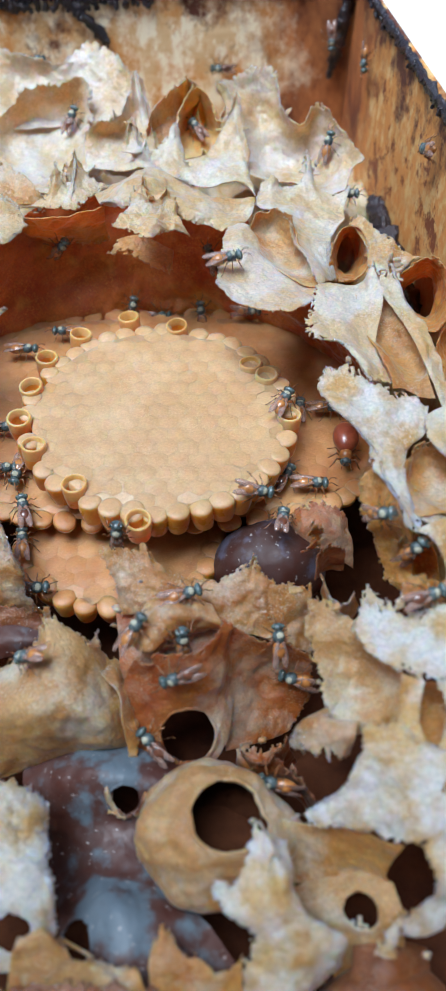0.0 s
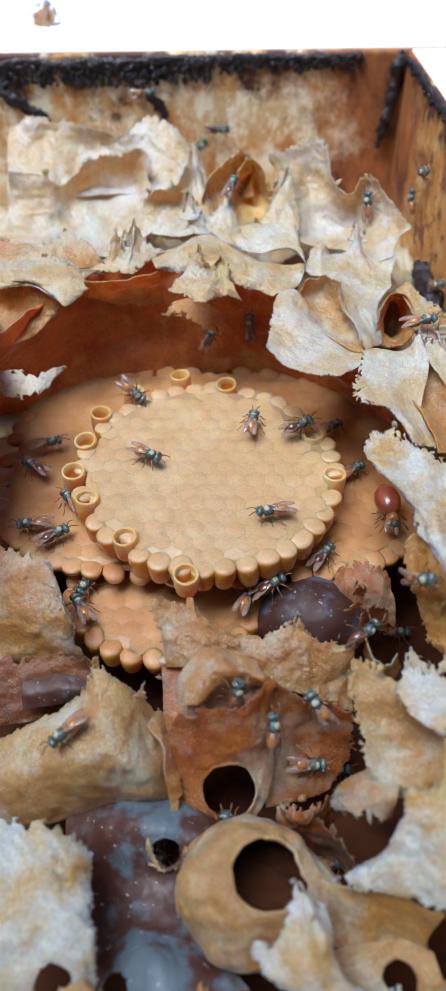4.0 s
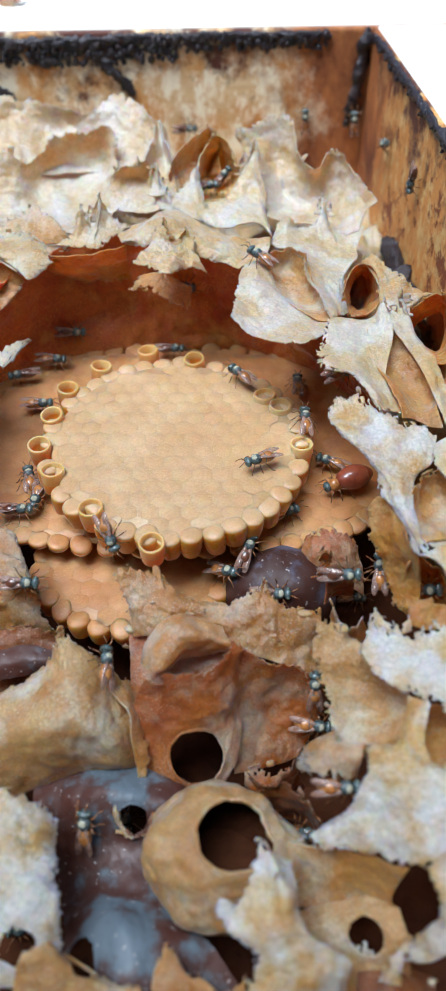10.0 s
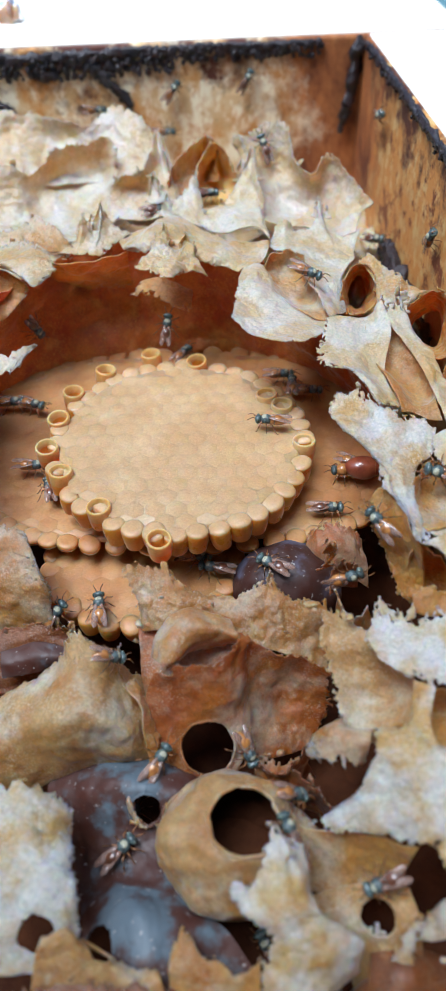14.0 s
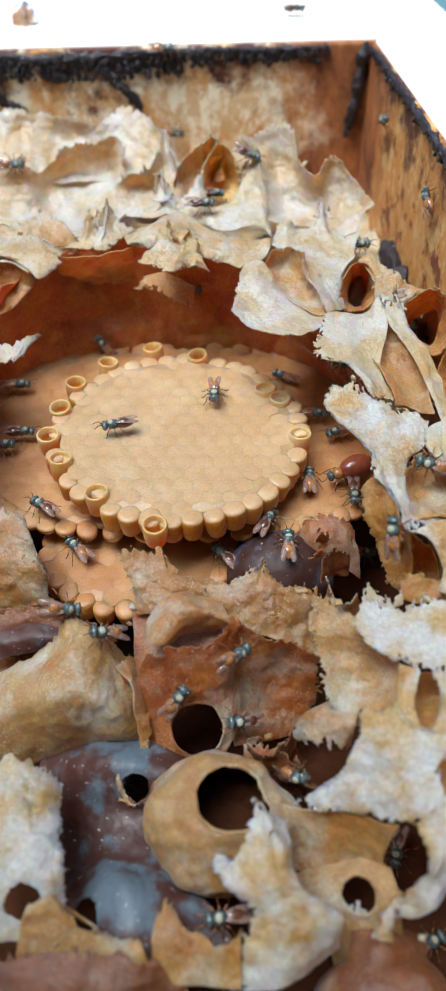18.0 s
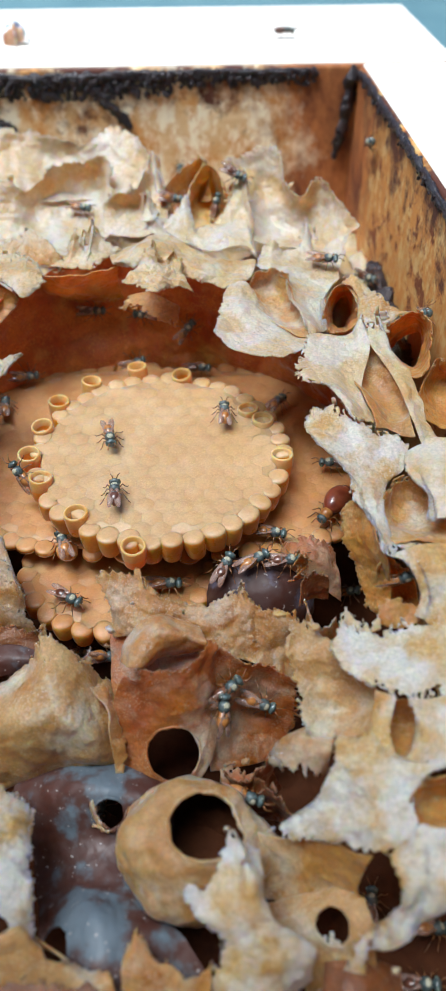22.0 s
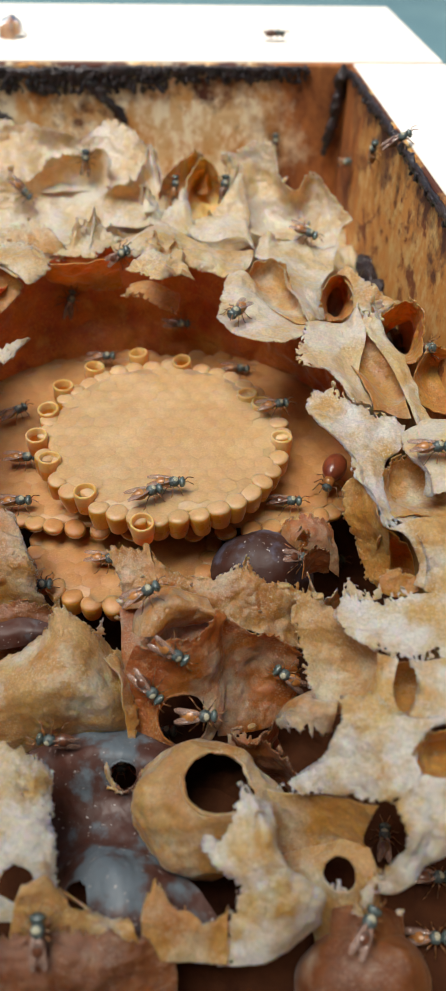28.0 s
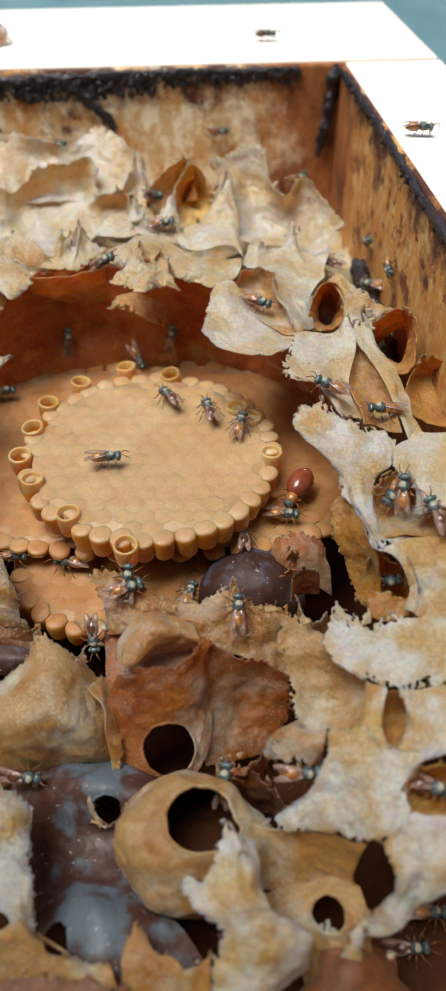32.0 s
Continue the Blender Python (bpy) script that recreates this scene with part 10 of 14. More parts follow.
    [(0, -14.4, -38.3, -4.9, -11, 38, 161), (3, -14.5, -38.3, -5, -9, 36, 162), (4, -15.7, -42, -5.7, 15, 23, -145), (5, -17.2, -44.9, -8.1, 45, 36, -54), (6, -19.4, -46.8, -12.9, 67, 5, -4), (8, -19.4, -46.8, -13, 67, 5, -3), (8.333, -16, -47.5, -14.6, 66, 56, -16), (8.667, -12.2, -48.8, -15, 19, 33, -122), (9, -8.2, -50.5, -14.1, -33, 25, 177), (9.5, -8.8, -51.9, -15.2, -50, -19, 141), (10, -8.4, -52.1, -15.3, -19, -52, 90), (10.33, -10.7, -51.1, -15.5, -36, -33, 111), (10.67, -13.2, -49.5, -15.9, -34, 6, 126), (11, -15.7, -47.6, -15.1, -66, -15, 174), (11.33, -12.9, -47, -15.2, -35, -31, 124), (11.67, -9.4, -47.6, -14, -21, -6, 65), (12, -5.6, -48.7, -13, -17, 5, 28), (12.33, -3.9, -48.1, -12.8, -21, 12, 14), (12.67, -2.1, -46.7, -13.7, -2, 15, 6), (13, 0.3, -45.2, -13.5, 48, -18, -15), (14, -1.4, -45.8, -13.6, 28, -15, 56), (15, -1.8, -45.5, -13.3, -5, -35, 116), (16, 2.2, -46.8, -14.7, -12, -18, 178), (16.33, 1, -46.2, -14.5, -35, -5, 157), (16.67, -0.3, -46, -14.4, -27, 2, 151), (17, -2.5, -46.3, -13.2, -21, -34, 162), (17.33, -1.6, -45.3, -13.3, -7, -29, 123), (17.67, -0.1, -44, -12.2, -4, -50, 76), (18, 2.8, -42.2, -8.5, 48, -49, 29), (18.33, 4.6, -40.9, -5.6, 40, -55, 44), (18.67, 5, -40.5, -4.7, 24, -55, 68), (19, 4.2, -40.4, -4.6, -1, -65, 89), (20, 4.8, -34.3, -9.4, -7, -23, 90), (20.33, 6.9, -39.3, -4, 28, -56, 78), (20.67, 8.9, -40, -5.8, 54, -45, 79), (21, 11, -39.3, -10.3, 38, -47, 86), (22, 11, -39.3, -10.3, 38, -47, 86), (22.33, 12.2, -32.5, -6, 35, -39, 57), (22.67, 13.3, -23.9, -4.6, 64, -22, 37), (23, 14.5, -16.9, -1.5, 93, 3, 13), (23.33, 10.7, -18.4, -0.5, 61, -57, 27), (23.67, 7.9, -19, -0.5, -35, -56, 139), (24, 5.8, -19.8, -0.5, -66, -18, -172), (24.33, 5.3, -20.9, -1.7, 79, -118, 21), (24.67, 3.3, -15.3, -10, 1, -29, 74), (25, 1.8, -17, -10, -1, 0, 28), (26, 1.1, -16.9, -5.6, 53, -9, 29), (27, 2.6, -14.4, 1, 1, 1, 28), (28, -0.5, -15.3, 1.2, 2, 2, 26), (28.33, -0.5, -14.6, 1.1, 2, -1, 39), (28.67, -1.3, -18.1, 2.1, 2, -5, 50), (29, -4.2, -21.6, 0.5, 28, -82, 49), (29.33, -1.5, -21.8, 1.1, 42, -59, 56), (29.67, 1.1, -20.7, 1, 18, -27, 55), (30, 3.7, -19, 0.3, 14, -7, 47), (30.33, 2, -21.2, -0.2, 81, -43, 23), (30.67, 0.4, -23, -0.6, 93, -59, 26), (31, -1.1, -24.2, -1.9, 3, -40, 81), (32, -1.1, -24.2, -1.9, 4, -37, 85)],
    [(0, 11.9, 100.5, 13.9, -90, -1, -176), (1, 11.9, 100.5, 13.9, -90, -1, -176), (1.333, 8.8, 100.3, 13.6, 90, 121, 4), (1.667, 5.8, 100.1, 13.3, 90, 61, 4), (2, 2.7, 100, 13, 90, 1, 4), (3, 2.7, 99.9, 13, 90, 1, 4), (4, 0.4, 99.8, 16.2, 90, 2, 4), (5, -1.8, 99.7, 19.5, 90, 3, 4), (6, -4.1, 99.6, 22.7, 90, 3, 4), (6.333, -1.8, 99.7, 19.8, 90, 2, 4), (6.667, -0.4, 99.8, 16.3, 90, 2, 4), (7, 0.6, 99.8, 11.2, 90, 1, 4), (7.333, 2.8, 99.9, 11.1, 90, 1, 4), (7.667, 6.1, 100.7, 10.8, 85, 1, 3), (8, 7.7, 100.3, 12.8, 90, 2, 4), (9, 6.7, 100.2, 12.9, 90, 1, 4), (9.333, 4.1, 100, 12.2, 90, 1, 4), (9.667, 1.9, 99.9, 12, 90, 1, 4), (10, 0.2, 99.8, 11.8, 90, 1, 4), (11, -0.3, 99.8, 11.4, 90, 1, 4), (11.33, 3.4, 100, 14, 90, -22, 4), (11.67, 7.8, 100.3, 15.3, 90, -46, 4), (12, 12.9, 100.6, 15.8, 90, -69, 4), (13, 14.6, 100.7, 18, 90, -91, 4), (14, 14.9, 100.8, 24.7, 90, -59, 4), (15, 16.4, 102, 33.1, 17, -9, 20), (16, 24.3, 124.7, 33, 0, 0, -5), (17, 24.4, 123, 33.1, 0, 0, -3), (18, 25.6, 123.9, 33.1, 0, 0, -3), (18.33, 25.4, 122.3, 33.1, 0, 0, -3), (18.67, 25.2, 120.6, 33.1, 0, 0, -3), (19, 25, 118.9, 33.1, 0, 0, -2), (20, 25.9, 119.9, 33.1, 0, 0, -3), (20.33, 25.6, 122.8, 33.1, 0, 0, -3), (20.67, 25.3, 125.2, 33.1, 0, 0, -2), (21, 25.3, 126.8, 33.1, 0, 0, -2), (22, 25.9, 124.6, 33.1, 0, 0, -2), (22.33, 25.4, 124.5, 33.1, 0, 0, -2), (22.67, 25.4, 115.4, 33.1, 0, 0, -3), (23, 25.1, 109.9, 33.1, 0, 0, -3), (24, 25.1, 109.8, 33.1, 0, 0, -3), (24.33, 23.5, 113.4, 33.1, 0, 0, -3), (24.67, 22.1, 116.9, 33.1, 0, 0, -3), (25, 20.5, 121.4, 33, 0, 0, -3), (26, 22.2, 120.5, 33.1, 0, 0, -2), (27, 23.8, 120.6, 33.1, 0, 0, -1), (28, 25.4, 120.5, 33.1, 0, 0, 0), (29, 25.8, 120.5, 33.1, 0, 0, -1), (30, 25.6, 118.6, 33.1, 0, 0, -1), (31, 25.6, 119.1, 33.1, 0, 0, -2), (32, 25.4, 120.4, 33.1, 0, 0, -3)],
    [(0, -27.8, 98, 16.6, 90, 2, 4), (0.3333, -24.5, 98.3, 19.4, 90, -11, 4), (0.6667, -23.8, 98.3, 21.3, 90, -24, 4), (1, -24.8, 98.2, 21.4, 90, -37, 4), (1.333, -26, 98.2, 19.5, 90, -27, 4), (1.667, -24.8, 98.2, 18.6, 90, -17, 4), (2, -21.2, 98.5, 19.5, 90, -7, 4), (2.333, -20.3, 98.6, 20.6, 90, -5, 4), (2.667, -19.2, 98.6, 21.6, 90, -3, 4), (3, -16.9, 97.3, 22.9, 89, 0, 1), (4, -16.5, 97.8, 24.5, 79, -3, 18), (5, -14.5, 98.1, 24.5, 79, -10, 10), (6, -11.3, 99.1, 22.2, 87, -16, 6), (7, -11.3, 99.1, 22.2, 87, -16, 6), (7.333, -19.8, 93.6, 20.4, 79, -8, 18), (7.667, -28.3, 87.7, 18.9, 73, 1, 25), (8, -35.1, 75.8, 19.5, 33, -4, 21), (8.333, -35.9, 75.8, 19.6, 31, -8, 14), (8.667, -36.3, 76.5, 20, 29, -2, 12), (9, -42, 97.6, 12.4, 85, 2, 6), (10, -42, 97.6, 12.4, 85, 2, 6), (11, -42.2, 97.6, 13.6, 85, 2, 6), (11.33, -43.3, 97.5, 14.4, 76, -21, 24), (11.67, -38.4, 77.9, 21.1, 31, -29, 59), (12, -38, 76.4, 20.3, 1, -30, 91), (12.33, -36.5, 98, 14.1, 56, -39, 51), (12.67, -28.6, 98.5, 16.1, 76, -21, 23), (13, -20, 98.6, 18.8, 90, 2, 4), (14, -20, 98.6, 19.1, 90, 3, 4), (15, -18.7, 98.7, 21.5, 90, 4, 4), (16, -12.3, 98.1, 19.7, 89, 4, 16), (17, -11.8, 99, 22.1, 89, 3, 5), (17.33, -23.5, 98.3, 15.8, 90, 3, 4), (17.67, -35.5, 98, 10.2, 66, 2, 4), (18, -35.8, 66, 18.7, 66, 3, 7), (19, -34.8, 66, 17.8, 66, 8, 16), (19.33, -28.6, 69.2, 17.2, 89, -1, 28), (19.67, -22.2, 72.6, 15.8, 78, 2, 6), (20, -14.7, 68.1, 16.6, 38, -36, -15), (20.33, -11.6, 78.1, 12.1, 64, 4, 10), (20.67, -6, 75, 12.4, 69, 3, 7), (21, -0.4, 64.2, 16.1, 58, 20, 30), (22, -0.3, 64.1, 16.1, 57, 18, 27), (22.5, -0.1, 65.6, 16.6, 77, -40, 59), (23, 0.2, 66.1, 17.5, 76, -74, 60), (24, 0.2, 66.1, 17.5, 87, -74, 49), (24.5, -0.5, 63.9, 17.9, 77, -32, 56), (25, -1.2, 62.7, 17.9, 69, 16, 41), (26.5, -0.7, 64.6, 17.5, 84, -31, 45), (28, -0.1, 65.6, 17.4, 68, -67, 74), (28.5, 2, 67.8, 19.5, 96, -41, 46), (29, -0.8, 65.7, 15.8, 72, 19, 46), (29.33, 0.2, 62.3, 14.9, 24, 10, 8), (29.67, 0.9, 64.9, 12.8, 55, 1, 1), (30, 2.5, 53, 16.3, 32, -11, -9), (30.33, 6.8, 51.4, 7.7, 59, -4, -6), (30.67, 11.6, 42.9, 2.2, 72, -6, -8), (31, 16.3, 34.4, -3.3, 91, -7, -15), (31.33, 17.7, 33.5, 0.9, 83, -3, -19), (31.67, 19, 32.5, 5.1, 81, 0, -26), (32, 19.9, 23.1, 14.2, 13, 3, -34)],
    [(0, 44.8, 35.4, 25.4, -90, 24, 94), (0.3333, 44.9, 33.4, 24.3, -90, -35, 94), (0.6667, 45, 31.6, 23.2, 90, -87, -86), (1, 45.1, 29.5, 22.3, 90, -27, -86), (2, 45.1, 29.5, 22.2, 90, -27, -86), (2.333, 43, 29.9, 17.7, 65, -21, -40), (2.667, 39.9, 27.4, 14.7, 53, -10, -14), (3, 34.9, 17.9, 16.2, 5, -3, 7), (4, 35, 18.7, 16.1, 9, -9, 7), (5, 35.6, 16.1, 16.3, 15, -1, 9), (6, 37.1, 12.1, 16.4, 48, -11, -8), (6.333, 33.9, 26.6, 11, -39, -48, 50), (6.667, 25.8, 26.1, 15.4, 8, 1, 61), (7, 18.4, 29.8, 16.1, 63, -70, 34), (7.333, 19.2, 28.5, 14.7, 0, -41, 75), (7.667, 20.2, 23.7, 14.3, 1, -14, 55), (8, 20.5, 22.4, 14.1, 3, -7, 28), (8.333, 18.2, 22.9, 14.7, 13, -15, 105), (8.667, 16.1, 21.8, 16.5, 0, -21, 174), (9, 14.4, 21.3, 17.4, -11, -9, -153), (9.333, 13.8, 22.3, 17.5, -6, -11, -174), (9.667, 13.6, 24.5, 17.4, 3, -9, 162), (10, 13.8, 28.6, 16.7, -2, -10, 138), (11, 14.2, 32.3, 14.8, 0, -9, 139), (11.33, 14.6, 32.5, 14.7, 2, -6, 110), (11.67, 15.3, 26, 17.3, 41, 0, 47), (12, 16.9, 25.9, 15.6, 2, 35, -30), (12.33, 17.9, 24.5, 15, 2, 15, -31), (12.67, 19.4, 23.5, 14.6, 6, 5, -31), (13, 21.5, 23.2, 14.2, 24, -12, -30), (14, 22.7, 22.9, 16.6, 13, 17, -16), (15, 26.4, 33.4, 14.9, 5, 7, -12), (16, 35.2, 42.4, 11.2, 49, 0, -4), (17, 34.6, 42.2, 11.9, 32, -29, 54), (18, 34, 41.8, 12.2, 37, -2, -4), (19, 35.5, 42.8, 12.4, 82, -12, -25), (19.5, 35.5, 42.9, 12.5, 47, -64, 34), (20, 35, 42.3, 11.4, -39, -35, 141), (21, 35, 42.3, 11.4, -39, -35, 141), (21.33, 33.7, 43, 11.6, -3, -51, 83), (21.67, 31.5, 37.9, 14.7, 15, -18, 30), (22, 30.3, 38.8, 14.8, 21, -2, -10), (22.33, 28.3, 39.6, 15, 18, -6, 54), (22.67, 26.6, 37.7, 15.1, -6, -14, 118), (23, 24.9, 36.4, 15.4, -13, -10, 175), (24, 23.7, 35.7, 15.5, -8, -13, -168), (25, 23.6, 36.4, 15.6, -15, -1, 180), (26, 29.5, 47.9, 13.1, 14, 22, -141), (27, 26.1, 41.4, 15.8, 18, 24, -64), (28, 27.3, 43, 16.3, 22, 22, -7), (28.33, 30.1, 47.4, 13.2, 13, -29, -16), (28.67, 31.4, 40.7, 15.5, 12, -12, -5), (29, 35, 48.8, 10.4, 43, 2, 5), (30, 35, 48.8, 10.4, 43, 2, 5), (30.33, 38.1, 50.7, 17.7, 53, -9, -16), (30.67, 41.2, 52.5, 25, 66, -16, -39), (31, 43.7, 51.7, 33.2, 34, -7, -57), (31.33, 46.1, 52.3, 33.1, 9, -9, -41), (31.67, 48.1, 51.9, 33.1, 0, 0, -23), (32, 50.3, 52.3, 33.1, 0, 0, -7)],
    [(0, 20.3, -7, -6, -5, -3, 59), (1, 20.3, -7, -6, -5, -3, 59), (1.333, 21.6, -10.5, -6.2, 0, -2, 43), (1.667, 22.4, -16.2, -3.9, 48, -14, 24), (2, 23.1, -22.6, -0.6, 83, -6, 6), (2.333, 22.3, -17.2, -4.4, 25, -26, -3), (2.667, 20.9, -15.5, -3.9, 1, -21, 5), (3, 20.6, -11.6, -6.4, 3, 1, 2), (4, 19, -10.9, -6.2, 4, -4, 53), (5, 18.3, -12, -6.2, -4, 2, 106), (6, 18.5, -15.5, -4.5, 10, 0, 161), (6.333, 18.9, -17, -4.3, 14, 4, 118), (6.667, 18.9, -18.7, -4.1, 9, 6, 71), (7, 18.8, -20.4, -4.8, 17, 2, 25), (9, 18.8, -20.5, -4.8, 16, 2, 25), (9.333, 17.9, -21.5, -5.4, 26, -7, 13), (9.667, 16.8, -24.4, -3.6, 23, 5, 12), (10, 16.2, -23.5, -6.9, 36, 0, 0), (10.33, 21.5, -38.8, -10.6, 27, -1, 2), (10.67, 23.9, -56.3, -1.7, 34, -28, -13), (11, 32.5, -59.1, -26.8, 15, -6, -2), (11.33, 32, -57.8, -26.9, -19, -6, 53), (11.67, 31.7, -57.3, -26.8, -4, 22, 112), (12, 31.7, -57.5, -26.8, 17, 25, 170), (12.33, 25.9, -57, -21.2, -5, 27, 164), (12.67, 18.3, -59.2, -8.3, -58, 16, 176), (13, 13.9, -56.9, -7.7, 9, -14, 141), (14, 13.7, -58, -7.7, 36, -15, 113), (15, 14.9, -57.9, -8.1, 21, -19, 100), (16, 20.2, -59.5, -9.9, 8, -58, 57), (16.33, 19.5, -56.9, -5.6, 12, -49, 28), (16.67, 20.7, -40.3, -29.6, -13, -12, 7), (17, 18, -40.3, -18.2, 36, 12, 8), (17.33, 14.4, -42.3, -17.2, -14, 44, -68), (17.67, 11.5, -44.3, -14.3, -52, 19, -123), (18, 9.9, -43.9, -12.9, -43, -28, -157), (18.33, 11.7, -40.9, -12.4, 7, -47, 139), (18.67, 12, -39.5, -12.8, 41, -37, 83), (19, 11.2, -40.1, -11.2, 48, -3, 52), (19.33, 11, -38.5, -9.1, 62, -22, 55), (19.67, 11.1, -37.9, -6.2, 59, -36, 56), (20, 11, -37, -4.6, 61, -56, 52), (21, 12.2, -36.7, -8.9, 64, -22, 33), (22, 12.2, -36.7, -8.9, 63, -23, 33), (22.33, 11.8, -36.4, -5.7, 58, -54, 50), (22.67, 11.4, -35.6, -3.1, -39, -45, 149), (23, 10.8, -31.5, -5.4, -44, -19, 173), (23.33, 9.1, -37.5, -3.3, -64, -20, -148), (23.67, 8, -40.3, -5.5, -66, 1, -148), (24, 7.5, -42.4, -9, -66, 19, -152), (24.33, 5.4, -43.7, -10.7, -37, 8, -161), (24.67, 3.2, -45, -12.3, -28, -6, -165), (25, 0.9, -46.1, -14.4, -37, 9, 168), (26, 1, -44.6, -13.3, -17, 49, -147), (27, 3.3, -42.3, -8.3, 13, 59, -84), (28, 1, -42.5, -9.6, 52, 31, -36), (28.33, 0.2, -40.4, -4.6, 72, 24, -18), (28.67, -2.8, -34.3, -9.3, 23, -16, -20), (29, -6.7, -35.9, -6.2, 20, 47, 22), (30, -6.7, -35.9, -6.2, 21, 48, 23), (30.33, -6.8, -32.1, -9.7, 27, 2, 38), (30.67, -6.5, -29.9, -11.2, 28, -17, 63), (31, -5.4, -30.2, -9, -3, -52, 92), (31.33, -5.9, -30.2, -9.1, -55, -28, 162), (31.67, -6.8, -28.6, -11.5, -67, 11, -167), (32, -6.2, -29.8, -9, 4, 55, -84)],
    [(0, 24.5, -8.9, -6.1, 6, 3, 1), (0.3333, 32.7, -7.8, -14, -19, -7, 45), (0.6667, 40.7, -7.6, -20.9, -53, 13, 86), (1, 48.4, -7.7, -27.3, -90, 52, 94), (1.333, 42.7, -6.2, -31.8, -70, 5, 83), (1.667, 40.3, -7.4, -29.5, -42, -31, 40), (2, 35.8, -8.6, -28.6, 12, -35, -25), (3, 35.3, -9.5, -29.5, 13, -34, -26), (6, 35.3, -9.5, -29.5, 13, -34, -26), (6.333, 35.8, -7.7, -28.4, 0, -39, 15), (6.667, 36.6, -4.9, -28.7, -21, -20, 50), (7, 37.2, -2.4, -28.6, -35, -8, 81), (8, 37.6, -1.4, -29.9, -38, -10, 83), (8.333, 36, -0, -29.8, -9, -10, 54), (8.667, 34.4, 1.7, -30.2, 4, -21, 24), (9, 33, 3.8, -31.2, 30, 0, 0), (9.333, 32.6, 0.2, -31.1, 26, 4, 3), (9.667, 32.3, -3.4, -31.1, 22, 7, 6), (10, 31.7, -8.2, -29.4, 10, 12, 8), (10.33, 32.1, -7.3, -29.2, -2, 14, 5), (10.67, 33.3, -3.1, -32.1, 17, 3, 2), (11, 33.6, -0.7, -31.1, 17, -2, -1), (11.33, 34.4, 1.3, -31.2, 17, -6, -5), (11.67, 35.5, 1.5, -30.2, 7, -3, -7), (12, 36.9, 0.4, -29, 8, -16, -12), (12.5, 36.3, -0.2, -29.4, -8, -17, 30), (13, 36.7, -0.1, -29.2, -28, -15, 73), (14, 32.2, 3.6, -31.3, 7, -24, 45), (15, 32, 5.1, -30, 25, -21, 15), (16, 29.3, 6.8, -29.2, 38, -10, -13), (17, 33.1, 7.1, -29.4, 0, 8, 3), (17.33, 31.4, 7.7, -22.1, 11, 17, -50), (17.67, 29.6, 8.1, -14.6, -3, 18, -105), (18, 27.6, 7, -5.8, -2, 1, -159), (18.33, 26.5, 9.5, -5.8, -1, 2, -118), (18.67, 22.3, 0, 1.7, 11, 47, -70), (19, 18.4, -1.2, 1, 6, -1, -36), (19.33, 16.9, -4.8, 1.2, -1, 0, -76), (19.67, 15.7, -8.5, 1.2, 3, 2, -119), (20, 14.4, -12.6, 1, -1, 3, -159), (20.33, 14.1, -25.7, -2.1, -13, 30, -108), (20.67, 14.1, -36.3, -6.7, 71, 39, -9), (21, 14.5, -42.8, -17.7, 38, 20, 12), (21.33, 5.6, -30.4, -30, -3, 9, 5), (21.67, -3.5, -24.3, -30.2, 1, 3, 2), (22, -12.7, -18.2, -30.3, 6, -3, -2), (23, -12.7, -18.2, -30.3, 6, -3, -2), (23.33, -12.7, -17.9, -30.3, 5, 2, -53), (23.67, -12.7, -17.5, -30.3, 0, 4, -105), (24, -12.6, -17.2, -30.3, -4, 2, -157), (24.33, -12.1, -17.4, -30.3, -2, 5, -105), (24.67, -12.4, -17.4, -30.3, 2, 5, -52), (25, -13, -17, -30.3, 4, 2, 0), (26, -8, -24, -30.4, 1, -3, -3), (27, -3, -31, -30.5, -3, -8, -5), (28, 2.1, -38.6, -29.5, -9, -16, -8), (28.33, 4.9, -39.6, -29.1, -6, -8, -5), (28.67, 4.5, -44.6, -30.2, -2, -3, -3), (29, 6.1, -52.1, -20.5, 32, 7, 3), (30, 6.6, -52.1, -20.6, 28, 2, 0), (30.33, 12.1, -51.4, -17.6, 64, -7, -20), (30.67, 18.6, -43.1, -29.7, -9, 6, 2), (31, 24.6, -41.6, -27.7, -30, 13, 0), (31.33, 24.4, -41.6, -27.7, -27, 2, 5), (31.67, 23.3, -47.6, -14.9, 23, 4, 2), (32, 22.5, -51, -7.6, 41, 2, 0)],
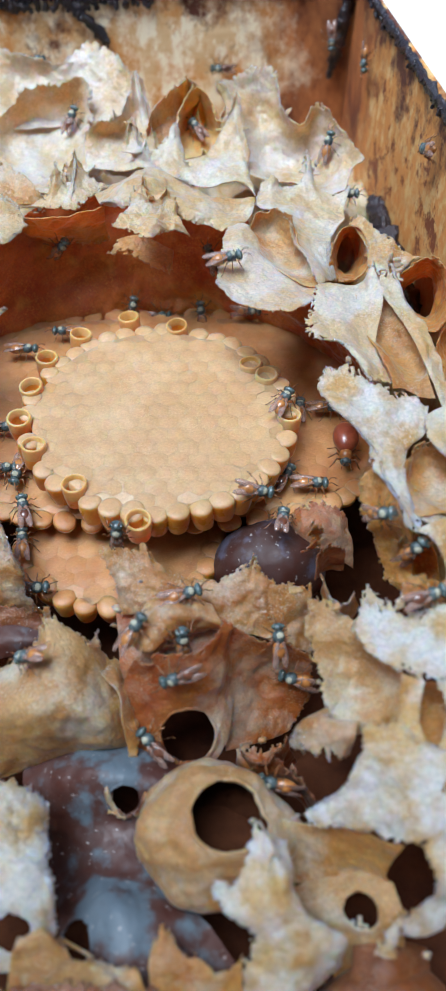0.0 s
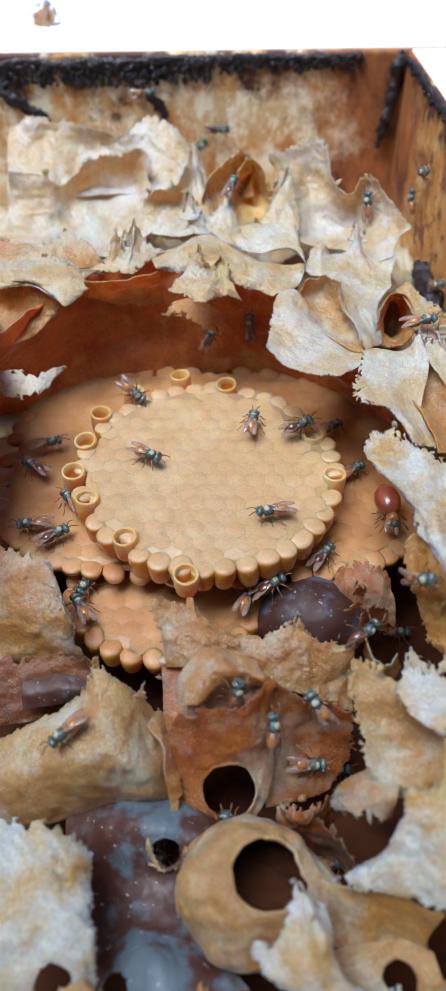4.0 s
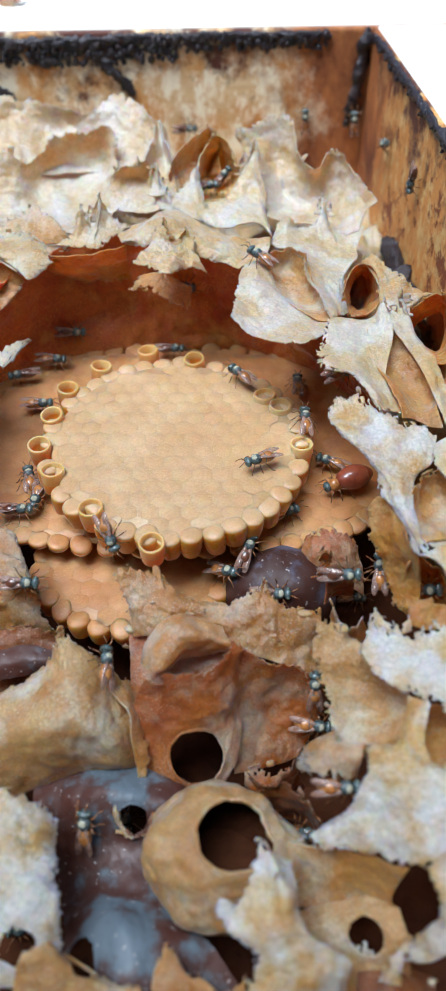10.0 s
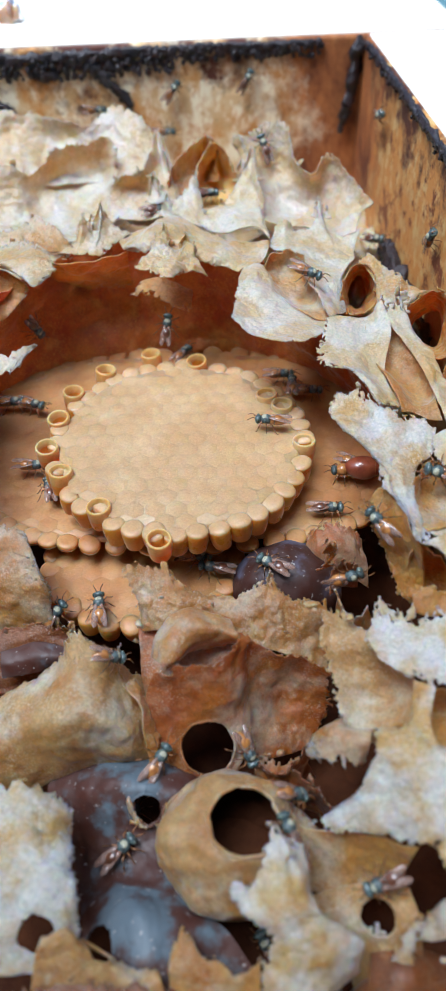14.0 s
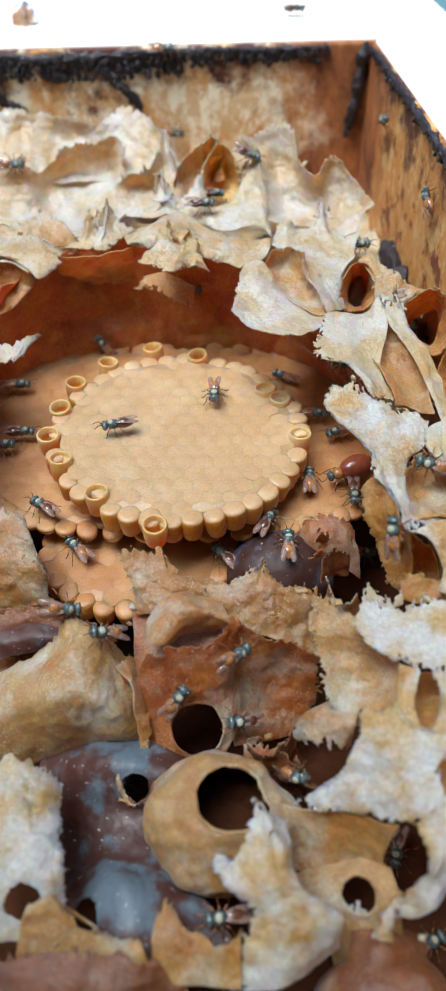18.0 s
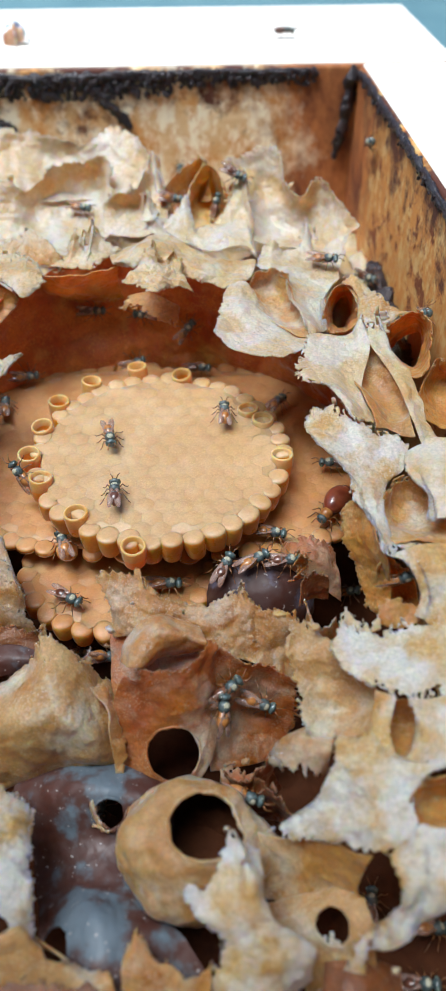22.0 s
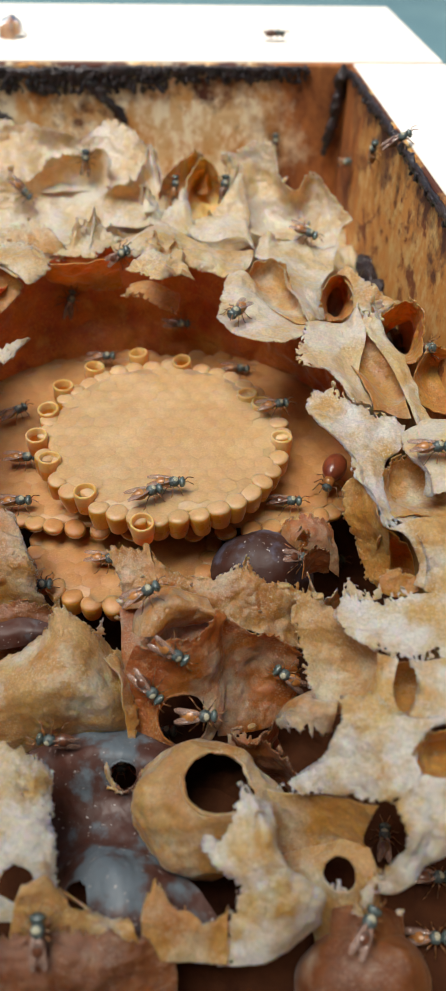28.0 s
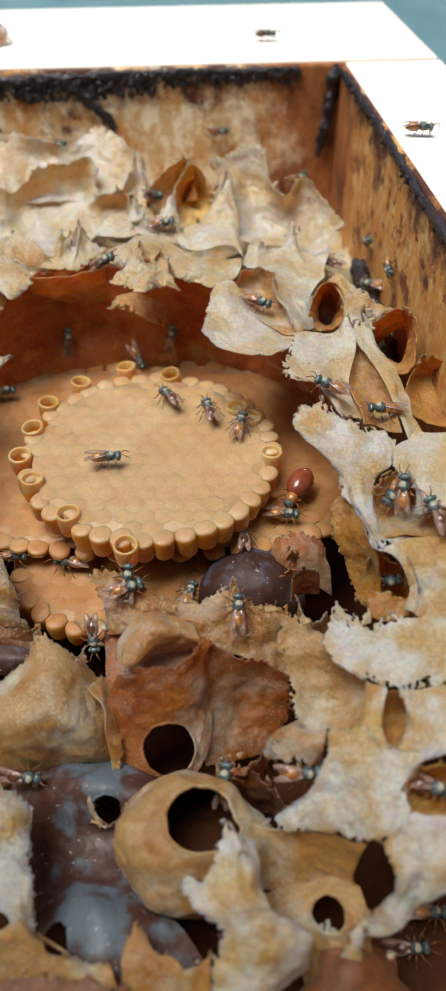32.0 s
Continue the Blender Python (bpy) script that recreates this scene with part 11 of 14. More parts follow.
    [(0, 7.6, 36.4, -6, -23, -60, 104), (0.5, 9, 35.9, -5.7, 49, -44, 14), (1, 5.9, 33.1, -5.7, 0, -2, 0), (1.333, 0.6, 31.4, -6.9, 3, -2, 3), (1.667, -1.3, 19.3, 1.1, 1, -2, 6), (2, -2.4, 20, 1.1, 1, 4, 9), (2.333, 0.3, 17.4, 1.1, -1, -1, 36), (2.667, 3.1, 15, 1.1, -1, 0, 63), (3, 6.7, 12.1, 1.1, 0, -1, 91), (4, 7.8, 11.3, 1.3, 1, -1, 81), (5, 9.9, 8.2, 1.2, 1, -4, 72), (6, 13.3, 4, 1.1, 1, 1, 63), (6.333, 13.4, 9, 1.1, 1, -2, 72), (6.667, 13, 13.9, 1.2, 3, -2, 81), (7, 12.3, 17.8, 1.1, -2, -4, 89), (7.5, 13.7, 15.2, 1, 7, -3, 44), (8, 15, 14.8, 1.5, 14, 3, 1), (8.333, 15.2, 11.5, 1.7, 27, 26, -45), (8.667, 15.8, 9.4, 1.1, 3, 10, -104), (9, 16.5, 6.2, 1.2, 0, 2, -156), (9.333, 15.1, 1.7, 1, -2, 1, -156), (9.667, 14, -2, 1.1, -1, 1, -157), (10, 13.3, -5.2, 1.1, -1, 1, -157), (10.33, 14.3, -4.4, 1.1, 0, 0, -136), (10.67, 15.3, -2.7, 1.1, -1, 1, -114), (11, 16.2, 0.2, 1.1, 0, 3, -92), (11.5, 15, 3.3, 1.2, 0, -1, -155), (12, 15, 3.8, 1.1, -1, 0, 144), (12.33, 15.7, 4.1, 1.1, 0, 0, 163), (12.67, 16.8, 4.6, 1.1, -6, 1, -179), (13, 18.4, 6, 1.1, -13, -2, -159), (14, 14.8, 3.7, 1.1, -1, 1, 171), (15, 12.6, 3.2, 1.3, -2, -2, 142), (16, 14.8, -0.9, 1.1, 1, 0, 113), (16.33, 17.6, -0.2, 1.2, -1, -3, 71), (16.67, 20.5, -0.7, 1.9, 20, -15, 28), (17, 22, -0.2, 1.9, 39, 11, -5), (17.33, 20.9, -4.8, 0.8, 42, -7, 21), (17.67, 22.4, -1.6, -4.4, 16, -14, 54), (18, 22.3, -4.2, -5.8, -2, -2, 87), (18.33, 25.4, -2.1, -6, 0, 0, 139), (18.67, 26.5, -2.7, -6, -1, -3, -170), (19, 26.3, -5, -5.9, 0, -1, -118), (19.33, 27.5, -2.2, -5.9, 0, -1, -79), (19.67, 28.9, 0.4, -6, 1, -1, -41), (20, 30, 2, -5.9, 0, 0, -3), (20.33, 27.3, 4.7, -5.9, -1, -2, -4), (20.67, 24.5, 1.8, -1.9, 35, -5, -5), (21, 21.6, -0.4, 1.8, 29, -3, -5), (21.33, 20.2, -6.3, 1.1, 5, 11, -5), (21.67, 19.4, -11.3, -0.4, 67, 12, 33), (22, 19.3, -12, -6.1, 5, 4, -5), (23, 18.1, -11.2, -6.2, -1, 0, -1), (24, 16.4, -14.8, -4.6, 15, 5, 0), (24.33, 15.4, -16, -4.8, -13, -1, 26), (24.67, 14, -16.4, -5.2, -13, -3, 53), (25, 12.1, -17, -5.1, 1, -8, 89), (26, 12.1, -17.6, -0.5, 76, -30, 23), (27, 8.2, -11.3, 1.1, 0, -2, 29), (28, 2.9, -13.2, 1.2, 3, 0, 1), (28.33, 3.6, -9.5, 1.1, -1, 0, 60), (28.67, 3.2, -9.2, 1, 0, -2, 121), (29, 0.9, -12.2, 1.2, -1, 0, 180), (29.5, -0.3, -11.8, 1.1, -2, 0, 137), (30, -1.5, -10.7, 1.1, 1, -2, 93), (30.33, -1.8, -9.5, 1.1, 1, 0, 84), (30.67, -2.2, -8, 1.2, 1, -4, 76), (31, -2.3, -6.3, 1.1, -1, 2, 67), (31.33, -3.5, -5.3, 1.3, 1, -3, 45), (31.67, -4.6, -4.3, 1.3, -1, -2, 23), (32, -5.4, -2.7, 1.3, 1, -1, 2)],
    [(0, -5.7, 38, -5.7, 35, -65, 58), (2, -5.7, 38, -5.7, 36, -65, 57), (2.333, -3.3, 39.4, -4.9, 66, -66, 33), (2.667, -0.9, 39.8, -3.2, 73, -65, 16), (3, 1.6, 39.5, -1.3, 66, -64, 2), (4, 0.2, 37.5, 1.9, 45, -62, 33), (5, -2.2, 28.8, 10.9, 14, -25, 71), (6, -2.5, 29, 11, 11, -26, 81), (6.333, -4.3, 29.5, 10.8, 31, -26, 48), (6.667, -8.2, 38.3, 4, 67, -18, 22), (7, -10.9, 40.6, 2.1, 73, 9, 17), (7.333, -11.4, 38.5, -2.1, 65, -14, 28), (7.667, -11, 36.1, -5.9, 64, -33, 38), (8, -11.1, 30.6, -5.7, 3, -1, 95), (8.333, -13.4, 34.9, -5.9, 37, -40, 46), (8.667, -14.9, 36.7, -3.8, 65, -21, 12), (9, -16.2, 38, -1.7, 55, 6, 8), (9.333, -17.9, 37, -2.3, 61, 10, 15), (9.667, -19.3, 36.3, -2.5, 55, 13, 18), (10, -20.2, 35.9, -2.7, 59, 9, 13), (11, -20.2, 35.9, -2.7, 59, 9, 13), (11.33, -22.7, 34.7, -1.2, 69, 33, 20), (11.67, -25.1, 33.8, 0.3, 68, 52, 14), (12, -27.2, 31.4, 2.7, 98, 78, 59), (13, -27.2, 31.4, 2.7, 101, 78, 62), (16, -28.1, 30.7, 0.9, 86, 21, 38), (16.33, -26.6, 32.1, -2, 68, 37, 27), (16.67, -24.9, 32.4, -4.8, 60, 49, 14), (17, -23.7, 29.7, -5.7, 4, 12, -38), (17.33, -25.3, 19.3, -5.6, 2, -1, -24), (17.67, -26.8, 11.5, -5.6, 4, 1, -10), (18, -27, 7, -5.7, 0, 3, 4), (18.33, -27.8, 19.8, -5.7, 1, 0, 12), (18.67, -29.6, 29.3, -4.8, 70, 23, 32), (19, -29.7, 28.8, 2.1, 96, 20, 48), (19.33, -25.1, 33.9, 1.5, 78, 17, 28), (19.67, -19.8, 36.9, 1.4, 82, 13, 25), (20, -14.5, 39, 1.1, 77, 6, 6), (21, -14.8, 40, 3.9, 67, 11, 21), (22, -14.8, 40, 3.9, 67, 11, 21), (22.33, -13.4, 40.1, 3, 69, 10, 18), (22.67, -12.1, 40.2, 1.9, 65, 11, 19), (23, -10.9, 40.4, 0.8, 63, 10, 17), (23.33, -15.5, 39.2, 2.4, 71, -38, 31), (23.67, -18.9, 38.2, 3.8, 5, -70, 109), (24, -21.2, 37.2, 5.3, 113, -139, 11), (24.33, -21.7, 37, 4.8, 16, -71, 106), (24.67, -22.8, 36.1, 5, 71, -32, 46), (25, -24.3, 35, 5.9, 79, 17, 35), (26, -19.8, 37.4, 6.8, 83, -12, 23), (27, -21.2, 37.2, 5.4, 63, -35, 46), (28, -19.7, 38.2, 5, 56, -63, 55), (29, -17.1, 36.3, 8.6, 126, -52, -20), (29.33, -16.6, 38.8, 5.1, 56, -56, 46), (29.67, -15.5, 39.6, 3.4, 48, -57, 57), (30, -14.3, 39.5, 2.5, 53, -64, 52), (30.33, -16.3, 39.2, 2.9, -8, -73, 117), (30.67, -18, 38.5, 3.8, 132, -121, -14), (31, -19.5, 38.1, 4.3, 116, -140, 9), (31.33, -19.2, 37.8, 3, 124, -122, -5), (31.67, -19, 37.3, 1.5, -31, -76, 144), (32, -18.2, 37, 0.1, 44, -72, 67)],
    [(0, -0.6, -35.9, -1.8, -22, -31, 51), (0.3333, 2.1, -40.2, -4.3, 67, -19, 2), (0.6667, 1.2, -36.7, -22, 2, -6, 42), (1, 2.3, -38.6, -29.2, -16, -10, 48), (2, 2.3, -38.6, -29.2, -16, -10, 48), (2.333, 8.2, -41.6, -30.3, -10, -5, 32), (2.667, 14.2, -45.1, -30, -6, 1, 18), (3, 20.1, -48.9, -28.8, -12, 10, 4), (6, 20.1, -49, -28.7, -12, 10, 4), (7, 18.9, -48.7, -28.8, -9, 7, 4), (9, 18.9, -48.8, -28.8, -9, 7, 4), (9.333, 19.4, -48.6, -28.7, -6, 9, -1), (9.667, 19.6, -49.7, -25.1, 28, -40, -9), (10, 19.7, -51.4, -20.1, 82, -59, -42), (10.33, 18.9, -50, -19.8, 94, -26, -27), (10.67, 17.5, -50.8, -12.7, 85, 8, -30), (11, 16.6, -48.4, -12.2, 52, 33, 6), (11.33, 16.9, -47.1, -19, 48, 2, 33), (11.67, 15.8, -50, -14, 55, -63, 19), (12, 16.4, -49.7, -20.4, 116, -109, -34), (12.5, 15.3, -53.9, -9.4, 36, -20, 92), (13, 15.2, -53.6, -9.5, 19, 44, 40), (16, 14.3, -54.4, -8.1, -16, 38, 1), (16.33, 17.2, -50.7, -13.4, 50, 13, -18), (16.67, 21.3, -42.5, -28.5, -22, -17, 13), (17, 23.4, -41.5, -27.7, -26, -6, 6), (17.33, 21.5, -43.2, -28.3, -11, -19, 3), (17.67, 19, -51.2, -13.9, 77, -30, -32), (18, 18.8, -50.7, -13.4, 81, -38, -39), (19, 18.1, -46.6, -17.4, 72, 9, 30), (19.33, 17.1, -49.5, -13.1, 70, 1, -15), (19.67, 16.8, -50.5, -13.5, 76, 1, -28), (20, 16.4, -50.3, -17.4, 85, 8, -13), (21, 15.5, -49.6, -14, 71, 8, -19), (22, 15.5, -49.6, -14, 71, 9, -17), (22.33, 13.4, -53, -20.9, 50, 12, 3), (22.67, 11.1, -57.8, -24.8, 30, 6, 0), (23, 8.9, -62.6, -28.5, 9, -9, -2), (23.33, 10, -57.8, -25.2, 24, 11, 2), (23.67, 11.2, -53, -21.8, 38, 21, 7), (24, 12.3, -53.1, -7.7, -12, 19, 18), (24.33, 12.5, -52.7, -7.3, -22, 27, 13), (24.67, 12.1, -51.5, -8, -24, 28, 9), (25, 11.4, -47.5, -13.7, 47, 21, 11), (26, 12.9, -45.6, -15.5, 21, 19, 9), (27, 11.5, -42.4, -12.9, 41, 30, 22), (28, 8, -45, -11.9, 42, -3, -2), (28.33, 10.8, -42.8, -12.6, 40, 31, 22), (28.67, 12.3, -42.3, -15, 39, 32, 22), (29, 11.9, -45, -15.7, 43, 25, 15), (30, 11.8, -45, -15.6, 43, 26, 16), (30.33, 12.5, -47.8, -13.4, 33, -14, 24), (30.67, 13.2, -49.3, -13.4, 27, -31, 50), (31, 13.9, -53.4, -7.7, 23, -31, 132), (32, 12.8, -48.8, -13.6, -12, -22, 80)],
    [(0, -21, -6.8, -6, 1, 4, -97), (0.3333, -18, -0.9, -4.6, -5, 1, -124), (0.6667, -14.6, 4.2, -2.3, -10, -1, -150), (1, -11, 7.7, 1.2, -4, -1, -176), (1.333, -10.4, 6.4, 1.2, 0, 0, -118), (1.667, -8, 6.4, 1.2, -1, 0, -57), (2, -4.3, 8.4, 1.1, 1, 2, 3), (2.333, -5.7, 5.3, 1.1, 3, -1, 3), (2.667, -7, 1.9, 1.1, -3, 2, 2), (3, -7.4, -1.4, 1, 0, 1, 2), (4, -8.4, 2.1, 1.2, 1, 0, -27), (5, -8.2, 4, 1.1, -1, 1, -56), (6, -6.3, 4.5, 1.1, -1, 1, -86), (7, -5.7, 1.5, 1.1, 0, 0, -47), (7.333, -11.5, 2.7, -2.3, 0, 9, -103), (7.667, -17.2, 2.7, -4.5, -2, 5, -158), (8, -20.5, -4.2, -0.2, -68, 5, 147), (9, -20.5, -4.2, -0.2, -69, 2, 141), (9.333, -23.3, 7.8, -6.9, 5, -4, 99), (9.667, -23.4, 12.1, -6.1, 0, -1, 51), (10, -23.8, 17.1, -6.1, 5, 0, 3), (10.33, -25.7, 15.2, -5.7, 3, 0, 3), (10.67, -28.1, 14.8, -5.6, 1, 1, 3), (11, -31.2, 16.1, -5.8, 3, 5, 4), (13, -31.2, 16.1, -5.8, 3, 5, 4), (14, -30.3, 18.8, -5.8, 5, -1, 2), (15, -29.4, 21.2, -5.8, 1, -1, -1), (16, -28.3, 23.7, -5.7, 2, -1, -3), (16.33, -26.6, 23.1, -5.7, -1, 0, -1), (16.67, -25, 21.8, -5.7, 3, 1, 1), (17, -24.6, 20.6, -5.8, -3, -1, 3), (17.33, -27, 18.6, -5.8, -1, 1, 2), (17.67, -29.3, 18.1, -5.8, -2, 1, 2), (18, -30.3, 21, -5.8, 2, -2, 2), (18.5, -28.7, 23.5, -5.7, -1, 0, 50), (19, -30.1, 20.5, -5.8, -1, -1, 99), (23, -30, 20.5, -5.8, -1, 0, 99), (23.5, -28.6, 20.1, -5.6, 0, -1, 52), (24, -27.4, 20.3, -5.8, 1, 0, 5), (24.33, -25.7, 19.3, -5.6, 0, -1, 63), (24.67, -25.3, 19.5, -6.1, -2, -2, 124), (25, -25.1, 19.6, -6.1, -3, 1, -177), (26, -23.3, 20.1, -6, 0, -1, 137), (27, -26.4, 15.8, -5.8, 0, 0, 89), (28, -27.1, 13.9, -5.8, 4, -2, 42), (29, -27.1, 14, -5.8, 4, -1, 42), (29.33, -22, 17, -4.7, 19, -2, 32), (29.67, -16.3, 18.4, -2.3, 24, 3, 22), (30, -10.4, 18.2, 1.1, 14, 11, 12), (30.33, -9.2, 21.2, 0.2, 41, -14, 16), (30.67, -7.7, 22.5, 0.3, 54, -37, 15), (31, -6.1, 22.8, 1.1, 58, -56, 14), (31.33, -5, 23.6, 1.4, 61, -16, 9), (31.67, -5, 33.9, -4.7, 36, 8, -25), (32, -4.1, 36.5, -5.6, 34, 53, -39)],
    [(0, -4.2, -21.5, 0.7, 35, -85, 48), (0.3333, -3.8, -18.4, 0.7, -6, -16, 130), (0.6667, -3.3, -15.4, 0.9, -4, 0, 159), (1, -2.7, -12.6, 1.2, 1, -2, -178), (1.5, -2.9, -13.5, 1.2, 0, 0, 109), (2, 0.7, -11.2, 1, 1, 0, 37), (2.333, -2.9, -16, 0.9, 1, -1, -3), (2.667, -6.2, -19.8, -0.6, 80, 19, -13), (3, -10.4, -17.9, -10.1, 9, 10, -76), (4, -17.8, -15.3, -10, -3, 4, -117), (5, -21.5, -21.4, -0.9, -25, 20, -153), (6, -25.9, -21, -1.4, -33, 7, 176), (7, -25.9, -21, -1.4, -33, 7, 176), (7.333, -24.5, -20.6, -0.9, -30, -9, 153), (7.667, -23.2, -20.2, -0.4, -13, -24, 127), (8, -21.8, -19.7, -0.1, -6, -25, 94), (8.333, -20.9, -21.5, -1.1, 12, -30, 58), (8.667, -19.8, -23, -1.9, 33, -13, 30), (9, -18.6, -24.7, -2.9, 40, 3, 3), (10, -18.6, -24.7, -2.9, 36, -1, 0), (10.33, -15.7, -21.4, -4.9, 28, 14, -22), (10.67, -12.5, -18.8, -6, 13, 18, -49), (11, -9.4, -16, -7.3, 9, 30, -74), (11.33, -6.8, -14.1, -10.1, -1, 1, -126), (11.67, -3.3, -15.4, -10, -1, -5, -163), (12, 0.8, -17.7, -10, -3, -2, 131), (12.33, 1.5, -18.4, -10.1, -3, -1, 144), (12.67, 2.5, -18.8, -10, -2, -4, 156), (13, 4, -18.6, -10, 0, -3, 169), (16, 6.7, -16.9, -10, -3, 3, 158), (16.33, 8.2, -17.7, -9.2, -5, -1, 121), (16.67, 8.7, -18.5, -9.1, -1, -9, 41), (17, 9.8, -20.8, -6.9, 26, -30, -34), (17.5, 7.6, -19.3, -10.2, 0, -13, 52), (18, 7.9, -17.3, -9.9, -4, -2, 131), (18.33, 8.8, -16.7, -8.6, -5, 1, 98), (18.67, 8.1, -16.8, -9.7, -5, -5, 37), (19, 6.2, -18.6, -10.1, 2, 2, 0), (19.33, 4.9, -17.4, -10.1, 1, 2, -1), (19.67, 3.5, -15.3, -12.6, 8, -3, -3), (20, 2.5, -17, -10, -1, -1, -4), (20.33, 0.7, -14.7, -8.4, 9, -7, 19), (20.67, -0.1, -19.8, 2, 5, -10, 43), (21, -2, -15.5, 1.2, 1, -4, 67), (21.33, -3.5, -13.5, 1.2, -1, -2, 76), (21.67, -4.6, -11.6, 1, 0, 1, 86), (22, -5.3, -9.9, 1.1, -1, -2, 95), (22.33, 1.2, -8.7, 1.1, 2, 1, 48), (22.67, 8.4, -9.4, 1.1, 3, 0, 1), (23, 15.6, -9.3, 0.8, 2, 3, -45), (23.33, 22.2, -3.5, 0.9, 74, 20, 9), (23.67, 27.4, -12.7, 13.3, 5, 10, -17), (24, 35.9, -5.2, 11.5, 1, 6, -5), (24.33, 35.3, -15.8, 10.9, 37, 7, 8), (24.67, 34.5, -24.1, 9.3, -17, 8, -42), (25, 34.3, -28.5, 5, 53, -20, -18), (26, 21.6, -35.8, 0.9, 6, -42, 75), (27, 5.4, -39.3, -3.7, -52, -40, 156), (28, -12.9, -47.3, -12.8, -81, -7, 180), (28.33, -11.9, -46.7, -9.7, 107, -113, -8), (28.67, -12.5, -46.7, -9.4, 77, -54, 14), (29, -15.4, -47.2, -12.3, 81, 3, -3), (29.33, -11.8, -47.8, -14.8, 29, -8, -38), (29.67, -7.3, -50, -13.4, 28, 3, -58), (30, -5.3, -44.2, -28.7, 27, -1, -77), (30.33, 5.1, -42.5, -13, 24, -18, -68), (30.67, 13.8, -36.2, -7.2, 59, -17, -5), (31, 22.8, -30.1, -0.9, 49, 1, 28), (31.33, 29.4, -25.7, 0.2, 52, -58, -10), (31.67, 33.9, -28.4, 8.8, 20, -72, 50), (32, 40.1, -24.9, 11.4, -10, -16, 107)],
    [(0, 5.2, -30.5, -2.5, 20, -5, 17), (1, 5.2, -30.5, -2.5, 22, -7, 16), (1.333, 6.8, -35.4, -3.5, 54, 13, -11), (1.667, 8.4, -39.7, -5, 17, 65, -32), (2, 10, -41.8, -11.1, -26, 35, -78), (2.333, 11.6, -40.9, -12.3, -10, 50, -46), (2.667, 13.5, -40, -14.5, 16, 43, -11), (3, 16.1, -39.4, -16.5, 36, 16, 7), (7, 16.1, -39.4, -16.4, 39, 15, 5), (7.333, 16.8, -44.5, -13.3, 48, 11, -10), (7.667, 18, -47.9, -14, 49, -4, -31), (8, 19, -51.4, -14.2, 89, -19, -35), (9, 19, -51.4, -14.2, 89, -19, -35), (9.333, 20.3, -51.1, -12.3, 49, -13, -35), (9.667, 21.6, -51, -9.9, 45, -7, -17), (10, 22.8, -50.9, -7.6, 42, 0, 0), (10.33, 20, -51.1, -8.1, 46, -29, 32), (10.67, 18.1, -46.1, -19.4, 68, -56, 70), (11, 14.5, -47.1, -15, -16, -29, 142), (11.33, 12, -55.2, -13.9, -21, -39, 156), (11.67, 9.1, -64.9, -5.1, -20, -5, 153), (12, 7.4, -68.9, -16.9, -10, -18, 167), (12.33, 6.2, -68.2, -16.3, -13, -19, 173), (12.67, 5.3, -67, -15.8, -2, -20, 178), (13, 4.7, -65.7, -14.6, 6, -14, -176), (14, 11.9, -63.5, -29.1, -23, -35, 124), (15, 18.6, -69.7, -7.1, 28, -24, 61), (16, 33.7, -67, -28, 12, -14, -5), (17, 34.9, -66.7, -27, 3, -12, 22), (19, 34.9, -66.7, -27.1, 3, -12, 22), (20, 37.2, -63.8, -25.9, -2, -15, -5), (21, 38.6, -62.5, -25.6, -10, 17, 3), (22, 38.6, -62.5, -25.6, -11, 15, 4), (22.33, 36.9, -59.6, -27.4, -2, 6, 2), (22.67, 34.8, -57.2, -27.6, 0, -1, -1), (23, 32.6, -55.1, -27, -5, -10, -4), (24, 32.6, -55.1, -27.1, -5, -10, -4), (24.33, 34.4, -59.9, -27.5, 3, -9, -3), (24.67, 36, -65, -26.6, 10, -17, -4), (25, 37.6, -70.1, -26.5, 8, -22, -5), (28, 37.9, -69.1, -26.2, 0, -15, -5), (29, 39.7, -69.9, -26, 5, 8, 2), (29.33, 37.8, -68.9, -26.2, -4, -13, 2), (29.67, 36.1, -67.7, -26.9, 2, -8, -2), (30, 34.4, -66.6, -27.2, 9, -11, -5), (30.33, 36.1, -65.4, -26.7, 13, -17, -5), (30.67, 37.5, -63.8, -25.9, -6, -4, -1), (31, 39.4, -62.3, -25.9, -10, 5, 0), (32, 39.3, -62.1, -25.9, -9, 5, 0)],
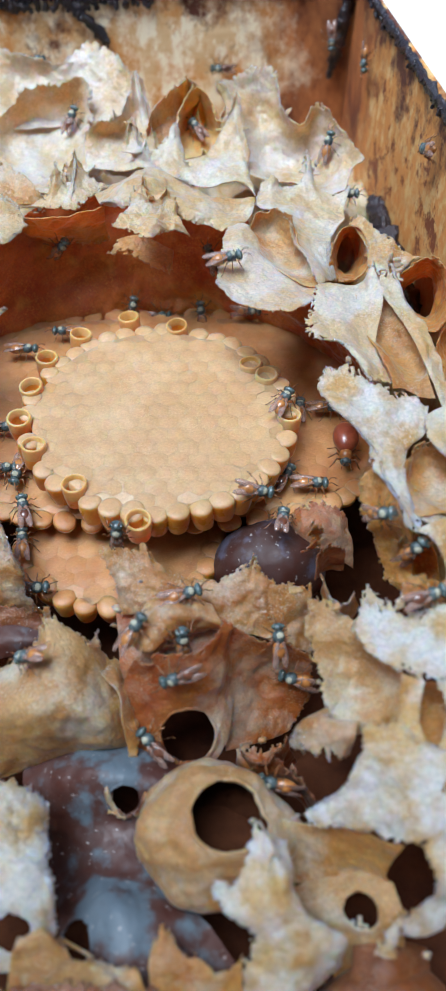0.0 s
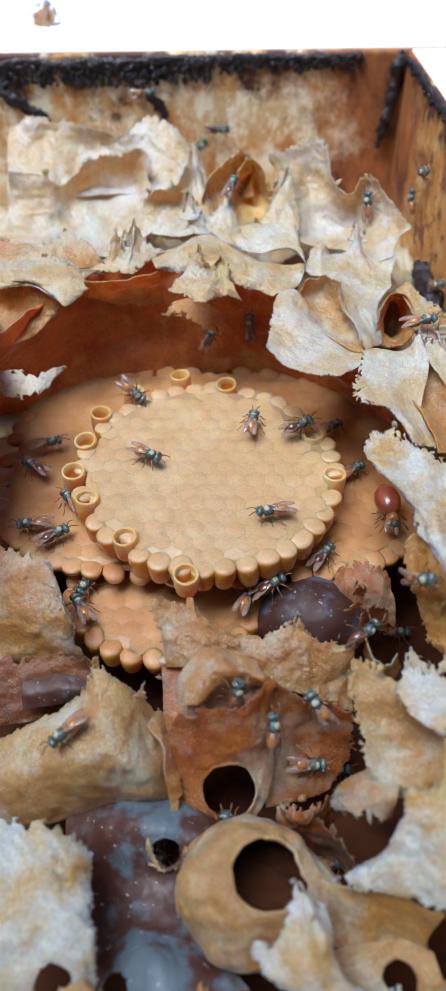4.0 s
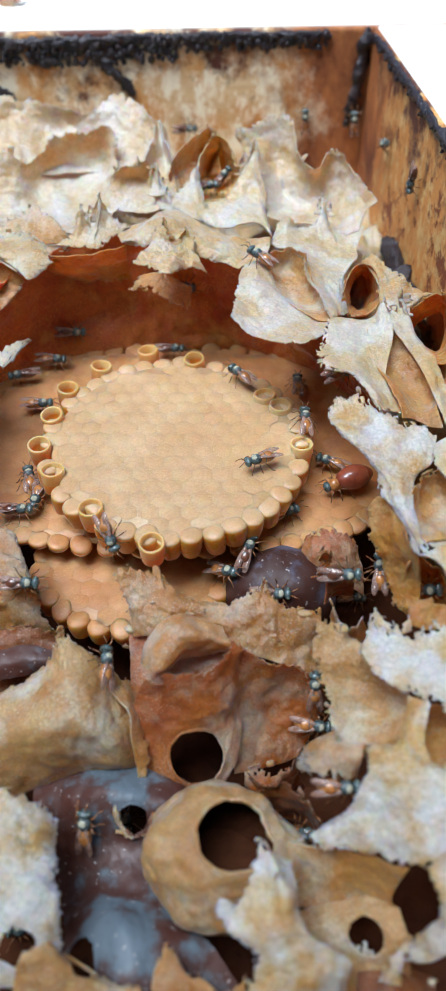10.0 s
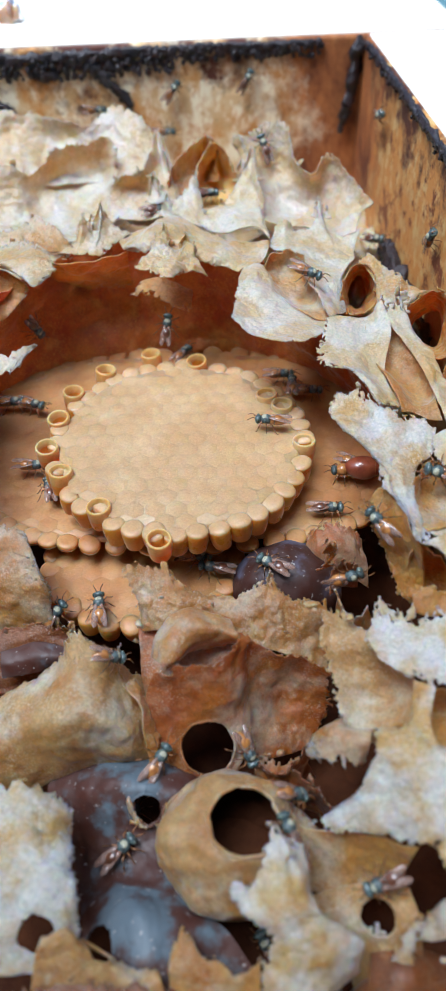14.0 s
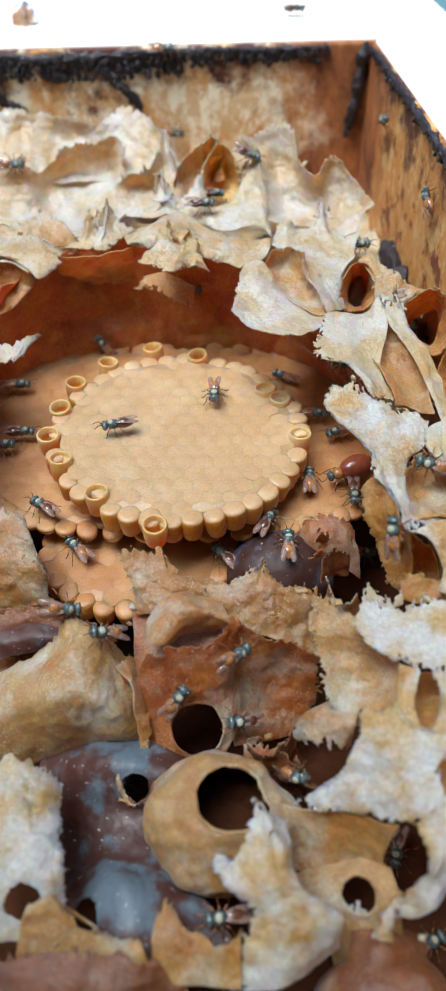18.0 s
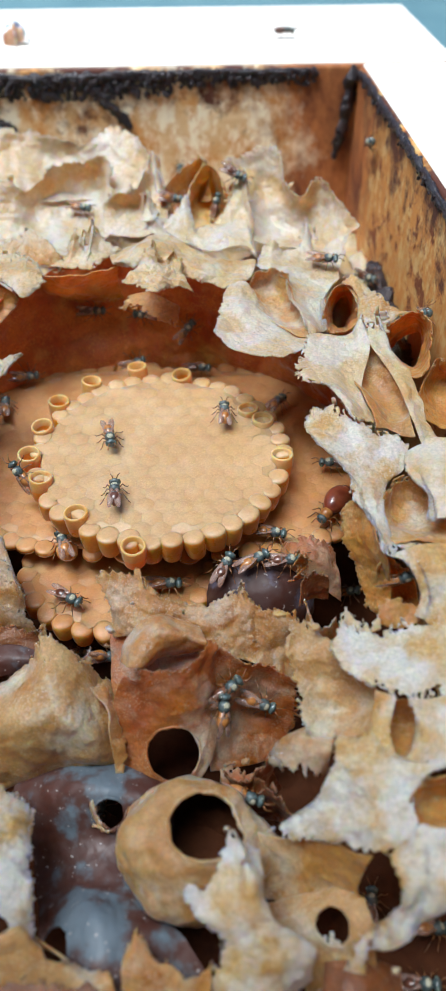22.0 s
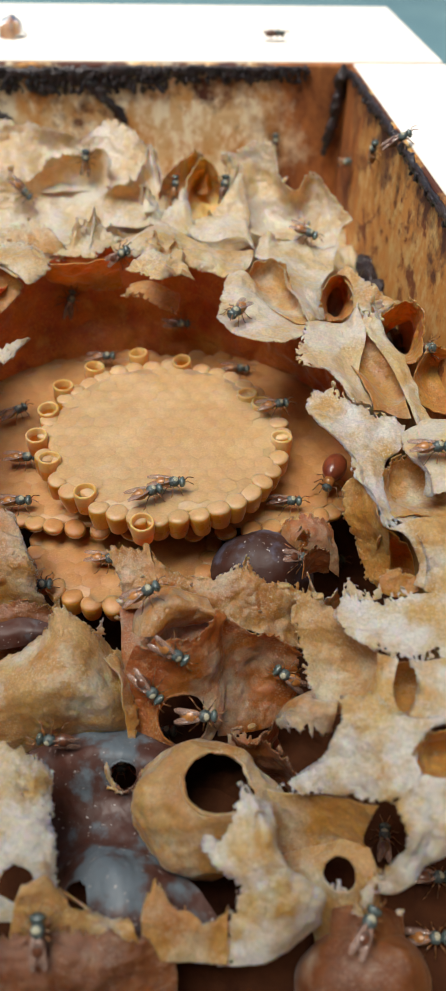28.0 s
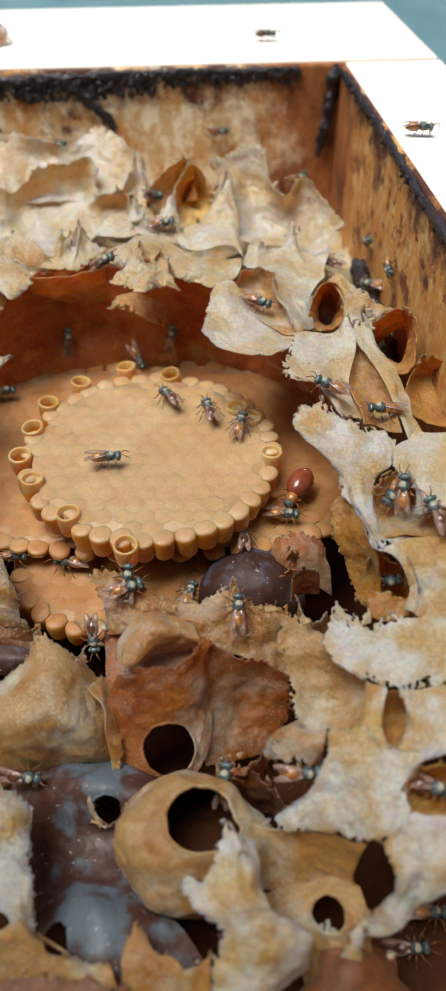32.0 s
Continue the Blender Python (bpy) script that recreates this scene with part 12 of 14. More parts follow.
    [(0, 16.5, -34.4, -6.5, 14, -42, 93), (1, 16.5, -34.4, -6.5, 14, -44, 92), (1.333, 14.2, -35.9, -6.6, 12, -69, 84), (1.667, 12, -36.5, -8, 29, -63, 79), (2, 9.6, -39.4, -5.5, 43, -49, 94), (6, 9.6, -39.5, -5.5, 47, -51, 90), (6.5, 9.3, -40.4, -6.7, -26, -64, 163), (7, 9.1, -41.2, -8, -60, -24, -147), (7.333, 5.2, -42, -7.4, -64, -3, 179), (7.667, 2.1, -42.1, -8.4, -64, -3, 172), (8, -1.5, -41.2, -8.5, -54, 5, 164), (9, -1.5, -41.2, -8.5, -55, 5, 164), (9.333, -3.7, -38.5, -8.8, 4, -31, 162), (9.667, -5.7, -36.6, -7.7, 28, -31, 129), (10, -7.7, -35.3, -5.5, 46, -23, 93), (10.33, -7, -35.6, -5.9, 30, -6, 64), (10.67, -9.6, -24.3, -22.4, 26, 2, 32), (11, -10.2, -20, -28.9, -3, 3, -1), (11.33, -9.3, -22.3, -24.2, 26, -3, -1), (11.67, -7.8, -28, -13, 46, -4, -2), (12, -6.9, -29, -11.8, 76, -6, -7), (12.5, -7.8, -28, -13.5, 37, -33, 36), (13, -7.3, -28.4, -11.4, 3, -60, 90), (14, -11, -23.9, -10.2, -3, -7, 97), (15, -10, -19, -9, 4, -21, 105), (16, -12, -12.4, -9.7, 2, -2, 112), (17, -15.4, -12.6, -9.7, 0, -2, 175), (17.33, -15.8, -16.1, -9, -3, -5, 160), (17.67, -16.1, -16.8, -9.9, -1, 0, 147), (18, -15.2, -15.9, -10, -3, -3, 134), (18.33, -13.6, -15.6, -7.2, -10, -22, 113), (18.67, -13.9, -15.5, -6.9, -2, -27, 88), (19, -16.2, -13.6, -9.9, -4, -2, 42), (19.33, -16.2, -13.7, -6.4, 5, -14, 88), (19.67, -16.8, -11.9, -6, -3, -6, 106), (20, -17.4, -10.3, -5.9, -1, -2, 123), (20.33, -16.5, -11.7, -6, -4, -5, 141), (20.67, -15.4, -12.9, -6.4, -9, -7, 161), (21, -13.9, -15, -6.5, -15, 6, 176), (22, -13.6, -14, -5.9, -7, -3, 113), (23, -15.6, -13.7, -6.5, -9, -4, -178), (23.33, -16.7, -16.5, -9.9, -1, -2, 123), (23.67, -15.9, -21.9, -9.9, 4, -8, 63), (24, -14.7, -26.3, -10.8, 54, -5, -7), (25, -12.6, -26.9, -11.5, 66, 7, -5), (26, -11.4, -25.9, -10.4, 6, -8, 8), (27, -14.1, -21.1, -9.8, 0, -1, 11), (28, -17.3, -23.3, -10.5, 35, -8, -3), (29, -16.2, -24, -10.5, 21, -8, -3), (29.33, -13, -26.4, -11.3, 57, -1, -4), (29.67, -12.4, -19.2, -24.4, 2, 3, 1), (30, -9.9, -18.7, -28.8, -9, -1, 0), (30.33, -11.2, -27.7, -11.3, 64, -18, 18), (30.67, -15.8, -24.2, -10.7, 10, -21, 53), (31, -18.4, -25.4, -4.3, 4, -59, 84), (31.33, -18.1, -24.5, -3, 27, -45, 43), (31.67, -20.7, -16.1, -10.4, 10, -7, 22), (32, -20.3, -13.8, -9.8, 4, -5, -3)],
    [(0, 18.5, -17.5, -3.9, 3, 16, 80), (0.5, 19.2, -18.6, -4, 1, 6, 41), (1, 19.7, -19.5, -4.4, 1, 16, 4), (1.333, 16.1, -20.3, -5, 18, 1, -31), (1.667, 14.8, -20.4, -5.2, 19, 8, -61), (2, 14.8, -19.9, -4.9, 15, 10, -94), (2.5, 13.1, -19.9, -5.3, 20, -11, -56), (3, 12.6, -20.6, -5.7, 14, -23, -15), (4, 11.5, -17.4, -5.6, -6, -22, 27), (5, 11.4, -15.4, -6.4, -6, -10, 68), (6, 12.2, -18.6, -1.4, 6, -80, 100), (6.333, 12.4, -16.5, -5.2, 3, -10, 68), (6.667, 12.1, -17.6, -5.3, -5, -17, 22), (7, 11.6, -19.4, -5.6, 14, -36, -26), (7.333, 11.5, -18.7, -5.5, -4, -33, -2), (7.667, 12.3, -18.4, -5.1, 1, -22, 15), (8, 12.5, -15.6, -5.4, 5, -3, 33), (8.333, 13.9, -16.1, -4.3, 6, -11, 28), (8.667, 15.6, -13.9, -6, -2, 1, 25), (9, 17.3, -14.8, -4.8, 0, -3, 21), (9.333, 15.2, -16, -4.9, -12, 4, 31), (9.667, 13.6, -16.5, -4.8, -19, -13, 46), (10, 12.2, -16.3, -4.9, 10, -29, 67), (12, 12.2, -16.3, -4.9, 9, -29, 67), (12.33, 13.5, -19, -4.8, -22, -6, 59), (12.67, 14.7, -21, -5.4, -8, -21, 78), (13, 16.1, -22.8, -6.4, -2, -31, 89), (14, 14.2, -20.6, -5.3, -20, 4, 145), (15, 13.7, -16.3, -4.7, 1, 12, -152), (16, 17.7, -13.1, -6, 0, 6, -93), (16.5, 18.4, -11.7, -6.2, 0, 2, -46), (17, 17.9, -11, -6.2, 6, 0, -3), (18, 15.3, -14.2, -5.2, 4, -4, 63), (18.33, 15.2, -16, -0.9, 81, -54, 36), (18.67, 13.8, -16.9, -0.2, -50, -62, 157), (19, 11.2, -18, -0.6, 111, -142, 4), (19.33, 8.9, -18.4, -0, -38, -14, 167), (19.67, 6.8, -18.8, -0.1, -50, -6, 171), (20, 4.5, -19.7, -0.3, -51, -4, -174), (20.33, 4.5, -18.5, 0.8, -5, -3, -152), (20.67, 4.5, -16.8, 0.9, -2, 0, -120), (21, 4.7, -15.3, 0.9, -1, 2, -88), (21.33, 6.9, -18, 0.7, 5, 2, -29), (21.67, 9.2, -19.5, -1, 75, -5, 10), (22, 11.9, -18.8, -5.3, 3, -15, 65), (22.5, 10.8, -19.5, -5.9, -32, -34, 35), (23, 10.7, -21.2, -6.5, 35, -36, -33), (24, 11.1, -21.8, -6.6, 34, -35, -30), (24.33, 20.7, -22.6, -6.3, 35, 21, 7), (24.67, 28.1, -25.2, -3.1, 66, -21, -20), (25, 36.6, -27.5, -0.5, 65, -24, -28), (26, 34.8, -46.4, 4.3, 9, -12, 21), (27, 32.3, -54.5, 2.5, 6, -17, 56), (28, 33.5, -56.2, -26.5, -10, 9, 78), (28.5, 33.2, -56.8, -26.3, -14, 0, 35), (29, 32.9, -57.2, -26.4, -13, -11, -9), (29.33, 30.6, -58.9, -27.5, -13, -11, 46), (29.67, 28.5, -60.4, -28.2, -10, -5, 98), (30, 24.1, -67.2, -12.7, -39, -12, 157), (30.33, 26.5, -62.6, -28.7, -1, -3, 100), (30.67, 26.6, -62.7, -28.7, 0, 1, 50), (31, 26.9, -63.1, -28.6, -2, 4, 0), (31.33, 30.2, -63.9, -28, 7, -5, -1), (31.67, 33.2, -65.2, -27.3, 2, -7, -3), (32, 36.7, -65.5, -26.6, 15, -16, -5)],
    [(0, -19.6, -15.6, -10.1, -1, -6, 98), (1, -19.6, -15.6, -10.1, -1, -6, 98), (1.333, -22.4, -8.8, -10.7, -5, -11, 127), (1.667, -23.4, -6.6, -5.9, 0, -1, 155), (2, -26.3, -0.1, -5.9, 0, 0, -176), (2.333, -26.9, -2.4, -5.9, 0, -1, -177), (2.667, -27.5, -4.7, -5.9, -3, 0, -177), (3, -27.5, -7, -6.1, -3, 3, -177), (6, -27.7, -4.8, -5.9, -3, 1, -175), (6.333, -27.9, -5.7, -6, -2, 0, 157), (6.667, -34.6, 6.5, -23.1, 3, -13, 128), (7, -37.8, 11.6, -31.1, 12, -12, 99), (32, -37.8, 11.6, -31.1, 12, -12, 99)],
    [(0, -16.3, -23.8, -10.4, 29, -4, -2), (2, -16.2, -23.8, -10.4, 29, -4, -2), (2.333, -16.3, -22.1, -10, 5, -3, 37), (2.667, -16.6, -20, -10.1, 2, -1, 71), (3, -16.8, -18, -10.1, -1, -2, 106), (4, -18.1, -18.9, -9.9, 1, 0, 122), (5, -16.7, -22.3, -10.1, -7, -10, 138), (6, -16.3, -25.6, -8.5, -37, -12, 155), (6.333, -15.6, -20.3, -10.2, 2, -1, -167), (6.667, -14.3, -18.1, -8.8, -10, 14, -128), (7, -12.8, -15.6, -7.2, 6, 18, -85), (7.5, -13.2, -15.7, -7.3, 24, 13, -41), (8, -13.4, -14.9, -6.5, 8, 1, 5), (8.333, -13.5, -13.4, -5.9, -3, -4, 3), (8.667, -12.1, -16.5, 0.3, 76, 6, -10), (9, -11.8, -15.4, 1.4, 31, 4, -8), (9.333, -10.7, -16.4, 0, 84, 29, 5), (9.667, -8.7, -17.7, 0.4, 33, 30, -36), (10, -7.1, -18.9, 0.1, 41, 51, -55), (10.33, -7.7, -18.2, 0.1, 2, 41, -102), (10.67, -8.3, -17.2, 0.8, -25, 22, -131), (11, -9.4, -14.8, 1.3, -25, 7, -161), (11.33, -11.9, -14.5, -6.5, -9, 5, -135), (11.67, -12.8, -19.2, -10, 1, 1, -110), (12, -12.6, -26.3, -10.9, -3, 34, -85), (12.33, -14, -26.3, -10.9, 47, 13, -30), (12.67, -15, -25.9, -10.7, 64, -6, 5), (13, -15.5, -25.8, -9.5, 7, -34, 63), (16, -18.1, -22.9, -10.6, 27, -9, -5), (17, -18.1, -22.9, -10.6, 27, -9, -5), (17.33, -16.8, -25.1, -9.3, 20, 15, 8), (17.67, -15, -28.7, -6.2, 33, 23, 15), (18, -13, -32.4, -2.9, 52, 20, 12), (19, -13, -32.4, -2.9, 52, 20, 12), (19.33, -11.9, -30.7, -6.6, 54, 26, 22), (19.67, -10.8, -29.2, -10, 60, 24, 19), (20, -9.3, -28.5, -12.1, 76, 19, 0), (21, -6.9, -29, -11.8, 82, -4, -6), (22, -6.1, -27.7, -14.8, 80, 31, 26), (22.33, -5.7, -27.4, -14.5, 58, 26, 16), (22.67, -3.8, -31.7, -9.2, 17, -10, 0), (23, -1.3, -36.9, -2, 33, -43, -22), (23.33, 0.1, -36.6, -2, 20, -24, -6), (23.67, 2.8, -36.4, -2.4, 63, 17, 27), (24, 4.7, -35.8, -3.1, 86, 3, 24), (25, 4.7, -35.8, -3.1, 87, 2, 19), (26, 3.4, -35.2, -1.9, 50, 8, 19), (27, 1.9, -34.3, -1, 1, -5, 10), (28, 0.4, -33, -0.7, 4, -24, 15), (28.33, 3.3, -29, -1.8, 37, -7, 19), (28.67, 5.2, -27.3, -3.8, 49, -22, 5), (29, 5.2, -30.6, -2.5, 29, -3, 20), (30, 5.1, -34.7, -2, 61, -28, 35), (30.33, 8.8, -34.3, -1.6, 17, -25, 49), (30.67, 12.6, -30.7, -4.8, 20, -34, 80), (31, 16.7, -29.7, -5, -10, -39, 113), (32, 14.4, -28.6, -3.6, 10, -29, 87)],
    [(0, -24.3, 3.5, -5.9, 1, 6, 2), (0.3333, -24.9, 7.4, -7.1, 13, 3, 2), (0.6667, -24.7, 8.9, -6.1, 0, -1, 2), (1, -24.8, 11.3, -5.8, 4, 0, 3), (2, -26, 9.5, -6.2, 5, -1, 41), (2.333, -26.1, 8, -5.9, 1, 1, 68), (2.667, -26.2, 6.4, -5.8, 3, -1, 96), (3, -25.5, 4.7, -5.7, 2, -1, 123), (4, -29.6, 6.7, -5.7, 0, -1, 145), (5, -32.3, 6.7, -5.8, -2, 5, 166), (6, -32.9, 5.2, -5.9, -5, 2, -173), (6.333, -32.9, 8.8, -5.8, -2, 2, -115), (6.667, -33.7, 13.2, -7, 9, 13, -56), (7, -33.2, 13.4, -5.8, 10, 2, 2), (8, -33.1, 13.2, -5.8, 9, 2, 2), (8.333, -32.3, 16.3, -5.8, 4, -2, 7), (8.667, -31.6, 19.3, -5.7, 3, -2, 11), (9, -31, 22.5, -5.7, 1, -3, 18), (9.333, -30.9, 22.5, -5.7, -1, -1, 71), (9.667, -30.5, 23.6, -5.8, -1, -2, 135), (10, -29.7, 24.8, -5.7, -5, -1, -164), (11, -29.7, 24.8, -5.7, -5, -1, -164), (11.33, -22.8, 35.1, 0.5, 127, -120, 3), (11.67, -15.6, 45.1, 7.1, 29, -33, 79), (12, -8.1, 53.7, 14.7, 7, -7, 31), (13, -8.1, 53.7, 14.7, 8, -5, 31), (14, -4.1, 55.2, 14, 45, -4, 20), (15, 0.3, 51.9, 15.6, 24, -5, 7), (16, 4.4, 51.1, 16.1, 31, -2, -4), (20, 4.3, 51.4, 16, 28, -1, -3), (20.33, 4.8, 51.2, 6.4, 43, 0, -3), (20.67, 5.6, 45.1, -0.5, 39, -2, -4), (21, 6.5, 36.7, -5.8, 50, -3, -5), (21.33, 6.1, 35.5, -5.7, 29, -1, -3), (21.67, 6.1, 34, -5.7, 8, -2, -1), (22, 6.5, 33, -6, 0, 1, 1), (23, 6.5, 33, -6, -1, 1, 1), (24, 9.1, 32.7, -6.3, 1, -2, -2), (25, 9.3, 35.6, -6.2, 49, -6, -8), (26, 10.7, 37.2, -2.9, 83, -5, -29), (27, 5, 38.7, -3, 95, -3, -5), (28, 3, 39.2, -0.6, 83, -6, -14), (28.33, 3.8, 39.3, -0.3, 78, -5, -9), (28.67, 3.1, 38.9, -2.7, 89, -3, -4), (29, -0.2, 38.9, -8.6, 74, -1, 2), (29.33, 0.8, 32.7, -6.4, 1, 0, 1), (29.67, 2.3, 20.2, 1.3, 39, 5, 5), (30, 2.9, 18.9, 1.3, 20, 0, 6), (30.33, 4.4, 19.1, 1.3, 40, 12, 11), (30.67, 6, 21.9, -0.2, 10, 1, -1), (31, 7.7, 20.5, 1.1, -4, 0, -5), (31.33, 5.9, 18.1, 1.3, 5, 4, 39), (31.67, 4.2, 15.8, 1.3, 0, 0, 81), (32, 3, 14.2, 1.2, -1, 0, 124)],
    [(0, -17.1, 36.2, 8.8, 130, -50, -22), (1, -17.1, 36.2, 8.8, 129, -50, -22), (1.333, -20.9, 31.2, 2.3, 63, -44, 23), (1.667, -24, 23.3, -2.4, 37, -23, 32), (2, -26.7, 14, -5.8, 4, 0, 29), (3, -26.8, 14.1, -5.8, 4, 0, 29), (4, -27.2, 12.4, -5.7, 0, 0, 21), (5, -27.8, 10.8, -5.8, 1, -3, 13), (6, -28.2, 9.1, -5.7, 5, -1, 4), (6.333, -26.9, 8.4, -5.9, -1, 2, 4), (6.667, -25.6, 7, -5.9, 1, 2, 4), (7, -24.3, 4, -5.9, 0, 3, 4), (7.333, -24, 1.6, -5.7, 4, 1, 37), (7.667, -22.9, -0.8, -5.7, 1, 0, 71), (8, -23, -1.6, -5.7, 1, -2, 106), (10, -23, -1.5, -5.7, 1, -1, 106), (10.33, -24.9, 0.6, -5.8, 0, -2, 71), (10.67, -26.9, 2.7, -5.9, 0, 5, 38), (11, -28.8, 4.5, -5.7, 1, 1, 5), (12, -29.3, 4.3, -5.7, 0, -1, 3), (12.33, -29.6, 5.5, -5.8, -1, 4, -1), (12.67, -29.1, 7.1, -5.7, 2, 3, -6), (13, -28.2, 9.5, -5.6, 0, 0, -11), (14, -26.3, 17.6, -5.7, 1, -1, -21), (15, -23, 28.9, -5.8, 1, 6, -28), (16, -13.3, 35.3, -5.6, 27, 51, -44), (17, -13.3, 35.3, -5.6, 27, 51, -44), (17.33, -14.6, 35.7, -5.6, -51, 51, -144), (17.67, -15.8, 35.8, -5.2, -72, -2, -171), (18, -17, 35.6, -4.9, 124, -124, -11), (18.5, -13.7, 37.3, -3.2, 42, -48, 50), (19, -14.5, 36.4, -4.3, 65, 2, 4), (19.33, -12.7, 37.1, -3.8, 65, 8, 14), (19.67, -10.8, 37.6, -4.1, 72, 10, 21), (20, -9.3, 38, -5, 72, 11, 19), (20.33, -11, 37.1, -5.1, 75, 10, 20), (20.67, -12.6, 36.1, -5.6, 68, 10, 19), (21, -14, 34.5, -5.8, 40, -2, 1), (21.33, -12.1, 35.7, -5.9, 61, 8, 25), (21.67, -9.9, 36.4, -5.9, 60, -2, 21), (22, -7.3, 38.2, -6.6, 73, -7, 22), (22.33, -10.7, 37, -5.5, 65, -1, 22), (22.67, -13.4, 35.6, -5.6, 64, 2, 12), (23, -16.1, 35.1, -5.9, 59, 8, 10), (24, -16.1, 35.1, -5.9, 59, 8, 10), (24.33, -17.5, 33, -6, 26, 5, 7), (24.67, -18.5, 30.2, -5.7, 3, 5, 7), (25, -19.9, 28, -5.7, 3, 1, 7), (26, -15.1, 33.5, -6.8, 17, 5, 5), (27, -15.3, 32.7, -7, 15, 2, 4), (28, -12.4, 32, -5.7, 10, -4, 2), (28.33, -13, 35.3, -5.8, 59, -33, 30), (28.67, -14.7, 34.7, -6.5, -20, -35, 130), (29, -17.9, 27.8, -5.6, -2, -3, -180), (29.33, -20.9, 27.3, -5.6, 0, -1, 127), (29.67, -24, 28.1, -5.6, 8, -5, 70), (30, -27.4, 29.4, -5.8, 42, 9, 16), (31, -27.3, 25.6, -5.7, 2, 1, 5), (32, -28.9, 24.9, -5.6, 4, 3, 15)],
    [(0, -17.9, 28, -5.6, -1, -3, -180), (0.3333, -18.6, 27.9, -5.6, 1, -2, 122), (0.6667, -19.4, 28, -5.8, 1, -1, 63), (1, -20.1, 27.8, -5.7, 1, 3, 5), (1.333, -25, 30.2, -5.6, 40, 12, 11), (1.667, -27, 31.1, -3.3, 81, 20, 31), (2, -27.1, 31.7, 0.9, 85, 20, 37), (2.333, -30, 28.2, 2.8, 95, 24, 47), (2.667, -32.3, 24.3, 4.7, 97, 26, 58), (3, -33.9, 20.5, 6.6, 104, 29, 62), (4, -36.3, 29.9, -4.5, 81, 4, 36), (5, -37.8, 37, -13.8, 78, -23, 22), (6, -39.3, 44.1, -23.2, 86, -50, 2), (18, -39.3, 44.1, -23.2, 86, -50, 2), (18.33, -33.3, 40.9, -17.4, 77, -60, 14), (18.67, -27.4, 37.6, -11.7, 58, -69, 37), (19, -21.3, 34, -5.7, 18, -68, 77), (20, -21.7, 33.5, -5.7, 63, -22, 19), (20.33, -23.9, 33.2, -4.7, 77, -7, 32), (20.67, -25.7, 31.8, -3.4, 76, 8, 37), (21, -27.5, 31, -2.7, 78, 17, 30), (22, -27.6, 30.3, -4.5, 83, 13, 23), (23, -28, 30.3, -3.9, 89, 14, 23), (24, -28, 30.3, -3.9, 89, 14, 23), (24.33, -27.5, 31.4, -1.9, 74, 17, 30), (24.67, -26.9, 32.1, 0.4, 74, 19, 32), (25, -26.2, 32.4, 2.8, 86, 19, 42), (26, -22.5, 34.7, 12.5, 111, 25, 8), (27, -30.3, 63.5, 11.7, 28, 25, 1), (28, -32.3, 65, 14.9, 48, 51, 13), (28.33, -29.8, 68, 15.5, 80, 31, 34), (28.67, -28.3, 68.7, 14, 61, 27, 32), (29, -28.6, 64.9, 11.9, 31, -2, 19), (29.33, -25.7, 70.7, 14.9, 63, -20, 28), (29.67, -26.7, 98.6, 11.1, 68, -51, 27), (30, -22.1, 98.4, 18.4, 90, -82, 4), (31, -22.1, 98.4, 18.4, 90, -82, 4), (31.33, -23.3, 98.3, 17.7, 90, -54, 4), (31.67, -24.6, 98.2, 17, 90, -26, 4), (32, -25.9, 98.1, 16.2, 90, 2, 4)],
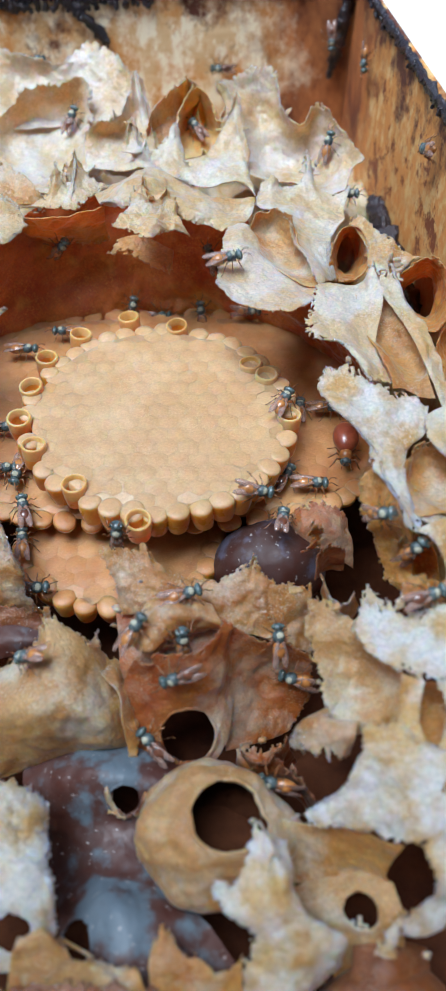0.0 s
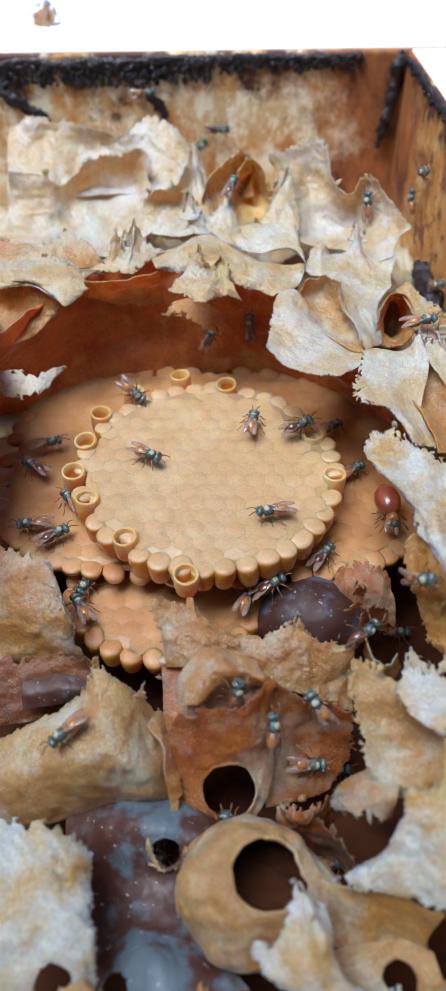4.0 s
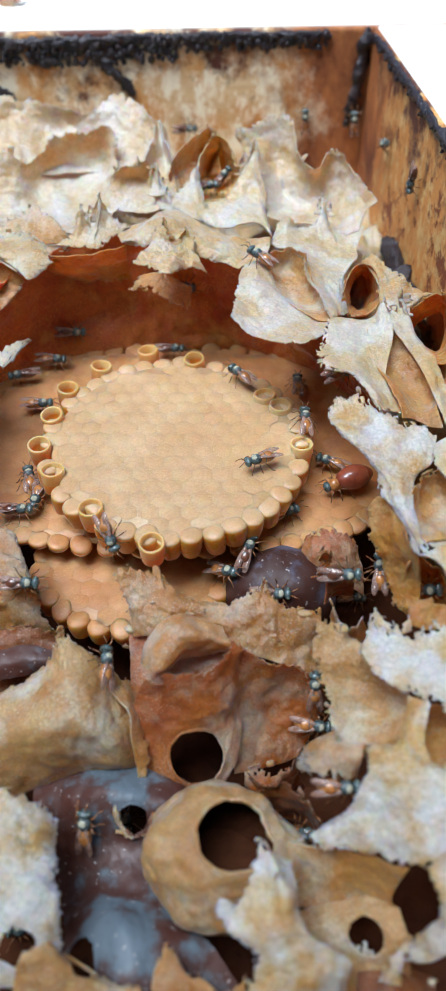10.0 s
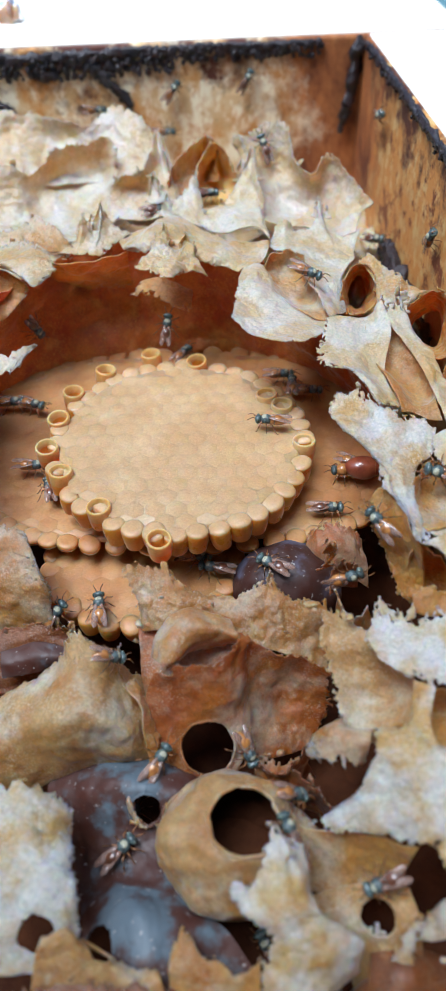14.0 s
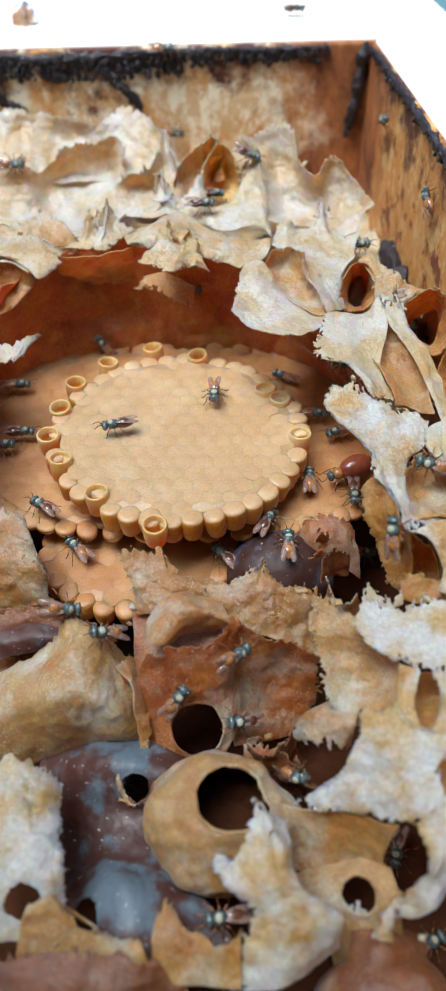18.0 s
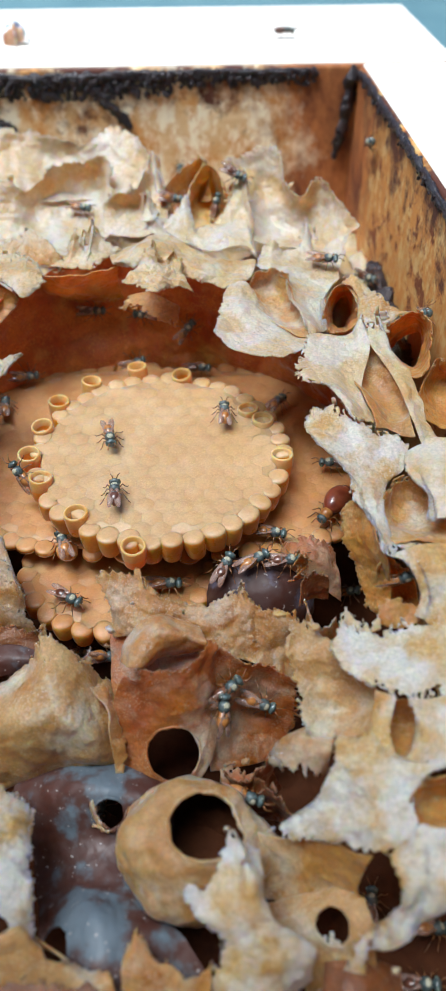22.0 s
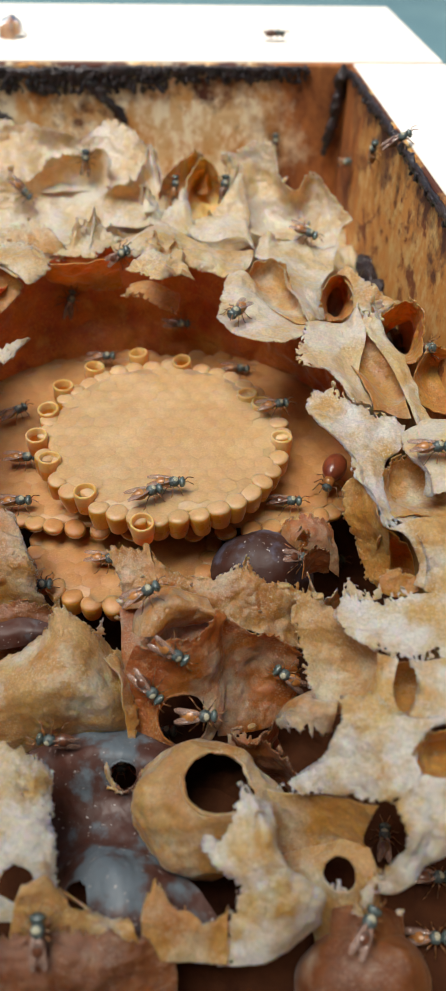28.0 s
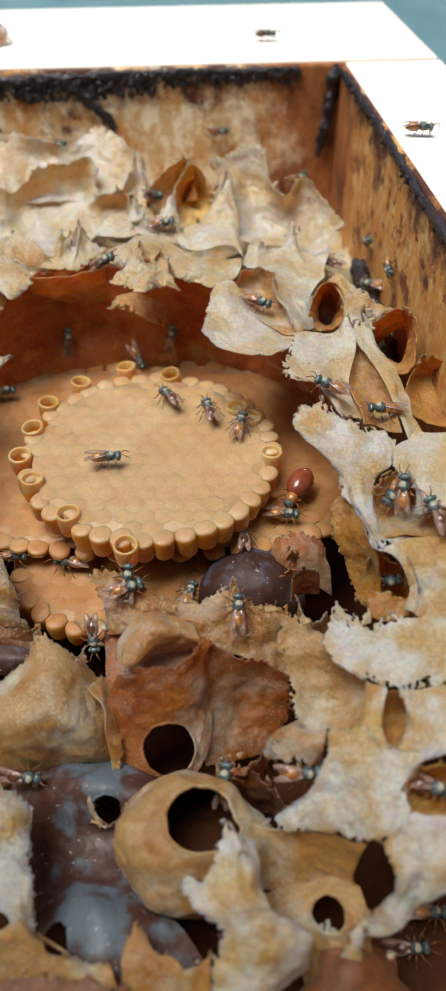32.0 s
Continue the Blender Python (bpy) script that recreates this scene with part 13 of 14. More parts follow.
    [(0, -0.1, 38.8, -8.6, 72, -1, 1), (0.3333, 2.7, 39.2, -6.1, 71, 27, -20), (0.6667, 5.7, 38.6, -2.9, 89, 68, 1), (1, 8.5, 38.2, 0.1, -34, 79, -143), (2, 8.5, 38.2, 0.1, -34, 79, -143), (2.333, 8.3, 38.3, 1.3, 94, 153, -16), (2.667, 8, 38.5, 2.5, -82, -27, 150), (3, 7.7, 38.6, 3.7, -55, -83, 125), (6, 7.7, 38.6, 3.7, -55, -83, 125), (6.333, 7.1, 39, 1.4, -21, -80, 98), (6.667, 6.5, 39.2, -0.7, -7, -79, 96), (7, 5.9, 38.6, -2.3, 79, -91, 11), (7.333, 3.6, 38.8, -3.9, 86, -60, -1), (7.667, 2.3, 39.2, -5.6, 81, -30, -5), (8, -0, 39.5, -5.5, 79, 2, 0), (8.333, -0.8, 39.4, -7.1, 72, 3, 3), (8.667, -1.2, 38.9, -8.1, 79, 2, 3), (9, -0.9, 33.3, -5.8, 1, -1, 0), (10, -0.9, 33.3, -5.8, 1, -1, 0), (10.33, 3.8, 38.3, -8.6, 64, 38, -20), (10.67, 8.8, 35.7, -5.9, -13, 55, -121), (11, 13.6, 34.6, -4.4, -72, 32, 161), (11.33, 10.9, 37.8, -1.8, -89, -6, 143), (11.67, 8.8, 38.1, 1.4, 93, -135, -27), (12, 7.2, 38.9, 3.5, -42, -85, 115), (12.33, 3.8, 40.3, 2, 5, -67, 76), (12.67, 1.5, 27.1, 9.9, 8, -23, 83), (13, -0.7, 27.5, 10, 6, -26, 74), (14, -2.1, 28.4, 4.7, 11, -46, 79), (15, -3.1, 24.4, 2.3, 6, -32, 87), (16, -3.8, 18.4, 1.2, 2, 0, 93), (16.33, -4.7, 13.6, 1.2, -3, -3, 135), (16.67, -5.6, 8.3, 1.4, -2, -3, 178), (17, -7.9, 3.5, 1.2, 0, -1, -140), (18, -9.8, 0.3, 1.3, -1, 1, -166), (18.33, -6.2, 4.2, 1.2, 1, -1, -139), (18.67, -3.8, 4.8, 1.3, -3, 4, -111), (19, -2.4, 4.3, 1.1, -1, -4, -83), (19.33, 0.6, 2.6, 1.3, 3, 2, -59), (19.67, 3.6, 0.6, 1.1, 2, -1, -35), (20, 6.4, -2.6, 1.3, 3, 1, -12), (20.33, 12.4, -1.2, -2.3, 7, 3, -32), (20.67, 18.5, -1.2, -4.5, 3, 2, -53), (21, 24.6, -2.1, -6, 0, 1, -73), (21.33, 26.1, 0.1, -5.9, 3, 0, -109), (21.67, 27.7, 2, -5.8, -2, 3, -146), (22, 29.3, 4.3, -5.8, 0, 1, 178), (22.33, 27.4, 5.7, -5.9, 1, 2, -123), (22.67, 25.8, 5.6, -6, 2, 0, -62), (23, 24.5, 5.6, -5.9, 1, 1, -3), (23.33, 23, 3.9, -7, 11, -1, -2), (23.67, 23.1, -0.7, -5.9, 2, 2, -1), (24, 22.4, -3.9, -5.8, -1, 0, 0), (25, 21.2, -7.5, -6, 0, 0, 62), (28, 22, -9.9, -5.9, 0, -1, 0), (28.33, 26.1, -1, -5.8, 0, 0, -1), (28.67, 28.8, 5, -5.9, 1, -3, -1), (29, 28.9, 7.4, -5.9, -2, 0, -2), (30, 27.5, 5.5, -5.9, 1, -2, -4), (30.33, 26.4, 5.5, -6, -3, -2, -62), (30.67, 25.4, 5.8, -5.9, -3, -1, -121), (31, 24.5, 5.8, -5.9, -1, -3, 179), (31.33, 19.1, 0.6, 2.1, -4, -1, 155), (31.67, 14.6, 5.5, 1.3, -2, -1, 130), (32, 10.3, 10.4, 1.3, -3, -4, 106)],
    [(0, 17.1, 34.3, -4, 82, -7, -11), (0.3333, 17.7, 31.2, -5, 58, -6, -8), (0.6667, 18.3, 27.5, -5.6, 0, 1, -5), (1, 18.8, 24.3, -6.7, 4, -2, -3), (2, 18.8, 24.3, -6.7, 4, -2, -3), (2.333, 20.4, 20.9, -6.5, 0, -1, 16), (2.667, 22.1, 18.1, -6.9, 1, -6, 35), (3, 23.4, 13.8, -5.8, -1, 2, 54), (4, 22.4, 18.1, -5.8, 1, 1, 36), (5, 22.4, 19.9, -5.8, 2, -2, 18), (6, 23.4, 20.2, -5.7, 2, -1, 0), (6.333, 21.5, 23.4, -5.8, 0, -2, 0), (6.667, 18.9, 26.3, -5.9, 1, 1, 0), (7, 15.9, 27.5, -5.8, 4, -1, 0), (8, 19.3, 29.2, -5.9, 5, -6, 32), (9, 17.2, 28.4, -5.9, 0, -1, 88), (9.333, 18.5, 26, -5.9, 0, -2, 88), (9.667, 20, 24.3, -5.7, 2, -3, 87), (10, 21.9, 23, -5.7, 3, -2, 87), (10.5, 20.1, 22.4, -6.4, -1, -2, 133), (11, 18.2, 24.9, -6.8, 0, 6, 178), (12, 18, 25.6, -5.8, -3, -3, -180), (12.33, 18, 25.8, -6.4, -3, 4, -121), (12.67, 18.5, 25.7, -6.5, 3, 3, -61), (13, 19.4, 25.4, -5.7, 1, -1, -2), (17, 19.5, 25.2, -5.7, 1, -1, -2), (17.5, 19.2, 25.6, -6.5, 1, -2, 70), (18, 19, 25, -6.7, -1, 3, 144), (18.33, 16.9, 33.9, -3.2, -60, -57, 149), (18.67, 11.4, 32.1, 2.8, 79, -43, 29), (19, 7.4, 39.1, 5.7, 93, -5, -21), (20, 7.4, 39.1, 5.7, 91, -5, -23), (20.33, 7, 37, 5.9, 92, -4, -5), (20.67, 6.5, 39.4, 3.7, 82, -4, -14), (21, 6, 39.9, 2.6, 76, -2, -8), (22, 3.9, 39.7, 0.7, 66, -50, 10), (22.33, 8.9, 40.9, 3.8, 59, -34, 4), (22.67, 14, 42, 7.1, 54, -20, -4), (23, 18.4, 29.5, 17.2, 94, -8, 11), (23.33, 18, 29.5, 16.5, 86, -4, 18), (23.67, 18.5, 29.8, 15.4, 73, 0, 4), (24, 20, 28.7, 15, 47, -18, -22), (24.33, 27, 36, 14.9, 11, 0, 6), (24.67, 35.1, 53.2, 10.8, 3, -62, 23), (25, 43.2, 66.1, 10.2, -90, -64, 94), (26, 43.2, 64.9, 15.6, -90, -76, 94), (27, 43.3, 64.4, 20.8, 90, -92, -86), (28, 43.3, 63.5, 26.1, 90, -80, -86), (28.33, 44, 52.4, 25.1, 90, -87, -86), (28.67, 44.5, 45, 20, -90, -85, 94), (29, 44.5, 44.8, 8.2, -90, -78, 94), (29.33, 44.6, 44.4, 6.3, 33, -61, -3), (29.67, 44.6, 43.6, 5.5, 48, -39, -20), (30, 44.6, 43.1, 4.6, 56, -18, -29), (31, 43.4, 45.7, 5.1, 46, -10, -16), (31.33, 43.4, 46.1, 5.2, 18, -45, 36), (31.67, 43.1, 46.3, 5.2, -34, -35, 110), (32, 43.2, 46.5, 5.5, -48, 5, 152)],
    [(0, 23.7, 9, -6.8, 0, 0, 82), (0.3333, 23.8, 11.2, -6.9, 4, -3, 53), (0.6667, 23.7, 12.2, -5.9, 2, -1, 25), (1, 23.8, 14.1, -5.7, 2, -2, -4), (1.333, 26.9, 12.6, -14.5, 18, -12, 25), (1.667, 29.7, 9.5, -21.8, 18, -22, 55), (2, 32.5, 6.4, -29.2, 11, -31, 88), (2.5, 32.6, 6.3, -29.4, 31, -17, 43), (3, 32.6, 6.1, -29.5, 35, 5, 5), (4.5, 31.9, 5.2, -30.1, 29, -16, 43), (6, 31.3, 4.2, -30.6, 9, -28, 88), (6.333, 32.5, 5.5, -30, 15, -20, 65), (6.667, 33.5, 6.9, -29.7, 18, -11, 44), (7, 34.1, 7.6, -29.9, 17, -1, 24), (7.333, 31.5, 3.3, -5.9, 2, -4, 42), (7.667, 29.9, -3.9, 14.7, 17, -4, 67), (8, 33.5, 12.9, 16.9, -13, -36, 88), (8.333, 23.9, 17.1, 15.7, -14, -11, 76), (8.667, 13.8, 17.7, 16.8, 7, -14, 95), (9, 2.9, 40.5, 4.3, -17, -78, 91), (9.5, 2.4, 29.1, 10.8, 29, -7, 36), (10, 1.8, 41.1, 4.4, 81, -10, -20), (10.33, 12.6, 42, 6.9, 66, -8, -12), (10.67, 22.2, 26.9, 17.1, 48, -27, -30), (11, 34.2, 41.9, 12.8, 46, -2, -3), (11.33, 38, 42.1, 13.6, 66, 19, -31), (11.67, 41.7, 42.3, 14.4, 77, 46, -55), (12, 44.8, 40.5, 16.2, 90, 75, -86), (12.33, 44.9, 39.6, 15.2, 90, 42, -86), (12.67, 45, 37.8, 15.1, 90, 8, -86), (13, 45.2, 34.8, 16.1, 90, -27, -86), (14, 45.4, 31.9, 18.9, 90, -57, -86), (15, 45.6, 29.3, 21.4, 90, -88, -86), (16, 45.7, 26.4, 24.3, -90, -63, 94), (16.33, 45.7, 26.8, 25.9, -90, -63, 94), (16.67, 45.7, 27.7, 27.2, -90, -63, 94), (17, 45.3, 32.8, 26.7, -90, -63, 94), (17.33, 45.1, 36.9, 23.5, -90, -48, 94), (17.67, 45.1, 36.1, 24.6, -90, -33, 94), (18, 45, 37.6, 23.7, -90, -17, 94), (18.33, 45.2, 34.9, 22.9, -90, -63, 94), (18.67, 45.6, 29.3, 25.1, 90, -72, -86), (19, 45.5, 29.8, 21.2, 90, -25, -86), (20, 45.7, 26.8, 21.1, 90, -26, -86), (20.33, 45.7, 27.7, 17.7, 90, -27, -86), (20.67, 45.6, 27.8, 14.4, 90, -28, -86), (21, 45.8, 27.2, 11.2, 90, -29, -86), (21.33, 43.4, 17, 17.2, 92, -32, -42), (21.67, 45.9, 23.4, 13.4, 90, -29, -86), (22, 46.1, 20, 15.2, 90, -29, -86), (22.33, 46.2, 19.1, 15.6, 90, -29, -86), (22.67, 46.4, 16.5, 15.8, 90, -29, -86), (23, 46.5, 14.3, 16, 90, -29, -86), (24, 46.5, 15.4, 13.4, 90, -29, -86), (25, 46.5, 15.4, 13.4, 90, -29, -86), (26, 46.6, 13.4, 13.1, 90, -31, -86), (27, 46.4, 10.9, 13.2, 90, -31, -86), (28, 46.5, 9.4, 12.7, 90, -32, -86), (29, 45.9, 7.2, 14, 87, -29, -42), (29.33, 46.4, 10.5, 14.3, 90, -32, -86), (29.67, 46.3, 11.8, 16.6, 90, -31, -86), (30, 46.2, 13.1, 19, 90, -29, -86), (30.33, 46.4, 15.9, 17.5, 90, -29, -86), (30.67, 46.3, 17.9, 16.7, 90, -29, -86), (31, 46.2, 19.1, 16.1, 90, -29, -86), (31.33, 45.9, 24.6, 15.5, 90, -15, -86), (31.67, 45.5, 30.3, 14.7, 90, 1, -86), (32, 45.1, 35.8, 14.5, 90, 15, -86)],
    [(0, 9.5, 38, 5.4, 110, -115, -39), (2, 9.5, 38, 5.4, 102, -112, -39), (2.333, 12, 26.6, 5.9, 54, -80, -11), (2.667, 14.5, 21, 2.9, 39, -45, -6), (3, 16.7, 13.1, 1.8, 13, -5, -10), (4, 16, 10.2, 1.8, 18, -12, 23), (5, 16.3, 5.8, 1.2, 1, -4, 55), (6, 17.7, -0.3, 1.1, -1, -2, 88), (6.333, 17.8, 3.1, 4.9, 19, -35, 54), (6.667, 17.7, 5.2, 9.8, 56, -39, 7), (7, 17.3, 5.1, 16.4, 10, 4, -27), (7.333, 20.9, 6.8, 13.2, 66, -15, -14), (7.667, 24.6, 6.1, 10.5, 50, -5, -1), (8, 27.4, 5.8, 9.9, 37, 8, 10), (8.333, 28.2, -1.1, 15.3, 20, 4, 51), (8.667, 31.4, 1.5, 13.7, 4, -17, 93), (9, 34.5, 2.9, 12.5, -20, -8, 139), (9.333, 30.9, 0, 14.1, 5, -15, 104), (9.667, 27.8, -1.9, 15.5, 13, -7, 58), (10, 26.9, 5.9, 10.1, 37, -6, 23), (11, 26.9, 5.9, 10.1, 37, -6, 23), (12, 27.4, 5.6, 9.9, 46, -5, -6), (12.33, 26.6, 0.9, 4.2, 34, -3, -3), (12.67, 26.4, 0.6, -5.9, 1, 2, -1), (13, 24.8, -9.4, -6.1, 4, 1, 0), (16, 24.5, -9.3, -6, 6, 2, 13), (17, 27.3, -8.6, -6, 4, 0, 30), (17.5, 27, -10.5, -6, 3, 4, -28), (18, 29.1, -8.6, -5.9, -3, 3, -92), (18.33, 27.9, -13.5, -5.7, -37, 28, -126), (18.67, 26.3, -19.6, -4.3, -58, 19, -157), (19, 24.6, -26.5, -2, -91, 3, -171), (20, 24.4, -26.7, -2.1, 100, -130, 10), (20.33, 24, -26.5, -0.3, 21, -72, 84), (20.67, 24, -26, 0.7, 58, -39, 19), (21, 25.3, -19.2, -6, 66, 8, 9), (21.33, 23, -22.6, -1.3, 67, 11, 18), (21.67, 21.8, -22.3, -1.1, 79, 8, 10), (22, 21.4, -18.6, -4.7, 16, -4, 4), (22.33, 22.4, -22.2, -2.3, 50, 11, 13), (22.67, 23.7, -26.1, -0.9, 79, 3, 20), (23, 25.7, -26.4, -3.1, 95, -4, -3), (24, 25.5, -25.6, -0.9, 80, -2, 9), (25, 24.6, -26.5, -0.3, 82, 3, 15), (26, 23.7, -26.1, -0.9, 78, 8, 21), (27, 23.1, -22.3, -5.2, 44, 7, 7), (28, 21.9, -22.5, -5.1, 34, 30, 23), (28.33, 20.7, -21.7, -3.8, 27, 9, 36), (28.67, 21.7, -16.7, -4, -16, -28, 61), (29, 18.6, -17.8, -3.8, 1, 13, 80), (29.5, 18.8, -16.4, -4.7, 5, -1, 41), (30, 18.9, -15.2, -4.6, -1, 2, 3), (31, 19.4, -15.6, -4.9, -4, -5, 72), (31.33, 18.1, -13.7, -6.5, 4, -6, 77), (31.67, 16.6, -14.9, -5, -4, -8, 83), (32, 15.8, -12.8, -6.1, 4, 2, 89)],
    [(0, 35, 48.8, 10.4, 43, 2, 5), (1, 35, 48.8, 10.4, 43, 2, 5), (2, 35.3, 47.9, 10.2, 37, -4, -7), (2.5, 32.4, 40, 15, 27, -22, 39), (3, 33, 40.4, 15.3, -2, -13, 90), (4, 30.6, 58.6, 18, -58, -68, 104), (5, 33, 101.8, 10.9, 90, -80, 4), (6, 29.4, 101.7, 20.9, 90, -73, 4), (7, 27.3, 101.6, 23.4, 90, -95, 4), (8, 27.4, 101.6, 23.4, 90, -95, 4), (8.333, 27.4, 101.6, 20.2, 90, -95, 4), (8.667, 27.5, 101.5, 17, 90, -94, 4), (9, 27.5, 101.5, 13.8, 90, -94, 4), (12, 27.5, 101.5, 13.8, 90, -94, 4), (12.33, 18.1, 101, 16.9, 90, -81, 4), (12.67, 8.6, 100.4, 20, 90, -68, 4), (13, -0.8, 99.8, 23.1, 90, -55, 4), (16, -3, 99.7, 23.1, 90, -43, 4), (16.33, -3.2, 98.8, 26.3, 91, -28, 2), (16.67, -3.7, 98.6, 29.1, 89, -12, 5), (17, -5.7, 99.1, 31.3, 51, 1, 7), (21, -5.7, 99.1, 31.3, 46, 2, 8), (21.33, -4.1, 99.6, 23.6, 90, -27, 4), (21.67, -2.5, 99.7, 16.2, 90, -57, 4), (22, -0.9, 100.3, 8.6, 25, -84, 69), (22.33, 4.5, 100.1, 12.5, 90, -88, 4), (22.67, 10.6, 100.5, 14.2, 90, -89, 4), (23, 16.2, 100.9, 16.4, 90, -90, 4), (23.33, 17.2, 100.9, 17.5, 90, -72, 4), (23.67, 19.4, 101.1, 18.7, 90, -54, 4), (24, 23.1, 101.3, 19.4, 90, -37, 4), (24.33, 25.6, 101.5, 21.3, 90, -24, 4), (24.67, 27.1, 101.6, 23.3, 90, -11, 4), (25, 27.9, 101.2, 26.4, 94, 1, 4), (26, 37.3, 100.2, 24.3, 83, -3, -7), (27, 40.6, 99.7, 23.7, 87, -16, 11), (28, 41.9, 85.9, 15.4, 89, -20, -70), (28.33, 42, 83.2, 15.4, 90, -20, -86), (28.67, 42.2, 80.9, 15.3, 90, -21, -86), (29, 42.4, 78.3, 15.2, 90, -21, -86), (29.33, 42.4, 77.9, 8.1, 90, -73, -86), (29.67, 42.5, 76.7, 2.2, -90, -69, 94), (30, 41.1, 68, -0.2, -55, -27, 133), (30.5, 41, 67.3, -0.6, -4, -25, 89), (31, 41.6, 67.4, -1.1, 24, -4, 21), (31.33, 43.2, 66, 1.9, 48, -54, -38), (31.67, 43.6, 59.8, 6.7, 90, -39, -86), (32, 44, 53.4, 11.8, 90, -25, -86)],
    [(0, 28.8, 7.6, -6, -1, -1, -2), (0.3333, 29.2, 5.7, -5.9, 0, 0, 26), (0.6667, 29.7, 3.9, -5.9, -1, -4, 55), (1, 30.1, 2.3, -6, -2, -1, 84), (1.333, 27.7, -1.1, -5.8, 0, -1, 84), (1.667, 28.1, -2.4, -5.9, 0, 1, 84), (2, 30.2, -2.5, -6, -2, 0, 84), (3, 30.1, -2.5, -6, -1, 0, 84), (6, 29.5, -5.6, -6.1, 3, -4, 86), (7, 29.5, -5.6, -6.1, 3, -4, 86), (7.333, 27.8, 1.5, -5.9, 0, -2, 56), (7.667, 26.2, 8.7, -5.9, 2, 1, 27), (8, 24.7, 16.1, -5.8, 0, 0, -1), (8.333, 24.1, 14, -5.8, 3, -2, 51), (8.667, 23.7, 12.6, -5.9, 1, 0, 108), (9, 22.3, 2.2, 1.4, -15, -23, 170), (9.5, 21.2, 1.9, 2, -4, -12, 127), (10, 21.3, 5.3, 1.1, 10, -11, 90), (10.33, 22.4, 6.6, -2.3, 3, -14, 84), (10.67, 23.4, 6.6, -4.5, 2, -7, 81), (11, 24.3, 5.7, -6, -2, 0, 78), (11.33, 26.7, 4.5, -5.9, -1, -1, 80), (11.67, 29.1, 3.5, -5.9, -1, 0, 82), (12, 31.6, 2.5, -6, 1, 1, 84), (12.5, 30.2, 0.9, -5.9, 1, 0, 28), (13, 30, 0.4, -6, 2, 1, -27), (16, 30.1, 0.4, -6, 2, 1, -27), (16.33, 29.6, 2.6, -1.5, 3, -25, 27), (16.67, 28.9, 3.6, 4, -29, -32, 96), (17, 28.2, 4.6, 9.6, -48, -9, 157), (18, 26.9, 5.2, 10.2, -31, -14, 165), (19, 27.4, 5.6, 9.9, -44, -8, 158), (19.33, 24.4, 8.5, 6.6, -20, -23, 104), (19.67, 21.3, 11.3, 3.2, 6, -12, 49), (20, 18.2, 11.9, 1.6, 26, 4, -3), (20.33, 15.7, 14.1, 1.6, 25, 14, 4), (20.67, 13.4, 16.8, 1.1, 0, 4, 3), (21, 11.2, 18.1, 1.2, 2, 2, 3), (21.33, 10.8, 15.4, 1.3, 7, -3, 31), (21.67, 10.7, 12.8, 1.2, 3, -3, 61), (22, 11.1, 9.9, 1.3, 4, -4, 92), (22.33, 13.3, 10.7, 1.3, 2, -8, 58), (22.67, 15.9, 9.6, 1.1, 20, -21, 21), (23, 18.6, 8.4, 1.6, 57, 1, 3), (23.33, 17.9, 8.8, 2.1, 33, 2, -1), (23.67, 19.9, 19, -4.8, 31, -3, -3), (24, 20.4, 21.7, -5.9, 1, 0, -1), (25, 20.4, 21.7, -5.9, 2, 0, -1), (26, 18.6, 25.1, -6.7, 2, -2, -1), (27, 16.7, 27.3, -6.7, 0, -4, -2), (28, 14.8, 29.7, -6.8, 1, 2, -2), (28.33, 17.3, 33.3, -4.1, 80, -4, -15), (28.67, 18.4, 33.8, -2.5, 58, -7, -7), (29, 17.1, 33.9, -3.7, 94, -7, -14), (29.33, 21.3, 6, 1.2, 15, 0, -4), (29.67, 29.6, 15.4, -21.9, 42, 2, 4), (30, 35.6, 4.6, -29.5, 15, 7, 7), (30.33, 30.8, -4.4, -6.1, 1, -1, 53), (30.67, 30.8, 5.4, -3.7, -4, -10, 100), (31, 28.3, 5.1, 9.8, -19, 0, 146), (32, 28, -2.6, 15.2, -5, -5, 147)],
]
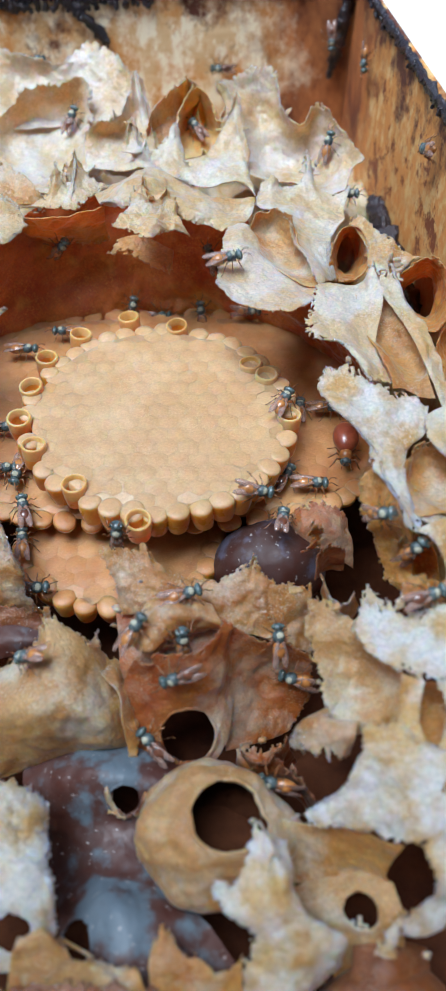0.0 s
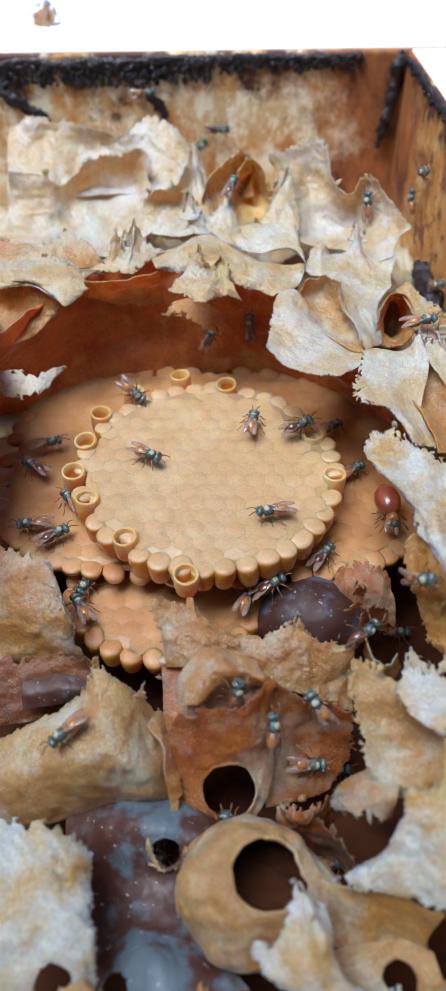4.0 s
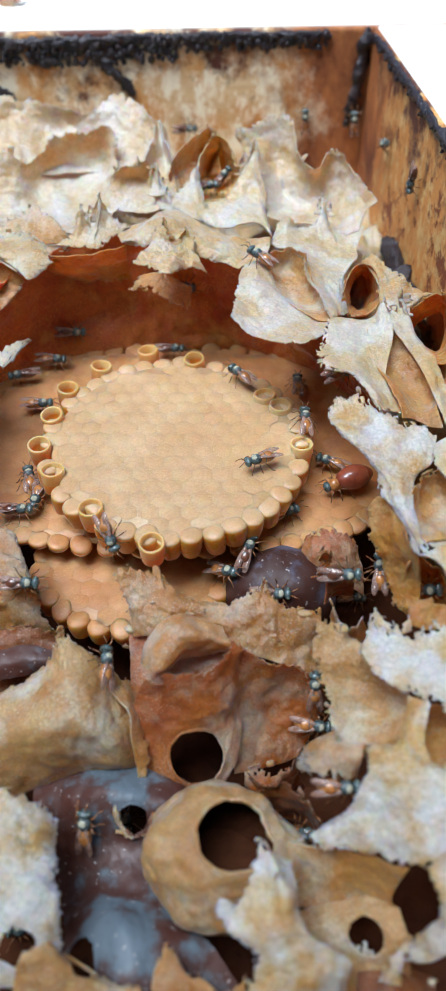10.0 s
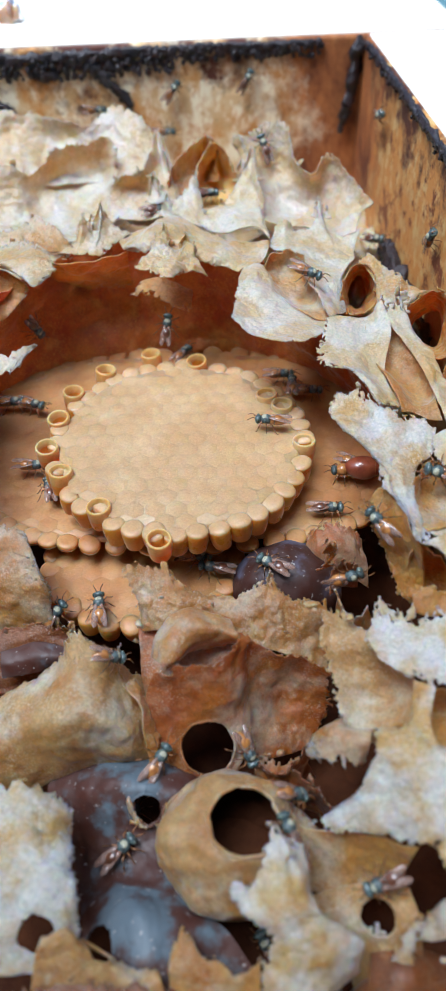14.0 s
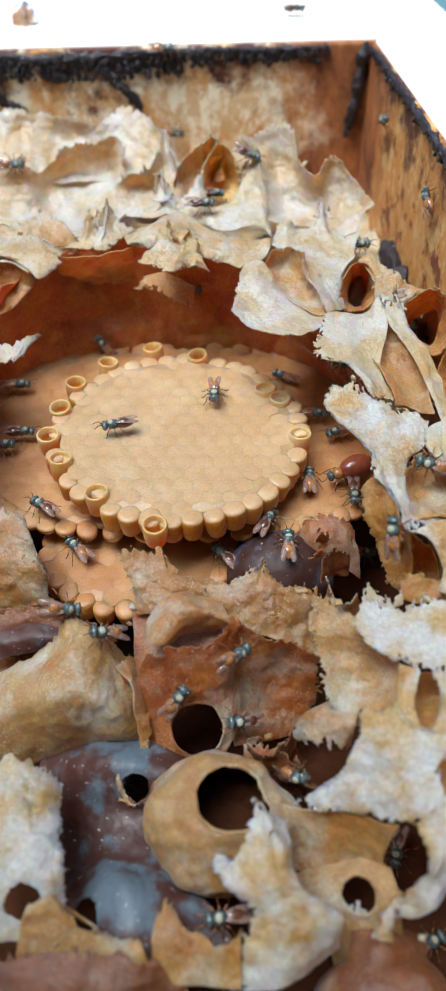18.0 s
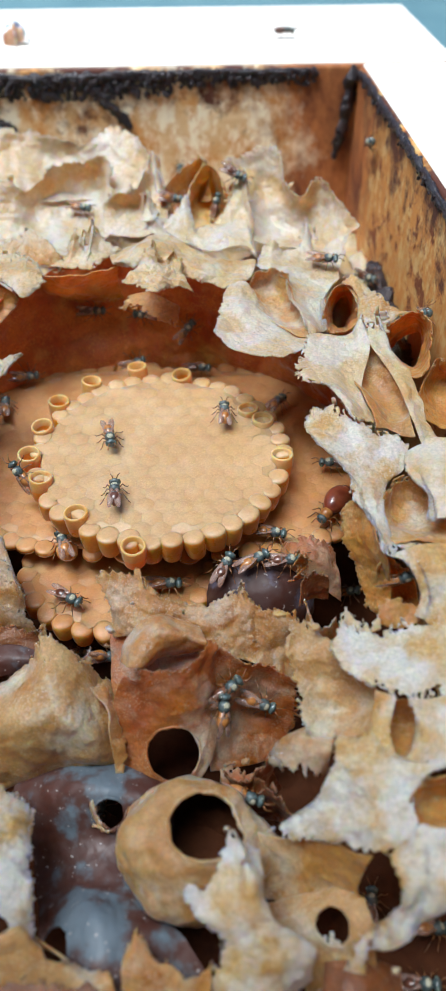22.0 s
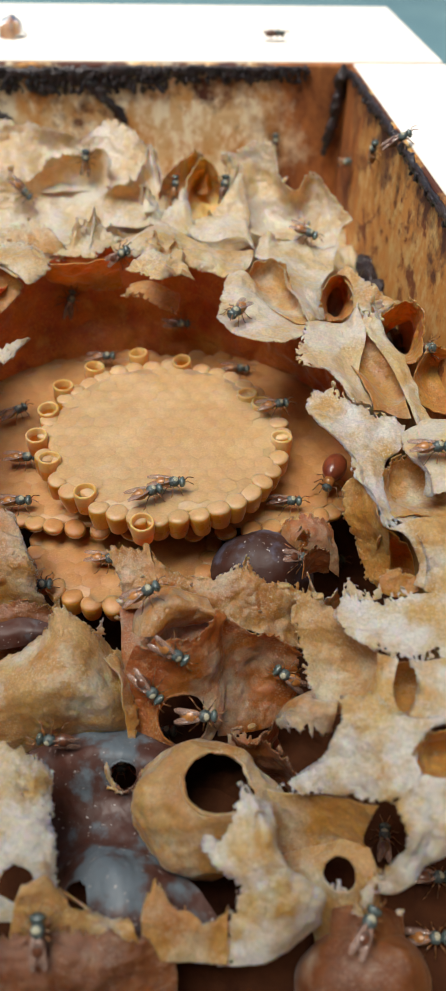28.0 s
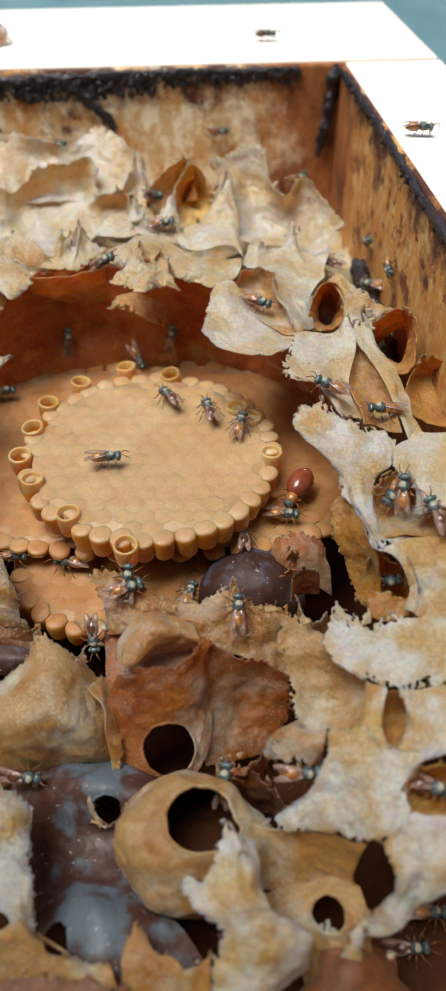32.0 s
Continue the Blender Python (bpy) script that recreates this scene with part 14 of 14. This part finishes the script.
QUEEN_WALK = [
    [(0, 29.8, -1.7, -5.9, -1, 1, -96), (3, 30, -1.3, -5.9, 3, 0, -69), (4.667, 29.6, -3.4, -5.9, 1, 2, -98), (6.333, 29.3, -5.4, -6, -3, 3, -128), (8, 29, -7.6, -6, -2, 0, -157), (8.333, 29.1, -6, -6, 0, 1, -153), (8.667, 29.2, -4.4, -5.9, 0, 1, -148), (9, 29.5, -3.3, -5.9, -1, 0, -144), (10, 27.9, -2.9, -6, -4, 0, -159), (11, 29.4, -1.2, -5.8, -2, -1, 178), (12, 27.7, 0.9, -5.9, 0, 0, 178), (13, 28.6, -1.8, -5.9, -1, 0, 177), (16, 29.4, -1.1, -5.8, -1, -1, 176), (18, 28.8, -3.3, -5.9, -2, -1, -158), (19, 29.7, -2, -5.9, 0, -1, -128), (19.33, 29.4, -2.8, -6, 1, 0, -120), (19.67, 29.2, -4.3, -5.9, -3, 2, -111), (20, 28.6, -6.4, -6, -4, 5, -103), (21, 28.5, -4.7, -6, 0, 1, -111), (22, 28.8, -6.4, -6, -6, 2, -127), (23, 30, -4.5, -5.9, -2, 2, -131), (24, 29.5, -4, -5.9, -1, 3, -120), (24.33, 29.7, -2.6, -6, -2, 2, -117), (24.67, 29.3, -1.1, -5.8, -1, 1, -114), (25, 28.6, 1.3, -5.9, 1, 0, -111), (26, 29, -0.4, -5.8, 2, 3, -111), (27, 29.3, -2, -5.9, -1, 1, -111), (28, 29.5, -3.6, -5.9, 0, 1, -112), (29, 27.1, -4.4, -5.9, -1, 2, -95), (30, 25, -2.9, -5.9, 0, 1, -111), (31, 27.4, 0.1, -6, 0, 3, -119), (31.33, 26.5, -1.6, -5.8, 3, 2, -119), (31.67, 25.5, -3.1, -5.9, 1, -1, -119), (32, 25, -3.8, -5.8, 1, 3, -119)],
]
BEE = make_bee("stingless bee with teal black head and amber abdomen on the wax", BELLY)
DARK_BEE = make_bee("stingless bee with dark brown abdomen and folded wings", DARK_BELLY, 3.0)
bees = [BEE, DARK_BEE]
for n in range(2, len(BEE_WALKS)):
    bees.append(copy_thing((BEE, BEE, DARK_BEE)[n % 3], Matrix.Identity(4)))


def make_queen():
    """The mother bee, with a long swollen abdomen."""
    queen = tagged(new("queen_bee"), "mother bee with a large swollen red brown abdomen", "bee")
    queen.empty_display_size = 0.002
    part("thorax", blob(bmesh.new(), (2.2, 0, 1.6), (1.3, 1.15, 1.1)), BELLY, queen)
    head = part("head", blob(bmesh.new(), (3.7, 0, 1.4), (0.65, 1.0, 0.9)), THORAX, queen)
    abdomen = part("abdomen", blob(bmesh.new(), (-1.6, 0, 2.2), (3.6, 2.3, 2.1), (24, 18), 0.25), QUEEN_BELLY, queen)
    for k in range(4):
        x = 0.2 - 1.1 * k
        r = 1.0 - 0.055 * (k - 1.5) ** 2
        part("abdomen_band", blob(bmesh.new(), (x - 0.3, 0, 2.2), (0.14, 2.25 * r, 2.08 * r), (24, 6)), BELLY, abdomen)
    for side in (-1, 1):
        part("antenna", tube([(4.2, 0.3 * side, 1.7), (4.9, 0.7 * side, 2.0), (5.7, 0.9 * side, 1.5)], 0.1, 0.08, 5), LEG, head)
        for x, reach, ahead in ((2.8, 2.6, 1.2), (2.1, 2.9, -0.3), (1.5, 3.0, -2.0)):
            part("leg", tube([(x, 0.8 * side, 1.0), (x + ahead * 0.4, 1.6 * side, 1.6), (x + ahead * 0.8, reach * 0.85 * side, 0.5), (x + ahead, reach * side, 0.03)], 0.18, 0.09, 5), LEG, queen)
    return queen


queen = make_queen()


def motions():
    for ob, rows in zip(bees + [queen], BEE_WALKS + QUEEN_WALK):
        walk(ob, [(t, pose(x * MM, y * MM, z * MM, rx, ry, rz)) for t, x, y, z, rx, ry, rz in rows])


motions()
